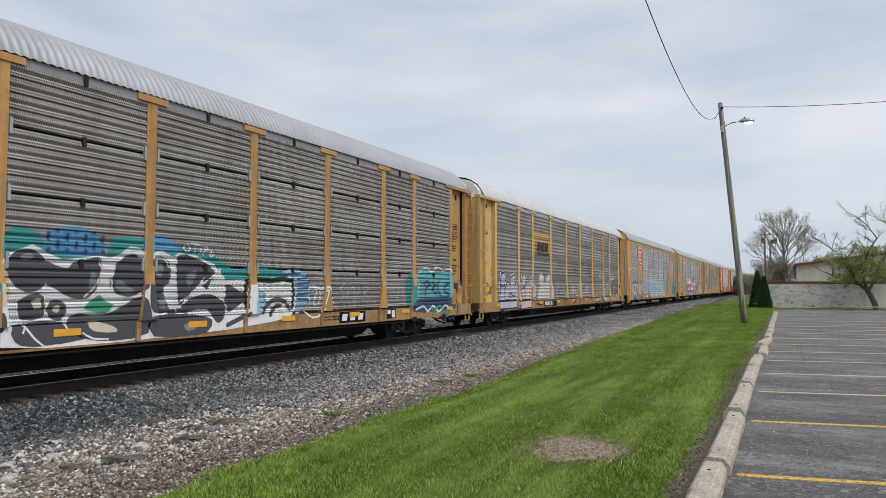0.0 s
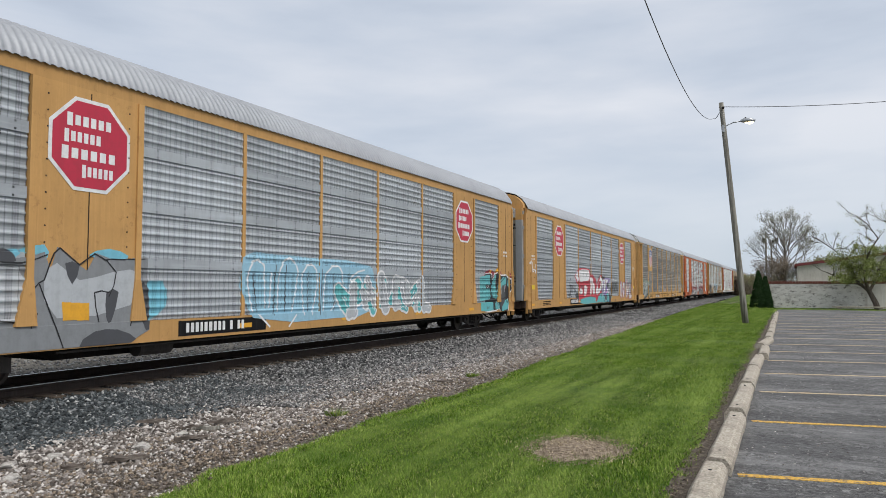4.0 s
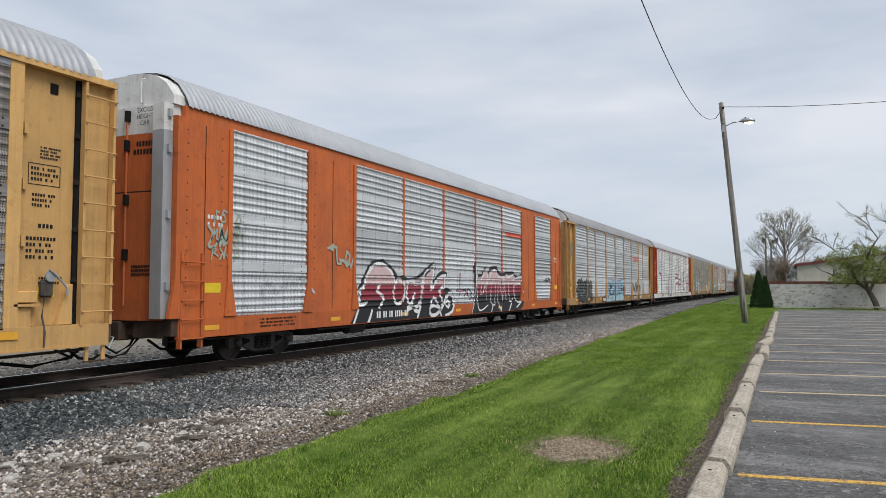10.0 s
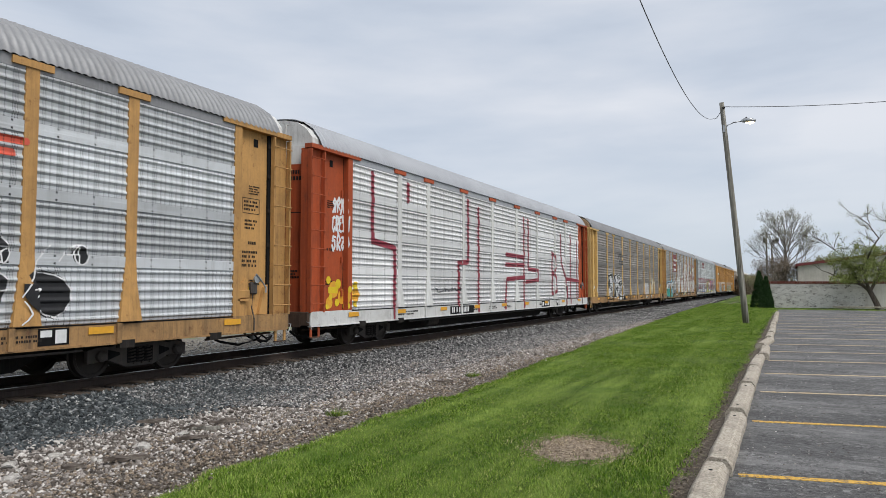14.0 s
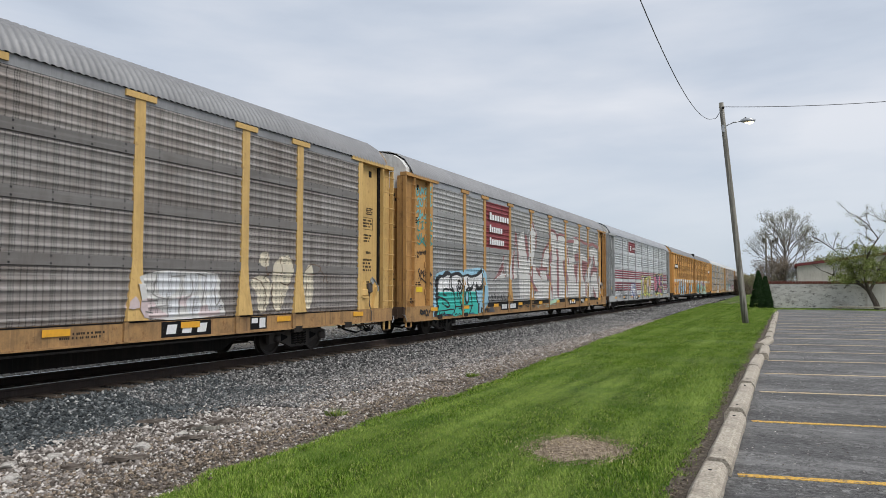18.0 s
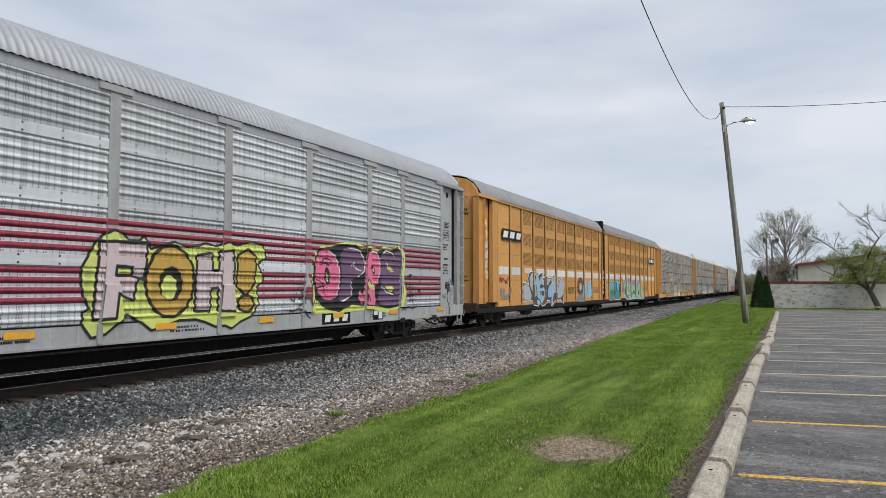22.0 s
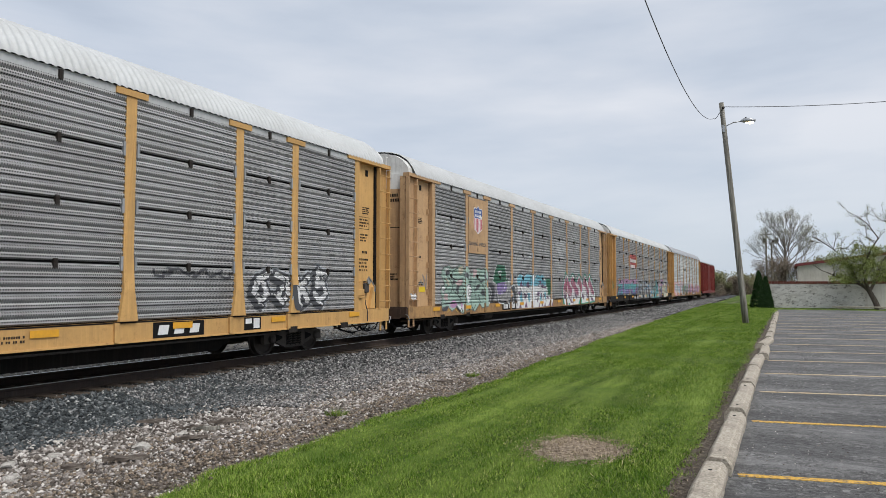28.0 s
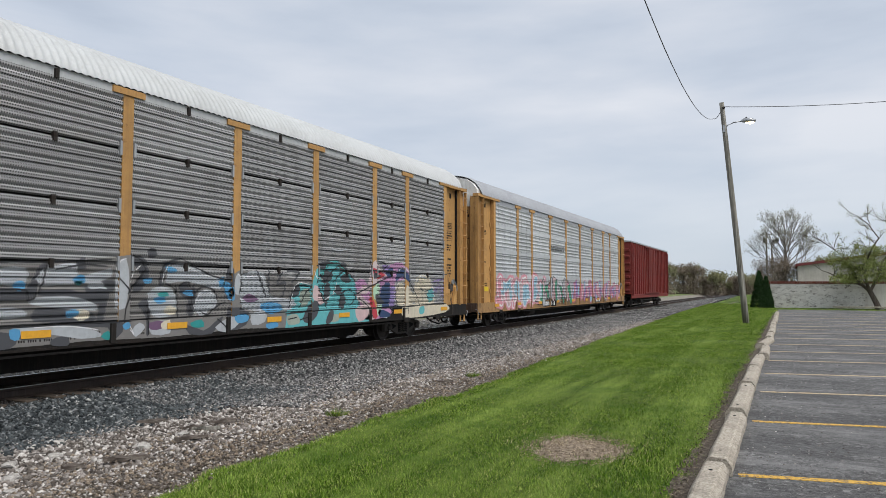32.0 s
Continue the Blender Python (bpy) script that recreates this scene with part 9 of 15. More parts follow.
    blob("A", "paint_teal", 0.6, 0.0, [
        [(9.37, 2.25),(9.49, 2.54),(9.72, 2.61),(10.05, 2.49),(10.2, 2.29),(11.28, 2.2),(11.35, 2.53),(12, 2.57),(12.67, 2.5),(13.89, 2.3),(14.49, 2.04),(14.94, 2.1),(16.23, 2.05),(16.56, 1.78),(14.77, 1.62),(11.41, 1.55),(9.39, 1.57)]])
    shapes("A", "paint_white", 1.2, 0.0, [
        [(9.38, 2),(9.5, 2.19),(9.91, 2.35),(10.11, 2.24),(10.41, 2.12),(11.16, 2.22),(11.33, 2.18),(11.51, 2.24),(11.77, 2.42),(12, 2.38),(12.2, 2.24),(12.47, 2.4),(12.75, 2.25),(12.93, 2.34),(13.34, 2.31),(13.89, 2.14),(14.06, 2),(14.23, 1.81),(14.76, 1.84),(16.56, 1.92),(16.7, 1.5),(16.66, 1.16),(16.4, 0.94),(15.73, 0.86),(14.26, 0.76),(12.72, 0.71),(11.44, 0.69),(10.15, 0.69),(9.42, 0.75)]])
    blob("A", "paint_blue", 1.6, 0.0, [
        [(10.1, 2.33),(10.19, 2.55),(10.39, 2.65),(10.7, 2.68),(10.98, 2.6),(11.21, 2.39),(11.28, 2.26),(10.94, 2.2),(10.51, 2.19),(10.25, 2.25)],
        [(12.03, 2.47),(12.23, 2.63),(12.6, 2.63),(12.81, 2.49),(12.9, 2.31),(12.47, 2.38),(12.16, 2.28)]])
    blob("A", "paint_charcoal", 2, 0.0, [
        [(9.48, 2),(9.55, 2.17),(9.77, 2.27),(9.96, 2.24),(10.11, 2.11),(10.16, 2.02),(10.1, 1.83),(10.12, 1.7),(9.98, 1.61),(9.79, 1.59),(9.61, 1.7),(9.52, 1.83)],
        [(10.13, 2.09),(10.31, 2.02),(10.51, 1.98),(10.62, 2.07),(10.88, 2.14),(11.1, 2.19),(11.19, 2.04),(11.15, 1.8),(11.01, 1.55),(10.79, 1.46),(10.53, 1.51),(10.32, 1.63),(10.14, 1.72),(10.08, 1.85)],
        [(11.46, 2.05),(11.57, 2.16),(11.81, 2.28),(12.01, 2.19),(12.16, 2.12),(12.18, 1.75),(12.09, 1.6),(11.84, 1.5),(11.55, 1.5),(11.38, 1.63),(11.33, 1.77),(11.44, 1.9)]])
    blob("A", "paint_charcoal", 2, 0.0, [
        [(12.24, 2.16),(12.47, 2.25),(12.65, 2.17),(12.73, 1.98),(12.69, 1.76),(12.55, 1.65),(12.59, 1.43),(12.71, 1.19),(12.27, 1.19),(12.18, 1.44),(12.2, 1.86)]])
    blob("A", "paint_charcoal", 2, 0.0, [
        [(12.89, 2.28),(13.34, 2.25),(13.76, 2.11),(13.91, 1.94),(13.77, 1.76),(13.71, 1.61),(13.58, 1.7),(13.63, 1.89),(13.35, 1.62),(13.13, 1.47),(12.96, 1.29),(12.9, 1.54)],
        [(12.96, 1.23),(13.21, 1.42),(13.59, 1.52),(13.99, 1.47),(14.23, 1.29),(14.18, 1.02),(14, 0.91),(13.84, 1.06),(13.67, 1.24),(13.36, 1.29),(13.14, 1.13)],
        [(9.71, 1.48),(10.03, 1.57),(10.12, 1.43),(10.09, 1.18),(9.76, 1.15),(9.68, 1.3)],
        [(10.15, 1.33),(10.28, 1.46),(10.45, 1.42),(10.52, 1.28),(10.39, 1.11),(10.22, 1.17)],
        [(10.54, 1.14),(10.75, 1.23),(11.02, 1.17),(11.3, 1.2),(11.66, 1.34),(12.03, 1.5),(12.2, 1.28),(12.2, 0.81),(11.43, 0.72),(10.87, 0.79),(10.55, 0.95)]])
    blob("A", "paint_charcoal", 2, 0.0, [[(9.6, 1.06),(9.95, 1.12),(10.46, 1.09),(10.55, 0.94),(10.87, 0.79),(9.96, 0.72),(9.64, 0.82)],
        [(12.27, 1.12),(13.29, 1.12),(13.84, 0.99),(13.69, 0.74),(13.15, 0.71),(12.33, 0.74)], [(14.24, 1.72),(14.59, 1.6),(14.97, 1.44),(14.59, 1.25),(14.3, 1.14)],
        [(9.4, 1.27),(9.46, 1.22),(9.48, 1.05),(9.41, 0.97)]])
    brush("A", "paint_black", 2.6, 0.054, [[(14.88, 1.22),(14.89, 1.79),(15.68, 1.81),(16.51, 1.82),(16.5, 1.17)]])
    brush("A", "paint_charcoal", 2.6, 0.052, [[(15.45, 1.08),(15.61, 1.28),(15.93, 1.38),(16.22, 1.32),(16.4, 1.13)], [(15.69, 1.02),(15.85, 1.2),(16.05, 1.24)],
        [(12.71, 1.19),(13.44, 1.25),(14.59, 1.42)], [(14.29, 0.86),(14.96, 1.07)]])
    brush("A", "paint_white", 3, 0.016, [[(11.12, 2.12),(11.17, 1.95),(11.08, 1.73),(10.93, 1.57),(10.83, 1.5)],
        [(11.38, 1.8),(11.41, 1.59),(11.63, 1.48),(11.9, 1.5),(12.13, 1.63)], [(12.35, 2.2),(12.54, 2.21),(12.68, 2.06)],
        [(12.96, 1.38),(13.35, 1.53),(13.83, 1.53),(14.18, 1.36)], [(13.2, 1.11),(13.44, 1.21),(13.69, 1.11)], [(14.09, 2.05),(13.68, 1.79),(13.28, 1.58)],
        [(9.7, 1.13),(9.81, 1.03),(9.96, 0.85),(10.11, 0.73)], [(9.81, 1.09),(9.77, 0.95)], [(10.82, 0.89),(11.03, 0.78),(11.32, 0.76)],
        [(12.76, 1.65),(12.7, 1.43),(12.88, 1.19)], [(10.55, 0.94),(10.46, 1.08)]])
    blob("A", "paint_green", 3, 0.0, [[(10.83, 1.32),(10.99, 1.44),(11.13, 1.53),(11.27, 1.41),(11.43, 1.35),(11.26, 1.21),(11.02, 1.24)]])
    blob("A", "paint_grey", 3, 0.0, [[(10.93, 1.77),(10.98, 1.94),(11.06, 1.87),(11.02, 1.63),(10.93, 1.65)],
        [(11.45, 1.73),(11.57, 1.8),(11.74, 1.67),(11.87, 1.61),(11.77, 1.55),(11.55, 1.59)], [(9.68, 2.14),(9.8, 2.2),(9.92, 2.17),(9.81, 2.08)],
        [(13.12, 1.89),(13.34, 2.01),(13.39, 1.92),(13.19, 1.65)], [(13.07, 0.92),(13.37, 0.97),(13.45, 0.87),(13.18, 0.79)],
        [(12.34, 2.13),(12.54, 2.08),(12.48, 1.86),(12.33, 1.93)], [(12.42, 1.43),(12.56, 1.49),(12.62, 1.27),(12.48, 1.27)]])
    blob("A", "paint_cream", 3, 0.0, [[(9.92, 1.46),(10.03, 1.49),(10.07, 1.38),(10, 1.31),(9.92, 1.35)],
        [(10.28, 1.35),(10.36, 1.37),(10.4, 1.3),(10.33, 1.25),(10.27, 1.28)], [(10.92, 1.05),(11.02, 1.09),(11.43, 0.97),(11.49, 0.87),(11.03, 0.91)],
        [(9.38, 2),(9.46, 2.08),(9.51, 1.74),(9.57, 1.57),(9.45, 1.4),(9.4, 1.4)]])
    brush("A", "paint_white", 4, 0.016, [[(13.1, 2.52),(13.03, 2.43),(13.12, 2.37),(13.21, 2.46),(13.1, 2.52)], [(13.22, 2.53),(13.44, 2.52)],
        [(13.35, 2.53),(13.32, 2.36)], [(13.52, 2.51),(13.47, 2.35)], [(13.6, 2.5),(13.57, 2.33)], [(13.6, 2.5),(13.72, 2.46),(13.58, 2.41)],
        [(13.79, 2.42),(13.76, 2.3),(13.89, 2.35)]])
    blob("A", "paint_sky", 2.2, 0.0, [[(16.12, 2.02),(16.78, 2.09),(17.15, 1.85),(17.25, 1.43),(16.91, 1.16),(16.62, 1.01),(16.65, 1.78)],
        [(15.23, 1.52),(15.52, 1.54),(15.49, 1.1),(15.15, 1.06)]])
    brush("A", "paint_navy", 3, 0.022, [[(16.21, 1.97),(16.78, 2)], [(16.69, 1.86),(17.1, 1.9)], [(16.71, 1.75),(17.2, 1.77)], [(16.72, 1.63),(17.22, 1.64)],
        [(16.72, 1.5),(17.22, 1.51)], [(16.7, 1.38),(17.13, 1.36)]])
    brush("A", "paint_white", 3, 0.025, [[(17.23, 1.22),(17.15, 1.61),(17.39, 1.68),(17.68, 1.61),(17.98, 1.67),(18.14, 1.46),(18.24, 1.19)],
        [(17.34, 1.56),(17.53, 1.58),(17.35, 1.22),(17.56, 1.24)], [(17.66, 1.55),(17.61, 1.24)], [(17.78, 1.55),(17.96, 1.57),(17.81, 1.23)],
        [(16.98, 1.06),(17.31, 0.9),(17.64, 0.95),(17.79, 1.12)]])
    brush("A", "paint_silver", 3, 0.024, [[(18.72, 1.73),(18.56, 1.61),(18.77, 1.49),(18.59, 1.34)], [(18.94, 1.67),(18.91, 1.3)],
        [(18.94, 1.52),(19.22, 1.67),(19.28, 1.3)], [(19.51, 1.67),(19.43, 1.32)], [(19.78, 1.7),(19.99, 1.61),(19.75, 1.48),(20.08, 1.31)], [(18.67, 1.31),(18.78, 1.18)],
        [(21.35, 1.7),(21.56, 1.36)], [(21.77, 1.74),(21.67, 1.29)], [(21.99, 1.67),(22.14, 1.28)]])
    blob("A", "paint_teal", 1, 0.0, [[(22.21, 1.9),(22.85, 2.14),(23.24, 1.82),(22.85, 1),(22.36, 1.1)]])
    blob("A", "paint_aqua", 1.6, 0.0, [[(22.97, 1.96),(23.28, 2.22),(24.29, 2.17),(25.66, 2.19),(25.95, 1.83),(25.85, 1.18),(24.29, 1.19),(22.97, 1.16)]])
    blob("A", "paint_navy", 2, 0.0, [[(22.81, 1.24),(24.29, 1.29),(25.8, 1.29),(25.89, 0.92),(24.29, 0.87),(22.78, 0.87)]])
    brush("A", "paint_white", 3, 0.032, [
        [(22.97, 1.27),(23.13, 1.73),(22.97, 1.96),(23.24, 2.22),(23.69, 2.31),(24.03, 2.16),(24.46, 2.37),(24.91, 2.22),(25.42, 2.31),(25.75, 2.12),(25.94, 1.73),(25.75, 1.23)],
        [(22.89, 0.94),(23.45, 1.04),(23.7, 0.85),(24.12, 1.04),(24.55, 0.82),(25.09, 1.04),(25.56, 0.83)]])
    brush("A", "paint_navy", 3.4, 0.046, [[(23.45, 1.73),(23.61, 1.86),(23.9, 1.76),(23.61, 1.63),(23.53, 1.37)],
        [(24.07, 1.82),(24.33, 1.73),(24.07, 1.59),(24.37, 1.44)], [(24.59, 1.88),(24.51, 1.55),(24.77, 1.36)],
        [(25.46, 1.83),(25.09, 1.71),(25.05, 1.51),(25.46, 1.39)]])
    brush("A", "paint_teal", 3, 0.038, [[(23.86, 1.03),(24.2, 0.87),(24.64, 1.05),(25.09, 0.72),(25.56, 0.87)], [(24.38, 0.75),(24.82, 0.54),(25.37, 0.63),(25.18, 0.84)]])
    outline = [
        [(4.59, 2.44),(4.88, 2.46),(5.16, 2.56),(5.68, 2.59),(6.05, 2.54),(6.41, 2.45),(6.76, 2.47),(7.22, 2.57),(7.75, 2.54),(8.84, 2.43),(8.77, 2.06),(8.92, 1.93),(9.49, 2),(9.6, 1.51),(9.5, 0.94),(8.53, 0.92),(7.78, 0.85),(6.37, 0.97),(5.72, 0.97),(5.2, 1),(4.87, 1.14),(4.74, 1.29),(4.42, 1.47),(4.61, 1.7),(4.53, 1.95),(4.67, 2.11),(4.74, 2.28)]]
    shapes("I", "paint_white", 0.8, 0.024, outline)
    shapes("I", "paint_black", 1.2, 0.0, outline)
    blob("I", "paint_silverwhite", 2, 0.0, [
        [(4.96, 2.31),(5.54, 2.43),(5.99, 2.47),(6.26, 2.33),(6.36, 2.01),(6.22, 1.87),(6.25, 1.53),(6.11, 1.2),(5.72, 1.04),(5.23, 1.02),(4.94, 1.17),(4.79, 1.34),(4.88, 1.59),(5.06, 1.69),(5.18, 1.84),(5.07, 2.07)],
        [(6.45, 2.38),(6.76, 2.35),(7.22, 2.48),(7.93, 2.47),(8.74, 2.36),(8.69, 2.11),(8.13, 2.1),(7.94, 1.9),(8.03, 1.46),(7.89, 1.15),(7.46, 0.97),(7.05, 1.05),(6.82, 1.3),(6.65, 1.65),(6.62, 1.82),(6.84, 2),(6.8, 2.21)],
        [(8.06, 1.87),(8.48, 1.85),(8.92, 1.83),(9.38, 1.78),(9.43, 1.24),(9.25, 1),(8.53, 1.05),(8.11, 1.19)]])
    blob("I", "paint_grimegrey", 2.6, 0.0, [[(5.2, 1.28),(5.71, 1.32),(6.02, 1.37),(5.88, 1.14),(5.58, 1.06),(5.2, 1.06)],
        [(8.25, 1.64),(8.52, 1.58),(8.49, 1.19),(8.18, 1.24)], [(8.84, 1.64),(9.13, 1.62),(9.14, 1.18),(8.89, 1.14)],
        [(5.68, 2.35),(6, 2.41),(6.12, 2.21),(6.01, 2),(5.76, 2.03)], [(7.93, 2.42),(8.51, 2.34),(8.51, 2.16),(8.05, 2.17)]])
    blob("I", "paint_black", 3, 0.0, [[(5.27, 1.57),(5.45, 1.67),(5.74, 1.7),(5.87, 1.56),(5.78, 1.4),(5.46, 1.42)],
        [(7.01, 1.56),(7.31, 1.71),(7.66, 1.67),(7.75, 1.47),(7.52, 1.32),(7.18, 1.4)], [(5.54, 2.41),(5.85, 2.49),(5.97, 2.36),(5.77, 2.08),(5.63, 2.17)],
        [(6.36, 2.33),(6.7, 2.39),(6.8, 2.09),(6.6, 1.81),(6.38, 1.97)], [(7.38, 2.4),(7.8, 2.47),(7.77, 2.22),(7.53, 2.06),(7.42, 2.18)],
        [(8.13, 2.05),(8.55, 1.98),(8.48, 1.77),(8.17, 1.71)]])
    brush("I", "paint_black", 3.2, 0.024, [[(4.88, 1.7),(5.11, 1.54),(5.37, 1.65),(5.18, 1.8),(5.02, 1.94)],
        [(6.12, 2.21),(6.13, 1.87),(6.31, 1.76),(6.21, 1.42),(6.18, 1.09)], [(5.18, 1.86),(5.55, 1.91),(5.95, 1.85),(6.13, 1.65),(6.08, 1.31),(5.83, 1.1)],
        [(6.78, 1.82),(7.1, 1.98),(7.54, 2.01),(7.94, 1.83),(8.06, 1.52),(7.85, 1.21),(7.46, 1.09),(7.05, 1.2),(6.85, 1.41)],
        [(6.43, 1.82),(6.59, 1.53),(6.47, 1.25),(6.3, 0.97)], [(8.24, 1.16),(8.36, 1.64),(8.68, 1.77),(8.84, 1.58)], [(8.53, 1.06),(8.72, 1.51),(9.05, 1.14)]])
    brush("I", "paint_white", 3.6, 0.016, [[(5.57, 2.35),(5.69, 2.17),(5.86, 2.11),(6, 2.34)], [(6.45, 2.24),(6.55, 1.99)], [(7.4, 2.35),(7.51, 2.13)],
        [(8.36, 1.87),(8.51, 2.03),(8.67, 1.89),(8.83, 2.06),(9, 1.9),(9.16, 2.07),(9.34, 1.9),(9.51, 2.05)], [(7.31, 1.53),(7.45, 1.6),(7.35, 1.45)],
        [(5.37, 1.54),(5.56, 1.63),(5.57, 1.5)]])
    shapes("G", "paint_pink", 0.6, 0.0, [
        [(8.95, 0.77),(8.86, 1.03),(9.24, 1.35),(9.4, 1.8),(9.45, 1.97),(9.94, 1.96),(10.88, 2.18),(11.96, 2.21),(12.38, 2.18),(13.69, 2.17),(15.1, 1.78),(15.18, 1.15),(14.12, 0.78),(12.59, 0.67),(10.04, 0.65)]])
    outline = [
        [(9.87, 2.22),(10.13, 2.13),(10.46, 2.16),(10.85, 2.24),(10.93, 2.14),(11.1, 2.1),(11.41, 2.06),(11.69, 2.14),(11.91, 2.28),(12.14, 2.24),(12.25, 2.01),(12.35, 1.86),(12.49, 2.04),(12.74, 2.09),(12.84, 2.14),(13.03, 2.12),(13.11, 2.02),(13.49, 2.19),(13.61, 1.9),(13.68, 2.27),(14.1, 2.15),(14.53, 2.19),(14.95, 2.28),(14.89, 1.92),(14.81, 1.44),(14.63, 1.16),(14.72, 0.93),(14.55, 0.72),(14.12, 0.71),(12.95, 0.72),(12.24, 0.71),(11.14, 0.73),(10.04, 0.71),(9.61, 0.66),(9.29, 0.72),(9.11, 0.79),(9.17, 1.01),(9.41, 1.3),(9.58, 1.55),(9.78, 1.8),(9.85, 2.01)]]
    shapes("G", "paint_black", 1.2, 0.033, outline)
    shapes("G", "paint_sky", 1.8, 0.0, outline)
    brush("G", "paint_white", 2.2, 0.018, [[(9.95, 2.13),(10.16, 2.06),(10.81, 2.15)], [(10.96, 2.05),(11.41, 1.99),(11.66, 2.06)], [(11.98, 2.19),(12.14, 2.1)],
        [(12.42, 1.94),(12.7, 2.02)], [(13.81, 2.14),(14.14, 2.04),(14.79, 2.14)], [(9.23, 0.77),(9.42, 0.95),(9.59, 1.27)], [(11.14, 0.82),(11.36, 0.77),(11.36, 0.91)],
        [(12.11, 0.76),(12.5, 0.86),(12.65, 1.03)], [(13.52, 0.79),(13.67, 0.99)]])
    blob("G", "paint_black", 2.4, 0.0, [[(10.16, 1.92),(10.3, 1.88),(10.47, 1.86),(10.55, 1.93),(10.51, 1.78),(10.25, 1.73)],
        [(10.17, 1.72),(10.85, 1.76),(10.86, 1.56),(10.47, 1.54),(10.42, 1.35),(10.58, 1.24),(10.56, 1.11),(10.18, 1.14),(10.08, 1.25)],
        [(11.29, 1.81),(11.44, 1.83),(11.51, 1.76),(11.35, 1.69)],
        [(11.15, 1.48),(11.35, 1.42),(11.42, 1.48),(11.43, 1.21),(11.46, 1.12),(11.16, 1.13),(11.13, 1.22),(11.24, 1.29)],
        [(9.58, 1.27),(9.7, 1.45),(9.91, 1.7),(9.92, 1.55),(9.75, 1.29),(9.69, 0.94),(9.49, 0.79),(9.45, 0.93)],
        [(11.69, 1.76),(11.95, 1.74),(11.86, 1.59),(11.73, 1.62)], [(13.04, 1.71),(13.23, 1.75),(13.27, 1.26),(13.09, 1.27)]])
    blob("G", "paint_black", 2.4, 0.0, [[(13.7, 1.58),(14.23, 1.59),(14.2, 1.4),(13.9, 1.35)], [(14.45, 1.67),(14.89, 1.59),(14.85, 1.39),(14.5, 1.37)]])
    brush("G", "paint_black", 2.6, 0.026, [[(10.84, 2.16),(10.83, 1.87),(10.86, 1.54)], [(10.99, 2.12),(11.05, 1.87),(10.94, 1.7),(10.95, 1.32),(11.07, 1.09)],
        [(11.69, 2.09),(11.76, 1.76),(11.7, 1.41),(11.81, 1.11)], [(11.78, 2.16),(12.11, 2)],
        [(12.12, 1.86),(12.06, 1.53),(12.16, 1.35),(12.4, 1.28),(12.36, 1.59),(12.49, 2.01)], [(12.4, 1.28),(12.3, 1.04)],
        [(12.81, 2.09),(12.79, 1.52),(12.72, 1.18),(12.66, 0.88)], [(13.03, 2.05),(13.07, 1.77)], [(13.57, 1.88),(13.64, 1.45),(13.74, 1.25),(13.66, 1.38)],
        [(13.28, 1.2),(13.25, 0.76)], [(10.87, 1.1),(10.93, 0.82),(11.14, 0.73)], [(11.81, 0.95),(11.82, 0.71)], [(13.79, 1.78),(14.1, 1.75),(14.53, 1.81)],
        [(14.54, 1.4),(14.72, 1.07)]])
    brush("G", "paint_black", 2.6, 0.026, [[(9.48, 1.1),(10.7, 1.15),(12.58, 1.16),(14.72, 1.23)]])
    brush("G", "paint_pink", 2.6, 0.035, [[(10.25, 1.61),(10.23, 1.28)], [(13, 1.64),(13.05, 1.27)]])
    blob("G", "paint_rose", 2.0, 0.0, [[(12.18, 2.17),(12.56, 2.14),(12.42, 1.89),(12.4, 1.52),(12.26, 1.35),(12.16, 1.53),(12.18, 1.83)]])
    shapes("D", "paint_aqua", 0.6, 0.0, [
        [(9.4, 1.1),(11.54, 1.13),(14.18, 1.19),(15.02, 1.45),(17.06, 1.14),(17.53, 0.93),(15.75, 0.73),(12.79, 0.67),(10.16, 0.66),(9.22, 0.76)]])
    shapes("D", "paint_red", 1.2, 0.0, [
        [(8.16, 2.24),(9.02, 2.74),(10.39, 2.78),(11.52, 2.75),(11.88, 2.35),(12.38, 2.43),(12.91, 2.21),(13.32, 1.81),(13.88, 2.3),(14.62, 2.47),(15.33, 2.23),(15.42, 1.73),(15.02, 1.41),(14.25, 1.21),(13.6, 1.01),(13.19, 0.69),(12.85, 1),(11.84, 1.09),(11.25, 1.05),(10.42, 1.04),(9.41, 0.96),(8.98, 0.89),(9.07, 1.5),(8.92, 1.78),(8.56, 1.92)]])
    blob("D", "paint_white", 2, 0.0, [[(8.33, 2.27),(8.91, 2.57),(8.92, 1.98),(8.65, 2.03)],
        [(9.19, 2.61),(10.4, 2.69),(11.34, 2.65),(11.58, 2.31),(11.12, 2.04),(10.14, 2),(9.2, 1.98)], [(9.21, 1.42),(9.45, 1.61),(9.84, 1.52),(9.9, 1.32),(9.26, 1.22)],
        [(10.3, 1.73),(10.79, 1.72),(11.01, 1.61),(10.74, 1.24),(10.31, 1.13)],
        [(11.52, 2.18),(11.98, 2.25),(12.39, 2.07),(12.14, 1.64),(11.96, 1.25),(11.59, 1.23),(11.77, 1.8)],
        [(13.11, 1.47),(13.88, 2.02),(14.39, 2.31),(15.01, 2.11),(15.01, 1.67),(14.32, 1.42),(13.46, 1.15)],
        [(12.26, 1.8),(12.71, 1.87),(12.91, 1.3),(12.39, 1.24)]], 1.25, 5.0)
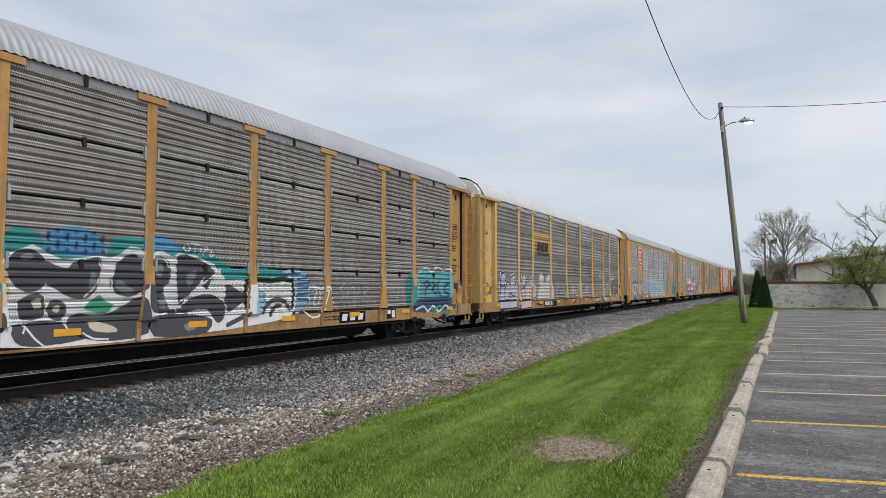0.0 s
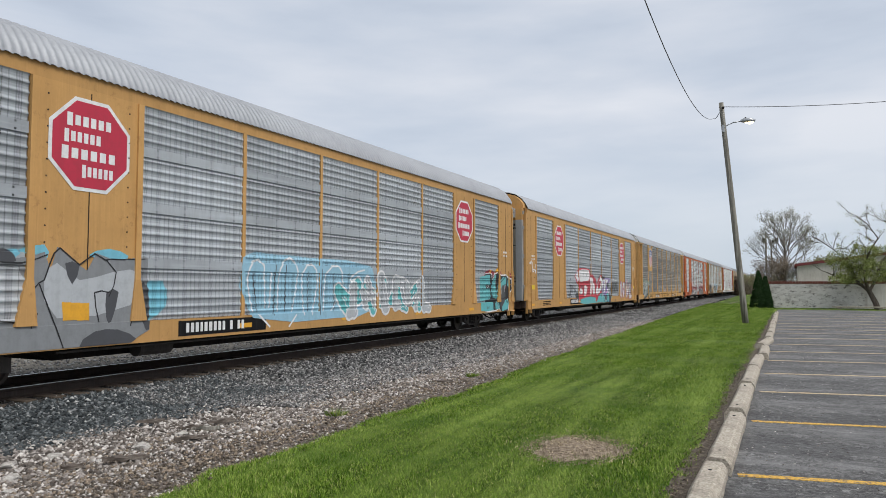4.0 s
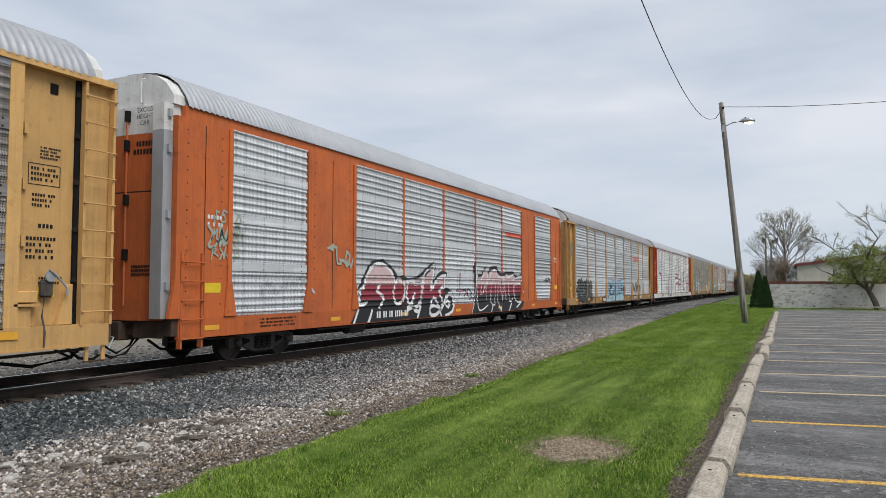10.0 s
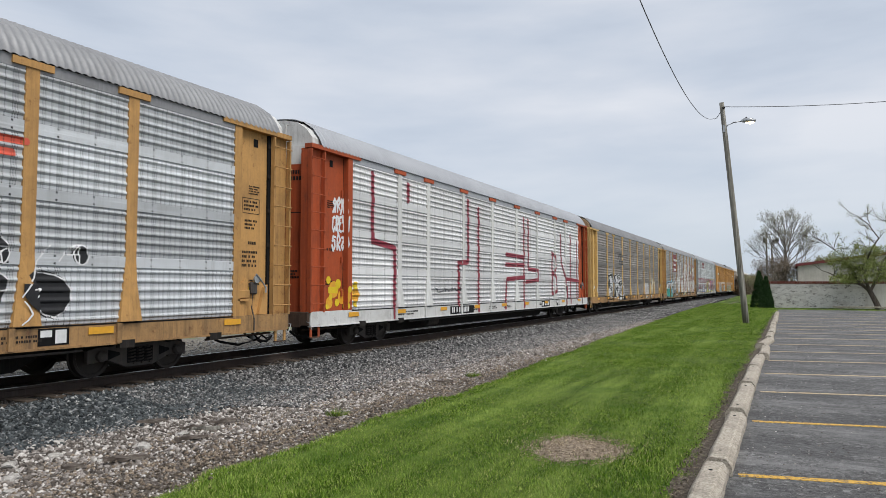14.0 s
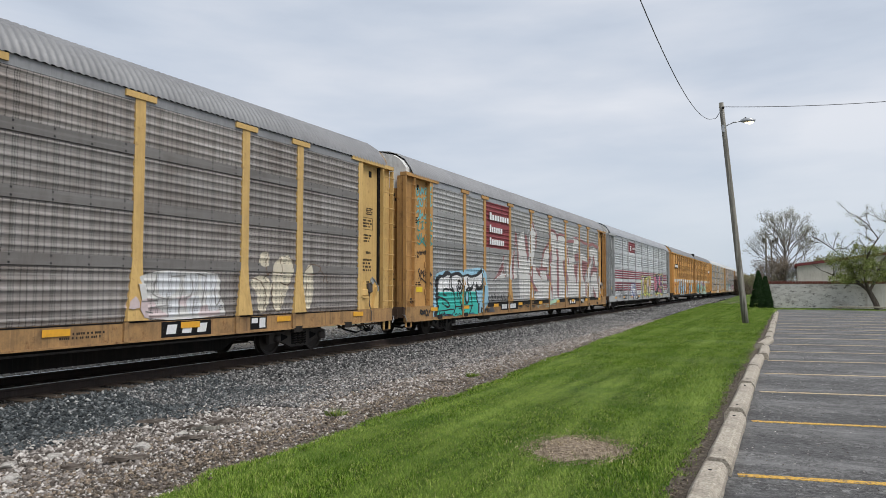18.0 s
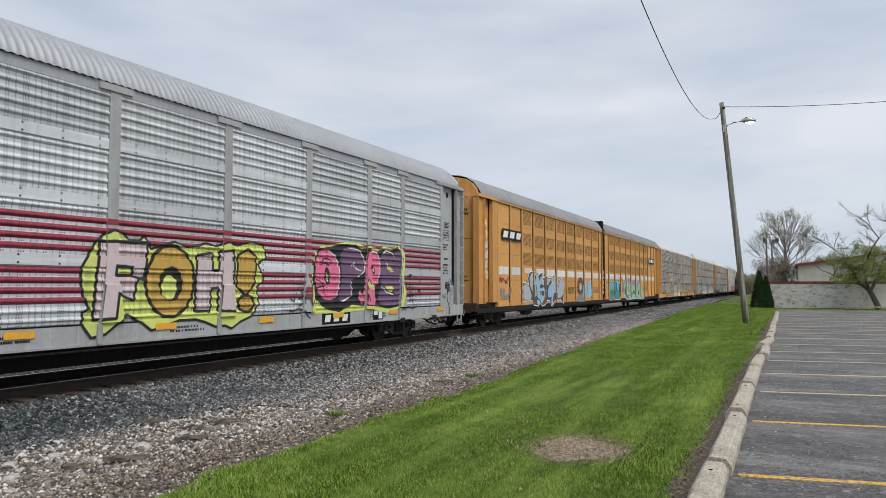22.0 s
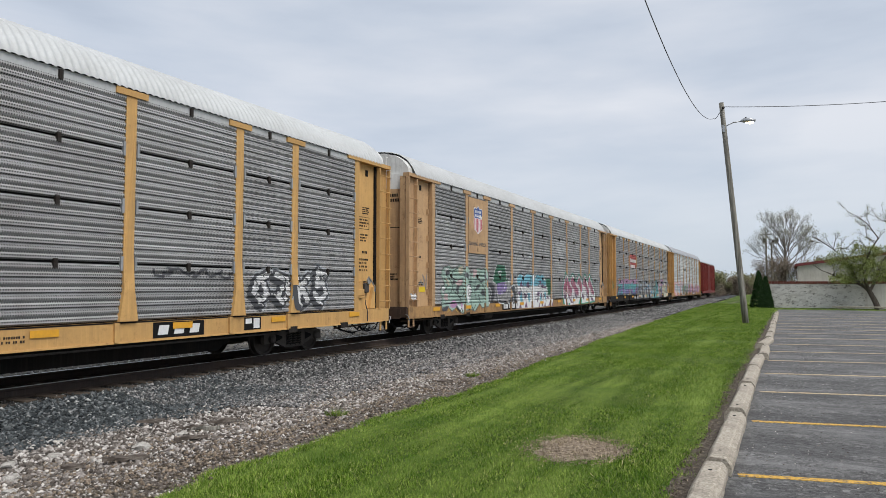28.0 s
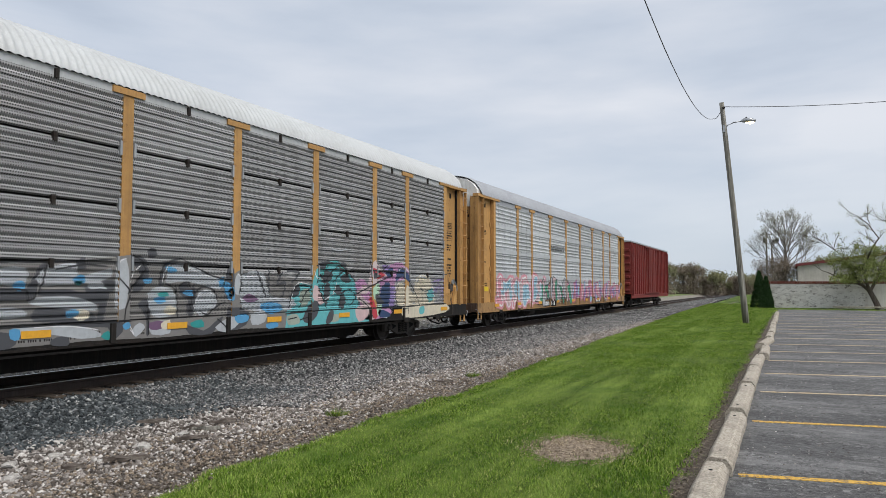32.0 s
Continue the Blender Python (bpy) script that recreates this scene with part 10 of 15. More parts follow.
    blob("D", "paint_palemint", 2, 0.0, [[(9.21, 1.42),(9.45, 1.61),(9.84, 1.52),(9.9, 1.32),(9.26, 1.22)],
        [(10.3, 1.73),(10.79, 1.72),(11.01, 1.61),(10.74, 1.24),(10.31, 1.13)],
        [(11.52, 2.18),(11.98, 2.25),(12.39, 2.07),(12.14, 1.64),(11.96, 1.25),(11.59, 1.23),(11.77, 1.8)],
        [(13.11, 1.47),(13.88, 2.02),(14.39, 2.31),(15.01, 2.11),(15.01, 1.67),(14.32, 1.42),(13.46, 1.15)],
        [(12.26, 1.8),(12.71, 1.87),(12.91, 1.3),(12.39, 1.24)]], 0.6, 1.25)
    blob("D", "paint_red", 2.6, 0.0, [[(13.67, 1.81),(14.1, 2.06),(14.4, 1.99),(14.25, 1.67),(13.74, 1.53)], [(9.39, 1.78),(9.74, 1.76),(9.69, 1.67),(9.4, 1.7)]])
    blob("D", "paint_charcoal", 0.9, 0.0, [[(8.31, 1.13),(8.39, 1.29),(8.7, 1.37),(8.98, 1.25),(9.05, 1.01),(8.6, 0.93)],
        [(11.76, 2.28),(12.13, 2.39),(12.38, 2.2),(12.13, 1.93),(11.77, 2.02)]])
    blob("D", "paint_charcoal", 3, 0.0, [[(8.35, 1.45),(8.31, 1.53),(8.22, 1.56),(8.13, 1.53),(8.09, 1.46),(8.13, 1.38),(8.22, 1.35),(8.31, 1.38)],
        [(8.49, 1.89),(8.46, 1.94),(8.39, 1.93),(8.36, 1.89),(8.4, 1.84),(8.46, 1.84)],
        [(9.86, 1.67),(9.82, 1.73),(9.71, 1.74),(9.63, 1.7),(9.63, 1.64),(9.71, 1.6),(9.82, 1.61)],
        [(10.86, 2.38),(10.82, 2.42),(10.74, 2.41),(10.7, 2.37),(10.74, 2.33),(10.82, 2.34)],
        [(14.1, 2.27),(14.04, 2.34),(13.92, 2.35),(13.82, 2.3),(13.82, 2.23),(13.92, 2.18),(14.04, 2.2)],
        [(15.54, 2.27),(15.46, 2.35),(15.29, 2.37),(15.15, 2.31),(15.15, 2.21),(15.29, 2.15),(15.46, 2.18)]])
    blob("D", "paint_charcoal", 3, 0.0, [[(7.27, 2.11),(7.24, 2.15),(7.18, 2.15),(7.13, 2.12),(7.13, 2.08),(7.18, 2.05),(7.24, 2.06)]])
    brush("D", "paint_black", 3, 0.021, [[(7.16, 1.9),(7.09, 1.77),(7.24, 1.7),(7.11, 1.59)], [(7.32, 1.77),(7.44, 1.67),(7.32, 1.59),(7.3, 1.77)],
        [(7.51, 1.8),(7.6, 1.59),(7.67, 1.77),(7.76, 1.59),(7.84, 1.83)], [(7.21, 1.52),(7.25, 1.34),(7.4, 1.54),(7.48, 1.36)],
        [(7.6, 1.54),(7.64, 1.36),(7.76, 1.43),(7.6, 1.54)], [(6.87, 1.42),(6.95, 1.17),(7.06, 1.37),(7.1, 1.14),(7.25, 1.31)],
        [(7.33, 1.31),(7.29, 1.13),(7.49, 1.15)]])
    shapes("D", "paint_violet", 0.7, 0.0, [
        [(14.17, 2.32),(14.44, 2.37),(14.53, 2.22),(16.91, 2.26),(16.96, 2.07),(16.59, 1.9),(16.21, 1.67),(16.64, 1.6),(16.67, 1.42),(16.48, 1.26),(16.12, 1.27),(15.9, 1.02),(15.45, 1.12),(14.75, 1.15),(14.54, 1.35),(14.57, 1.7),(14.19, 1.82)]])
    shapes("D", "paint_navy", 0.5, 0.0, [[(14.21, 1.17),(14.75, 1.19),(16.22, 1.15),(16.99, 1.21),(17.3, 0.95),(17.27, 0.66),(16.24, 0.63),(15.06, 0.61),(14.23, 0.61)]])
    shapes("D", "paint_white", 1.4, 0.0, [
        [(14.44, 2.11),(15.31, 2.16),(16.5, 2.16),(16.15, 1.89),(15.77, 1.67),(15.65, 1.56),(15.23, 1.41),(15.24, 1.7),(15.08, 1.89),(14.54, 1.92)],
        [(14.19, 1.82),(14.57, 1.7),(14.53, 1.58),(14.2, 1.53)], [(15.35, 1.46),(15.64, 1.6),(15.76, 1.46),(15.65, 1.32),(15.25, 1.35)],
        [(16.27, 1.55),(16.52, 1.47),(16.5, 1.34),(16.28, 1.39)], [(14.22, 2.38),(14.33, 2.4),(14.34, 2),(14.25, 1.96)]])
    shapes("D", "paint_palemint", 1.8, 0.0, [[(14.79, 1.72),(15.08, 1.74),(15.11, 1.19),(14.96, 1.13),(14.81, 1.2)]])
    blob("D", "paint_violet", 2, 0.0, [[(15.38, 1.97),(15.34, 2.04),(15.26, 2.08),(15.16, 2.06),(15.1, 2),(15.1, 1.93),(15.17, 1.87),(15.26, 1.86),(15.35, 1.9)],
        [(14.55, 1.74),(14.77, 1.74),(14.77, 1.21),(14.6, 1.34)], [(15.1, 1.74),(15.24, 1.73),(15.33, 1.37),(15.14, 1.23)]])
    blob("D", "paint_charcoal", 2.2, 0.0, [
        [(15.08, 2.24),(15.04, 2.33),(14.94, 2.37),(14.82, 2.37),(14.73, 2.31),(14.7, 2.22),(14.74, 2.14),(14.83, 2.09),(14.95, 2.1),(15.05, 2.15)],
        [(16.66, 1.77),(16.61, 1.89),(16.49, 1.96),(16.34, 1.95),(16.22, 1.88),(16.18, 1.77),(16.23, 1.66),(16.35, 1.59),(16.5, 1.59),(16.62, 1.66)],
        [(16.87, 1.6),(16.84, 1.66),(16.77, 1.68),(16.7, 1.66),(16.67, 1.6),(16.7, 1.54),(16.77, 1.51),(16.84, 1.54)],
        [(16.61, 1.14),(16.89, 1.23),(17.16, 1.16),(17.31, 0.9),(17.11, 0.7),(16.82, 0.74),(16.66, 0.88)],
        [(15.18, 1.19),(15.66, 1.06),(16.17, 1.15),(16.09, 0.91),(15.69, 0.77),(15.33, 0.91)]])
    blob("D", "paint_aqua", 1.2, 0.0, [[(14.75, 1.05),(15.19, 1.08),(15.33, 0.89),(15.56, 0.74),(15.91, 0.72),(15.67, 0.66),(15.06, 0.63),(14.8, 0.74)],
        [(16.28, 1),(16.41, 1.08),(16.51, 0.94),(16.55, 0.67),(16.33, 0.67)]])
    blob("D", "paint_pink", 2.4, 0.0, [[(15.85, 1.36),(15.96, 1.4),(16.01, 1.31),(15.9, 1.2),(15.81, 1.24)]])
    brush("D", "paint_white", 2.6, 0.014, [[(14.77, 1.15),(14.74, 0.94),(14.88, 0.73)], [(15.18, 1.17),(15.33, 0.94),(15.58, 0.78),(15.89, 0.76)],
        [(16.72, 0.74),(16.66, 0.98),(16.78, 1.17)], [(16.28, 1.27),(16.53, 1.3),(16.86, 1.19)], [(15.77, 1.17),(15.82, 0.78)]])
    brush("D", "paint_maroon", 3, 0.018, [[(15.55, 2.11),(15.69, 2.09),(15.57, 1.96),(15.74, 1.98),(15.62, 1.82)], [(15.64, 1.77),(15.81, 1.94),(15.82, 1.75)],
        [(15.88, 1.94),(16.01, 1.91),(15.95, 1.77),(15.81, 1.77)], [(15.64, 2.42),(15.62, 2.3),(15.71, 2.33),(15.68, 2.46)]])
    brush("D", "paint_black", 3, 0.016, [[(15.23, 0.82),(15.33, 0.76),(15.27, 0.71),(15.37, 0.79),(15.5, 0.71),(15.43, 0.82),(15.58, 0.74)],
        [(14.92, 1.91),(15.04, 1.9),(15.07, 1.93)]])
    brush("D", "paint_white", 3, 0.033, [[(17.94, 2.16),(18.15, 2.19)], [(18.59, 2.14),(18.85, 2.12)], [(17.45, 2.17),(17.53, 2.2)]])
    blob("D", "paint_charcoal", 3, 0.0, [[(18.55, 2.25),(18.52, 2.29),(18.45, 2.31),(18.39, 2.29),(18.36, 2.25),(18.39, 2.21),(18.46, 2.19),(18.52, 2.21)],
        [(18.65, 0.74),(18.61, 0.79),(18.52, 0.81),(18.43, 0.8),(18.4, 0.75),(18.44, 0.7),(18.53, 0.67),(18.62, 0.69)],
        [(17.64, 1.1),(17.6, 1.15),(17.5, 1.18),(17.4, 1.16),(17.36, 1.11),(17.41, 1.05),(17.5, 1.03),(17.6, 1.05)]])
    hand_text("D", "AND THE ROAD", 17.49, 19.16, 1.63, 2.01, 0.017, "paint_black")
    hand_text("D", "BECOMES MY BRIDE", 17.14, 19.62, 1.28, 1.67, 0.017, "paint_black")
    outline = [
        [(2.33, 2.06),(2.38, 2.25),(2.61, 2.37),(2.98, 2.41),(3.12, 2.3),(3.55, 2.34),(3.78, 2.44),(4.1, 2.45),(4.27, 2.29),(4.43, 2.42),(4.68, 2.38),(4.87, 2.13),(5.19, 2.33),(5.56, 2.39),(5.94, 2.32),(6.26, 2.43),(6.47, 2.31),(6.54, 2.04),(6.35, 1.78),(6.59, 1.51),(6.7, 1.17),(6.58, 0.91),(5.97, 0.87),(5.68, 1.05),(5.22, 0.76),(4.7, 0.88),(4.05, 0.7),(3.59, 0.98),(3.16, 0.82),(2.81, 1.01),(2.36, 0.95),(2.31, 1.14),(2.42, 1.29),(2.29, 1.44),(2.26, 1.6),(2.53, 1.73),(2.62, 1.78),(2.42, 1.94)]]
    shapes("O", "paint_grimegrey", 0.6, 0.04, outline)
    shapes("O", "paint_black", 1.0, 0.016, outline)
    shapes("O", "paint_palemint", 1.6, 0.0, outline)
    blob("O", "paint_cream", 2, 0.0, [[(3.76, 2.38),(4.09, 2.44),(4.17, 2.23),(3.89, 2.11),(3.74, 2.24)], [(2.7, 1.99),(2.94, 1.86),(2.92, 1.69),(2.73, 1.8)]])
    blob("O", "paint_rose", 2, 0.0, [[(3.54, 1.85),(4.05, 1.94),(4.06, 1.76),(3.64, 1.69)], [(2.53, 1.4),(2.8, 1.44),(2.82, 1.2),(2.56, 1.21)],
        [(5.1, 2.32),(5.46, 2.32),(5.34, 2.07),(5.09, 2.04)]])
    blob("O", "paint_white", 2, 0.0, [[(2.61, 2.3),(2.91, 2.34),(2.82, 2.25),(2.64, 2.16)],
        [(4.43, 1.72),(4.76, 1.77),(4.89, 1.62),(4.89, 1.4),(4.66, 1.05),(4.49, 1.23)], [(3.59, 1.02),(3.92, 0.96),(4.43, 1.06),(4.05, 0.77)],
        [(2.34, 1.63),(2.55, 1.69),(2.58, 1.54),(2.43, 1.44)]])
    blob("O", "paint_orchid", 2.2, 0.0, [[(2.99, 0.98),(3.15, 1.15),(3.41, 1.19),(3.62, 1.04),(3.33, 0.92)], [(3.86, 1.06),(4.07, 1.09),(4.01, 0.89)]])
    blob("O", "paint_charcoal", 2.4, 0.0, [[(2.69, 2.21),(2.9, 2.24),(2.99, 2.17),(2.85, 2.08),(2.72, 2.12)], [(3.22, 1.91),(3.51, 1.87),(3.31, 1.74)],
        [(3.54, 1.65),(3.69, 1.72),(3.87, 1.69),(3.75, 1.6),(3.73, 1.42),(3.57, 1.49)], [(5.24, 1.52),(5.49, 1.77),(5.8, 1.71),(5.54, 1.59)],
        [(5.84, 1.41),(5.96, 1.57),(6.16, 1.54),(6.24, 1.34)], [(4.27, 2.12),(4.46, 2.22),(4.6, 2.12),(4.54, 1.98)],
        [(2.36, 0.91),(2.78, 0.97),(2.73, 0.85),(2.42, 0.82)]])
    brush("O", "paint_black", 2.8, 0.019, [[(3.07, 2.24),(2.74, 2.23),(2.67, 2.14),(2.85, 2.03),(3.11, 1.84),(3.22, 1.74),(3.2, 1.58),(2.95, 1.41)],
        [(2.54, 1.98),(2.78, 1.82),(2.76, 1.65),(2.52, 1.54),(2.5, 1.42)], [(3.2, 1.63),(3.46, 1.47),(3.76, 1.33),(3.94, 1.21),(3.92, 1.05)],
        [(3.73, 2.35),(3.29, 2.25),(3.13, 2.08),(3.3, 1.96),(3.74, 1.92),(4.11, 1.97),(4.1, 1.81),(3.87, 1.7)],
        [(4.12, 1.65),(4.24, 1.48),(4.11, 1.36),(3.88, 1.3),(3.8, 1.44)], [(4.22, 1.46),(4.36, 1.29),(4.46, 1.08)], [(4.24, 2.14),(4.54, 2),(4.71, 1.86),(4.91, 1.89)]])
    brush("O", "paint_black", 2.8, 0.02, [[(4.41, 1.67),(4.68, 1.78),(4.9, 1.67),(4.96, 1.48),(4.72, 1.33),(4.53, 1.46),(4.68, 1.6)],
        [(5.42, 1.97),(5.25, 1.77),(5.21, 1.5),(5.36, 1.2)], [(5.45, 2.02),(5.87, 1.82),(6.22, 1.59),(6.26, 1.34),(5.84, 1.41)],
        [(5.79, 2.23),(5.6, 2.05),(5.87, 1.88),(6.39, 2.01)], [(5.58, 1.39),(5.69, 1.19),(5.79, 1.06)], [(2.32, 1.07),(3.15, 1.1),(4.46, 1.1)],
        [(4.87, 2.13),(4.81, 1.89),(4.95, 1.77)], [(3.47, 1),(3.8, 0.79),(3.98, 0.89),(4.08, 0.72)], [(4.86, 1.04),(5.04, 0.81),(5.29, 1)],
        [(6.26, 2.37),(6.19, 2.06),(6.47, 1.94)]])
    brush("O", "paint_amberdull", 1.3, 0.02, [[(2.73, 0.78),(2.95, 0.85),(3.16, 1),(3.41, 1.07),(3.47, 0.87),(3.68, 0.75)], [(4.45, 0.82),(4.66, 0.98),(4.87, 0.75)]])
    shapes("O", "paint_deepgreen", 1.2, 0.0, [[(7.32, 2.31),(7.56, 2.59),(8.49, 2.56),(8.65, 2.12),(8.97, 1.91),(7.96, 1.87),(7.58, 1.75),(7.08, 1.89)]])
    blob("O", "paint_charcoal", 1.4, 0.0, [[(6.56, 1.78),(6.99, 1.83),(7.3, 1.61),(7.22, 1.23),(7, 1.02),(6.68, 1.11),(6.82, 1.4)],
        [(7.44, 1.5),(7.73, 1.15),(8.93, 0.97),(7.92, 0.98),(7.57, 1.11)], [(9.08, 1.72),(9.69, 1.72),(9.82, 1.09),(9.26, 0.94),(8.83, 1.04),(9.47, 1.33)]])
    blob("O", "paint_violet", 1.6, 0.0, [[(7.58, 1.75),(7.96, 1.84),(8.5, 1.88),(8.71, 1.57),(8.16, 1.38),(7.68, 1.39)]])
    brush("O", "paint_white", 2.4, 0.022, [[(7.52, 2.57),(7.25, 2.2),(7.1, 1.86),(7.42, 1.81),(7.58, 1.47),(7.66, 1.15),(7.83, 0.99),(8.29, 0.97)],
        [(8.49, 2.54),(8.68, 2.09),(8.41, 1.64),(8.06, 1.38)],
        [(8.81, 1.94),(9.03, 1.79),(9.08, 1.91),(8.72, 1.49),(8.67, 1.12),(9.09, 0.91),(9.53, 1.1),(9.47, 1.39),(9.09, 1.31)], [(9.03, 1.64),(9.64, 1.76),(9.75, 1.42)],
        [(6.56, 1.71),(6.91, 1.51),(6.83, 1.17),(6.62, 0.98)], [(7.71, 2.32),(7.9, 2.1),(8.05, 2.33),(7.71, 2.27)]])
    shapes("F", "paint_black", 0.8, 0.024, [
        [(13.88, 0.58),(14.22, 1.03),(14.31, 1.65),(14.19, 2.39),(14.4, 2.62),(14.64, 2.15),(14.98, 2.16),(15.42, 2.46),(15.65, 2.18),(15.93, 2.47),(16.58, 2.51),(16.94, 2.24),(17.33, 2.22),(17.74, 2.3),(18.55, 2.32),(19.07, 2.11),(19.62, 2.22),(19.81, 1.88),(20, 1.47),(19.82, 0.82),(19.09, 0.57),(16.96, 0.61),(15.62, 0.61),(14.45, 0.6)]])
    outline = [
        [(14.41, 2.46),(14.64, 2.02),(14.98, 2.08),(15.42, 2.36),(15.59, 2.1),(15.97, 2.35),(16.51, 2.4),(16.85, 2.13),(17.33, 2.11),(17.74, 2.18),(18.5, 2.19),(19.02, 1.99),(19.49, 2.09),(19.62, 1.8),(19.81, 1.44),(19.08, 1.35),(16.95, 1.36),(15.61, 1.38),(14.62, 1.34),(14.46, 1.77)]]
    shapes("F", "paint_rose", 1.4, 0.0, outline, 1.75, 5.0)
    shapes("F", "paint_maroon", 1.4, 0.0, outline, 1.2, 1.75)
    brush("F", "paint_white", 2.2, 0.029, [[(14.41, 2.52),(14.45, 2.02),(14.36, 1.4),(14.18, 0.97),(13.95, 0.6)],
        [(14.41, 2.52),(14.64, 1.9),(14.99, 1.98),(15.38, 2.36),(15.59, 2.12),(15.56, 1.71),(15.98, 2.22),(16.47, 2.37),(16.75, 2.1),(17.33, 2.08)],
        [(14.65, 1.71),(14.55, 1.14),(14.7, 0.78),(15.09, 0.79),(15.61, 0.95)], [(15.07, 1.9),(14.92, 1.39),(15.23, 1.51),(15.39, 1.78),(15.53, 1.18)],
        [(16.07, 1.89),(15.95, 1.07),(16.35, 0.95),(16.48, 1.78),(16.16, 1.92)], [(16.85, 1.93),(16.72, 1.15),(17.01, 0.75),(17.25, 1.09),(16.99, 1.81)],
        [(17.44, 2.08),(17.57, 1.57),(17.71, 1.12)], [(18.01, 1.82),(18.13, 1.04),(18.51, 1.18)]])
    brush("F", "paint_white", 2.2, 0.038, [[(18.39, 1.95),(18.96, 2.05),(19.68, 2.13),(19.44, 1.8),(18.67, 1.72),(18.85, 1.11),(19.44, 1),(19.94, 1.47)],
        [(16.97, 0.5),(17.3, 1.21),(17.38, 2.08)], [(15.96, 0.63),(16.17, 0.96)], [(17.97, 0.59),(18.29, 0.95)], [(18.97, 0.78),(19.54, 0.99)],
        [(17.69, 2.2),(17.85, 2.06),(18.55, 2.2)]])
    brush("F", "paint_black", 1.6, 0.046, [[(12.93, 2.15),(12.92, 1.36)], [(12.7, 1.53),(13.32, 1.55)], [(13.36, 1.35),(13.69, 1.59)], [(13.39, 1.58),(13.72, 1.33)],
        [(13.86, 1.55),(14, 1.4),(13.9, 1.22)]])
    brush("F", "paint_pink", 2.2, 0.022, [[(12.93, 2.11),(12.92, 1.42)], [(12.76, 1.53),(13.23, 1.55)], [(13.42, 1.39),(13.62, 1.55)]])
    shapes("L", "paint_white", 0.8, 0.0, [
        [(22.55, 1.12),(22.52, 1.42),(22.71, 1.44),(22.7, 1.86),(22.87, 2.07),(23.2, 2.13),(23.41, 2.04),(23.72, 2.15),(24.02, 2.06),(24.36, 2.17),(24.65, 2.12),(24.92, 2.01),(25.23, 2.15),(25.66, 2.16),(25.9, 1.9),(25.98, 2),(26.15, 2),(26.43, 1.88),(26.32, 1.51),(26.27, 1.05),(26.12, 0.78),(24.98, 0.76),(22.65, 0.76),(22.53, 0.97)]])
    shapes("L", "paint_black", 1.4, 0.0, [
        [(22.6, 1.14),(22.58, 1.37),(22.76, 1.4),(22.75, 1.84),(22.91, 2.03),(23.2, 2.09),(23.41, 1.98),(23.72, 2.1),(24.02, 1.99),(24.36, 2.12),(24.62, 2.07),(24.92, 1.93),(25.24, 2.1),(25.62, 2.11),(25.85, 1.87),(26.04, 1.94),(26.31, 1.85),(26.2, 1.52),(26.17, 1.05),(26.02, 0.83),(24.98, 0.81),(22.69, 0.8),(22.6, 0.97)]])
    shapes("L", "paint_teal", 2, 0.0, [[(22.69, 1.34),(23.43, 1.41),(24.31, 1.44),(25.86, 1.46),(26.09, 1.26),(25.98, 0.87),(24.98, 0.84),(22.78, 0.84),(22.67, 1.08)]])
    blob("L", "paint_black", 2.6, 0.03, [
        [(25.87, 1.75),(25.81, 1.96),(25.65, 2.11),(25.44, 2.16),(25.24, 2.1),(25.09, 1.95),(25.04, 1.74),(25.1, 1.54),(25.25, 1.38),(25.46, 1.32),(25.66, 1.38),(25.82, 1.53)],
        [(24.91, 1.72),(24.85, 1.93),(24.71, 2.09),(24.52, 2.14),(24.34, 2.08),(24.21, 1.92),(24.17, 1.72),(24.22, 1.51),(24.36, 1.36),(24.54, 1.3),(24.73, 1.35),(24.86, 1.5)],
        [(24.09, 1.72),(24.04, 1.91),(23.9, 2.06),(23.72, 2.1),(23.55, 2.05),(23.43, 1.9),(23.39, 1.71),(23.44, 1.52),(23.57, 1.38),(23.74, 1.33),(23.92, 1.37),(24.05, 1.52)]])
    blob("L", "paint_black", 2.6, 0.03, [
        [(23.49, 1.71),(23.43, 1.89),(23.29, 2.02),(23.11, 2.07),(22.93, 2.01),(22.81, 1.88),(22.76, 1.71),(22.82, 1.54),(22.95, 1.41),(23.13, 1.36),(23.31, 1.4),(23.44, 1.53)]])
    blob("L", "paint_aqua", 3.2, 0.0, [
        [(25.85, 1.75),(25.79, 1.95),(25.64, 2.1),(25.44, 2.15),(25.24, 2.09),(25.11, 1.94),(25.06, 1.74),(25.12, 1.54),(25.26, 1.39),(25.46, 1.34),(25.65, 1.39),(25.8, 1.54)],
        [(24.89, 1.72),(24.84, 1.93),(24.7, 2.08),(24.52, 2.13),(24.35, 2.07),(24.22, 1.92),(24.18, 1.72),(24.23, 1.52),(24.36, 1.37),(24.54, 1.31),(24.72, 1.36),(24.85, 1.51)],
        [(24.08, 1.72),(24.03, 1.91),(23.9, 2.05),(23.72, 2.09),(23.56, 2.04),(23.44, 1.9),(23.41, 1.71),(23.45, 1.53),(23.58, 1.39),(23.74, 1.34),(23.91, 1.38),(24.03, 1.52)]])
    blob("L", "paint_aqua", 3.2, 0.0, [
        [(23.48, 1.71),(23.42, 1.89),(23.29, 2.01),(23.11, 2.05),(22.94, 2.01),(22.82, 1.88),(22.78, 1.71),(22.83, 1.54),(22.95, 1.42),(23.13, 1.37),(23.3, 1.41),(23.43, 1.54)]])
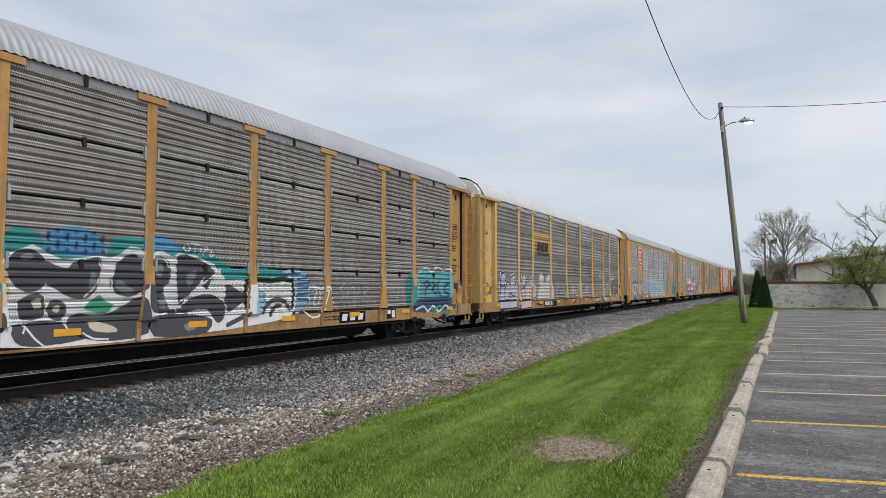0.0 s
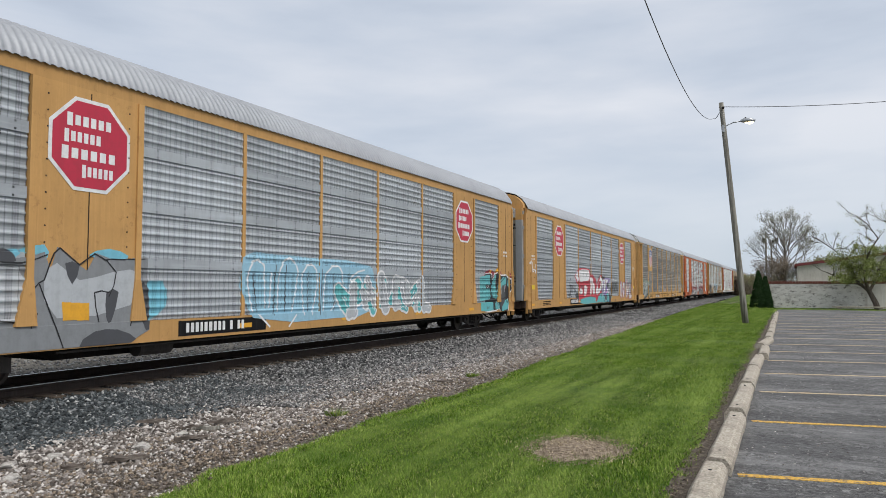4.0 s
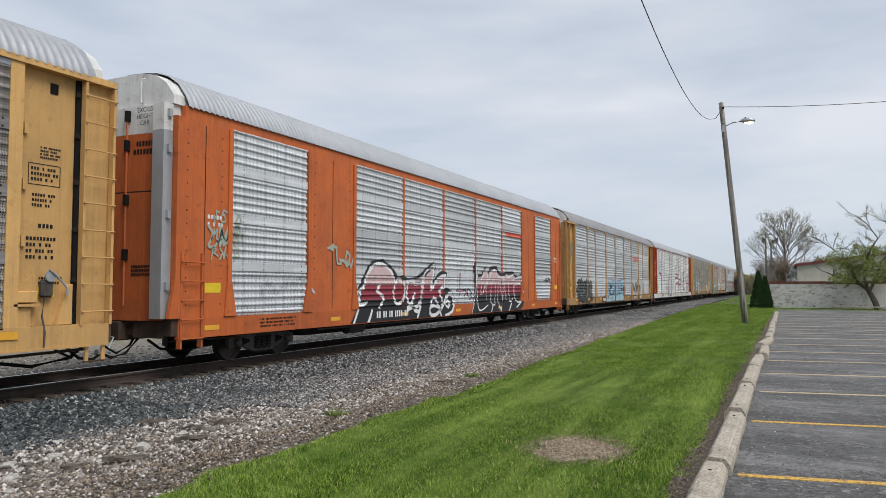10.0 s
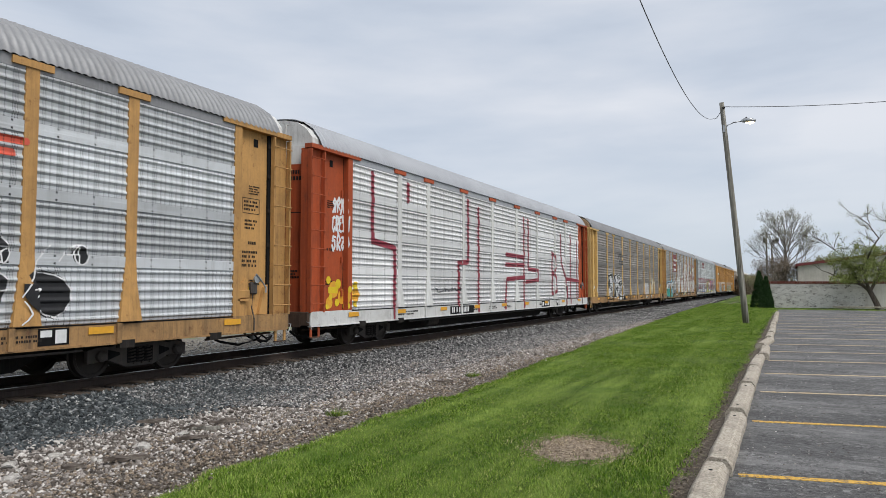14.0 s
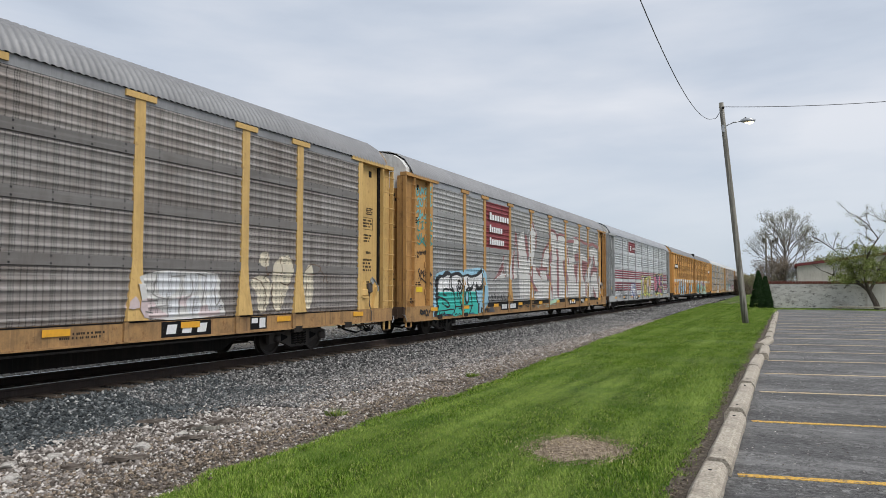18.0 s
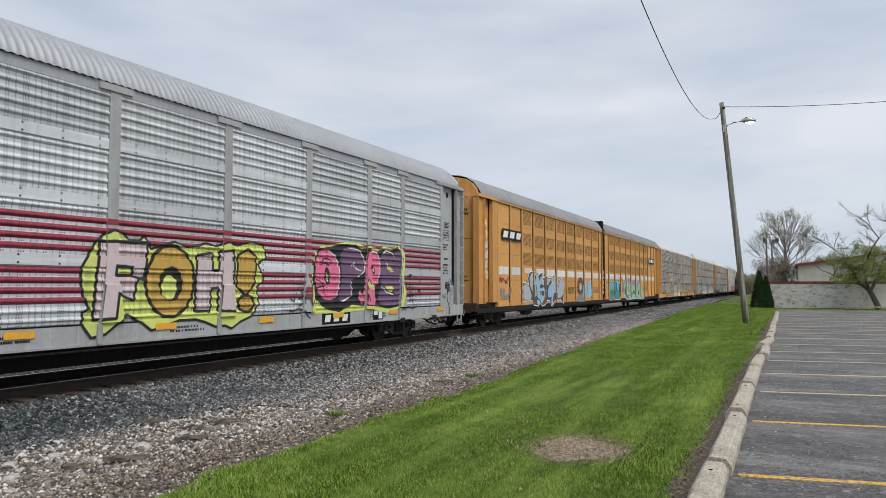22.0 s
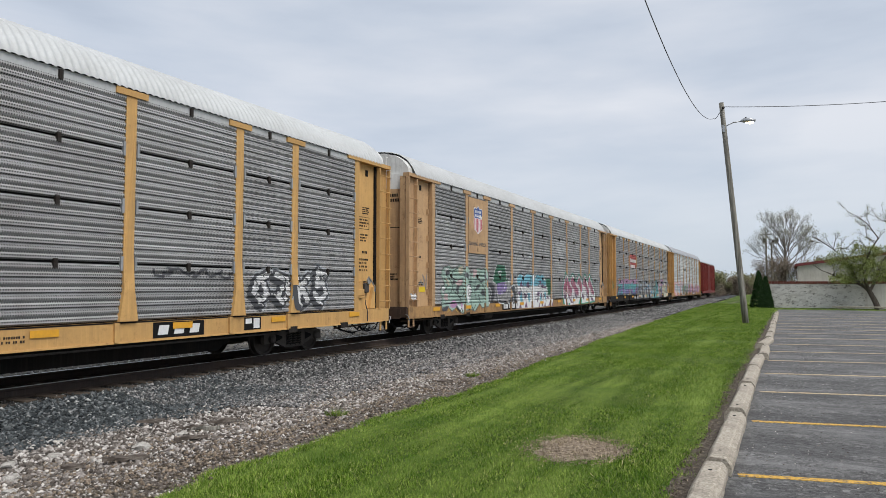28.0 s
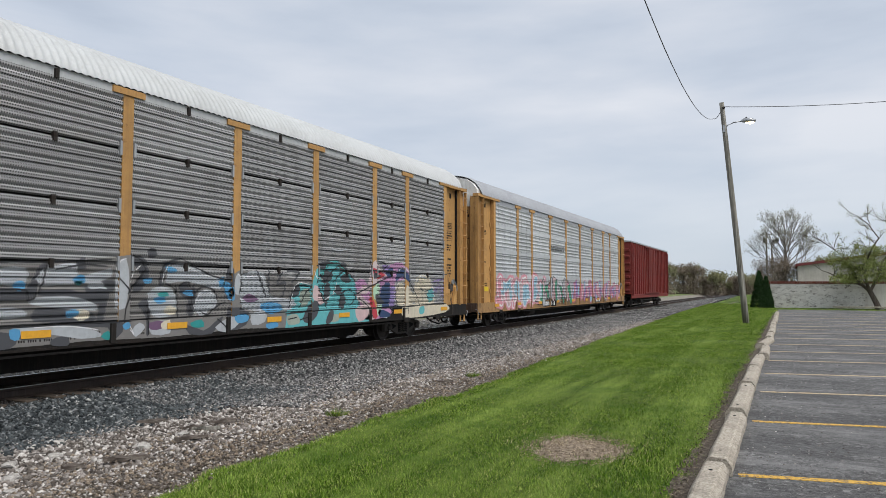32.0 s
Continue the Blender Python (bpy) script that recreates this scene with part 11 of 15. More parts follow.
    blob("L", "paint_skyaqua", 3.6, 0.0, [
        [(23.43, 1.82),(23.38, 1.94),(23.26, 2.02),(23.1, 2.04),(22.94, 2.01),(22.83, 1.93),(22.79, 1.82),(22.83, 1.71),(22.95, 1.63),(23.11, 1.6),(23.27, 1.62),(23.39, 1.71)],
        [(24.01, 1.85),(23.97, 1.96),(23.87, 2.04),(23.73, 2.07),(23.59, 2.04),(23.49, 1.95),(23.46, 1.84),(23.5, 1.74),(23.6, 1.66),(23.74, 1.63),(23.88, 1.66),(23.98, 1.74)],
        [(24.84, 1.88),(24.79, 2),(24.68, 2.09),(24.54, 2.11),(24.39, 2.08),(24.29, 1.99),(24.26, 1.88),(24.3, 1.76),(24.4, 1.68),(24.55, 1.65),(24.69, 1.68),(24.8, 1.77)]])
    blob("L", "paint_skyaqua", 3.6, 0.0, [
        [(25.75, 1.9),(25.71, 2.02),(25.58, 2.11),(25.42, 2.14),(25.26, 2.1),(25.15, 2.01),(25.11, 1.89),(25.15, 1.77),(25.27, 1.68),(25.43, 1.65),(25.59, 1.68),(25.71, 1.77)]])
    brush("L", "paint_black", 4, 0.024, [[(23.41, 2),(23.53, 1.76),(23.48, 1.43)], [(24.07, 2.03),(24.18, 1.76),(24.1, 1.4)], [(24.9, 1.98),(24.99, 1.71),(24.9, 1.38)],
        [(24.38, 1.24),(24.56, 1.16),(24.89, 1.23)], [(26.04, 1.87),(25.95, 1.52),(25.9, 1.16)], [(23.43, 1.27),(23.41, 1),(23.56, 0.82)],
        [(23.72, 1.26),(23.87, 1.07),(23.87, 0.8)], [(25.06, 1.14),(25.05, 0.83)], [(25.41, 1.08),(25.54, 0.83)]])
    brush("L", "paint_white", 4.2, 0.015, [[(23.37, 1.32),(23.41, 1.04),(23.53, 0.86)], [(24.94, 1.23),(25.04, 0.97),(24.91, 0.84)], [(25.35, 1.22),(25.47, 0.86)],
        [(24.35, 1.3),(24.61, 1.2),(24.9, 1.29)], [(26.16, 1.77),(26.09, 1.26)]])
    shapes("L", "paint_sill_cream", 3.6, 0.0, [[(22.72, 1.01),(22.93, 1.02),(22.93, 0.81),(22.73, 0.8)], [(23.93, 1.02),(24.2, 1.03),(24.21, 0.78),(23.93, 0.77)]])
    shapes("M", "paint_white", 0.7, 0.0, [
        [(9.82, 1.74),(9.94, 1.85),(10.71, 1.88),(11.57, 1.87),(12.56, 1.89),(13.44, 1.95),(14.27, 1.94),(14.45, 1.77),(14.42, 1.4),(14.26, 0.86),(14.47, 0.61),(14.22, 0.38),(13.03, 0.4),(11.55, 0.37),(10.44, 0.38),(9.84, 0.49)]])
    blob("M", "paint_cream", 1.2, 0.0, [[(10.76, 1.84),(11.54, 1.85),(11.59, 1.7),(11.53, 1.14),(11.19, 0.56),(10.86, 0.49),(10.71, 1.08),(10.72, 1.65)],
        [(12.35, 1.76),(12.81, 1.78),(12.94, 1.54),(12.83, 1.09),(13.02, 0.64),(12.45, 0.55),(12.3, 1.11)],
        [(12.92, 1.82),(13.29, 1.82),(13.33, 1.48),(13.24, 0.97),(12.98, 0.92)]])
    blob("M", "paint_lavender", 1.2, 0.0, [[(11.61, 1.83),(12.28, 1.86),(12.27, 1.33),(11.65, 1.29)], [(13.6, 1.82),(14.3, 1.83),(14.28, 1.22),(13.65, 1.12)],
        [(10.2, 1.56),(10.66, 1.6),(10.69, 1.17),(10.21, 1.05)]])
    brush("M", "paint_charcoal", 2, 0.032, [[(10.19, 1.84),(9.99, 1.82),(9.88, 1.7),(9.98, 1.54),(10.15, 1.56),(10.13, 1.19),(10.1, 0.83),(10.07, 0.47)],
        [(10.73, 1.77),(10.83, 1.6),(10.79, 1.31),(10.74, 0.98),(10.87, 0.73),(10.81, 0.44)],
        [(11.59, 1.8),(11.55, 1.55),(11.53, 1.14),(11.47, 0.84),(11.57, 0.63),(11.5, 0.46)], [(12.84, 1.83),(12.94, 1.59),(12.83, 1.37),(12.83, 1.09)],
        [(13.37, 1.88),(13.33, 1.62),(13.24, 1.42),(13.23, 1.06)], [(14.3, 1.89),(14.41, 1.71),(14.24, 1.4),(14.25, 1.04)]])
    brush("M", "paint_charcoal", 2, 0.024, [[(11.02, 1.83),(11.05, 1.45),(11.02, 1.16)], [(11.28, 1.63),(11.27, 1.15),(11.26, 0.81),(11.18, 0.45)],
        [(12.35, 1.91),(12.27, 1.44),(12.31, 0.79),(12.29, 0.5)], [(13.67, 1.88),(13.71, 1.47),(13.84, 1.29),(13.94, 1.59)],
        [(13.45, 1.47),(13.49, 1.21),(13.72, 1.04),(13.95, 1.11)], [(11.71, 1.48),(12.24, 1.46)], [(11.78, 1.26),(12.01, 1.23),(12.06, 1.06)],
        [(12.75, 0.99),(12.7, 0.77)], [(13.24, 0.97),(13.17, 0.63),(13.02, 0.47)], [(14.19, 0.8),(14.4, 0.61),(14.27, 0.39)], [(12.07, 1.02),(11.97, 0.71)],
        [(12.55, 1.92),(14.44, 1.96)], [(9.86, 1.2),(10.73, 1.22),(12.3, 1.11),(14.46, 1.22)]])
    brush("M", "paint_charcoal", 2.4, 0.018, [[(10.05, 1.94),(10.14, 1.89),(10.11, 1.98),(10.65, 1.99),(10.66, 1.92),(10.15, 1.89)]])
    blob("P", "paint_rust_orange", 0.5, 0.0, [[(2.01, 1.53),(2.44, 1.77),(2.81, 1.71),(3.2, 1.39),(2.64, 1.17),(2.02, 1.16)],
        [(7.73, 1.56),(8.86, 1.64),(8.86, 1.13),(7.74, 1.12)], [(2.71, 2.25),(3.38, 2.3),(3.19, 2.13),(2.73, 2.12)],
        [(5.14, 2.21),(6.15, 2.27),(6.16, 2.06),(5.14, 2.07)]])
    outline = [[(2.1, 1.14),(2.63, 1.67),(2.48, 1.74),(2.62, 1.95),(2.88, 2.1),(4.01, 2.18),(4.67, 2.26),(4.82, 1.78),(4.6, 1.3),(4.42, 1.12),(3.21, 1.1)],
        [(4.79, 2.26),(5.89, 2.26),(6.7, 2.16),(6.76, 1.79),(6.49, 1.18),(5.06, 1.1),(4.68, 1.5)],
        [(6.76, 2.23),(7.88, 2.22),(9.73, 2.3),(9.84, 1.81),(9.49, 1.11),(8.86, 1.04),(7.29, 1.13),(6.94, 1.48)]]
    shapes("P", "paint_black", 1.0, 0.019, outline)
    shapes("P", "paint_orchid", 1.5, 0.0, outline, 1.9, 5)
    shapes("P", "paint_aqua", 1.5, 0.0, outline, 1.52, 1.9)
    shapes("P", "paint_violet", 1.5, 0.0, outline, 1.18, 1.52)
    shapes("P", "paint_navy", 1.5, 0.0, outline, 0.95, 1.18)
    blob("P", "paint_aqua", 2, 0.0, [[(2.24, 1.18),(2.74, 1.57),(3.12, 1.62),(2.82, 1.34),(2.56, 1.15)], [(3.21, 1.19),(3.6, 1.49),(3.94, 1.31),(3.81, 1.14)],
        [(4.68, 1.78),(4.96, 1.93),(5.01, 1.36),(4.69, 1.29)], [(7.28, 1.95),(7.88, 2),(7.58, 1.61),(7.16, 1.64)], [(7.89, 1.48),(8.66, 1.64),(8.6, 1.3),(7.95, 1.25)]])
    blob("P", "paint_violet", 2, 0.0, [[(2.63, 1.52),(3.31, 1.77),(3.2, 1.62),(2.63, 1.27)], [(3.91, 1.78),(4.45, 1.92),(4.46, 1.37),(4.07, 1.31)],
        [(8.86, 1.55),(9.63, 1.81),(9.49, 1.29),(8.93, 1.16)]])
    brush("P", "paint_black", 2.6, 0.021, [[(3.47, 2.09),(2.81, 1.97),(2.55, 1.82),(2.63, 1.65),(3.12, 1.67),(3.27, 1.77),(3, 1.85)],
        [(2.14, 1.14),(2.63, 1.52),(3.31, 1.67)], [(3.35, 1.7),(3.8, 2.1),(4.01, 2.18)], [(3.32, 1.19),(3.8, 1.64),(4.23, 2.05),(4.36, 2.17)],
        [(4.07, 1.16),(4.19, 1.64),(4.45, 1.92)], [(4.58, 2.2),(4.86, 1.78),(4.69, 1.29)], [(5.05, 2.21),(4.96, 1.78),(5.3, 1.5),(5.65, 1.13)],
        [(5.54, 2.17),(5.9, 1.64),(6.17, 1.19)], [(6.32, 1.94),(6.22, 1.34)], [(7.28, 2.11),(7.88, 2.19),(7.58, 1.64),(7.17, 1.17)],
        [(8.39, 2.17),(8.14, 1.47),(8.66, 1.6),(8.86, 2.14)], [(9.34, 2.15),(9.2, 1.46),(8.86, 1.04)]])
    shapes("F", "paint_black", 0.8, 0.035, [
        [(5.45, 0.36),(6.01, 1.01),(5.83, 1.45),(6.17, 1.67),(6.47, 2.12),(6.83, 2.39),(7.41, 2.46),(7.95, 2.25),(8.3, 1.96),(8.65, 2),(8.95, 1.9),(9.88, 2),(10.12, 2.19),(10.79, 2.49),(9.37, 1.9),(9.46, 1.79),(9.89, 1.8),(10.03, 2.05),(10.32, 2.25),(10.78, 2.42),(10.92, 2.45),(10.73, 1.77),(11.06, 2.07),(11.37, 2.19),(11.78, 2.16),(11.69, 1.75),(11.49, 1.6),(11.84, 1.61),(12.21, 1.5),(12.44, 1.26),(12.37, 0.9),(12.09, 0.7),(11.64, 0.64),(10.47, 0.67),(9.65, 0.67),(8.92, 0.71)]])
    outline = [
        [(6.23, 1.48),(6.59, 2.06),(6.96, 2.29),(7.41, 2.34),(7.88, 2.15),(8.23, 1.84),(8.73, 1.88),(9.02, 1.78),(9.96, 1.89),(10.87, 2.36),(9.35, 1.83),(9.42, 1.72),(9.93, 1.74),(10.07, 1.99),(10.34, 2.17),(10.78, 2.35),(10.62, 1.63),(11.07, 1.97),(11.37, 2.1),(11.68, 2.07),(11.61, 1.78),(11.38, 1.63),(11.67, 1.44),(10.68, 1.24),(9.83, 1.27),(8.9, 1.23),(6.84, 1.07),(6.24, 1.08)]]
    shapes("F", "paint_rose", 1.4, 0.0, outline, 1.72, 5.0)
    shapes("F", "paint_maroon", 1.4, 0.0, outline, 1.3, 1.72)
    brush("F", "paint_white", 2.2, 0.05, [[(5.62, 0.38),(6.06, 1.04),(6, 1.51),(6.35, 1.64),(6.53, 2.02),(6.89, 2.29),(7.41, 2.35),(7.91, 2.11),(8.16, 1.81)],
        [(6.23, 1.61),(6.12, 1.17),(6.54, 1.22)], [(7.28, 1.72),(7.09, 1.56),(7.48, 1.34),(7.22, 1.06)],
        [(8.3, 1.91),(8.05, 1.53),(8.23, 1.15),(8.62, 1.25),(8.77, 1.71),(8.44, 1.9),(8.3, 1.91)], [(9.02, 1.85),(8.88, 1.37),(9.33, 1),(9.88, 1.26),(10.12, 2.04)],
        [(10.12, 2.04),(10.87, 2.44)], [(6.78, 0.99),(6.6, 0.67),(6.25, 0.34)]])
    brush("F", "paint_white", 2.2, 0.065, [[(10.83, 2.37),(10.32, 2.19),(10.03, 1.99),(9.94, 1.56),(9.85, 1.19),(9.72, 0.92),(9.59, 0.7)],
        [(10.83, 2.37),(10.7, 1.95),(10.6, 1.59),(10.85, 1.75),(11.2, 1.98),(11.68, 2.07)], [(11.68, 2.07),(11.61, 1.7),(11.24, 1.53),(11.47, 1.21)],
        [(9.43, 1.46),(9.29, 1.25),(9.2, 1.11),(8.91, 0.99)], [(8.91, 0.94),(9.26, 1.04),(9.43, 0.92),(9.68, 0.87)],
        [(10.47, 0.88),(10.56, 0.73),(10.92, 0.73),(11.35, 0.93),(11.68, 1.23),(11.96, 1.41),(12.24, 1.39),(12.39, 1.14),(12.23, 0.8),(11.69, 0.68)]])
    brush("F", "paint_white", 2.2, 0.05, [[(11.68, 1.06),(11.86, 1.2),(12.05, 1.11),(11.9, 0.95),(11.68, 1.06)], [(10.45, 0.78),(10.49, 0.97),(10.8, 1.04),(11.3, 0.91)],
        [(10.59, 1.14),(10.81, 1.3),(11.08, 1.13),(11.34, 0.67)], [(8.88, 1.84),(9.38, 1.87),(9.44, 1.76),(9.89, 1.77)]])
    blob("L", "paint_violet", 0.6, 0.0, [[(27.19, 1.17),(27.23, 1.78),(27.6, 1.98),(27.85, 2.2),(28.18, 2.27),(28.09, 1.78),(27.73, 1.15)],
        [(28.88, 2.26),(29.19, 2.33),(29.91, 2.2),(30.09, 1.8),(29.31, 1.87)], [(30.68, 2.06),(31.56, 2.21),(31.97, 1.81),(30.93, 1.77)],
        [(32.45, 1.95),(33.26, 2.1),(33.64, 1.67),(32.74, 1.67)]])
    shapes("L", "paint_palemint", 1.0, 0.028, [
        [(27.55, 0.95),(27.67, 1.78),(28.04, 2.24),(28.43, 2.22),(28.58, 1.93),(28.93, 2.12),(29.31, 1.79),(29.8, 2.2),(30.03, 1.79),(30.38, 1.64),(30.93, 1.87),(31.7, 1.77),(31.9, 2.14),(32.45, 1.67),(32.96, 1.46),(33.56, 2.21),(33.96, 1.82),(34.24, 2.15),(35.04, 1.44),(35.57, 0.89),(35.21, 0.63),(32.25, 0.74),(30.63, 0.74),(29.22, 0.71),(28.33, 0.72)]])
    blob("L", "paint_leafgreen", 1.6, 0.0, [[(27.64, 1.16),(27.74, 1.78),(28.09, 2.2),(28.38, 2.18),(28.48, 1.9),(28.19, 1.5),(28.1, 1.1)],
        [(28.34, 1.79),(28.94, 2.06),(29.26, 1.73),(29.1, 1.34),(28.54, 1.5)], [(29.36, 1.72),(29.8, 2.13),(29.97, 1.72),(29.7, 1.26),(29.31, 1.34)],
        [(30.32, 1.48),(30.93, 1.8),(31.7, 1.67),(31.57, 1.3),(30.93, 1.54),(30.45, 1.16)], [(31.9, 2.04),(32.45, 1.6),(32.25, 1.04),(31.9, 1.3)],
        [(32.81, 1.37),(33.56, 2.14),(33.88, 1.73),(33.53, 1.09),(32.82, 1.02)], [(34.2, 2.04),(34.95, 1.4),(34.7, 0.91),(34.2, 1.08),(34.12, 1.54)]])
    blob("L", "paint_mint", 2, 0.0, [[(27.9, 1.92),(28.09, 2.13),(28.19, 1.98),(28, 1.64)], [(28.68, 1.9),(28.94, 2),(29.1, 1.79),(28.84, 1.67)],
        [(29.58, 1.87),(29.77, 2.07),(29.86, 1.79),(29.64, 1.61)], [(30.68, 1.61),(31.05, 1.74),(31.37, 1.67),(30.93, 1.61)],
        [(33.18, 1.63),(33.52, 2),(33.72, 1.74),(33.33, 1.37)]])
    blob("L", "paint_deepgreen", 2.2, 0.0, [[(28.36, 1.93),(28.32, 1.99),(28.23, 2.01),(28.15, 1.99),(28.12, 1.93),(28.15, 1.87),(28.24, 1.84),(28.32, 1.87)],
        [(28.73, 1.91),(28.69, 1.95),(28.61, 1.96),(28.54, 1.93),(28.54, 1.88),(28.61, 1.85),(28.69, 1.86)], [(27.72, 1.5),(28, 1.57),(28.1, 1.22),(27.85, 1.15)],
        [(30.63, 1.16),(30.99, 1.41),(31.64, 1.27),(31.44, 1.06),(31.06, 1.21),(30.81, 1.02)], [(29.15, 1.49),(29.36, 1.64),(29.53, 1.33),(29.32, 1.19)],
        [(32.89, 1.28),(33.26, 1.42),(33.41, 1.09),(32.96, 1)]])
    brush("L", "paint_white", 2.6, 0.02, [[(27.68, 1.16),(27.77, 1.71),(28.09, 2.13)], [(28.48, 2.22),(28.34, 1.79),(28.69, 1.35),(29.21, 1.07)],
        [(29.31, 1.79),(29.53, 1.41),(29.37, 1.11)], [(30.03, 2.11),(29.92, 1.48),(30.33, 1.04)], [(30.48, 1.08),(30.68, 1.48),(31.18, 1.6),(31.63, 1.47)],
        [(31.9, 2.06),(32.17, 1.46),(31.9, 0.99)], [(32.45, 1.64),(32.82, 1.11)], [(33.56, 2.14),(33.26, 1.54),(33.64, 1)], [(34.2, 2.04),(34.44, 1.45),(34.95, 0.96)],
        [(31.06, 1.02),(31.18, 1.23),(31.44, 1.04)]])
    brush("L", "paint_charcoal", 2.8, 0.017, [[(28.18, 2.24),(28.43, 1.93),(28.24, 1.57)], [(28.93, 2.09),(29.15, 1.64),(29.53, 1.33)], [(29.8, 2.16),(29.64, 1.64)],
        [(30.93, 1.83),(31.7, 1.7),(31.9, 1.13)], [(32.45, 1.64),(32.25, 0.98)], [(33.96, 1.78),(33.8, 1.09)], [(28.2, 0.98),(29.21, 1.04),(30.33, 1.04)],
        [(28.82, 0.91),(29.11, 0.75)]])
    blob("L", "paint_grimegrey", 2, 0.0, [[(28.57, 1.03),(29.21, 1.04),(29.11, 0.78),(28.7, 0.79)], [(30.1, 1.05),(30.39, 1.04),(30.33, 0.82)],
        [(31.91, 0.93),(32.67, 0.94),(32.39, 0.74)], [(34.04, 0.93),(34.74, 0.91),(34.53, 0.69)]])
    brush("L", "paint_black", 2.8, 0.026, [[(35.93, 2.23),(36.21, 2.35),(36.5, 2.16),(36.31, 1.83)], [(36.31, 1.83),(36.12, 1.43)],
        [(36.69, 2.28),(36.59, 1.63),(36.99, 1.83)], [(26.71, 1.94),(26.84, 2.04),(26.97, 1.91),(26.8, 1.78),(27.01, 1.71)], [(26.63, 2.15),(26.75, 2.25)],
        [(26.87, 2.31),(26.92, 2.18)], [(27.05, 2.24),(26.96, 2.1)]])
    shapes("P", "paint_grimegrey", 0.5, 0.0, [
        [(9.46, 1.98),(9.96, 2.01),(10.5, 2.05),(11.19, 2.1),(11.96, 2.2),(12.35, 2.25),(12.73, 2.07),(13.25, 2.19),(13.5, 2.2),(13.91, 2.05),(14.79, 1.83),(15.22, 2.04),(16.07, 1.95),(17.11, 1.89),(17.91, 1.85),(17.85, 1.15),(17.13, 0.69),(15.34, 0.76),(13.28, 0.71),(11.44, 0.75),(10, 0.73),(9.42, 0.76)]])
    blob("P", "paint_charcoal", 1.0, 0.0, [
        [(9.63, 1.74),(9.97, 1.64),(10.4, 1.65),(10.59, 2.01),(10.78, 2.05),(10.6, 1.74),(10.53, 1.54),(10.42, 1.48),(9.97, 1.45),(9.64, 1.45)],
        [(10.62, 1.61),(11.1, 1.63),(11.53, 1.55),(11.69, 1.75),(11.97, 1.8),(12.1, 1.7),(11.92, 1.55),(11.85, 1.3),(11.77, 1.04),(11.65, 1.07),(11.71, 1.36),(11.42, 1.38),(11, 1.48),(10.66, 1.51)],
        [(10.59, 1.34),(10.91, 1.31),(11.43, 1.27),(11.63, 1.18),(11.54, 1.07),(10.52, 1.12)], [(11.26, 1.97),(11.31, 2.15),(11.4, 2.17),(11.43, 1.98)],
        [(11.41, 1.67),(11.58, 1.7),(11.69, 1.63),(11.58, 1.55),(11.48, 1.55)]])
    blob("P", "paint_charcoal", 1.0, 0.0, [[(12.35, 2.16),(12.55, 2.25),(12.73, 2.11),(12.74, 1.75),(12.47, 1.55),(12.41, 1.65),(12.58, 1.91)],
        [(12.52, 1.36),(12.75, 1.44),(12.93, 1.33),(12.8, 1.12),(12.77, 0.79),(12.72, 0.79),(12.71, 1.13)],
        [(13.01, 1.7),(13.08, 2.02),(13.25, 2.17),(13.5, 2.22),(13.33, 2.11),(13.17, 1.97),(13.12, 1.7)],
        [(13.91, 1.76),(13.7, 1.26),(13.82, 1.06),(14, 1.31),(13.92, 1.59)], [(13.51, 1.7),(13.69, 1.76),(13.81, 1.62),(13.99, 1.56),(13.85, 1.44),(13.58, 1.48)],
        [(14.82, 2.01),(15.03, 2.06),(15.01, 1.52),(14.8, 1.47)], [(13.71, 0.92),(14.17, 0.78),(14.48, 0.94),(14.73, 1.05),(14.41, 0.71),(13.79, 0.73)]])
    blob("P", "paint_charcoal", 1.0, 0.0, [[(11.12, 1.04),(11.65, 1.07),(12.24, 1.02),(12.06, 0.75),(11.88, 0.96),(11.44, 0.98)],
        [(9.5, 1),(10.17, 0.96),(10.26, 0.87),(10.13, 0.72),(9.5, 0.74)], [(10.82, 0.81),(11.07, 0.87),(11.15, 0.77),(11.11, 0.7),(10.85, 0.72)],
        [(14.88, 1.23),(15.52, 1.12),(15.43, 0.84),(14.89, 0.74)]])
    blob("P", "paint_silver", 1.4, 0.0, [[(9.96, 1.95),(10.37, 1.97),(10.37, 1.74),(9.97, 1.7)],
        [(10.64, 1.94),(10.88, 2.02),(11.27, 2.07),(11.3, 1.84),(11.92, 2),(11.93, 1.85),(11.63, 1.75),(10.6, 1.69)],
        [(10.47, 1.49),(11, 1.52),(11.42, 1.46),(11.64, 1.36),(11.62, 1.26),(10.71, 1.35),(10.48, 1.39)],
        [(11.5, 1.75),(11.72, 1.77),(11.86, 1.63),(11.72, 1.65),(11.52, 1.63)],
        [(12.03, 1.55),(12.04, 1.97),(12.13, 2.16),(12.25, 2.14),(12.31, 1.85),(12.29, 1.55),(12.23, 1.29),(12.04, 1.3)],
        [(13.17, 1.76),(13.28, 2.04),(13.46, 2.13),(13.75, 2.1),(14.14, 1.97),(14.66, 1.81),(14.63, 1.62),(14.15, 1.7),(13.69, 1.78),(13.4, 1.76)]])
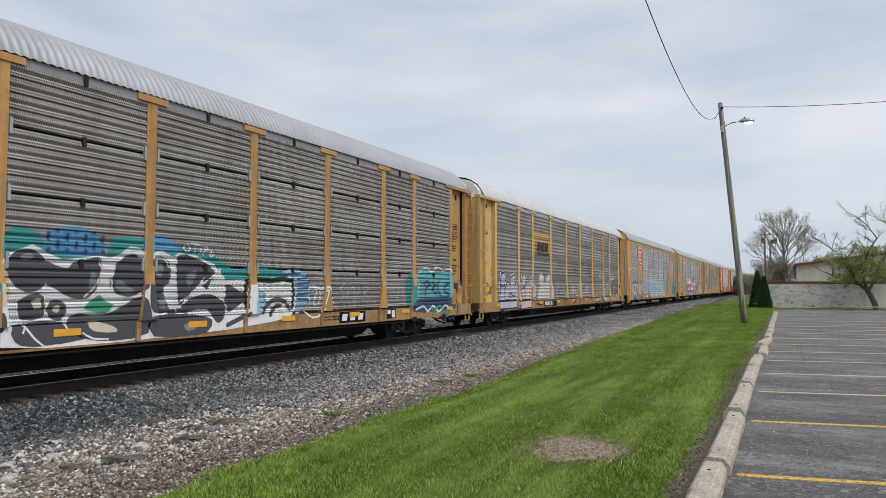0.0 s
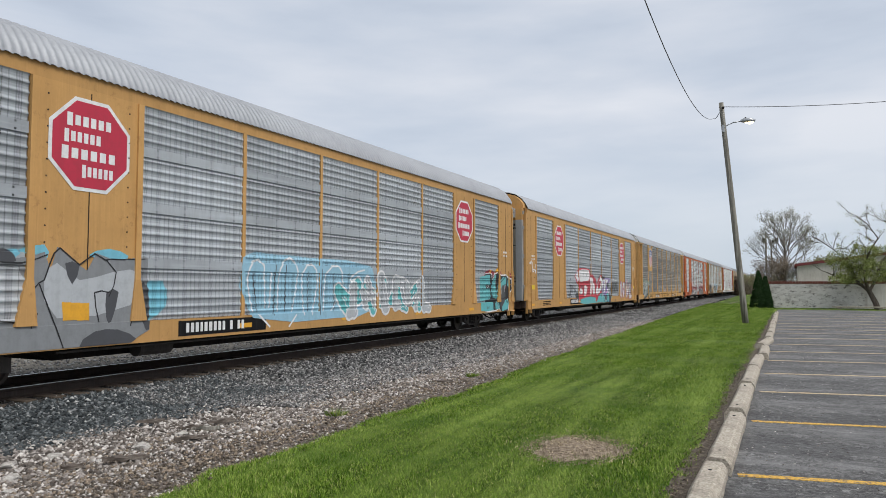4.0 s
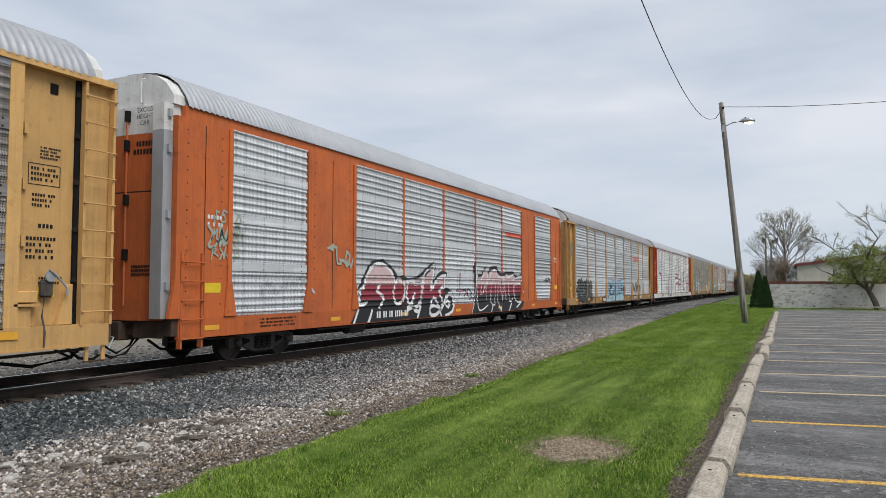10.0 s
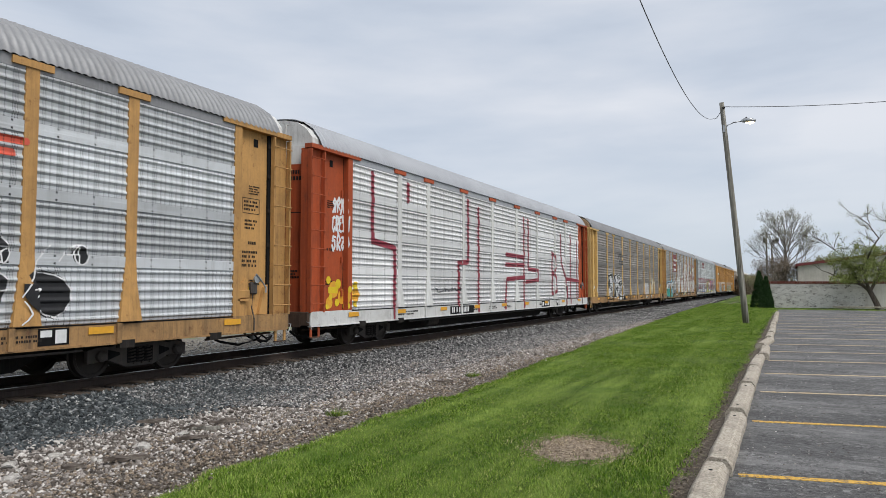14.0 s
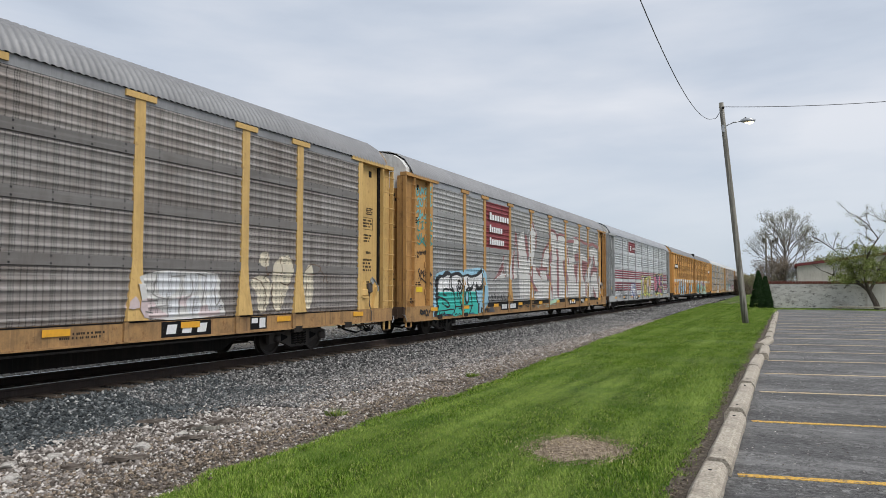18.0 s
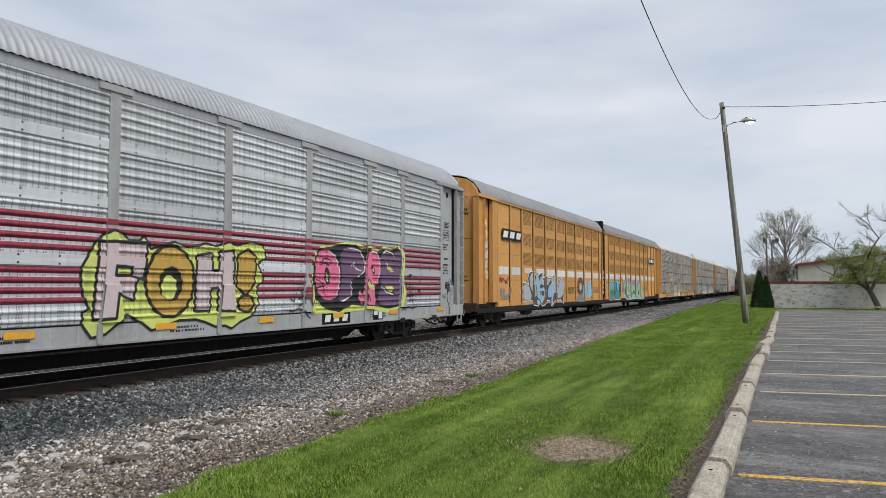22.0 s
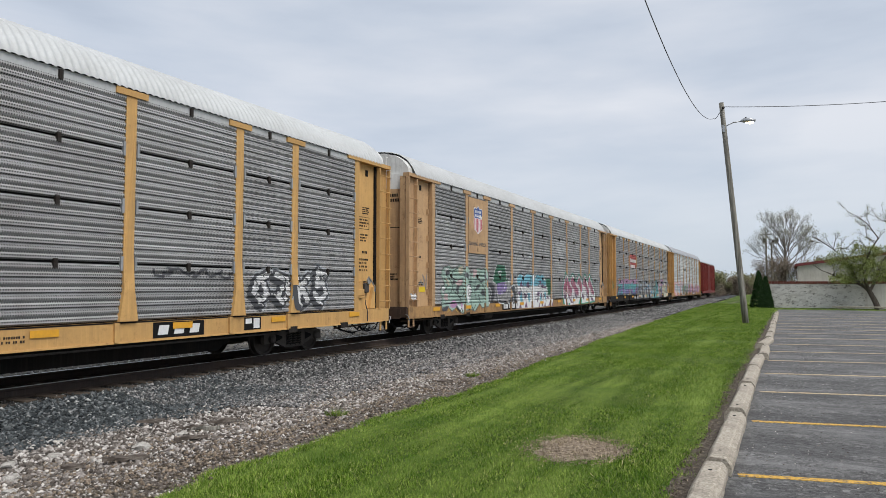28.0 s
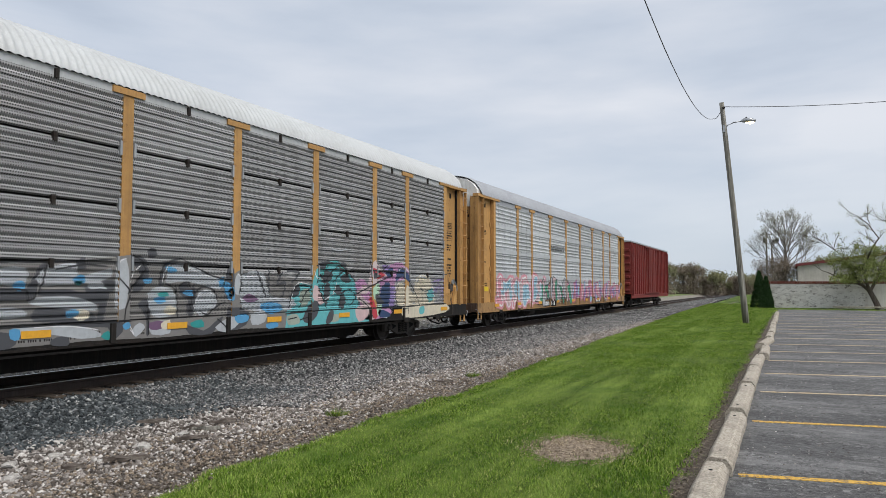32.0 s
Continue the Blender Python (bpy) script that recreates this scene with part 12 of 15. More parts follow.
    blob("P", "paint_silver", 1.4, 0.0, [[(12.75, 1.54),(12.98, 1.67),(13.26, 1.65),(13.43, 1.48),(13.44, 1.21),(13.27, 1.1),(12.87, 1.12)],
        [(13.93, 1.25),(14, 1.53),(14.23, 1.62),(14.47, 1.53),(14.54, 1.29),(14.32, 1.18),(14.08, 1.07)],
        [(15.05, 1.77),(15.14, 1.96),(15.28, 1.87),(15.25, 1.52),(15.08, 1.52)], [(9.98, 1.35),(10.33, 1.32),(10.39, 1.21),(9.98, 1.18)]])
    blob("P", "paint_silver", 1.4, 0.0, [[(10.16, 1.05),(10.53, 1.05),(11.22, 1.02),(11.66, 0.91),(11.75, 0.81),(11.33, 0.8),(10.82, 0.9),(10.35, 0.9)],
        [(12.39, 0.88),(12.56, 1.01),(12.69, 0.92),(12.49, 0.76)], [(12.82, 0.99),(13.28, 1.02),(13.28, 0.78),(12.85, 0.78)],
        [(15.32, 1.94),(15.87, 2),(16.07, 1.9),(16.28, 1.45),(17.12, 1.37),(17.01, 1.13),(15.33, 1.18)], [(15.61, 1.08),(16.09, 1.1),(16.05, 0.87),(15.63, 0.83)],
        [(14.49, 0.83),(14.98, 1.04),(15.25, 0.91),(14.82, 0.71)]])
    blob("P", "paint_cream", 1.8, 0.0, [[(13.13, 1.22),(13.3, 1.32),(13.48, 1.18),(13.27, 1.13)], [(11.21, 1.26),(11.43, 1.29),(11.54, 1.17),(11.38, 1.1),(11.24, 1.14)],
        [(13.07, 0.98),(13.28, 1.04),(13.25, 0.87),(13.09, 0.88)]])
    blob("P", "paint_blue", 2.0, 0.0, [[(10.19, 1.74),(10.32, 1.76),(10.38, 1.67),(10.27, 1.6),(10.18, 1.65)],
        [(11.2, 1.79),(11.32, 1.88),(11.43, 1.82),(11.39, 1.73),(11.24, 1.73)], [(13.18, 2.06),(13.39, 2.04),(13.42, 1.96),(13.22, 1.95)],
        [(12.65, 1.81),(12.85, 1.84),(12.82, 1.75),(12.67, 1.73)], [(12.91, 1.46),(13.13, 1.48),(13.18, 1.39),(12.97, 1.35)],
        [(13.63, 1.59),(13.84, 1.6),(13.87, 1.49),(13.66, 1.51)], [(14.59, 1.81),(14.73, 1.89),(14.76, 1.69),(14.63, 1.67)],
        [(14.87, 1.59),(15.02, 1.67),(15.04, 1.48),(14.91, 1.45)], [(11.07, 1.26),(11.27, 1.29),(11.32, 1.2),(11.13, 1.16)],
        [(10.13, 1.01),(10.29, 1.01),(10.28, 0.85),(10.15, 0.87)]])
    blob("P", "paint_blue", 2.0, 0.0, [[(12.19, 0.98),(12.31, 1.04),(12.37, 0.95),(12.26, 0.9)], [(15.93, 1.29),(16.52, 1.3),(16.69, 1.14),(16.28, 1.04),(15.97, 1.16)],
        [(15.07, 1.04),(15.48, 1.07),(15.48, 0.92),(15.16, 0.89)], [(14.71, 1.77),(14.97, 1.71),(15.06, 1.4),(14.87, 1.41)],
        [(16.09, 0.82),(16.45, 0.86),(16.53, 0.75),(16.19, 0.71)]])
    blob("P", "paint_teal", 2.0, 0.0, [[(11.75, 0.81),(11.88, 0.9),(12, 0.81),(11.89, 0.74)], [(11.2, 1.75),(11.37, 1.77),(11.31, 1.69)],
        [(13.8, 0.95),(14.1, 1.01),(14.17, 0.86),(13.89, 0.86)], [(12.99, 1.54),(13.21, 1.58),(13.24, 1.5),(13.04, 1.48)]])
    blob("P", "paint_plum", 1.6, 0.0, [[(12.79, 1),(13.11, 1.02),(13.09, 0.88),(12.82, 0.87)], [(15.33, 1.42),(15.51, 1.52),(15.85, 1.39),(15.51, 1.32)]])
    brush("P", "paint_black", 2.6, 0.014, [[(9.95, 2.05),(10.69, 2.07),(11.29, 2.11),(11.92, 2.15)], [(9.49, 1.04),(10.53, 1.05),(11.54, 1.06),(12.87, 1.07),(14.9, 1.08)],
        [(10.4, 1.46),(10.51, 1.49),(10.66, 1.74),(10.71, 2.03)], [(10.89, 1.96),(11.4, 2.05),(11.85, 2.03)],
        [(12.4, 2.25),(12.6, 2.15),(12.68, 1.99),(12.54, 1.81),(12.36, 1.65)], [(13.01, 1.73),(13.06, 1.99),(13.27, 2.17),(13.56, 2.23)],
        [(13.56, 2.23),(13.91, 2.08),(14.38, 1.9),(14.76, 1.84)], [(13.43, 1.69),(13.47, 1.1)], [(13.49, 1.63),(13.57, 1.74),(13.75, 1.76),(13.84, 1.62),(14.07, 1.65)],
        [(13.79, 1.09),(13.82, 1.37),(13.99, 1.62),(14.24, 1.67),(14.47, 1.58),(14.54, 1.39)], [(14.08, 1.19),(14.26, 1.09),(14.48, 1.24),(14.77, 1.35)]])
    brush("P", "paint_black", 2.6, 0.014, [[(12.09, 1.83),(12.24, 1.7),(12.35, 1.55),(12.25, 1.29),(12.23, 1.04)], [(12.29, 1.55),(12.46, 1.75),(12.66, 1.98)],
        [(12.75, 1.33),(12.77, 0.79)], [(13.15, 1.73),(13.34, 1.67),(13.46, 1.52)], [(14.55, 1),(14.75, 0.87),(14.89, 0.74)], [(9.97, 1.64),(10.38, 1.62),(10.42, 1.46)],
        [(12.45, 2.12),(13.68, 2.14),(14.87, 2.13)]])
    brush("P", "paint_white", 2.4, 0.009, [[(13.09, 1.76),(13.14, 1.97),(13.3, 2.11)], [(13.62, 2.09),(13.98, 1.97),(14.63, 1.8)],
        [(13.93, 1.08),(13.91, 1.31),(14.06, 1.53),(14.24, 1.6),(14.44, 1.51)], [(12.03, 1.97),(12.11, 2.13),(12.23, 2.18)], [(12.34, 1.75),(12.43, 1.96),(12.61, 2.07)],
        [(10.69, 1.91),(10.99, 1.99),(11.28, 2.03)], [(12.36, 0.89),(12.44, 0.81),(12.36, 0.95)], [(10.53, 1.03),(11.22, 1.01),(11.68, 0.93)],
        [(15.14, 1.96),(15.32, 1.87),(15.91, 1.93),(16.11, 1.64),(16.28, 1.45)]])
    blob("P", "paint_charcoal", 2.6, 0.011, [
        [(12.94, 2.31),(12.92, 2.36),(12.86, 2.39),(12.8, 2.39),(12.75, 2.35),(12.73, 2.3),(12.75, 2.25),(12.8, 2.23),(12.87, 2.23),(12.92, 2.26)]])
    brush("P", "paint_charcoal", 2.4, 0.029, [[(15.78, 2.03),(15.96, 1.71),(16.08, 1.45)], [(16.2, 2.06),(16.17, 1.77),(16.24, 1.45)],
        [(16.68, 2.02),(16.47, 1.71),(16.79, 1.78),(16.69, 1.44)], [(16.89, 2.05),(17.33, 2.03),(17.06, 1.78)]])
    shapes("P", "paint_aqua", 1.2, 0.014, [
        [(16.81, 0.71),(16.9, 1.24),(17.11, 1.62),(17.44, 1.78),(17.84, 1.71),(18.02, 2.1),(18.39, 2.31),(19.03, 2.35),(19.36, 2.1),(19.81, 1.83),(19.99, 1.33),(20.17, 1.09),(20.77, 0.89),(20.62, 0.7),(18.04, 0.73)]])
    blob("P", "paint_sage", 1.6, 0.0, [[(16.86, 0.97),(17.23, 1.01),(17.35, 0.79),(16.91, 0.77)], [(17.34, 1.5),(17.68, 1.64),(17.8, 1.36),(17.45, 1.16)],
        [(18.53, 0.91),(19.05, 0.95),(19, 0.77),(18.59, 0.76)]])
    blob("P", "paint_charcoal", 2.0, 0.0, [
        [(17.36, 1.57),(17.36, 1.67),(17.31, 1.73),(17.21, 1.73),(17.11, 1.67),(17.05, 1.57),(17.04, 1.48),(17.09, 1.42),(17.19, 1.42),(17.29, 1.48)],
        [(17.46, 0.88),(17.68, 1.15),(17.94, 1.33),(18.16, 1.21),(18.04, 0.93),(17.69, 0.77)], [(18.44, 0.77),(18.58, 1.02),(18.79, 1.05),(18.74, 0.81),(18.54, 0.71)],
        [(18.27, 2),(18.52, 2.11),(18.77, 1.97),(18.57, 1.79),(18.27, 1.79)], [(18.4, 1.71),(18.57, 1.79),(18.65, 1.57),(18.48, 1.2),(18.35, 1.42)],
        [(19.09, 1.88),(19.36, 2.04),(19.64, 1.82),(19.36, 1.79)], [(18.14, 2.27),(18.64, 2.35),(18.57, 2.2),(18.22, 2.13)],
        [(19.03, 2.24),(19.3, 2.34),(19.41, 2.16),(19.14, 2.09)]])
    blob("P", "paint_charcoal", 2.0, 0.0, [[(19.05, 1.34),(19.26, 1.49),(19.37, 1.26),(19.16, 1.04)], [(18.83, 1.64),(19.04, 1.73),(19.2, 1.52),(18.94, 1.46)]])
    blob("P", "paint_rose", 1.6, 0.0, [[(17.93, 1.71),(18.18, 1.61),(18.38, 1.28),(18.04, 1.21),(17.87, 1.43)], [(20.16, 1.72),(20.61, 1.67),(20.46, 1.48)],
        [(20.02, 0.7),(20.47, 0.84),(20.53, 1.08),(20.17, 1.16),(19.82, 1.02)]])
    blob("P", "paint_orchid", 1.2, 0.0, [[(19.81, 1.76),(20.31, 1.88),(20.61, 1.48),(20.47, 1.03),(20.05, 1.09)],
        [(21.14, 1.8),(21.73, 2.31),(22.5, 2.41),(23.02, 1.99),(22.08, 1.81),(21.74, 1.3),(21.41, 1)], [(20.17, 0.75),(21.74, 0.79),(21.67, 1.05),(20.47, 0.97)]])
    shapes("P", "paint_blush", 2.0, 0.019, [
        [(20.63, 2.28),(20.88, 2.42),(21.27, 2.14),(21.53, 2.01),(21.14, 1.87),(20.76, 1.72),(20.4, 1.48),(20.04, 1.48),(20.46, 1.24),(20.77, 0.99),(20.96, 0.79),(20.65, 0.73),(20.46, 1.08),(19.93, 1.36),(19.99, 1.56),(20.52, 1.72),(20.64, 2.04)]])
    blob("P", "paint_red", 2.2, 0.0, [[(20.76, 2.21),(21.01, 2.16),(21.47, 2.04),(21.14, 1.9),(20.82, 1.96)], [(20.58, 1.4),(20.83, 1.23),(21.02, 0.82),(20.77, 0.79)]])
    blob("P", "paint_charcoal", 2.6, 0.0, [[(20.82, 2.09),(21.21, 2),(20.82, 1.9)], [(20.89, 1.47),(21.24, 1.34),(21.41, 1.17),(20.96, 1.21)]])
    blob("P", "paint_mint", 2.0, 0.0, [[(20.77, 1.64),(21.14, 1.77),(21.08, 1.39),(20.83, 1.31)], [(20.9, 1.02),(21.28, 1.17),(21.15, 0.88),(20.9, 0.82)]])
    blob("P", "paint_navy", 2.0, 0.0, [[(21.24, 1.64),(21.74, 1.81),(21.67, 1.05),(21.21, 1.14)], [(21.53, 2.14),(21.94, 2.25),(21.87, 1.98),(21.6, 1.94)],
        [(22.08, 1.81),(22.22, 2.15),(22.5, 2.27),(23.02, 1.96),(22.94, 1.81),(22.5, 1.99)], [(21.09, 1.01),(21.61, 0.93),(21.74, 0.79),(21.15, 0.78)]])
    blob("P", "paint_violet", 1.8, 0.0, [[(21.74, 1.6),(22.08, 1.67),(22.01, 1.12),(21.74, 1.04)], [(21.27, 2.3),(21.73, 2.31),(21.53, 2.11)]])
    blob("P", "paint_cream", 2.0, 0.02, [[(22.15, 1.67),(22.5, 1.78),(22.72, 1.46),(22.58, 1.11),(22.22, 1.15)], [(22.8, 1.71),(23.33, 1.27),(23.02, 1.14),(22.65, 1.11)],
        [(22.51, 1.02),(23.56, 1.12),(25.68, 1.04),(25.59, 0.81),(23.56, 0.72),(22.58, 0.76)],
        [(23.36, 1.81),(23.75, 2.04),(24.36, 1.97),(24.62, 1.44),(24.7, 1.1),(23.4, 1.09)]])
    blob("P", "paint_aqua", 2.4, 0.0, [[(23.64, 0.99),(23.96, 1.04),(23.96, 0.82),(23.64, 0.79)], [(24.2, 1.45),(24.53, 1.63),(24.7, 1.37),(24.37, 1.14)]])
    brush("P", "paint_black", 2.8, 0.018, [[(18.02, 2.21),(19.03, 2.3),(19.81, 1.83)], [(18.27, 1.61),(18.47, 1.86),(18.77, 2.09),(19.03, 2.24)],
        [(18.03, 1.76),(18.17, 1.99),(18.42, 1.79)], [(18.78, 1.79),(19.09, 2.02),(19.36, 2.1)], [(19.05, 1.12),(19.15, 1.49),(19.59, 1.61)],
        [(16.95, 1.17),(17.03, 1.51),(17.33, 1.71),(17.74, 1.67)], [(17.34, 1.16),(17.56, 1.5),(17.84, 1.67)], [(20.6, 2.41),(20.89, 2.03),(21.6, 2.31),(21.01, 2.43)],
        [(19.93, 1.48),(20.76, 1.72),(21.73, 1.98)], [(19.99, 1.36),(20.46, 1.16),(20.77, 0.79)], [(22.22, 1.03),(22.08, 1.46),(22.29, 1.7)],
        [(22.94, 1.85),(23.4, 1.45),(23.64, 1.09)], [(18.15, 1.64),(18.33, 1.35),(18.48, 1.13)]])
    brush("P", "paint_black", 3.0, 0.017, [[(16.8, 1.03),(18.04, 1.07),(20.17, 1.07),(22.08, 1.05),(24.37, 1.09),(25.59, 1.1)],
        [(18.17, 2.13),(19.58, 2.13),(21.73, 2.14),(22.94, 2.1),(25.68, 2.1)], [(19.59, 1.18),(19.87, 1.4),(19.64, 1.56)], [(21.74, 0.79),(21.88, 1.04),(22.15, 1.12)]])
    brush("P", "paint_tealbright", 2.2, 0.018, [[(19.03, 2.3),(19.19, 2.19),(19.47, 2.1)], [(18.27, 1.93),(18.51, 2.23),(18.93, 2.33)]])
    brush("P", "paint_white", 2.8, 0.013, [[(17.93, 2.07),(18.03, 1.9),(18.27, 1.87)], [(17.01, 1.17),(17.07, 1.57),(17.33, 1.78),(17.79, 1.71)],
        [(22.08, 1.21),(22.01, 1.55),(22.29, 1.81)], [(22.29, 2.16),(22.65, 2.27),(23.17, 1.96)], [(23.36, 1.81),(23.87, 2.08),(24.53, 1.86),(24.79, 1.15)],
        [(18.4, 1.35),(18.78, 1.49),(18.93, 1.79)]])
    brush("P", "paint_violet", 2.8, 0.017, [[(24.7, 2.01),(24.87, 1.44),(25.05, 1.92),(25.23, 1.24)], [(24.53, 1.82),(25.45, 1.92),(25.31, 1.34)],
        [(24.62, 1.44),(25.23, 1.73),(25.4, 1.24)]])
    brush("P", "paint_silver", 2.4, 0.019, [[(23.48, 1.82),(23.71, 2),(24.2, 1.93)], [(24.79, 1.15),(25.23, 1.44),(25.4, 2.02)],
        [(18.66, 2.68),(19.03, 2.63),(19.41, 2.71)]])
    brush("P", "paint_black", 2.8, 0.014, [[(23.71, 1.63),(24.04, 1.52),(24.45, 1.59)], [(23.87, 1.45),(23.88, 1.23)], [(24.12, 1.41),(24.37, 1.26)],
        [(22.62, 0.97),(22.87, 1.01),(22.87, 0.82)], [(26.29, 2.13),(26.14, 1.83),(26.48, 1.43),(26.33, 1.12)], [(16.91, 0.9),(17.21, 0.93)],
        [(17.37, 0.87),(17.8, 0.94)]])
    brush("B", "paint_white", 2.4, 0.015, [
        [(19.57, 2.03),(19.6, 2.2),(19.63, 2.32),(19.7, 2.33),(19.92, 2.3),(20.13, 2.26),(20.38, 2.27),(20.6, 2.31),(20.87, 2.26),(21.19, 2.23),(21.58, 2.28),(21.51, 2.17),(21.38, 1.99),(21.34, 1.85),(21.39, 1.69),(21.51, 1.57),(21.6, 1.51)],
        [(20.58, 2.3),(20.52, 2.15),(20.52, 1.97),(20.55, 1.8)],
        [(20.41, 1.74),(20.63, 1.75),(20.77, 1.86),(20.94, 1.97),(21.09, 1.97),(21.2, 1.88),(21.19, 1.77),(21.06, 1.71),(20.92, 1.77),(20.94, 1.84),(21.05, 1.88),(21.12, 1.84)],
        [(20.24, 1.74),(20.43, 1.71),(20.58, 1.56),(20.66, 1.41),(20.69, 1.22),(20.6, 1),(20.5, 0.9),(20.39, 0.76)]])
    brush("B", "paint_white", 2.4, 0.015, [[(21.6, 1.51),(21.46, 1.49),(21.35, 1.4),(21.29, 1.28),(21.36, 1.16),(21.39, 1),(21.3, 0.85),(21.22, 0.74)]])
    brush("B", "paint_white", 2.4, 0.015, [
        [(19.58, 1.88),(19.69, 1.74),(19.76, 1.83),(19.84, 1.91),(19.92, 1.88),(19.9, 1.78),(19.82, 1.64),(19.7, 1.46),(19.65, 1.4),(19.76, 1.31),(19.81, 1.13),(19.8, 0.96),(19.7, 0.84),(19.62, 0.8)],
        [(19.72, 1.76),(19.78, 1.77),(19.76, 1.81)], [(20.78, 1.31),(20.85, 1.36),(21.02, 1.38),(21.22, 1.5)], [(21.22, 1.5),(21.13, 1.3),(21.12, 1.15)],
        [(21.24, 1.5),(21.31, 1.36)], [(20.8, 1.09),(20.92, 1.12),(21.01, 1.04)], [(20.87, 0.88),(20.95, 1.02),(20.86, 1.01),(20.89, 0.88),(20.97, 0.93)],
        [(20.74, 1.56),(20.79, 1.41)], [(20.84, 1.37),(20.88, 1.6)], [(20.88, 1.6),(21, 1.44),(21.12, 1.54),(21, 1.54)]])
    brush("B", "paint_white", 2.4, 0.012, [[(21.57, 1.85),(21.64, 1.75),(21.69, 1.4)], [(21.67, 1.83),(21.74, 1.6),(21.77, 1.2)],
        [(21.6, 1.69),(21.96, 1.75),(22.16, 1.77)], [(21.75, 1.87),(21.84, 1.63)], [(21.88, 1.85),(21.91, 1.55)], [(21.99, 1.89),(22.06, 1.61)],
        [(21.74, 1.58),(22.04, 1.63)], [(21.63, 1.45),(21.7, 1.35)], [(21.78, 1.45),(21.78, 1.19),(21.9, 1.14)],
        [(21.85, 1.39),(21.99, 1.42),(22.1, 1.26),(22, 1.16),(21.92, 1.28)], [(22.18, 1.75),(22.23, 1.38)], [(21.73, 1.19),(21.87, 1.26)],
        [(21.79, 1.53),(21.99, 1.49),(21.97, 1.34)]])
    shapes("B", "paint_charcoal", 0.8, 0.011, [
        [(22.67, 1.97),(22.8, 2.1),(23.04, 2.16),(23.53, 2.19),(23.88, 2.19),(24.34, 2.15),(24.83, 2.14),(25.19, 2.3),(25.16, 1.77),(25.14, 1.21),(24.43, 1.17),(23.63, 1.13),(22.9, 1.08),(22.84, 1.27),(22.72, 1.59)]])
    brush("B", "paint_white", 2.4, 0.019, [[(22.64, 2.08),(22.69, 1.7),(22.83, 1.49),(22.9, 1.08)], [(22.93, 0.94),(22.85, 1.24)],
        [(22.79, 0.95),(22.66, 0.79),(23.33, 1.03)],
        [(22.64, 2.12),(22.87, 2.15),(23.3, 2.18),(23.6, 2.17),(23.88, 2.23),(24.11, 2.2),(24.25, 2.03),(24.25, 1.82),(24.16, 1.65)],
        [(23.7, 2.11),(23.55, 1.88),(23.5, 1.53),(23.41, 1.25),(23.33, 0.92),(23.4, 0.78)], [(23.4, 0.78),(23.67, 0.87)],
        [(24.34, 2.3),(24.31, 2),(24.26, 1.53),(24.2, 1.11),(24.29, 0.96),(24.17, 0.87),(23.76, 0.75),(23.67, 0.79),(23.72, 1.05)],
        [(22.98, 2.18),(23.04, 1.98),(23.08, 1.65),(23.15, 1.32)], [(23.15, 2.18),(23.19, 1.87),(23.14, 1.54)]])
    brush("B", "paint_white", 2.4, 0.019, [[(23.7, 1.83),(23.71, 1.62),(23.83, 1.69),(23.83, 1.81),(23.7, 1.85)],
        [(23.72, 1.12),(23.78, 1.42),(23.89, 1.51),(23.89, 1.35),(23.78, 1.12)]])
    brush("B", "paint_white", 2.4, 0.017, [[(24.97, 2.29),(24.83, 2.01),(24.63, 1.77),(24.46, 1.35)], [(24.46, 1.35),(24.67, 1.52),(25.02, 1.62)],
        [(24.54, 1.09),(24.71, 1.13),(24.96, 1.11),(24.79, 0.89),(24.68, 0.75)], [(24.51, 1.04),(24.51, 0.77),(24.9, 0.78),(24.93, 1.05),(24.51, 1.04)],
        [(24, 1.59),(24.26, 1.67)], [(22.95, 2.37),(22.98, 2.24),(22.91, 2.3),(22.95, 2.42)], [(23.1, 2.42),(23.12, 2.22)], [(23.38, 2.47),(23.42, 2.24)],
        [(23.6, 2.49),(23.63, 2.22)], [(24.34, 2.48),(24.37, 2.37),(24.3, 2.41),(24.37, 2.51)], [(22.87, 2.08),(22.81, 2.15),(22.65, 2.14)]])
    brush("B", "paint_white", 2.0, 0.005, [[(23.45, 2.27),(23.81, 2.46)], [(23.48, 2.37),(23.79, 2.28)], [(24.17, 2.3),(24.18, 2.06)], [(24.48, 2.31),(24.52, 2.03)],
        [(24.52, 1.89),(24.94, 2.14)], [(24.42, 1.65),(25.13, 1.9)], [(24.5, 1.28),(25.13, 1.46)]])
    brush("B", "paint_grimegrey", 1.6, 0.014, [[(19.99, 1.61),(20.09, 1.74),(20.11, 1.63)], [(19.97, 1.28),(20.08, 1.23),(20.14, 1.34),(20.06, 1.47),(20.01, 1.39)],
        [(19.83, 1.65),(19.89, 1.48)]])
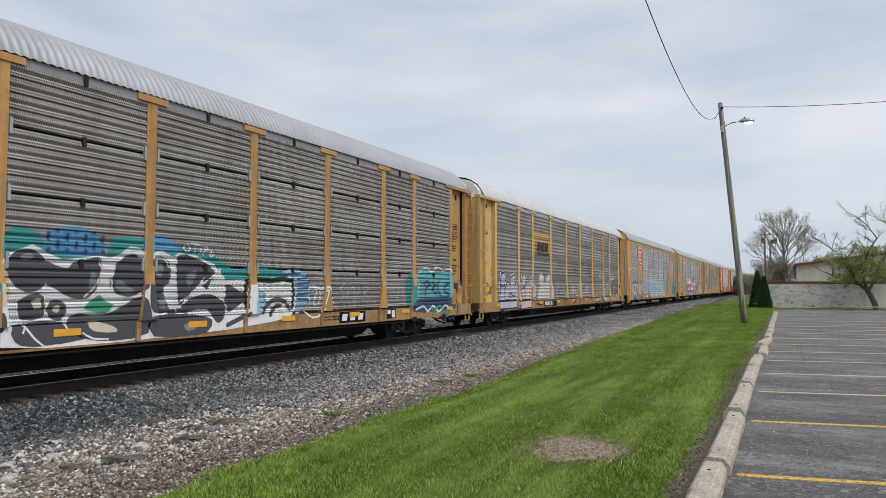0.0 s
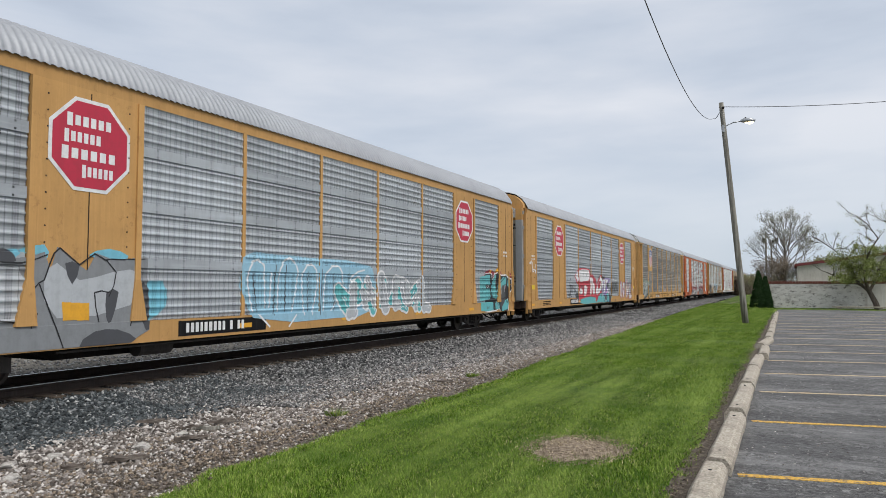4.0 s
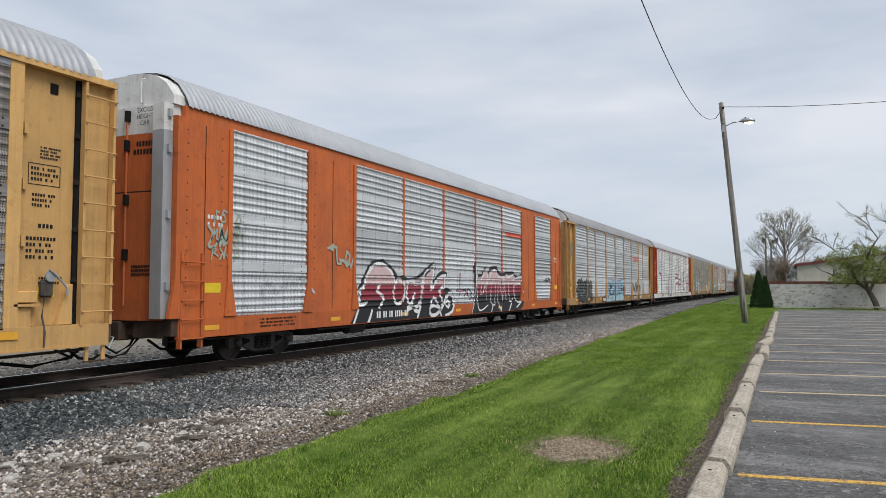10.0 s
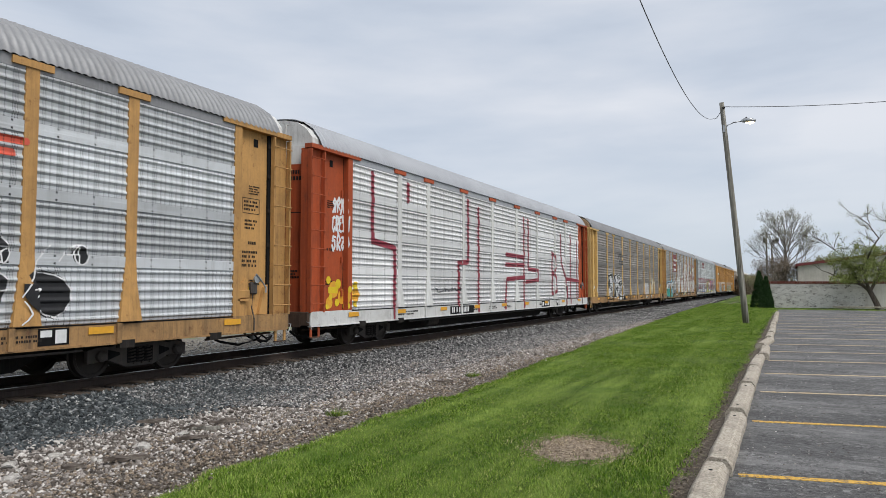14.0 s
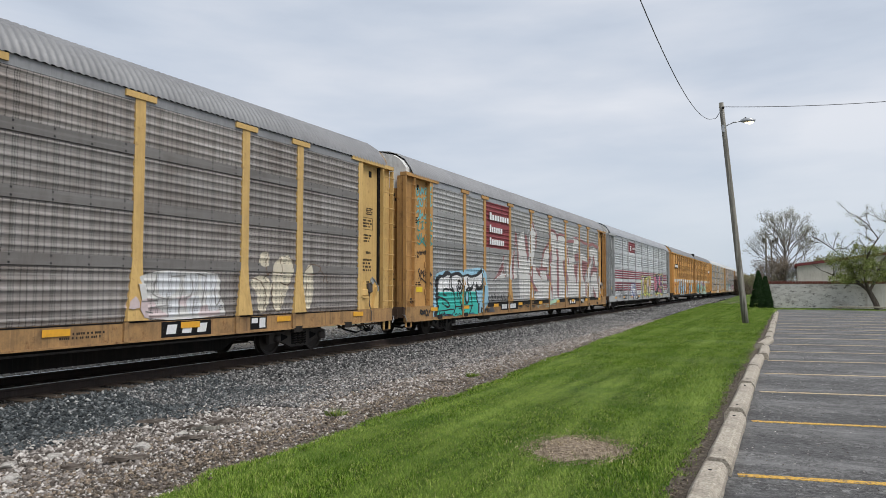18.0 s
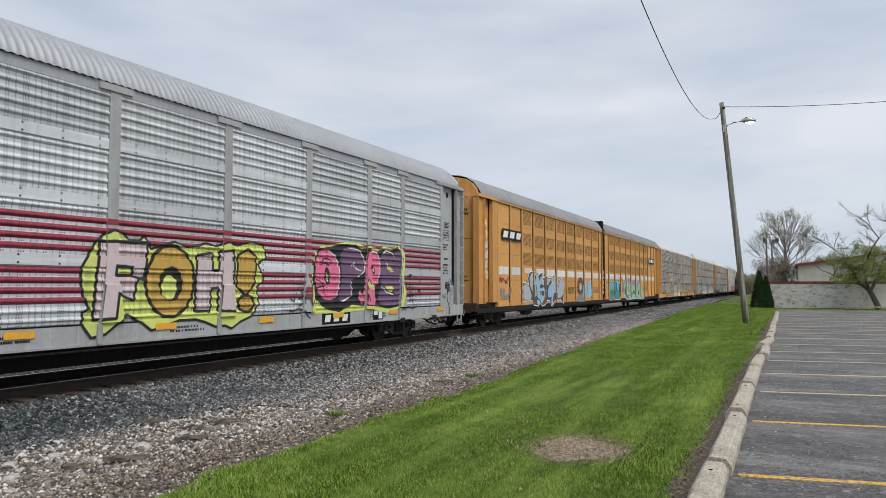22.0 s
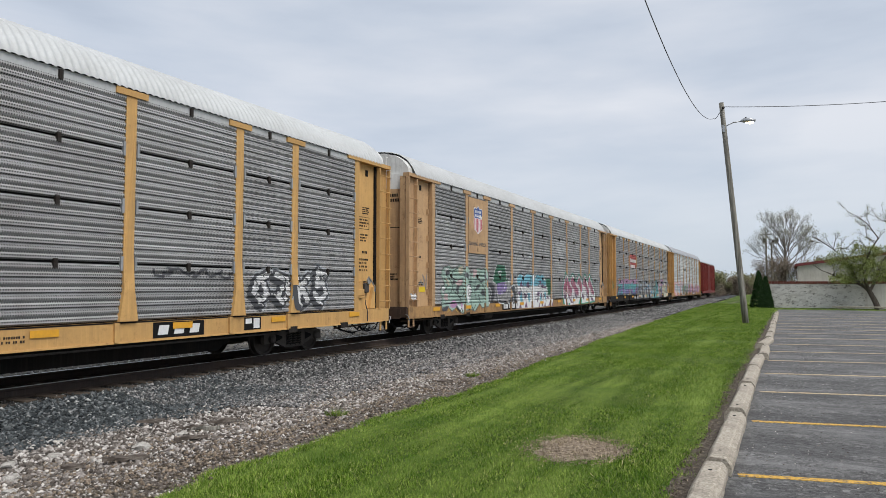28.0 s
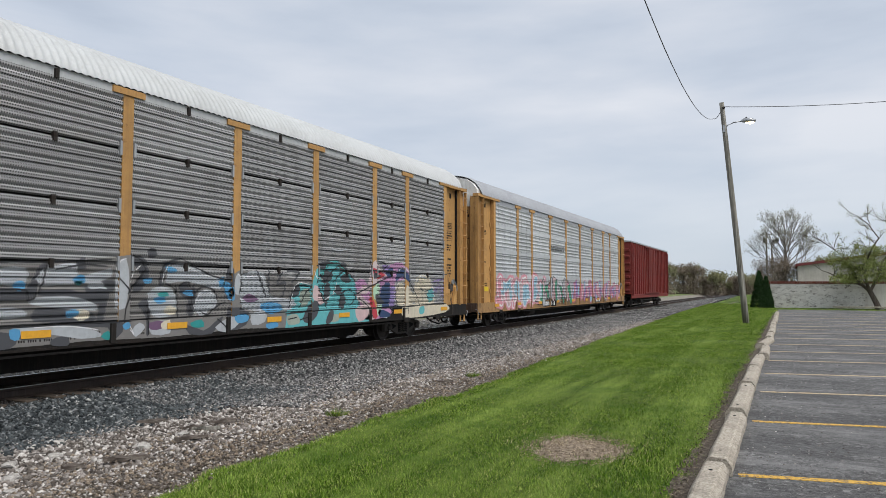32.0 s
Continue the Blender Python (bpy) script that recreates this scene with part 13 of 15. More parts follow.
    shapes("J", "paint_ghost", 1.2, 0.03, [[(7.35, 1.99),(7.77, 2.21),(8.16, 2.57),(8.33, 2.64),(8.28, 2.45),(8.09, 2.22),(8.47, 2.2),(8.53, 2.1),(7.89, 2.04)],
        [(8.68, 2.48),(8.83, 2.55),(8.84, 2.15),(8.72, 2.12)], [(9.03, 2.07),(9.07, 2.5),(9.28, 2.94),(9.43, 3.15),(9.38, 2.84),(9.32, 2.08),(9.19, 1.99)],
        [(9.51, 2.04),(9.64, 2.75),(9.81, 2.78),(9.88, 2.43),(9.91, 2.1)],
        [(10.24, 3.72),(10.51, 4.06),(10.87, 4.16),(11.02, 3.69),(11.2, 3.16),(11.35, 2.75),(11.56, 2.74),(11.7, 2.52),(11.61, 2.27),(11.76, 1.9),(11.93, 1.2),(10.42, 1.21),(10.28, 1.99),(10.15, 2.9)]])
    shapes("J", "paint_ghost", 1.2, 0.03, [
        [(11.46, 2.63),(11.67, 3.08),(11.72, 3.9),(11.82, 4.3),(12.05, 4.54),(12.28, 4.5),(12.61, 4.15),(12.74, 3.83),(12.4, 3.47),(12.23, 3),(12.03, 2.66)],
        [(11.75, 2.33),(12.32, 2.7),(12.93, 2.58),(13.59, 2.19),(13.93, 2.06),(13.95, 1.15),(12.35, 1.19),(12.95, 1.51),(12.14, 2.03)]])
    shapes("J", "paint_ghost", 1.4, 0.03, [[(12.65, 2.34),(13.19, 2.42),(13.31, 2.18),(13.49, 2.02),(13.2, 1.97),(12.66, 1.93)],
        [(12.66, 1.93),(13.58, 2.16),(14.27, 2.08),(14.39, 1.94),(14.75, 1.93),(14.7, 1.15),(12.69, 1.1)],
        [(13.34, 2.42),(14.26, 2.45),(14.3, 2.12),(13.59, 2.08),(13.41, 2.15)],
        [(13.61, 2.6),(13.57, 2.76),(13.68, 3.05),(13.86, 3.31),(14.17, 3.51),(14.63, 3.53),(14.73, 3.21),(14.48, 3.09),(14.42, 2.65)],
        [(15.02, 3.3),(15.11, 3.93),(15.04, 4.34),(15.48, 4.53),(15.89, 4.41),(16.04, 4.08),(16.06, 2.86),(16.07, 1.98),(16.12, 1.21),(15.11, 1.14),(15.08, 2.27)]])
    shapes("J", "paint_ghost", 1.4, 0.03, [
        [(16.29, 3.55),(16.33, 4.29),(16.79, 4.41),(17.53, 4.41),(17.57, 3.22),(17.27, 3.13),(17.28, 2.48),(17.5, 1.89),(17.6, 1.19),(16.53, 1.17),(16.44, 2.32)]])
    shapes("J", "paint_ghost", 1.6, 0.03, [
        [(17.87, 3.81),(18.16, 3.9),(18.29, 3.29),(19.07, 3.25),(19.35, 3.38),(19.22, 3.91),(19.34, 4.33),(20.22, 4.48),(20.34, 3.97),(19.56, 3.65),(19.47, 3.06),(19.58, 2.45),(19.85, 2.05),(20.13, 2.62),(20.36, 2.77),(20.39, 1.15),(17.97, 1.18),(18.21, 1.77),(17.97, 2.51)],
        [(20.75, 3.58),(21.46, 3.52),(22.27, 3.37),(22.05, 3.17),(20.95, 3.21),(21.21, 2.52),(21.74, 1.79),(22.23, 2.25),(22.45, 2.73),(23, 3.16),(23.2, 3.57),(22.99, 3.88),(24.09, 4.07),(24.77, 3.97),(24.92, 3.02),(23.77, 3.04),(23.83, 3.54),(23.45, 3.51),(23.3, 2.93),(22.86, 2.43),(22.86, 1.8),(23.11, 1.08),(20.79, 1.1)]])
    shapes("J", "paint_ghost", 1.6, 0.03, [[(23.16, 2.12),(23.59, 2.49),(24.43, 2.57),(24.99, 1.98),(25, 1.03),(24.25, 1.05),(23.78, 1.72),(23.47, 1.15),(23.23, 1.32)],
        [(25.35, 2.34),(25.87, 2.17),(26.42, 1.82),(26.34, 1.27),(25.58, 1.1),(25.36, 1.46)]])
    shapes("J", "paint_ghost", 1.8, 0.03, [[(14.7, 1.01),(14.78, 1.45),(14.88, 1.45),(14.89, 1)], [(14.96, 1),(14.94, 1.5),(15.05, 1.39),(15.14, 0.99)],
        [(15.08, 1.14),(17.51, 1.19),(17.52, 1.1),(15.11, 1.07)], [(17.57, 1.77),(17.82, 1.52),(17.82, 1.16),(17.62, 1.1)],
        [(20.5, 1.5),(20.68, 1.78),(20.79, 1.14),(20.51, 1.08)], [(22.4, 2.26),(22.62, 2.74),(22.75, 1.17),(22.3, 1.05)],
        [(14.77, 2.91),(14.98, 2.93),(15, 2.78),(14.77, 2.76)]])
    shapes("J", "paint_roseline", 2.45, 0.015, [[(13.16, 2.6),(13.77, 2.64),(14.38, 2.63),(14.38, 2.49),(13.78, 2.49),(13.17, 2.47)],
        [(14.27, 2.49),(14.37, 2.28),(14.5, 2.26),(14.57, 2.35),(14.73, 2.33),(14.74, 2.09),(14.56, 2.05),(14.4, 2.06),(14.3, 2.18)],
        [(13.45, 2.64),(13.5, 3.01),(13.65, 3.31),(13.96, 3.54),(14.28, 3.7),(14.69, 3.95),(14.69, 3.81),(14.28, 3.59),(13.91, 3.34),(13.68, 3.05),(13.61, 2.65)],
        [(12.64, 2.6),(12.91, 2.57),(13.28, 2.42),(13.29, 2.21),(13.45, 2.05),(13.2, 2.17),(12.91, 2.35),(12.64, 2.49)],
        [(12.59, 4.27),(12.71, 4.21),(12.77, 3.92),(12.73, 3.56),(12.61, 3.45)], [(14.85, 1.47),(14.8, 2.66),(14.96, 2.73),(15.02, 1.5),(14.96, 1.02),(14.92, 1.02)]])
    shapes("J", "paint_roseline", 2.45, 0.015, [[(14.75, 2.76),(14.71, 3.04),(14.75, 3.37),(14.94, 3.49),(15, 3.34),(15.01, 2.98)],
        [(14.76, 4.08),(14.75, 4.54),(14.85, 4.59),(14.89, 4.19)], [(15.04, 4.6),(15.37, 4.64),(15.89, 4.52),(16.09, 4.45),(15.89, 4.41),(15.48, 4.51),(15.07, 4.47)],
        [(16.01, 4.39),(16.18, 4.44),(16.22, 4.11),(16.1, 3.98)], [(15.06, 3.72),(15.2, 3.84),(15.23, 3.21),(15.11, 2.79)],
        [(16.03, 3.63),(16.17, 3.67),(16.35, 3.56),(16.42, 1.98),(16.4, 1.31),(16.29, 1.09),(16.14, 1.26),(16.05, 1.65),(16.09, 2.42)],
        [(16.21, 4.42),(16.78, 4.5),(17.54, 4.49),(17.54, 4.39),(16.79, 4.41),(16.21, 4.29)]])
    shapes("J", "paint_roseline", 2.7, 0.015, [[(17.24, 3.05),(17.47, 3.09),(17.59, 2.49),(17.57, 1.77),(17.46, 2.01),(17.35, 2.48)],
        [(17.69, 2.5),(17.79, 2.6),(17.97, 2.45),(18.24, 2.02),(18.02, 2.17),(17.87, 2.32),(17.82, 1.52),(17.72, 1.22)],
        [(17.94, 4.18),(18.53, 4.26),(19.34, 4.3),(19.34, 4.16),(18.53, 4.11),(17.97, 4.08)], [(19.33, 4.43),(19.76, 4.52),(20.33, 4.5),(20.33, 4.38),(19.66, 4.4)],
        [(18.02, 3.74),(18.16, 3.78),(18.29, 3.06),(18.41, 2.79),(18.18, 3.02)],
        [(19.36, 2.85),(19.53, 2.92),(19.68, 2.87),(20.24, 3.11),(20.16, 2.62),(19.99, 2.06),(19.88, 1.78),(19.72, 2.05),(19.5, 2.45)],
        [(19.57, 3.47),(20.35, 3.59),(20.35, 3.19),(19.7, 3.11)]])
    shapes("J", "paint_roseline", 2.7, 0.015, [
        [(21.15, 3.22),(21.72, 3.18),(22.44, 3.12),(22.28, 2.72),(22, 2.48),(21.63, 2.24),(21.69, 1.94),(21.37, 2.08),(21.21, 2.52)],
        [(21.91, 1.11),(21.96, 1.94),(22.12, 1.95),(22.19, 1.18)], [(20.74, 4.35),(21.45, 4.2),(22.43, 4.17),(22.43, 4.29),(21.6, 4.34),(20.79, 4.46)],
        [(22.66, 4.24),(23.6, 4.4),(25.05, 4.22),(24.98, 4.04),(23.6, 4.24),(22.66, 4.08)], [(22.55, 3.28),(22.84, 3.46),(23.27, 3.5),(23.15, 3.21),(22.62, 2.86)],
        [(23.83, 3.59),(24.16, 3.62),(24.16, 2.9),(23.84, 2.93)], [(23.16, 2.28),(23.3, 2.69),(23.84, 2.91),(24.92, 2.85),(24.78, 2.58),(23.78, 2.63),(23.4, 2.37)],
        [(24.78, 2.5),(24.99, 1.98),(25.07, 1.81),(24.78, 2.07)]])
    shapes("J", "paint_roseline", 2.7, 0.015, [[(23.72, 1.8),(23.98, 1.47),(24.45, 1.21),(24.52, 0.99),(23.98, 1.06)]])
    shapes("J", "paint_roseline", 2.95, 0.015, [
        [(7.19, 1.97),(7.66, 2.25),(8.21, 2.7),(8.32, 2.98),(8.4, 2.99),(8.29, 2.45),(8.54, 2.06),(8.4, 2.14),(8.24, 2.43),(7.78, 2.11)],
        [(9.35, 1.99),(9.36, 2.62),(9.48, 3.18),(9.69, 3.31),(9.58, 2.86),(9.49, 2.04)],
        [(9.71, 3.42),(9.78, 4.11),(9.96, 4.02),(10.06, 3.35),(10.23, 2.79),(10.24, 2.45),(10.04, 2.89),(9.97, 3.57)],
        [(11.08, 4.07),(11.36, 3.98),(11.55, 3.38),(11.47, 2.88),(11.23, 3.23)], [(11.93, 4.62),(12.2, 4.75),(12.56, 4.41),(12.8, 4.04),(12.48, 4.4),(12.16, 4.56)],
        [(11.54, 2.36),(11.83, 2.15),(12.34, 1.77),(12.95, 1.48),(12.54, 1.46),(11.99, 1.77)], [(11.9, 2.53),(12.09, 2.67),(12.1, 2.09),(11.98, 2.09)]])
    brush("J", "paint_white", 3.4, 0.011, [[(13.49, 2.66),(13.5, 2.94),(13.59, 3.15)], [(15.06, 3.78),(15.04, 3.66),(15.15, 3.99)], [(16, 2.91),(15.99, 2.41)],
        [(19.34, 4.39),(19.76, 4.54),(20.33, 4.52)], [(17.87, 3.87),(17.95, 3.69)], [(20.7, 3.65),(21.33, 3.56),(21.99, 3.53)],
        [(19.44, 3.12),(19.54, 2.45),(19.81, 2.08)], [(16.05, 3.75),(16.03, 4.19),(15.89, 4.37)], [(21.34, 2.45),(21.58, 2.54),(21.53, 2.31)]])
    brush("J", "paint_charcoal", 3.4, 0.007, [[(12.75, 2.46),(12.91, 2.33),(13.1, 2.17)], [(14.28, 2.06),(14.44, 2),(14.74, 2.03)], [(13.59, 2.07),(13.39, 2.18)],
        [(16.41, 1.09),(16.49, 1.25)], [(20.9, 3.23),(22.27, 3.15)], [(19.35, 3.45),(19.48, 2.58),(19.81, 1.92)], [(23.16, 1.96),(23.31, 2.45),(23.84, 2.66)]])
    brush("J", "paint_white", 3.4, 0.013, [[(7.35, 1.97),(7.77, 2.13),(8.53, 2.2)], [(7.54, 2.03),(7.66, 2.28)], [(7.77, 2.42),(7.98, 2.61),(8.31, 2.78)],
        [(8.31, 2.76),(8.36, 2.46),(8.51, 2.21)], [(9.43, 3.06),(9.63, 3.17),(9.85, 3.67)], [(9.71, 4.27),(9.75, 4.1)], [(11.36, 4.11),(11.71, 4.47),(11.99, 4.61)],
        [(12.2, 4.68),(12.69, 4.3),(12.78, 3.91)], [(12.21, 3),(12.46, 3.45)], [(13.72, 2.48),(13.92, 2.91),(14.27, 3.15)]])
    shapes("J", "paint_maroon", 2.5, 0.0, [[(15.19, 1.07),(15.34, 1.08),(15.34, 1),(15.19, 1)], [(15.6, 1.09),(15.76, 1.09),(15.76, 1.03),(15.6, 1.02)]])
    brush("J", "paint_skyaqua", 2.6, 0.008, [[(12.7, 0.73),(12.82, 0.77),(12.91, 0.73),(12.88, 0.65),(12.74, 0.64)],
        [(13.06, 0.76),(13.24, 0.79),(13.3, 0.67),(13.13, 0.65)], [(13.43, 0.78),(13.47, 0.65),(13.63, 0.66)], [(13.67, 0.78),(13.87, 0.81),(13.94, 0.66)],
        [(14.06, 0.8),(14.11, 0.66),(14.26, 0.76)], [(14.48, 0.81),(14.44, 0.69),(14.66, 0.72)], [(14.83, 0.77),(15.19, 0.8),(15.48, 0.76),(15.77, 0.79)],
        [(15.06, 1.02),(15.44, 1.04),(15.84, 1.09)], [(13.13, 0.61),(13.44, 0.64)], [(14.25, 0.8),(14.78, 0.81)]])
    blob("J", "paint_mint", 1.4, 0.0, [[(14.61, 0.82),(14.7, 1.03),(15.14, 1.03),(15.09, 0.83),(14.78, 0.77)], [(15.14, 0.98),(16.12, 1.08),(16.21, 0.94),(15.19, 0.82)]])
    blob("C", "paint_skyaqua", 0.6, 0.0, [
        [(1.92, 1.47),(1.87, 1.62),(1.75, 1.72),(1.62, 1.72),(1.51, 1.62),(1.47, 1.48),(1.52, 1.33),(1.63, 1.23),(1.77, 1.23),(1.88, 1.32)],
        [(1.84, 1.76),(2.05, 2.12),(2.64, 2.11),(2.3, 1.89)], [(1.67, 1.24),(2.12, 1.17),(2.08, 0.82),(1.87, 0.83)], [(4.18, 2.24),(4.61, 2.35),(4.66, 2.12)],
        [(5.42, 2.21),(5.83, 2.34),(6.24, 2.23),(6.03, 2.08)], [(6.45, 1.64),(7.05, 1.79),(7.16, 1.33),(6.78, 1.06),(6.51, 0.97)],
        [(3.58, 2.19),(4.18, 2.26),(4.1, 2.1),(3.58, 2.03)]])
    shapes("C", "paint_grey", 1.2, 0.012, [
        [(2, 0.71),(2.09, 1.06),(2.02, 1.29),(2.06, 1.76),(2.17, 1.98),(2.4, 2.18),(3, 2.22),(3.16, 2.05),(3.42, 2.08),(3.77, 2.25),(3.98, 2.09),(4.36, 2.13),(4.61, 2.22),(4.73, 1.89),(4.84, 2.31),(5.18, 2.06),(5.4, 1.93),(5.58, 2.24),(5.91, 2.14),(6.66, 2.21),(6.73, 0.88),(6.31, 0.69),(5.56, 0.67),(4.21, 0.66)]])
    blob("C", "paint_silver", 1.6, 0.0, [[(2.04, 1.76),(2.3, 1.93),(3.01, 1.87),(4.19, 1.96),(4.29, 1.17),(2.09, 1.15)],
        [(4.62, 1.78),(4.84, 2.06),(5.26, 1.78),(5.91, 1.93),(6.5, 1.94),(6.3, 1.34),(4.86, 1.16)]])
    blob("C", "paint_charcoal", 2.2, 0.0, [[(3.12, 2.21),(3.3, 2.2),(3.27, 2.03),(3.12, 2.02)], [(3.81, 2.23),(4.02, 2.25),(4.15, 2.07),(3.9, 2.06)],
        [(2.58, 1.69),(2.98, 1.72),(3.13, 1.33),(2.95, 1.3),(2.83, 1.58),(2.59, 1.58)], [(3.66, 1.7),(3.84, 1.71),(3.87, 1.25),(3.67, 1.28)],
        [(4.98, 2.06),(5.25, 2.04),(5.12, 1.71)], [(5.79, 1.57),(6.04, 1.58),(5.9, 1.06),(5.8, 1.13)], [(6.5, 1.7),(6.72, 1.64),(6.73, 0.88),(6.57, 1.04)],
        [(2.57, 0.67),(2.76, 0.81),(3.22, 0.82),(3.71, 0.63)], [(2.53, 0.89),(2.71, 0.91),(2.75, 0.66),(2.57, 0.65)],
        [(5.28, 0.66),(5.56, 0.9),(6.05, 0.91),(6.44, 0.72),(6.05, 0.62)]])
    brush("C", "paint_black", 2.6, 0.012, [[(2.13, 0.7),(2.09, 1.06),(2.14, 1.77),(2.3, 2.01),(2.43, 2.18),(3.12, 2.05),(3.78, 2.06),(4.23, 2.04),(4.66, 2.19)],
        [(4.42, 1.02),(4.45, 1.64),(4.62, 1.78),(4.71, 2.05),(4.88, 2.31),(5.25, 2.04),(5.54, 2.24),(5.98, 1.93),(5.84, 1.5)], [(5.78, 2.15),(6.6, 2.18)],
        [(4.54, 1.71),(4.81, 1.09),(4.98, 0.67)], [(1.49, 0.96),(1.51, 1.3),(1.6, 1.59)], [(3.79, 1.19),(4.21, 1.11),(4.52, 1.24)], [(6.31, 0.97),(6.45, 1.71)],
        [(5.65, 1.07),(5.55, 1.57),(5.84, 1.57)]])
    shapes("C", "paint_amber", 2.4, 0.0, [[(4.94, 1.42),(5.45, 1.39),(5.46, 1.1),(4.97, 1.12)]])
    brush("C", "paint_white", 2.2, 0.01, [[(0.98, 2.22),(0.96, 1.98),(1.07, 2.09)], [(1.13, 2.09),(1.19, 1.96)], [(1.28, 2.12),(1.25, 1.96)],
        [(0.94, 1.7),(0.96, 1.89),(1.08, 1.76),(1.13, 1.89)], [(1.2, 1.7),(1.22, 1.87),(1.34, 1.82)], [(1.38, 1.67),(1.47, 1.85)]])
    blob("C", "paint_sky", 1.0, 0.0, [[(9.26, 2.32),(10.32, 2.43),(11.89, 2.39),(14.67, 2.25),(14.66, 1.01),(12.76, 0.85),(9.61, 0.98)]])
    brush("C", "paint_white", 2.2, 0.024, [[(9.61, 1.12),(9.43, 1.81),(9.6, 2.24),(9.96, 2.16),(10.03, 1.2)], [(10.18, 1.2),(10.25, 1.99)],
        [(10.47, 1.1),(10.54, 2.08),(10.93, 2.36),(11.24, 2),(11.01, 1.09)], [(11.49, 0.99),(11.4, 2),(11.81, 2.23),(12.06, 1.82),(11.81, 0.98)],
        [(12.32, 1.06),(12.41, 2.02),(12.98, 2.22),(13.21, 1.73),(12.67, 1.05)], [(9.82, 1.03),(10.18, 0.76)], [(11.17, 0.99),(10.89, 0.73)],
        [(13.68, 1.03),(13.59, 1.93),(14.26, 2.14)]])
    brush("C", "paint_charcoal", 2.6, 0.014, [[(9.75, 1.12),(9.6, 1.98)], [(10.33, 1.02),(10.39, 2.17)], [(10.74, 1.09),(10.77, 2.18)], [(11.65, 1.07),(11.65, 2.04)],
        [(12.15, 0.97),(12.23, 2.11)], [(12.8, 1.05),(12.76, 2.02)], [(13.4, 1.03),(13.49, 2.03)]])
    blob("C", "paint_maroon", 0.6, 0.0, [[(23.21, 2.21),(23.75, 2.37),(24.34, 2.26),(24.77, 2.38),(25, 2.24),(25, 2.04),(23.22, 2)],
        [(25.85, 2.07),(25.94, 2.28),(26.16, 2.24),(26.22, 1.97)]])
    blob("C", "paint_amber", 0.8, 0.0, [[(23.73, 2.28),(23.84, 2.37),(23.94, 2.31),(23.87, 2.21)], [(24.34, 2.31),(24.66, 2.44),(24.82, 2.37),(24.55, 2.26)],
        [(25.86, 1.75),(26.18, 1.7),(26.12, 1.6)]])
    shapes("C", "paint_white", 1.0, 0.02, [
        [(23.21, 2.18),(23.75, 2.22),(23.93, 2.18),(23.97, 1.94),(24.11, 2.02),(24.18, 2.19),(24.43, 2.22),(24.66, 2.27),(25, 2.16),(25.53, 2.18),(25.85, 2.07),(26.22, 2.02),(26.26, 1.54),(26.05, 1.44),(25.94, 1.13),(25.76, 0.6),(24.93, 0.58),(24.71, 0.79),(24.39, 0.7),(23.26, 0.66)]])
    shapes("C", "paint_black", 1.4, 0.005, [
        [(23.21, 2.17),(23.75, 2.21),(23.89, 2.16),(23.96, 1.91),(24.13, 1.98),(24.22, 2.17),(24.45, 2.2),(24.66, 2.23),(25, 2.12),(25.53, 2.14),(25.82, 2.02),(26.18, 1.97),(26.2, 1.58),(26.02, 1.48),(25.87, 1.13),(25.71, 0.64),(24.95, 0.62),(24.71, 0.83),(24.39, 0.74),(23.26, 0.7)]])
    shapes("C", "paint_aqua", 1.8, 0.0, [
        [(22.72, 2.06),(23.22, 2.12),(23.72, 2.15),(23.8, 1.83),(23.77, 1.74),(23.32, 1.76),(23.32, 1.61),(23.77, 1.61),(23.84, 1.34),(23.79, 1.16),(22.75, 1.12)],
        [(24, 1.83),(24.23, 2.13),(24.41, 2.16),(24.38, 1.84),(24.47, 1.6),(24.66, 1.75),(24.89, 1.94),(25.23, 2.09),(25.57, 2.06),(25.55, 1.75),(25.02, 1.31),(24.48, 1.18),(24.07, 1.24),(23.87, 1.56)],
        [(25.67, 1.75),(25.78, 1.98),(26, 1.97),(25.96, 1.7),(25.79, 1.65)],
        [(22.76, 1.06),(23.25, 1.06),(24.03, 1.06),(24.14, 0.83),(24.09, 0.72),(23.26, 0.71),(22.77, 0.74)],
        [(24.28, 1),(24.48, 1.09),(24.7, 0.98),(24.82, 0.78),(24.5, 0.75),(24.31, 0.78)]])
    shapes("C", "paint_aqua", 1.8, 0.0, [[(25.09, 1.01),(25.56, 1.14),(26.02, 1.33),(25.94, 1.13),(25.69, 0.73),(25.04, 0.65)]])
    shapes("C", "paint_maroon", 2.2, 0.0, [[(24.69, 1.51),(24.88, 1.75),(25.02, 1.31)], [(25.42, 1.65),(25.48, 1.75),(25.55, 1.55)]])
    blob("C", "paint_charcoal", 2.4, 0.0, [[(24.86, 1.31),(25.01, 1.65),(25.24, 1.75),(25.44, 1.45),(25.44, 1.14),(25.21, 0.96),(24.87, 0.78)]])
    brush("C", "paint_black", 2.6, 0.023, [[(23.99, 2.15),(23.96, 1.83),(23.87, 1.61),(23.95, 1.34),(24.08, 1.12)], [(23.25, 1.14),(24.08, 1.15)],
        [(24.45, 2.17),(24.4, 1.75),(24.49, 1.56),(24.89, 1.85),(25.59, 2.14)], [(24.52, 1.56),(24.69, 1.27),(25.14, 1.16),(25.87, 1.34)],
        [(25.35, 1.45),(25.31, 1.67),(25.43, 1.77),(25.54, 1.65),(25.49, 1.45)], [(25.56, 1.04),(25.68, 1.19),(25.82, 1.23),(25.75, 1.03),(25.56, 1.04)],
        [(24.08, 1.06),(24.09, 0.78)], [(24.38, 1.14),(24.71, 0.79)]])
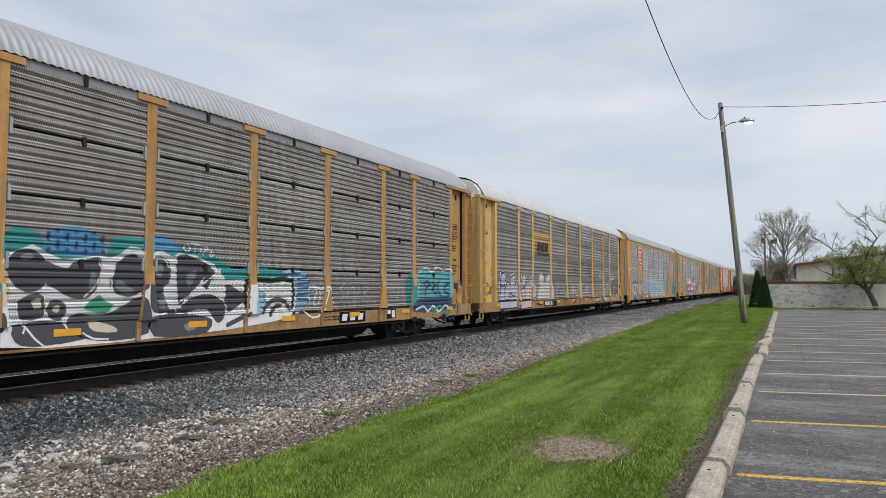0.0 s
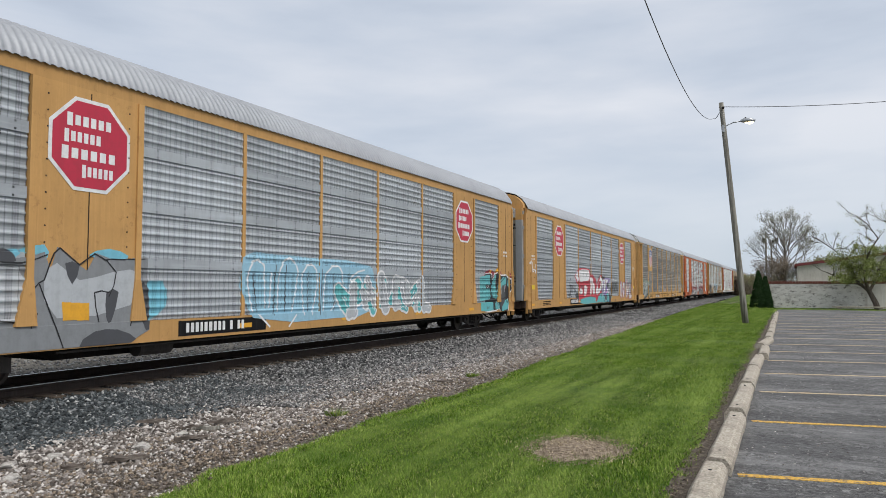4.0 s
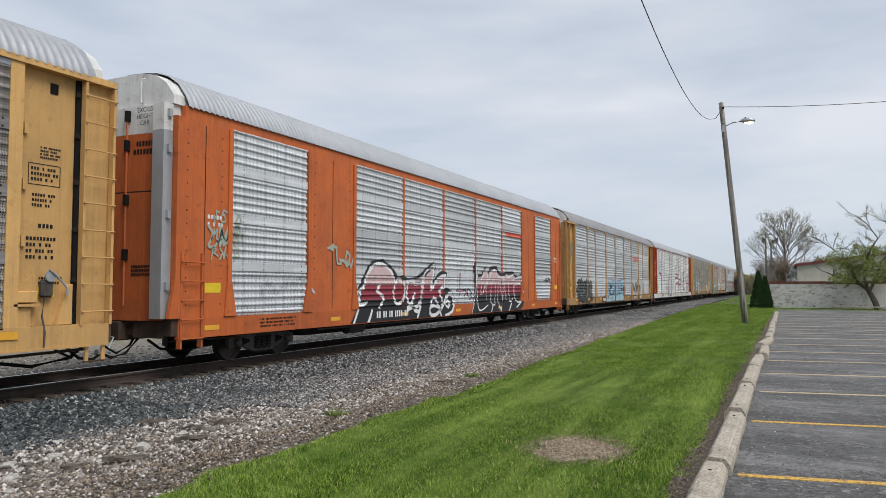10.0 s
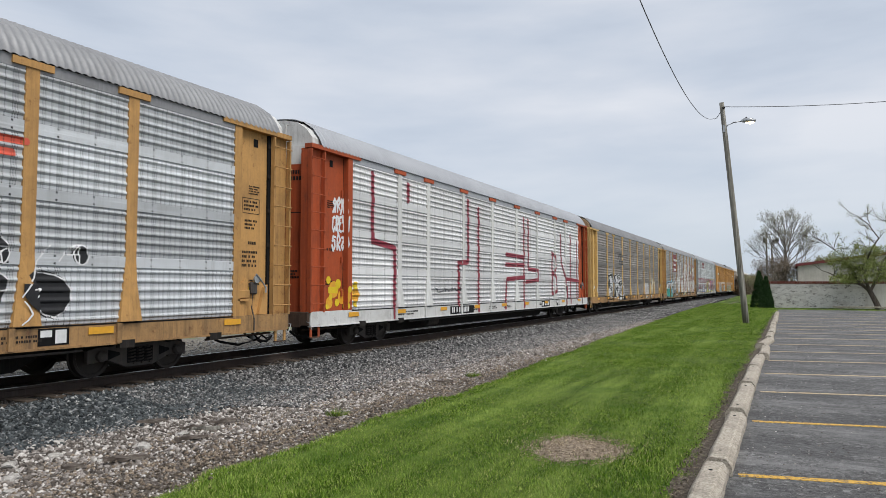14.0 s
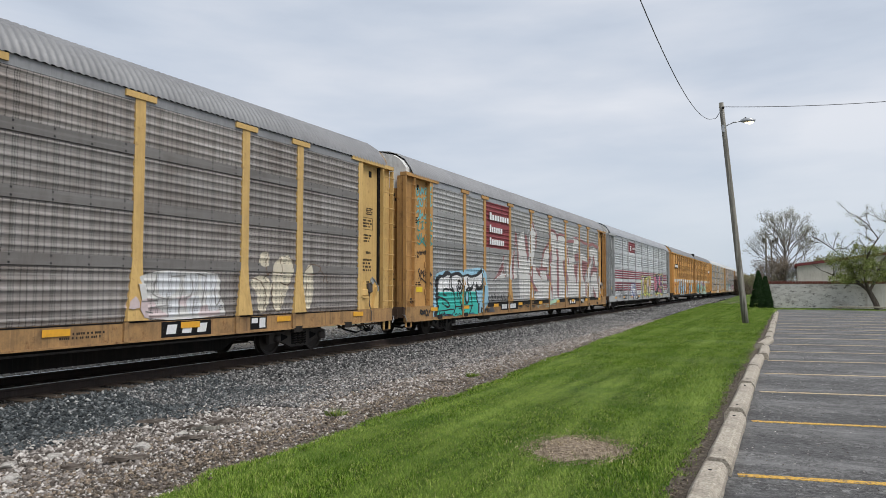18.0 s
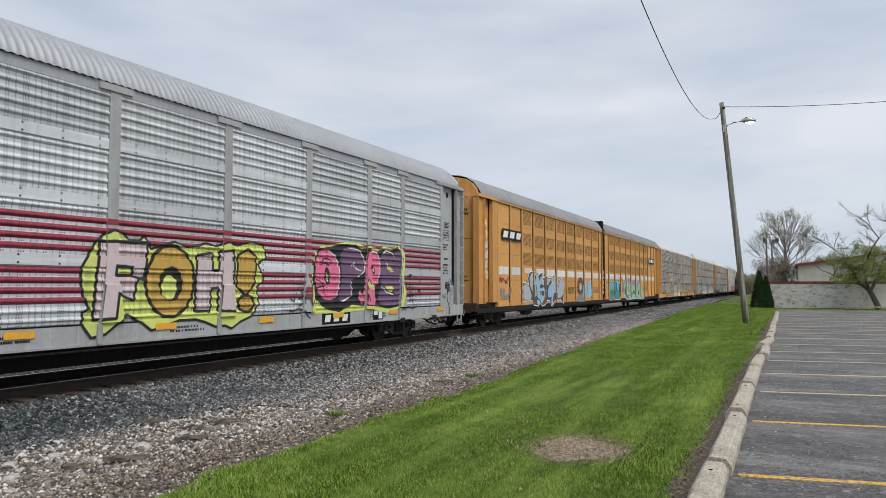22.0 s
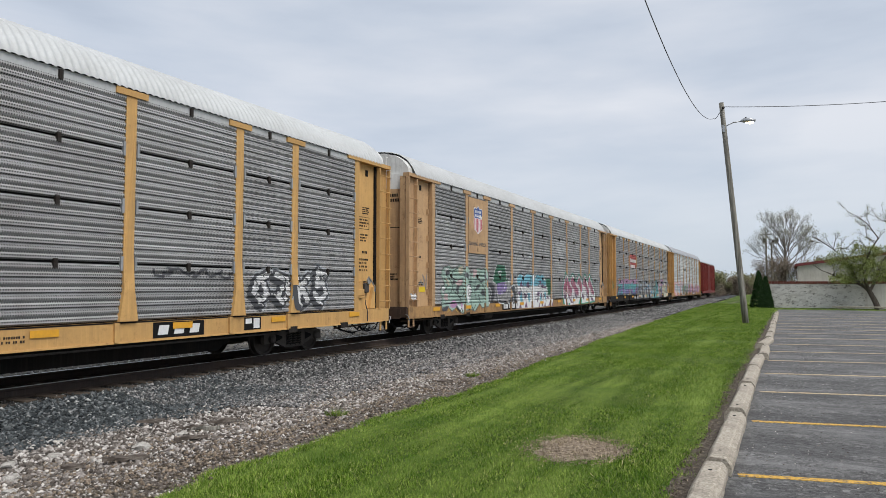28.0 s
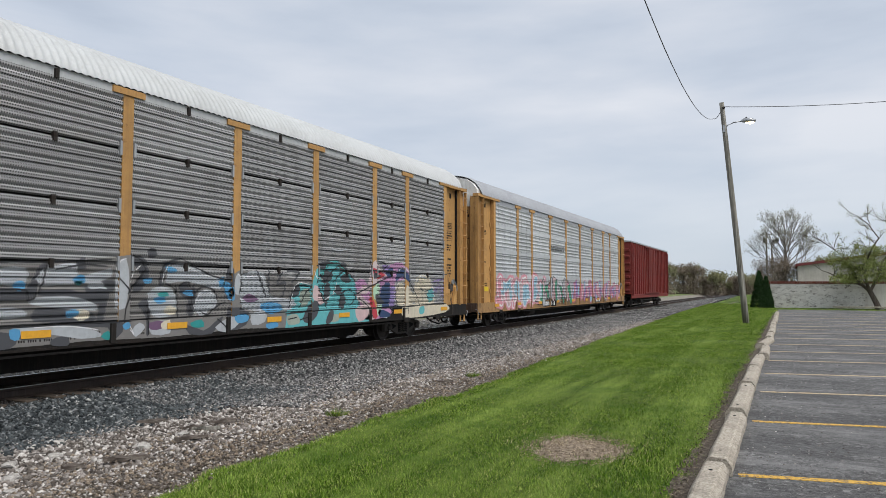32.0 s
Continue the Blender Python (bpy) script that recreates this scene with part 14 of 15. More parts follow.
    brush("C", "paint_white", 3.0, 0.009, [[(23.39, 1.7),(23.7, 1.71),(23.5, 1.64),(23.39, 1.67)], [(24.43, 2.12),(24.35, 2.03),(24.42, 1.84)],
        [(24.69, 1.51),(24.88, 1.75),(25, 1.36)], [(25.34, 1.47),(25.36, 1.67),(25.46, 1.73)], [(24.43, 1.09),(24.65, 0.84),(24.82, 0.73)], [(25.62, 1.09),(25.74, 1.17)]])
    brush("C", "paint_charcoal", 3.0, 0.01, [[(23.35, 0.84),(23.43, 0.89),(23.4, 0.77)], [(23.47, 0.78),(23.5, 0.89)], [(23.54, 0.8),(23.59, 0.88)],
        [(23.63, 0.81),(23.67, 0.89)]])
    blob("O", "paint_deepgreen", 0.6, 0.0, [[(14.16, 2.03),(14.9, 2.07),(14.96, 1.35),(14.69, 1.27),(14.35, 1.36)]])
    shapes("O", "paint_white", 1.0, 0.008, [
        [(12.22, 1.98),(12.71, 2.25),(12.97, 2.3),(13.27, 2.23),(13.53, 2.31),(13.82, 2.27),(13.84, 2.1),(14.05, 2.07),(14.23, 2.07),(14.22, 1.7),(14.42, 1.63),(14.47, 1.41),(14.38, 1.28),(14.75, 1.2),(14.92, 1.06),(15.32, 1.05),(15.25, 0.7),(14.2, 0.73),(12.76, 0.7),(12.26, 0.72)]])
    shapes("O", "paint_skyaqua", 1.5, 0.0, [
        [(12.22, 1.97),(12.71, 2.22),(12.97, 2.26),(13.27, 2.19),(13.53, 2.27),(13.8, 2.25),(13.82, 2.03),(14.01, 1.95),(14.18, 2.03),(14.19, 1.77),(13.86, 1.7),(13.36, 1.79),(12.9, 1.74),(12.23, 1.69)],
        [(13.19, 1.21),(13.43, 1.34),(13.48, 1.02),(13.29, 0.87)], [(13.87, 1.37),(14.05, 1.5),(14.18, 1.32),(14.17, 1.08),(14.07, 0.99),(13.95, 1.18)]])
    shapes("O", "paint_plum", 1.8, 0.0, [[(12.95, 1.7),(12.98, 1.86),(13.12, 1.65)], [(13.11, 1.95),(13.52, 1.98),(13.32, 1.8),(13.21, 1.76)],
        [(13.38, 1.72),(13.63, 1.87),(13.79, 1.73),(13.84, 1.63),(13.5, 1.6)], [(12.74, 1.35),(12.91, 1.44),(13.16, 1.46),(13.15, 1.25),(12.95, 1.22),(12.74, 1.27)],
        [(13.37, 1.43),(13.54, 1.33),(13.59, 1.19),(13.44, 1.09)], [(13.75, 1.3),(13.99, 1.31),(13.89, 1.16),(13.79, 1.05)],
        [(12.74, 1.1),(12.9, 1.13),(12.87, 0.95),(12.75, 0.93)], [(13.02, 0.69),(13.07, 0.95),(13.2, 0.7)], [(13.43, 0.73),(13.48, 0.98),(13.68, 0.73)],
        [(13.84, 0.72),(14, 0.97),(14.07, 0.72)], [(14.21, 1.22),(14.52, 1.24),(14.62, 1.01),(14.41, 1.09)], [(13.84, 1.63),(14.19, 1.73),(14.17, 1.6)]])
    shapes("O", "paint_plum", 1.8, 0.0, [[(14.48, 0.72),(14.76, 0.95),(15.02, 0.99),(14.95, 0.74)], [(15.05, 0.71),(15.32, 0.98),(15.32, 0.72)]])
    brush("O", "paint_black", 2.2, 0.01, [[(12.38, 1.99),(12.71, 2.23),(12.97, 2.3),(13.27, 2.21),(13.53, 2.31),(13.82, 2.27)],
        [(13.82, 2.27),(13.85, 1.99),(14.01, 1.97),(14.18, 2.09),(14.22, 1.7)], [(13.11, 1.95),(13.23, 1.76),(13.37, 1.43)],
        [(13.52, 1.6),(13.65, 1.67),(13.68, 1.33),(13.85, 1.32),(14.29, 1.3),(14.44, 1.46),(14.37, 1.63)],
        [(13.37, 1.38),(13.57, 1.2),(13.71, 1.02),(13.87, 1.18),(14.08, 1.32)], [(14.08, 1.18),(14.17, 0.93)], [(12.95, 1.22),(13.05, 1.04),(12.93, 0.7)],
        [(12.74, 1.1),(13.28, 1.08),(13.77, 1.08),(14.52, 1.08)], [(12.95, 1.93),(12.72, 1.69)], [(12.71, 2.08),(13.25, 2.08),(13.95, 2.09),(14.87, 2.09)]])
    brush("O", "paint_white", 2.2, 0.008, [[(13.84, 2.14),(14.05, 2.2),(14.72, 2.2)], [(14.22, 2.06),(14.25, 1.7)], [(14.47, 1.45),(14.52, 1.31)],
        [(14.86, 1.4),(15.01, 1.45),(15.11, 1.29),(15.25, 1.46),(15.36, 1.32)], [(14.89, 1.35),(15.36, 1.39)], [(14.63, 1.27),(14.92, 1.15),(15.23, 1.26)]])
    shapes("O", "paint_emerald", 0.5, 0.06, [
        [(17.18, 0.83),(17.1, 1.3),(17.13, 1.59),(17.48, 2.12),(17.68, 2.4),(18.03, 2.26),(18.54, 1.96),(18.98, 2.39),(19.39, 2.31),(19.87, 1.89),(20.4, 2.4),(20.78, 2.24),(21.18, 1.86),(21.63, 2.42),(21.95, 2.34),(22.34, 1.98),(22.74, 2.42),(23.09, 2.31),(23.71, 1.8),(24.17, 1.3),(23.98, 0.81),(21.81, 0.68)]])
    shapes("O", "paint_white", 1.0, 0.019, [
        [(17.21, 1.06),(17.16, 1.53),(17.51, 2.1),(17.71, 2.33),(18.07, 2.24),(18.5, 1.9),(18.98, 2.35),(19.43, 2.23),(19.85, 1.81),(20.4, 2.34),(20.78, 2.16),(21.16, 1.76),(21.63, 2.36),(21.95, 2.25),(22.32, 1.89),(22.74, 2.36),(23.09, 2.21),(23.65, 1.72),(23.97, 1.47),(24.17, 1.14),(24.04, 0.84),(21.81, 0.77),(19.46, 0.71),(17.58, 0.66)]])
    shapes("O", "paint_raspberry", 1.5, 0.0, [
        [(17.3, 1.35),(17.26, 1.59),(17.62, 2.08),(17.8, 2.23),(18.11, 2.09),(18.54, 1.77),(18.93, 1.57),(18.84, 1.13),(18.27, 1.17),(17.82, 1.4)],
        [(18.64, 1.87),(18.98, 2.24),(19.35, 2.12),(19.83, 1.71),(20.32, 1.5),(20.24, 1.16),(19.66, 1.24),(19.03, 1.64)],
        [(19.98, 1.81),(20.4, 2.2),(20.73, 2.07),(21.08, 1.71),(21.04, 1.28),(20.7, 1.5),(20.43, 1.78)],
        [(21.28, 1.76),(21.63, 2.24),(21.9, 2.12),(22.23, 1.79),(22.63, 1.48),(22.58, 1.09),(21.91, 1.64)],
        [(22.46, 1.86),(22.74, 2.24),(23.03, 2.12),(23.53, 1.67),(23.91, 1.39),(23.85, 1.14),(23.07, 1.35)]])
    blob("O", "paint_rose", 1.8, 0.0, [[(17.87, 1.71),(18.27, 1.46),(18.69, 1.2),(18.27, 1.27),(17.91, 1.43)], [(17.3, 1.29),(17.48, 1.43),(17.77, 1.38),(17.65, 1.22)],
        [(19.03, 1.71),(19.44, 1.51),(19.41, 1.38)], [(21.69, 1.71),(22.13, 1.41),(21.97, 1.34)], [(22.8, 1.72),(23.28, 1.48),(23.16, 1.32)]])
    shapes("O", "paint_plum", 2.0, 0.0, [[(17.24, 1.24),(17.74, 1.28),(17.81, 1.14),(17.57, 1.05),(17.3, 1.12)],
        [(17.91, 1.34),(18.46, 1.14),(19.01, 0.8),(18.77, 0.77),(18.28, 1.02)], [(19.45, 1.44),(19.99, 1.16),(19.88, 0.96),(19.56, 1.17)],
        [(21.04, 1.35),(21.55, 1.12),(21.42, 0.9),(21.09, 1.06)], [(22.02, 1.49),(22.58, 1.09),(22.47, 0.87),(22.13, 1.11)],
        [(22.93, 1.09),(23.53, 0.99),(23.79, 0.82),(23.23, 0.84)], [(17.57, 1.11),(17.78, 1.04),(18.07, 0.68),(17.93, 0.67)],
        [(19.12, 1.12),(19.29, 1.09),(19.13, 0.75),(19.01, 0.73)]])
    brush("O", "paint_black", 2.4, 0.016, [
        [(17.18, 0.83),(17.13, 1.53),(17.51, 2.13),(17.68, 2.37),(18.03, 2.26),(18.54, 1.92),(18.98, 2.37),(19.43, 2.26),(19.87, 1.83),(20.45, 2.37),(20.83, 2.16),(21.18, 1.79),(21.63, 2.39),(22.01, 2.28),(22.34, 1.92),(22.74, 2.41),(23.15, 2.21),(23.71, 1.72),(24.1, 1.44)],
        [(24.1, 1.44),(24.24, 1.13),(24.04, 0.77),(23.79, 0.72)], [(17.8, 2.26),(17.87, 1.58),(17.81, 1.14)], [(18.95, 1.64),(18.87, 1.77),(19.02, 2.17)],
        [(18.93, 1.57),(18.77, 1)], [(20.32, 1.57),(20.5, 1.78),(20.54, 2.21)], [(21.08, 1.64),(20.94, 1.09)], [(21.9, 2.24),(21.8, 1.79)], [(22.69, 1.48),(22.47, 0.87)],
        [(23.06, 2.15),(22.92, 1.8)]])
    brush("O", "paint_black", 2.4, 0.016, [[(17.21, 1.04),(18.28, 1.07),(19.88, 1.07),(21.81, 1.07),(23.85, 1.11)]])
    brush("O", "paint_white", 2.6, 0.014, [[(17.33, 1.47),(17.63, 1.41),(18.13, 1.21),(18.85, 0.87)], [(17.9, 1.71),(18.46, 1.39),(18.77, 1.16)],
        [(17.72, 2.13),(17.89, 2.26),(18.18, 2.04)], [(19.11, 1.64),(19.55, 1.44),(20.1, 1.02)], [(19.1, 2.23),(18.95, 1.77)], [(20.5, 2.21),(20.43, 1.64),(20.24, 1.16)],
        [(21.74, 2.12),(21.54, 1.64),(21.81, 1.07)], [(21.91, 1.61),(22.41, 1.1)], [(22.92, 2.11),(22.8, 1.72),(23.22, 1.32),(23.66, 1.07)]])
    blob("O", "paint_emerald", 2.4, 0.0, [[(20.24, 0.67),(20.45, 0.94),(20.7, 1.1),(20.95, 0.92),(20.85, 0.7)], [(18.21, 0.78),(18.39, 0.79),(18.47, 0.69),(18.25, 0.67)]])
    shapes("K", "paint_limebright", 1.4, 0.04, [
        [(17.97, 1.03),(17.97, 1.84),(18.11, 2.48),(18.39, 2.69),(18.99, 2.77),(19.64, 2.86),(20.22, 2.83),(20.44, 2.76),(20.3, 2.74),(20.73, 2.8),(21.26, 2.74),(21.5, 2.83),(22.09, 2.77),(22.43, 2.94),(22.8, 2.6),(22.74, 2.21),(22.6, 1.76),(22.75, 1.48),(22.55, 1.1),(21.74, 0.94),(20.9, 1.04),(20.25, 1.05),(19.29, 1.02)]])
    shapes("K", "paint_black", 2.0, 0.03, [
        [(18.03, 1.46),(18.04, 2.23),(18.27, 2.63),(18.8, 2.69),(19.24, 2.79),(19.93, 2.81),(20.45, 2.67),(20.15, 2.68),(20.68, 2.76),(21.14, 2.67),(21.5, 2.76),(21.95, 2.73),(22.36, 2.87),(22.65, 2.54),(22.52, 1.98),(22.56, 1.54),(22.41, 1.1),(21.74, 1.05),(21.12, 1.15),(20.25, 1.17),(19.83, 1.21),(19.16, 1.03),(18.55, 1.13)]])
    blob("K", "paint_hotpink", 2.5, 0.0, [[(18.22, 1.55),(18.09, 2.04),(18.19, 2.48),(18.51, 2.65),(18.85, 2.57),(19.16, 2.17),(19.2, 1.75),(19, 1.39),(18.6, 1.33)],
        [(20.34, 1.37),(20.49, 1.75),(20.46, 2.32),(20.61, 2.62),(20.91, 2.72),(21.2, 2.54),(21.31, 2.26),(21.17, 1.75),(20.99, 1.7),(21.06, 1.35),(21.01, 1.18),(20.56, 1.17)],
        [(20.12, 1.42),(20.25, 1.56),(20.4, 1.32),(20.3, 1.18)]])
    blob("K", "paint_plum", 2.5, 0.0, [
        [(19.23, 2.54),(19.58, 2.75),(20.07, 2.74),(20.41, 2.44),(20.38, 2.1),(19.95, 1.91),(19.7, 1.76),(19.77, 1.43),(19.31, 1.25),(19.18, 1.44),(19.3, 1.86)],
        [(21.35, 2.52),(21.57, 2.73),(22.02, 2.61),(22.39, 2.8),(22.59, 2.59),(22.47, 1.98),(22.51, 1.43),(22.35, 1.15),(21.61, 1.11),(21.18, 1.3),(21.37, 1.67),(21.27, 2.05)]])
    blob("K", "paint_black", 3.0, 0.0, [[(18.53, 1.83),(18.48, 2.05),(18.57, 2.19),(18.71, 2.05),(18.74, 1.79),(18.63, 1.73)],
        [(20.53, 1.6),(20.63, 1.94),(20.76, 1.8),(21.11, 1.55),(21.02, 1.4),(20.77, 1.65)], [(20.73, 2.23),(20.88, 2.32),(20.98, 2.15),(20.91, 2.02)],
        [(21.37, 1.7),(22.12, 1.54),(22.1, 1.41),(21.73, 1.46)]])
    blob("K", "paint_limebright", 3.4, 0.0, [[(18.58, 1.85),(18.56, 2.05),(18.66, 1.95),(18.67, 1.8)], [(20.55, 1.65),(20.63, 1.84),(20.74, 1.75),(20.68, 1.61)],
        [(20.82, 2.14),(20.89, 2.22),(20.93, 2.1)], [(21.68, 2.21),(21.86, 2.28),(22, 2.18),(21.79, 2.13)], [(21.6, 1.67),(22.04, 1.69),(22.04, 1.52),(21.78, 1.54)],
        [(20.73, 1.7),(20.89, 1.79),(20.93, 1.62),(20.77, 1.58)]])
    brush("K", "paint_white", 3.4, 0.018, [[(18.69, 2.6),(19, 2.46),(19.17, 2.09),(19.17, 1.65),(19, 1.38)],
        [(19.65, 2.73),(20.15, 2.68),(20.44, 2.39),(20.38, 2.1),(20.06, 1.94)], [(20.79, 2.73),(21.18, 2.61),(21.29, 2.31),(21.18, 1.85)],
        [(21.42, 2.62),(21.63, 2.74),(21.96, 2.69),(22.16, 2.56)], [(21.37, 1.69),(21.73, 1.5),(22.07, 1.44)],
        [(22.39, 2.87),(22.62, 2.59),(22.5, 1.98),(22.51, 1.43),(22.38, 1.05)], [(19.77, 2.25),(19.87, 2.33),(19.94, 2.18),(20.24, 2.12)],
        [(19.26, 1.28),(19.77, 1.43),(19.73, 1.81)], [(21.68, 2.38),(21.81, 2.15),(22.05, 2.14)]])
    brush("K", "paint_black", 3.6, 0.02, [[(18.33, 2.29),(18.51, 2.4),(18.78, 2.36),(18.7, 2.24),(18.52, 2.3),(18.33, 2.22)], [(18.19, 1.85),(18.42, 1.75),(18.52, 1.45)],
        [(18.19, 1.65),(18.53, 1.7)], [(20.63, 2.6),(20.5, 2.42)], [(20.47, 1.32),(20.55, 1.46),(20.52, 1.27)], [(20.55, 1.46),(20.65, 1.28)],
        [(23.12, 1.99),(23.05, 2.05),(23.21, 2.04),(23.12, 1.97),(22.99, 2.01)], [(22.89, 1.82),(22.97, 1.59),(22.85, 1.7)], [(23.12, 1.82),(23.17, 1.19)],
        [(23.28, 1.76),(23.32, 1.13)], [(22.83, 1.37),(23.44, 1.41)], [(23.76, 1.77),(23.86, 1.89)], [(23.7, 1.47),(23.8, 1.59),(23.87, 1.41)],
        [(22.72, 0.98),(22.91, 1.06),(23.29, 1),(23.61, 1.06)]])
    brush("K", "paint_charcoal", 3.0, 0.022, [[(17.12, 1.43),(17.25, 1.31),(17.36, 1.51)], [(17.35, 1.61),(17.55, 1.65),(17.61, 1.28),(17.47, 1.21)],
        [(17.46, 1.38),(17.77, 1.42)], [(17.08, 1.12),(17.22, 1.07),(17.47, 1.15),(17.89, 0.89)], [(17.35, 1.74),(17.63, 1.77)],
        [(17.85, 1.41),(17.93, 1.22),(17.98, 1.32)]])
    blob("G", "paint_black", 1.4, 0.007, [
        [(18.53, 1.67),(18.48, 1.85),(18.36, 1.98),(18.21, 2.02),(18.06, 1.97),(17.95, 1.84),(17.92, 1.67),(17.96, 1.5),(18.07, 1.37),(18.23, 1.32),(18.38, 1.36),(18.49, 1.49)],
        [(18.53, 1.77),(18.66, 1.86),(18.87, 1.67),(18.98, 1.52),(19.22, 1.65),(19.3, 1.33),(19.09, 1.28),(18.95, 1.16),(18.81, 1.34),(18.53, 1.43)],
        [(19.86, 1.84),(19.79, 1.99),(19.63, 2.09),(19.43, 2.08),(19.27, 1.99),(19.22, 1.83),(19.28, 1.68),(19.44, 1.58),(19.64, 1.58),(19.8, 1.68)],
        [(19.37, 1.52),(19.75, 1.58),(20.13, 1.9),(20.38, 1.78),(20.34, 1.58),(20.22, 1.32),(20.11, 1.19),(19.79, 1.26),(19.56, 1.27)]])
    blob("G", "paint_black", 1.4, 0.007, [
        [(20.39, 2.23),(20.34, 2.36),(20.2, 2.45),(20.04, 2.44),(19.91, 2.35),(19.87, 2.21),(19.92, 2.08),(20.05, 1.99),(20.21, 2),(20.34, 2.08)],
        [(20.63, 1.71),(20.8, 1.91),(21.15, 1.89),(21.42, 1.71),(21.43, 1.36),(21.16, 1.16),(20.85, 1.3),(20.65, 1.51)],
        [(21.76, 2.21),(21.72, 2.32),(21.62, 2.36),(21.52, 2.31),(21.48, 2.2),(21.53, 2.09),(21.63, 2.05),(21.72, 2.1)]])
    brush("G", "paint_white", 2.2, 0.013, [
        [(18.54, 1.67),(18.5, 1.86),(18.37, 2),(18.21, 2.04),(18.05, 1.99),(17.94, 1.85),(17.9, 1.67),(17.95, 1.49),(18.07, 1.35),(18.23, 1.3),(18.39, 1.34),(18.5, 1.48),(18.54, 1.67)],
        [(18.08, 1.53),(18.04, 1.88),(17.93, 2.22)], [(18.3, 1.53),(18.26, 1.88),(18.35, 2.18)], [(18.49, 1.82),(18.62, 1.89),(18.8, 1.71),(18.9, 1.79),(18.88, 2.01)],
        [(19, 2.04),(19.04, 1.83),(19.3, 1.58),(19.44, 1.62)], [(18.53, 1.46),(18.77, 1.4),(18.95, 1.18),(19.08, 1.4),(19.37, 1.62)],
        [(19.86, 1.81),(19.79, 1.98),(19.63, 2.08),(19.43, 2.07),(19.27, 1.97),(19.22, 1.81),(19.28, 1.65),(19.44, 1.55),(19.64, 1.54),(19.8, 1.65),(19.86, 1.81)]])
    brush("G", "paint_white", 2.2, 0.013, [[(19.48, 1.62),(19.43, 2.02),(19.32, 2.24)], [(19.71, 1.58),(19.77, 2.16)],
        [(19.77, 1.39),(19.71, 1.48),(19.56, 1.52),(19.41, 1.48),(19.36, 1.4),(19.42, 1.31),(19.56, 1.27),(19.71, 1.3),(19.77, 1.39)],
        [(20.41, 2.23),(20.35, 2.38),(20.21, 2.47),(20.03, 2.46),(19.9, 2.36),(19.85, 2.21),(19.9, 2.06),(20.04, 1.97),(20.22, 1.97),(20.36, 2.07),(20.41, 2.23)],
        [(19.93, 2.06),(20.14, 2.43),(20.29, 2.04),(19.89, 2.26),(20.41, 2.28),(19.93, 2.06)], [(19.94, 1.77),(20.09, 1.93),(20.34, 1.85),(20.42, 1.71)],
        [(20.02, 1.58),(20.38, 1.62)], [(20.07, 1.15),(20.18, 1.38),(20.02, 1.51)]])
    brush("G", "paint_white", 2.2, 0.014, [[(20.59, 1.51),(20.8, 1.81),(20.84, 2.08),(21.09, 2.36)],
        [(20.8, 1.91),(21.19, 1.86),(21.45, 1.67),(21.45, 1.39),(21.2, 1.17),(20.89, 1.29)], [(20.63, 1.44),(20.77, 1.24),(20.6, 1.08)],
        [(20.8, 1.62),(20.93, 1.64),(20.85, 1.51)], [(21.23, 2.09),(21.41, 2.31),(21.6, 2.38)], [(21.37, 2.2),(21.6, 2.21)],
        [(21.79, 2.21),(21.74, 2.33),(21.64, 2.38),(21.55, 2.32),(21.51, 2.2),(21.55, 2.09),(21.65, 2.04),(21.75, 2.09),(21.79, 2.21)], [(21.6, 2.32),(21.6, 2.06)]])
    shapes("I", "paint_ghost", 1.0, 0.008, [
        [(17.81, 1.75),(17.88, 1.86),(18.24, 1.95),(18.57, 1.98),(19, 1.96),(19.46, 1.97),(19.88, 1.93),(19.98, 1.77),(19.92, 1.53),(20.06, 1.35),(20.13, 1.09),(19.48, 1.05),(18.6, 1.04),(17.95, 1.11),(17.89, 1.44)]])
    blob("I", "paint_blush", 1.4, 0.0, [[(17.87, 1.42),(18.2, 1.44),(18.32, 1.27),(18.59, 1.1),(17.95, 1.11)], [(18.73, 1.45),(19.17, 1.48),(19.02, 1.26)],
        [(19.32, 1.25),(19.8, 1.29),(19.97, 1.11),(19.41, 1.07)], [(17.55, 1.29),(17.74, 1.5),(17.84, 1.29)]])
    blob("I", "paint_silverwhite", 1.6, 0.0, [[(18.3, 1.91),(18.8, 1.94),(18.84, 1.65),(18.58, 1.48),(18.36, 1.54)],
        [(18.98, 1.87),(19.34, 1.92),(19.32, 1.59),(19.01, 1.56)], [(19.43, 1.9),(19.85, 1.88),(19.82, 1.59),(19.47, 1.62)],
        [(18.59, 1.38),(18.84, 1.43),(18.82, 1.14),(18.59, 1.1)], [(19.05, 1.42),(19.35, 1.48),(19.42, 1.17),(19.11, 1.14)],
        [(19.57, 1.47),(19.86, 1.5),(20, 1.23),(19.67, 1.18)]])
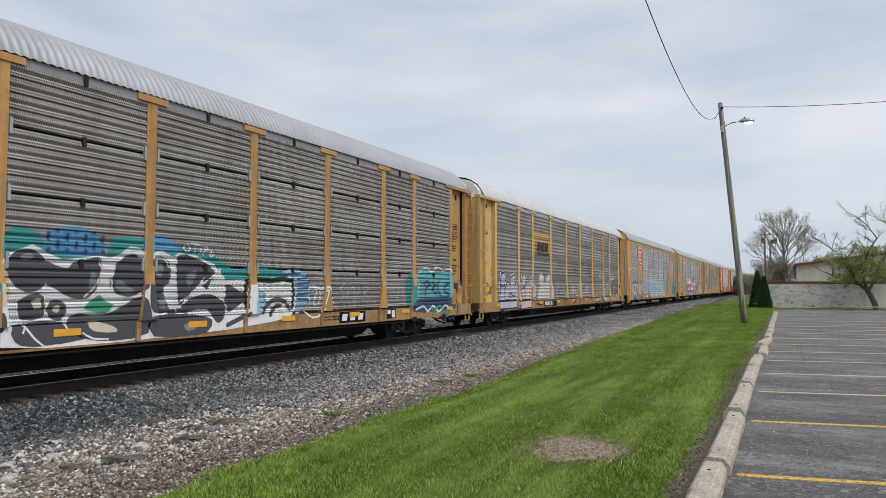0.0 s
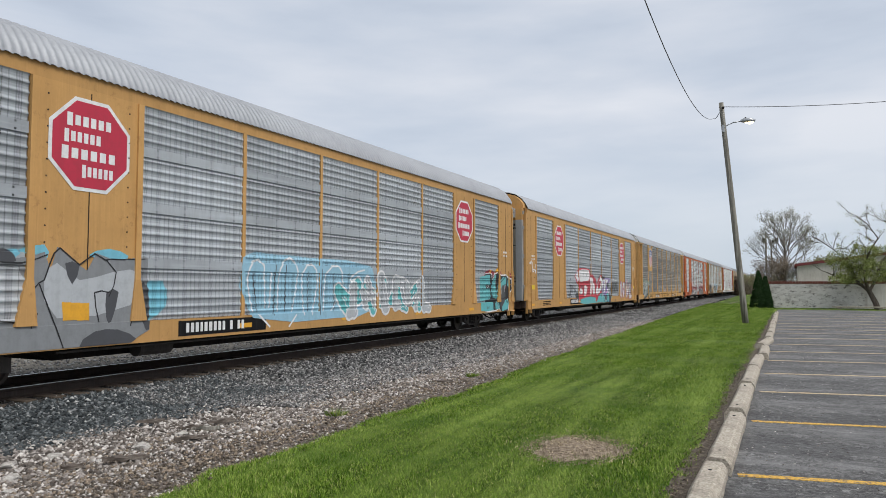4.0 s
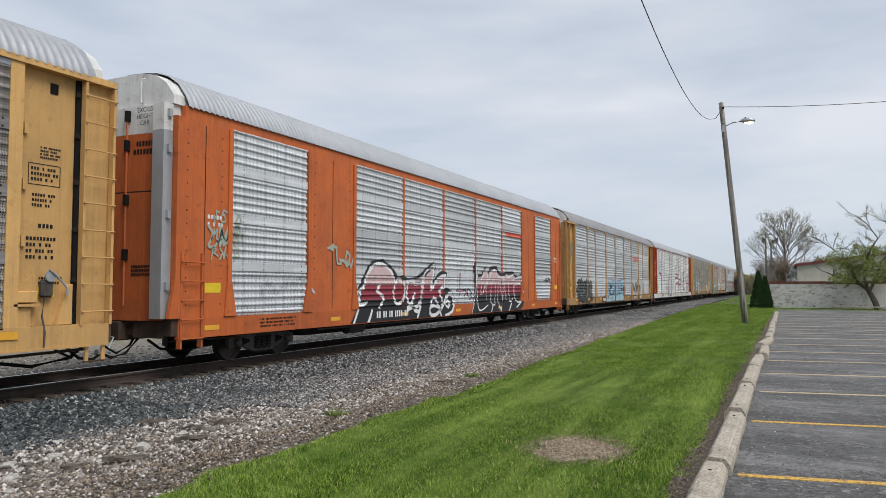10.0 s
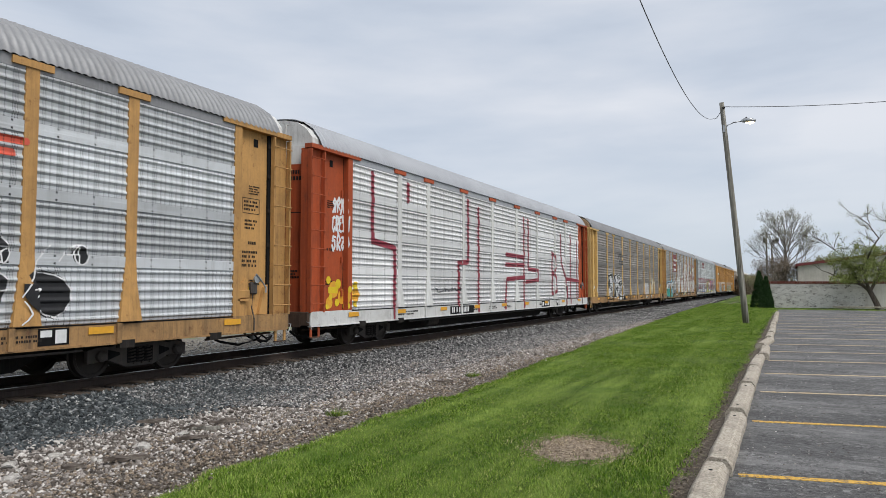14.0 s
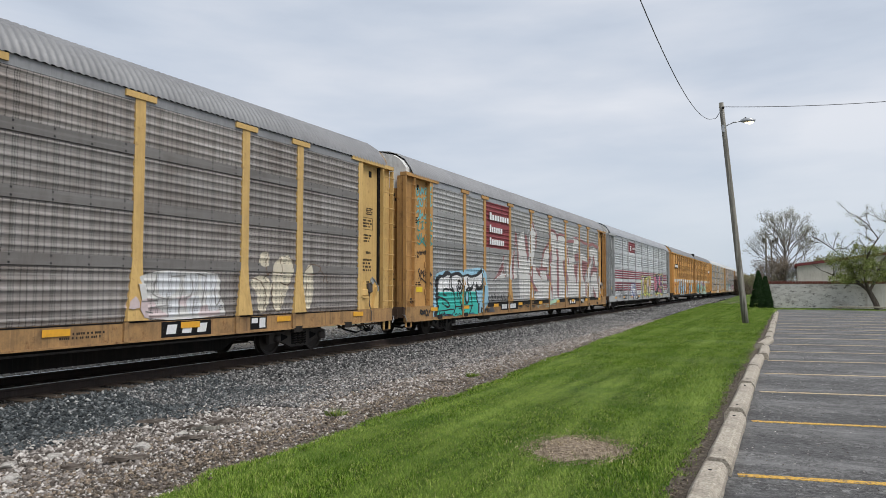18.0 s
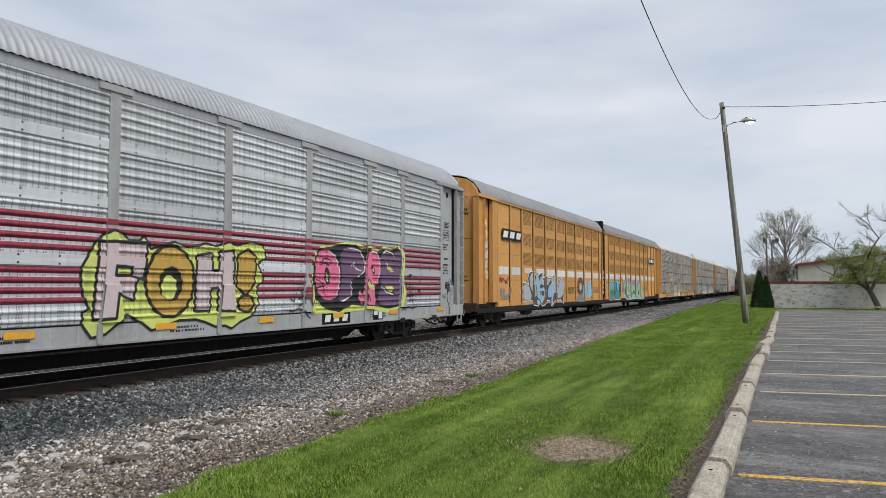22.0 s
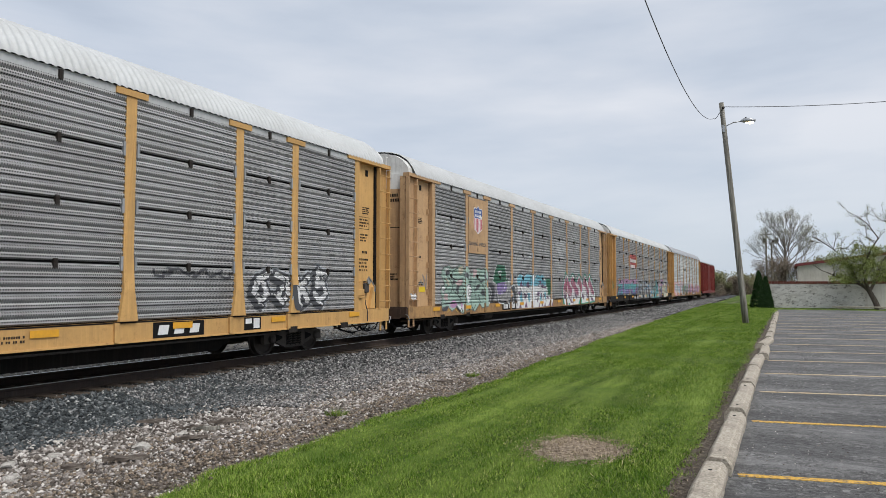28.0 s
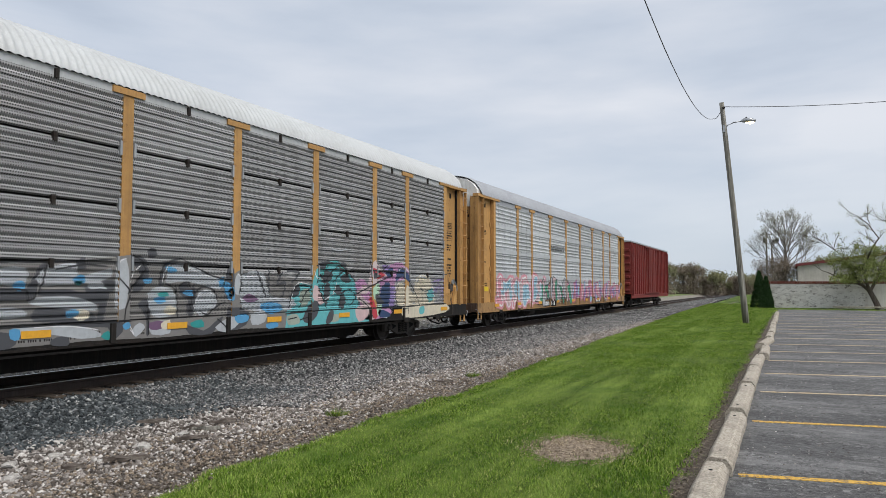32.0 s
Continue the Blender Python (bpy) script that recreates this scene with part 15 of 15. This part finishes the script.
    brush("I", "paint_grimegrey", 2.2, 0.013, [[(18.2, 1.7),(18.3, 1.86),(18.2, 1.54),(18.45, 1.45),(18.58, 1.47)],
        [(18.89, 1.85),(18.93, 1.59),(18.84, 1.37),(18.85, 1.14)], [(18.93, 1.45),(19.17, 1.51),(19.19, 1.76),(19.13, 1.87)], [(19.53, 1.82),(19.5, 1.53),(19.45, 1.3)],
        [(19.79, 1.65),(19.86, 1.29),(19.99, 1.43)], [(17.89, 1.4),(18.31, 1.41)], [(18.13, 1.28),(18.59, 1.32)], [(18.53, 1.54),(18.57, 1.1)],
        [(19.24, 1.42),(19.2, 1.13)], [(17.97, 1.21),(18.21, 1.18)], [(18.64, 1.87),(19.01, 1.89)], [(19.31, 1.94),(19.59, 1.88)]])
    blob("I", "paint_cream", 0.8, 0.0, [[(20.9, 1.77),(21.2, 1.93),(21.55, 1.85),(21.6, 1.51),(21.41, 1.1),(21.18, 1.16),(21.13, 1.52)],
        [(21.67, 2.17),(22.25, 2.43),(22.43, 2.05),(22.18, 1.51),(21.93, 1.11),(21.69, 1.25)], [(22.88, 2.06),(23.16, 2.21),(23.26, 1.64),(23.13, 1.15),(22.89, 1.22)],
        [(21.23, 2.41),(21.5, 2.48),(21.51, 2.16),(21.23, 2.16)]])
    brush("I", "paint_brown", 1.8, 0.011, [[(20.94, 1.87),(21.24, 1.8),(21.44, 1.51),(21.37, 1.16)], [(21.48, 1.77),(21.39, 1.9),(21.67, 2.04)],
        [(21.68, 1.77),(21.64, 1.38),(21.77, 1.12)], [(21.92, 1.78),(22.26, 1.71),(22.39, 1.92)], [(22.16, 2.38),(22.43, 2.3),(22.39, 2.11)],
        [(22.88, 2.06),(23.16, 2.24),(23.54, 2.16),(23.35, 1.99),(23, 1.98)], [(23.5, 2.1),(23.75, 1.93),(23.65, 1.79)], [(23.8, 2.01),(23.85, 1.76)],
        [(21.54, 2.43),(21.39, 2.16),(21.51, 1.93)], [(21.95, 2.38),(22, 1.91)], [(22.01, 1.51),(21.98, 1.14)], [(23, 1.78),(22.89, 1.36)]])
    # leading half of the blue and white letters
    shapes("O", "paint_white", 0.8, 0.02, [[(9.86, 2.0),(10.1, 2.2),(10.5, 2.3),(10.9, 2.18),(11.4, 2.32),(11.9, 2.24),(12.5, 2.3),(12.7, 1.4),(12.6, 0.72),(9.9, 0.74),(10.05, 1.4)]])
    shapes("O", "paint_skyaqua", 1.2, 0.0, [[(9.96, 1.98),(10.2, 2.18),(10.5, 2.24),(10.9, 2.12),(11.4, 2.26),(12.0, 2.2),(12.2, 1.75),(11.3, 1.7),(10.1, 1.72)],
        [(10.3, 1.35),(10.6, 1.45),(10.7, 1.05),(10.45, 0.95)], [(11.4, 1.4),(11.75, 1.35),(11.7, 0.95),(11.5, 1.0)]])
    shapes("O", "paint_plum", 1.35, 0.0, [[(10.3, 1.7),(10.55, 1.98),(10.8, 1.68)], [(11.2, 1.75),(11.5, 1.95),(11.75, 1.7),(11.45, 1.6)], [(10.05, 1.4),(10.5, 1.5),(10.4, 1.25)],
        [(10.9, 1.4),(11.3, 1.3),(11.15, 1.08)], [(10.2, 0.74),(10.35, 1.0),(10.55, 0.73)], [(10.95, 0.73),(11.15, 1.02),(11.35, 0.73)], [(11.85, 0.73),(12.0, 1.0),(12.2, 0.73)]])
    brush("O", "paint_black", 1.9, 0.022, [[(9.86, 2.0),(10.1, 2.2),(10.5, 2.3),(10.9, 2.18),(11.4, 2.32),(11.9, 2.24),(12.5, 2.3)], [(10.9, 2.15),(10.85, 1.6),(11.0, 1.1)],
        [(11.9, 2.2),(11.8, 1.7),(12.05, 1.2)], [(9.86, 2.0),(10.05, 1.4),(9.9, 0.76)], [(10.4, 1.6),(10.75, 1.2),(10.6, 0.9)], [(11.2, 1.5),(11.6, 1.2)]])


def paint_train():
    W, K = "paint_white", "paint_black"
    # leading cars
    for k, (a, b) in enumerate(((10.0, 12.2), (13.0, 15.0), (15.2, 17.0))):
        scribble("B", a, b, 1.1, 2.0 + 0.1 * (k % 2), "paint_cream" if k % 2 else "paint_silver", 16, 0.035, 20 + k)
    for k in range(4):
        scribble("B", 17 + 2 * k, 18.4 + 2 * k, 0.75, 1.0, ("paint_amber", "paint_aqua", W, "paint_lime")[k], 10, 0.02, 40 + k)
    for k in range(3):
        c = 7.15 + k * 0.62
        part("sign_block", prism([(c - 0.24, 3.4), (c + 0.2, 3.4), (c + 0.26, 3.85), (c - 0.18, 3.85)], "x", FACE + 0.026, FACE + 0.03), "paint_black", CARS["B"])
    part("sign_block", box(FACE + 0.026, FACE + 0.03, 6.85, 8.75, 3.22, 3.3), "paint_black", CARS["B"])
    scribble("B", 0.8, 1.5, 1.35, 1.9, K, 14, 0.012, 5)

    wild("C", 13.2, 18.2, 0.9, 2.0, ["paint_aqua", "paint_silver"], "paint_white", 16, 9)
    wild("D", 20.2, 24.6, 0.85, 2.1, ["paint_white", "paint_cream", "paint_silver"], "paint_magenta", 15, 16)
    scribble("D", 0.3, 1.35, 2.3, 2.9, W, 12, 0.025, 6)
    for k in ("C", "D"):
        octagon(k, 5.27, 4.09, 0.86)
        octagon(k, 21.06, 4.09, 0.83)

    piece("E", ".....", 1.75, 4.8, 0.72, 2.1, W, K, "paint_mint", 0.12, 0.05, 17, 0, "paint_mint", "paint_silver", "paint_charcoal", 0.06)
    part("sign_plate", box(FACE - 0.03, FACE + 0.028, 4.48, 6.18, 3.06, 5.08), "pale_yellow", CARS["E"], "yellow sign plate")
    shield("E", 5.33, 4.2, 1.42, 1.6)
    for k, (a, b) in enumerate(((6.9, 9.2), (9.7, 12.2), (12.9, 14.4))):
        scribble("E", a, b, 1.1, 1.9, ("paint_grey", "paint_silver", "paint_rose")[k], 14, 0.03, 60 + k)

    scribble("F", 0.3, 1.3, 2.5, 3.2, "paint_sage", 16, 0.03, 5)
    scribble("F", 4.6, 6.0, 2.2, 2.8, "paint_sage", 16, 0.035, 6)
    scribble("F", 2.0, 3.9, 1.5, 2.0, "paint_silver", 18, 0.035, 7)
    lines("F", [[(17.7, 3.97), (20.0, 3.97)], [(17.75, 3.88), (19.9, 3.88)]], "paint_logo_red", 0.05)

    piece("G", "......", 2.05, 5.4, 0.74, 2.05, "paint_charcoal", K, None, 0.16, 0.06, 22, 0, "paint_mint")
    lines("G", [[(18.4, 3.95), (20.6, 3.95)], [(18.6, 3.75), (20.4, 3.75)]], "paint_logo_red", 0.06)
    scribble("G", 0.8, 1.4, 2.9, 4.4, "paint_grey", 14, 0.03, 8)

    # the whitened car with thin outlines of blocky capitals
    lines("H", [[(2.75, 4.95), (2.75, 3.0), (4.05, 2.85), (4.05, 0.75)], [(4.9, 4.9), (4.9, 4.4)], [(9.6, 4.9), (9.6, 2.6), (8.75, 2.55), (8.75, 1.05)],
                [(10.6, 4.7), (10.6, 0.7)], [(15.9, 4.75), (15.9, 0.75)], [(15.9, 3.0), (13.6, 3.05)], [(15.9, 2.65), (13.6, 2.62)], [(15.9, 2.1), (13.7, 2.0), (13.5, 0.8)],
                [(16.5, 4.75), (16.5, 2.5), (17.9, 2.45), (17.9, 2.0), (16.2, 1.9)],
                [(20.2, 3.4), (20.2, 1.3), (20.9, 1.5), (20.9, 2.2), (20.3, 2.35), (20.9, 2.6), (20.8, 3.2), (20.2, 3.4)],
                [(21.7, 4.4), (21.8, 3.0), (22.6, 2.2), (22.8, 0.8)], [(23.6, 4.5), (23.6, 0.8)], [(22.8, 2.1), (25.2, 2.0)], [(24.9, 4.2), (24.9, 1.0)]], "paint_maroon", 0.09)
    scribble("H", 6.8, 9.0, 1.5, 1.7, K, 14, 0.018, 5)
    tag_rows("H", 0.85, 1.55, 2.6, 4.1, ("...", "CREW", "..."), W, 0.035, 6)
    dots("H", [(0.75, 1.85, 0.1), (1.2, 1.75, 0.13), (1.55, 1.6, 0.09), (0.85, 1.4, 0.08), (1.15, 1.25, 0.1), (1.85, 1.7, 0.12), (1.85, 1.2, 0.09), (0.7, 1.15, 0.07), (1.5, 1.15, 0.07)], "paint_signal_yellow", 5)
    dots("H", [(1.0, 1.6, 0.22), (1.4, 1.4, 0.2), (1.86, 1.45, 0.2), (0.8, 1.25, 0.15)], "paint_amber", 3)

    panel_bars("I", 8.0, 9.4, 3.2, 3.6, 2, "paint_charcoal", 5)
    lines("I", [[(7.9, 3.8), (8.4, 4.0), (9.3, 3.85)], [(8.6, 3.95), (8.7, 3.7)]], "paint_charcoal", 0.08)
    scribble("I", 10.1, 12.4, 0.72, 0.95, K, 14, 0.016, 9)
    scribble("I", 0.7, 1.6, 1.35, 1.75, W, 14, 0.025, 10)

    scribble("J", 10.0, 12.4, 0.72, 0.98, K, 14, 0.02, 16)
    sign_rows("J", ((6.75, 8.98, 4.38, 0.3, 8), (6.75, 8.2, 3.88, 0.3, 7), (6.75, 8.4, 3.38, 0.3, 7)), W)

    # stripes along the grey car
    for z in [1.447 + 0.166 * q for q in range(4)] + [2.321 + 0.166 * q for q in range(4)]:
        lines("K", [[(1.7, z), (25.3, z)]], "paint_maroon", 0.052, 1)
    panel_bars("K", 7.9, 9.35, 4.5, 4.75, 1, W, 7)
    dots("K", [(7.25, 4.62, 0.2)], W, 9)
    scribble("K", 2.2, 5.6, 0.8, 2.05, K, 16, 0.025, 17)
    tag_rows("K", 0.75, 1.6, 2.9, 4.3, ("..", "...", "..."), K, 0.024, 18)
    scribble("F", 23.1, 24.1, 1.85, 2.15, K, 16, 0.022, 41)
    tag_rows("F", 0.35, 1.3, 2.2, 3.3, ("....", "....", "...."), "paint_sage", 0.02, 42)
    scribble("K", 0.8, 1.6, 2.3, 2.8, "paint_grey", 14, 0.025, 19)
    scribble("K", 0.75, 1.6, 1.2, 1.65, K, 14, 0.03, 20)
    piece("K", "....", 7.25, 9.1, 0.95, 1.95, W, "paint_shieldblue", "paint_violet", 0.1, 0.04, 30, 0, None, None, None, 0.05)

    scribble("L", 2.4, 3.6, 1.8, 2.2, "paint_maroon", 14, 0.025, 21)
    scribble("L", 2.6, 3.6, 1.1, 1.6, "paint_grey", 8, 0.08, 22)
    lettering_bars(CARS["L"], 5.6, 6.9, 2.3, 2.55, "paint_white", 1, 71, FACE - 0.041, 0.1, "car_mark")
    lettering_bars(CARS["L"], 7.3, 8.6, 2.3, 2.55, "paint_white", 1, 72, FACE - 0.041, 0.1, "car_mark")
    tag_rows("L", 20.8, 21.15, 1.15, 2.75, (".", ".", ".", ".", "."), W, 0.022, 61)
    tag_rows("L", 0.78, 1.5, 1.95, 4.4, ("..", "...", "....", "....", "....", "...."), W, 0.032, 23)
    for k in range(5):
        scribble("L", 23.0 + 2.6 * k, 24.2 + 2.6 * k, 2.2, 2.4, "paint_maroon", 8, 0.009, 80 + k)

    piece("M", "....", 21.3, 24.3, 1.15, 2.1, W, "paint_charcoal", "paint_silver", 0.1, 0.04, 38, 0, None, None, None, 0.05)
    scribble("M", 18.6, 20.8, 1.85, 2.05, "paint_charcoal", 14, 0.025, 24)

    part("sign_plate", box(FACE - 0.025, FACE + 0.028, 4.48, 6.18, 2.95, 5.06), "faded_yellow", CARS["O"], "faded yellow sign plate")
    shield("O", 5.35, 4.25, 0.85, 1.1, FACE + 0.0285)
    text_part(CARS["O"], "BUILDING AMERICA", (FACE + 0.031, 5.33, 3.25), 0.19, "paint_charcoal")
    scribble("O", 0.1, 0.55, 1.2, 1.6, W, 10, 0.03, 25)
    scribble("O", 0.75, 1.5, 1.6, 2.1, "paint_grey", 8, 0.02, 26)

    sign_rows("P", ((6.66, 8.95, 3.56, 0.3, 8), (6.7, 8.35, 3.14, 0.3, 7)), W)
    scribble("P", 1.0, 1.5, 1.5, 2.1, "paint_green", 12, 0.025, 27)

    wild("Q", 2.0, 8.0, 0.8, 2.15, ["paint_pink", "paint_rose", "paint_sky"], "paint_white", 22, 46, "paint_pink")
    wild("Q", 7.0, 13.0, 0.8, 2.1, ["paint_pink", "paint_green", "paint_silver", "paint_rose"], "paint_charcoal", 18, 47)
    wild("Q", 13.0, 25.4, 0.85, 2.0, ["paint_sky", "paint_pink", "paint_rose", "paint_violet"], "paint_magenta", 36, 48)
    panel_bars("Q", 9.2, 12.0, 3.5, 3.8, 2, "paint_charcoal", 9)

    for k in ("C", "D", "F"):
        if k != "F":
            part("warning_plate", box(0.62, 1.18, -0.285, -0.25, 4.86, 5.28), "paint_white", CARS[k], "white enamelled warning plate")
        for i, w in enumerate(("EXCESS", "HEIGHT", "CAR")):
            text_part(CARS[k], w, (0.9, -0.29, 5.16 - 0.13 * i), 0.13, "paint_charcoal", True)
    for k in "ABEGHJKLMOPQ":
        text_part(CARS[k], "EXCESS HEIGHT CAR", (0.5, 0.04, 5.12), 0.14, "paint_charcoal", True)


for tag, rgb in {"grimegrey": (0.2, 0.19, 0.18), "palemint": (0.36, 0.50, 0.43), "deepgreen": (0.02, 0.13, 0.07), "plum": (0.16, 0.09, 0.16), "emerald": (0.02, 0.32, 0.22), "raspberry": (0.42, 0.12, 0.20), "leafgreen": (0.26, 0.44, 0.22), "lavender": (0.46, 0.46, 0.56), "blush": (0.56, 0.46, 0.46), "orchid": (0.50, 0.26, 0.44), "rust_orange": (0.50, 0.22, 0.07), "rose": (0.58, 0.42, 0.42), "sage": (0.33, 0.37, 0.31), "logo_red": (0.62, 0.10, 0.06), "tealbright": (0.04, 0.42, 0.36), "ghost": (0.58, 0.57, 0.55),
                 "roseline": (0.28, 0.12, 0.12), "silverwhite": (0.60, 0.61, 0.63), "skyaqua": (0.17, 0.45, 0.56), "sill_cream": (0.55, 0.36, 0.14), "limebright": (0.56, 0.62, 0.16), "hotpink": (0.70, 0.16, 0.28), "amberdull": (0.50, 0.32, 0.07)}.items():
    flat_paint("paint_" + tag, rgb)
paint_train()
paint_large()
paint_letters()


def motions():
    # the whole train rolls by at a steady speed
    for car, t_lead in TRAIN:
        rows = []
        for k in range(17):
            t = k * 2.0
            rows.append((t, pose(TX, SPEED * (t_lead - t) - 5.18, 0)))
        walk(car, rows)
    # the slack cable swings a little in the wind
    swing = ((0, 7), (3, 6), (6, 2), (8, 2.5), (9, -5), (10, 0), (12, -6.5), (14, -3), (17, -2), (19, -1.5), (21, -4.5), (23, 1.5), (25, 0.5), (28, 4.5), (30, 1.5), (32, 3.5))
    walk(DROP_CABLE, [(t, pose(-2.6, 34.95, 9.75, 0, 0, 0.033 * k)) for t, k in swing])
    # wheels turn while they are near
    for ws, u, t_lead, off in SPINNING:
        pass_t = t_lead + (u - 5.18) / SPEED
        t0, t1 = max(0.0, pass_t - 2.6), min(32.0, pass_t + 0.5)
        if t1 <= t0:
            continue
        rows = []
        n = int(round((t1 - t0) * FPS))
        first = int(round(t0 * FPS))
        for k in range(n + 1):
            t = (first + k) / FPS
            a = math.degrees(SPEED * (t - t0) / WHEEL_R)
            rows.append((t, pose(0, off, WHEEL_R + 0.002, a % 360)))
        if rows[0][0] > 0.04:
            rows.insert(0, (0.0, rows[0][1]))
        if rows[-1][0] < 31.96:
            rows.append((32.0, rows[-1][1]))
        walk(ws, rows)


motions()
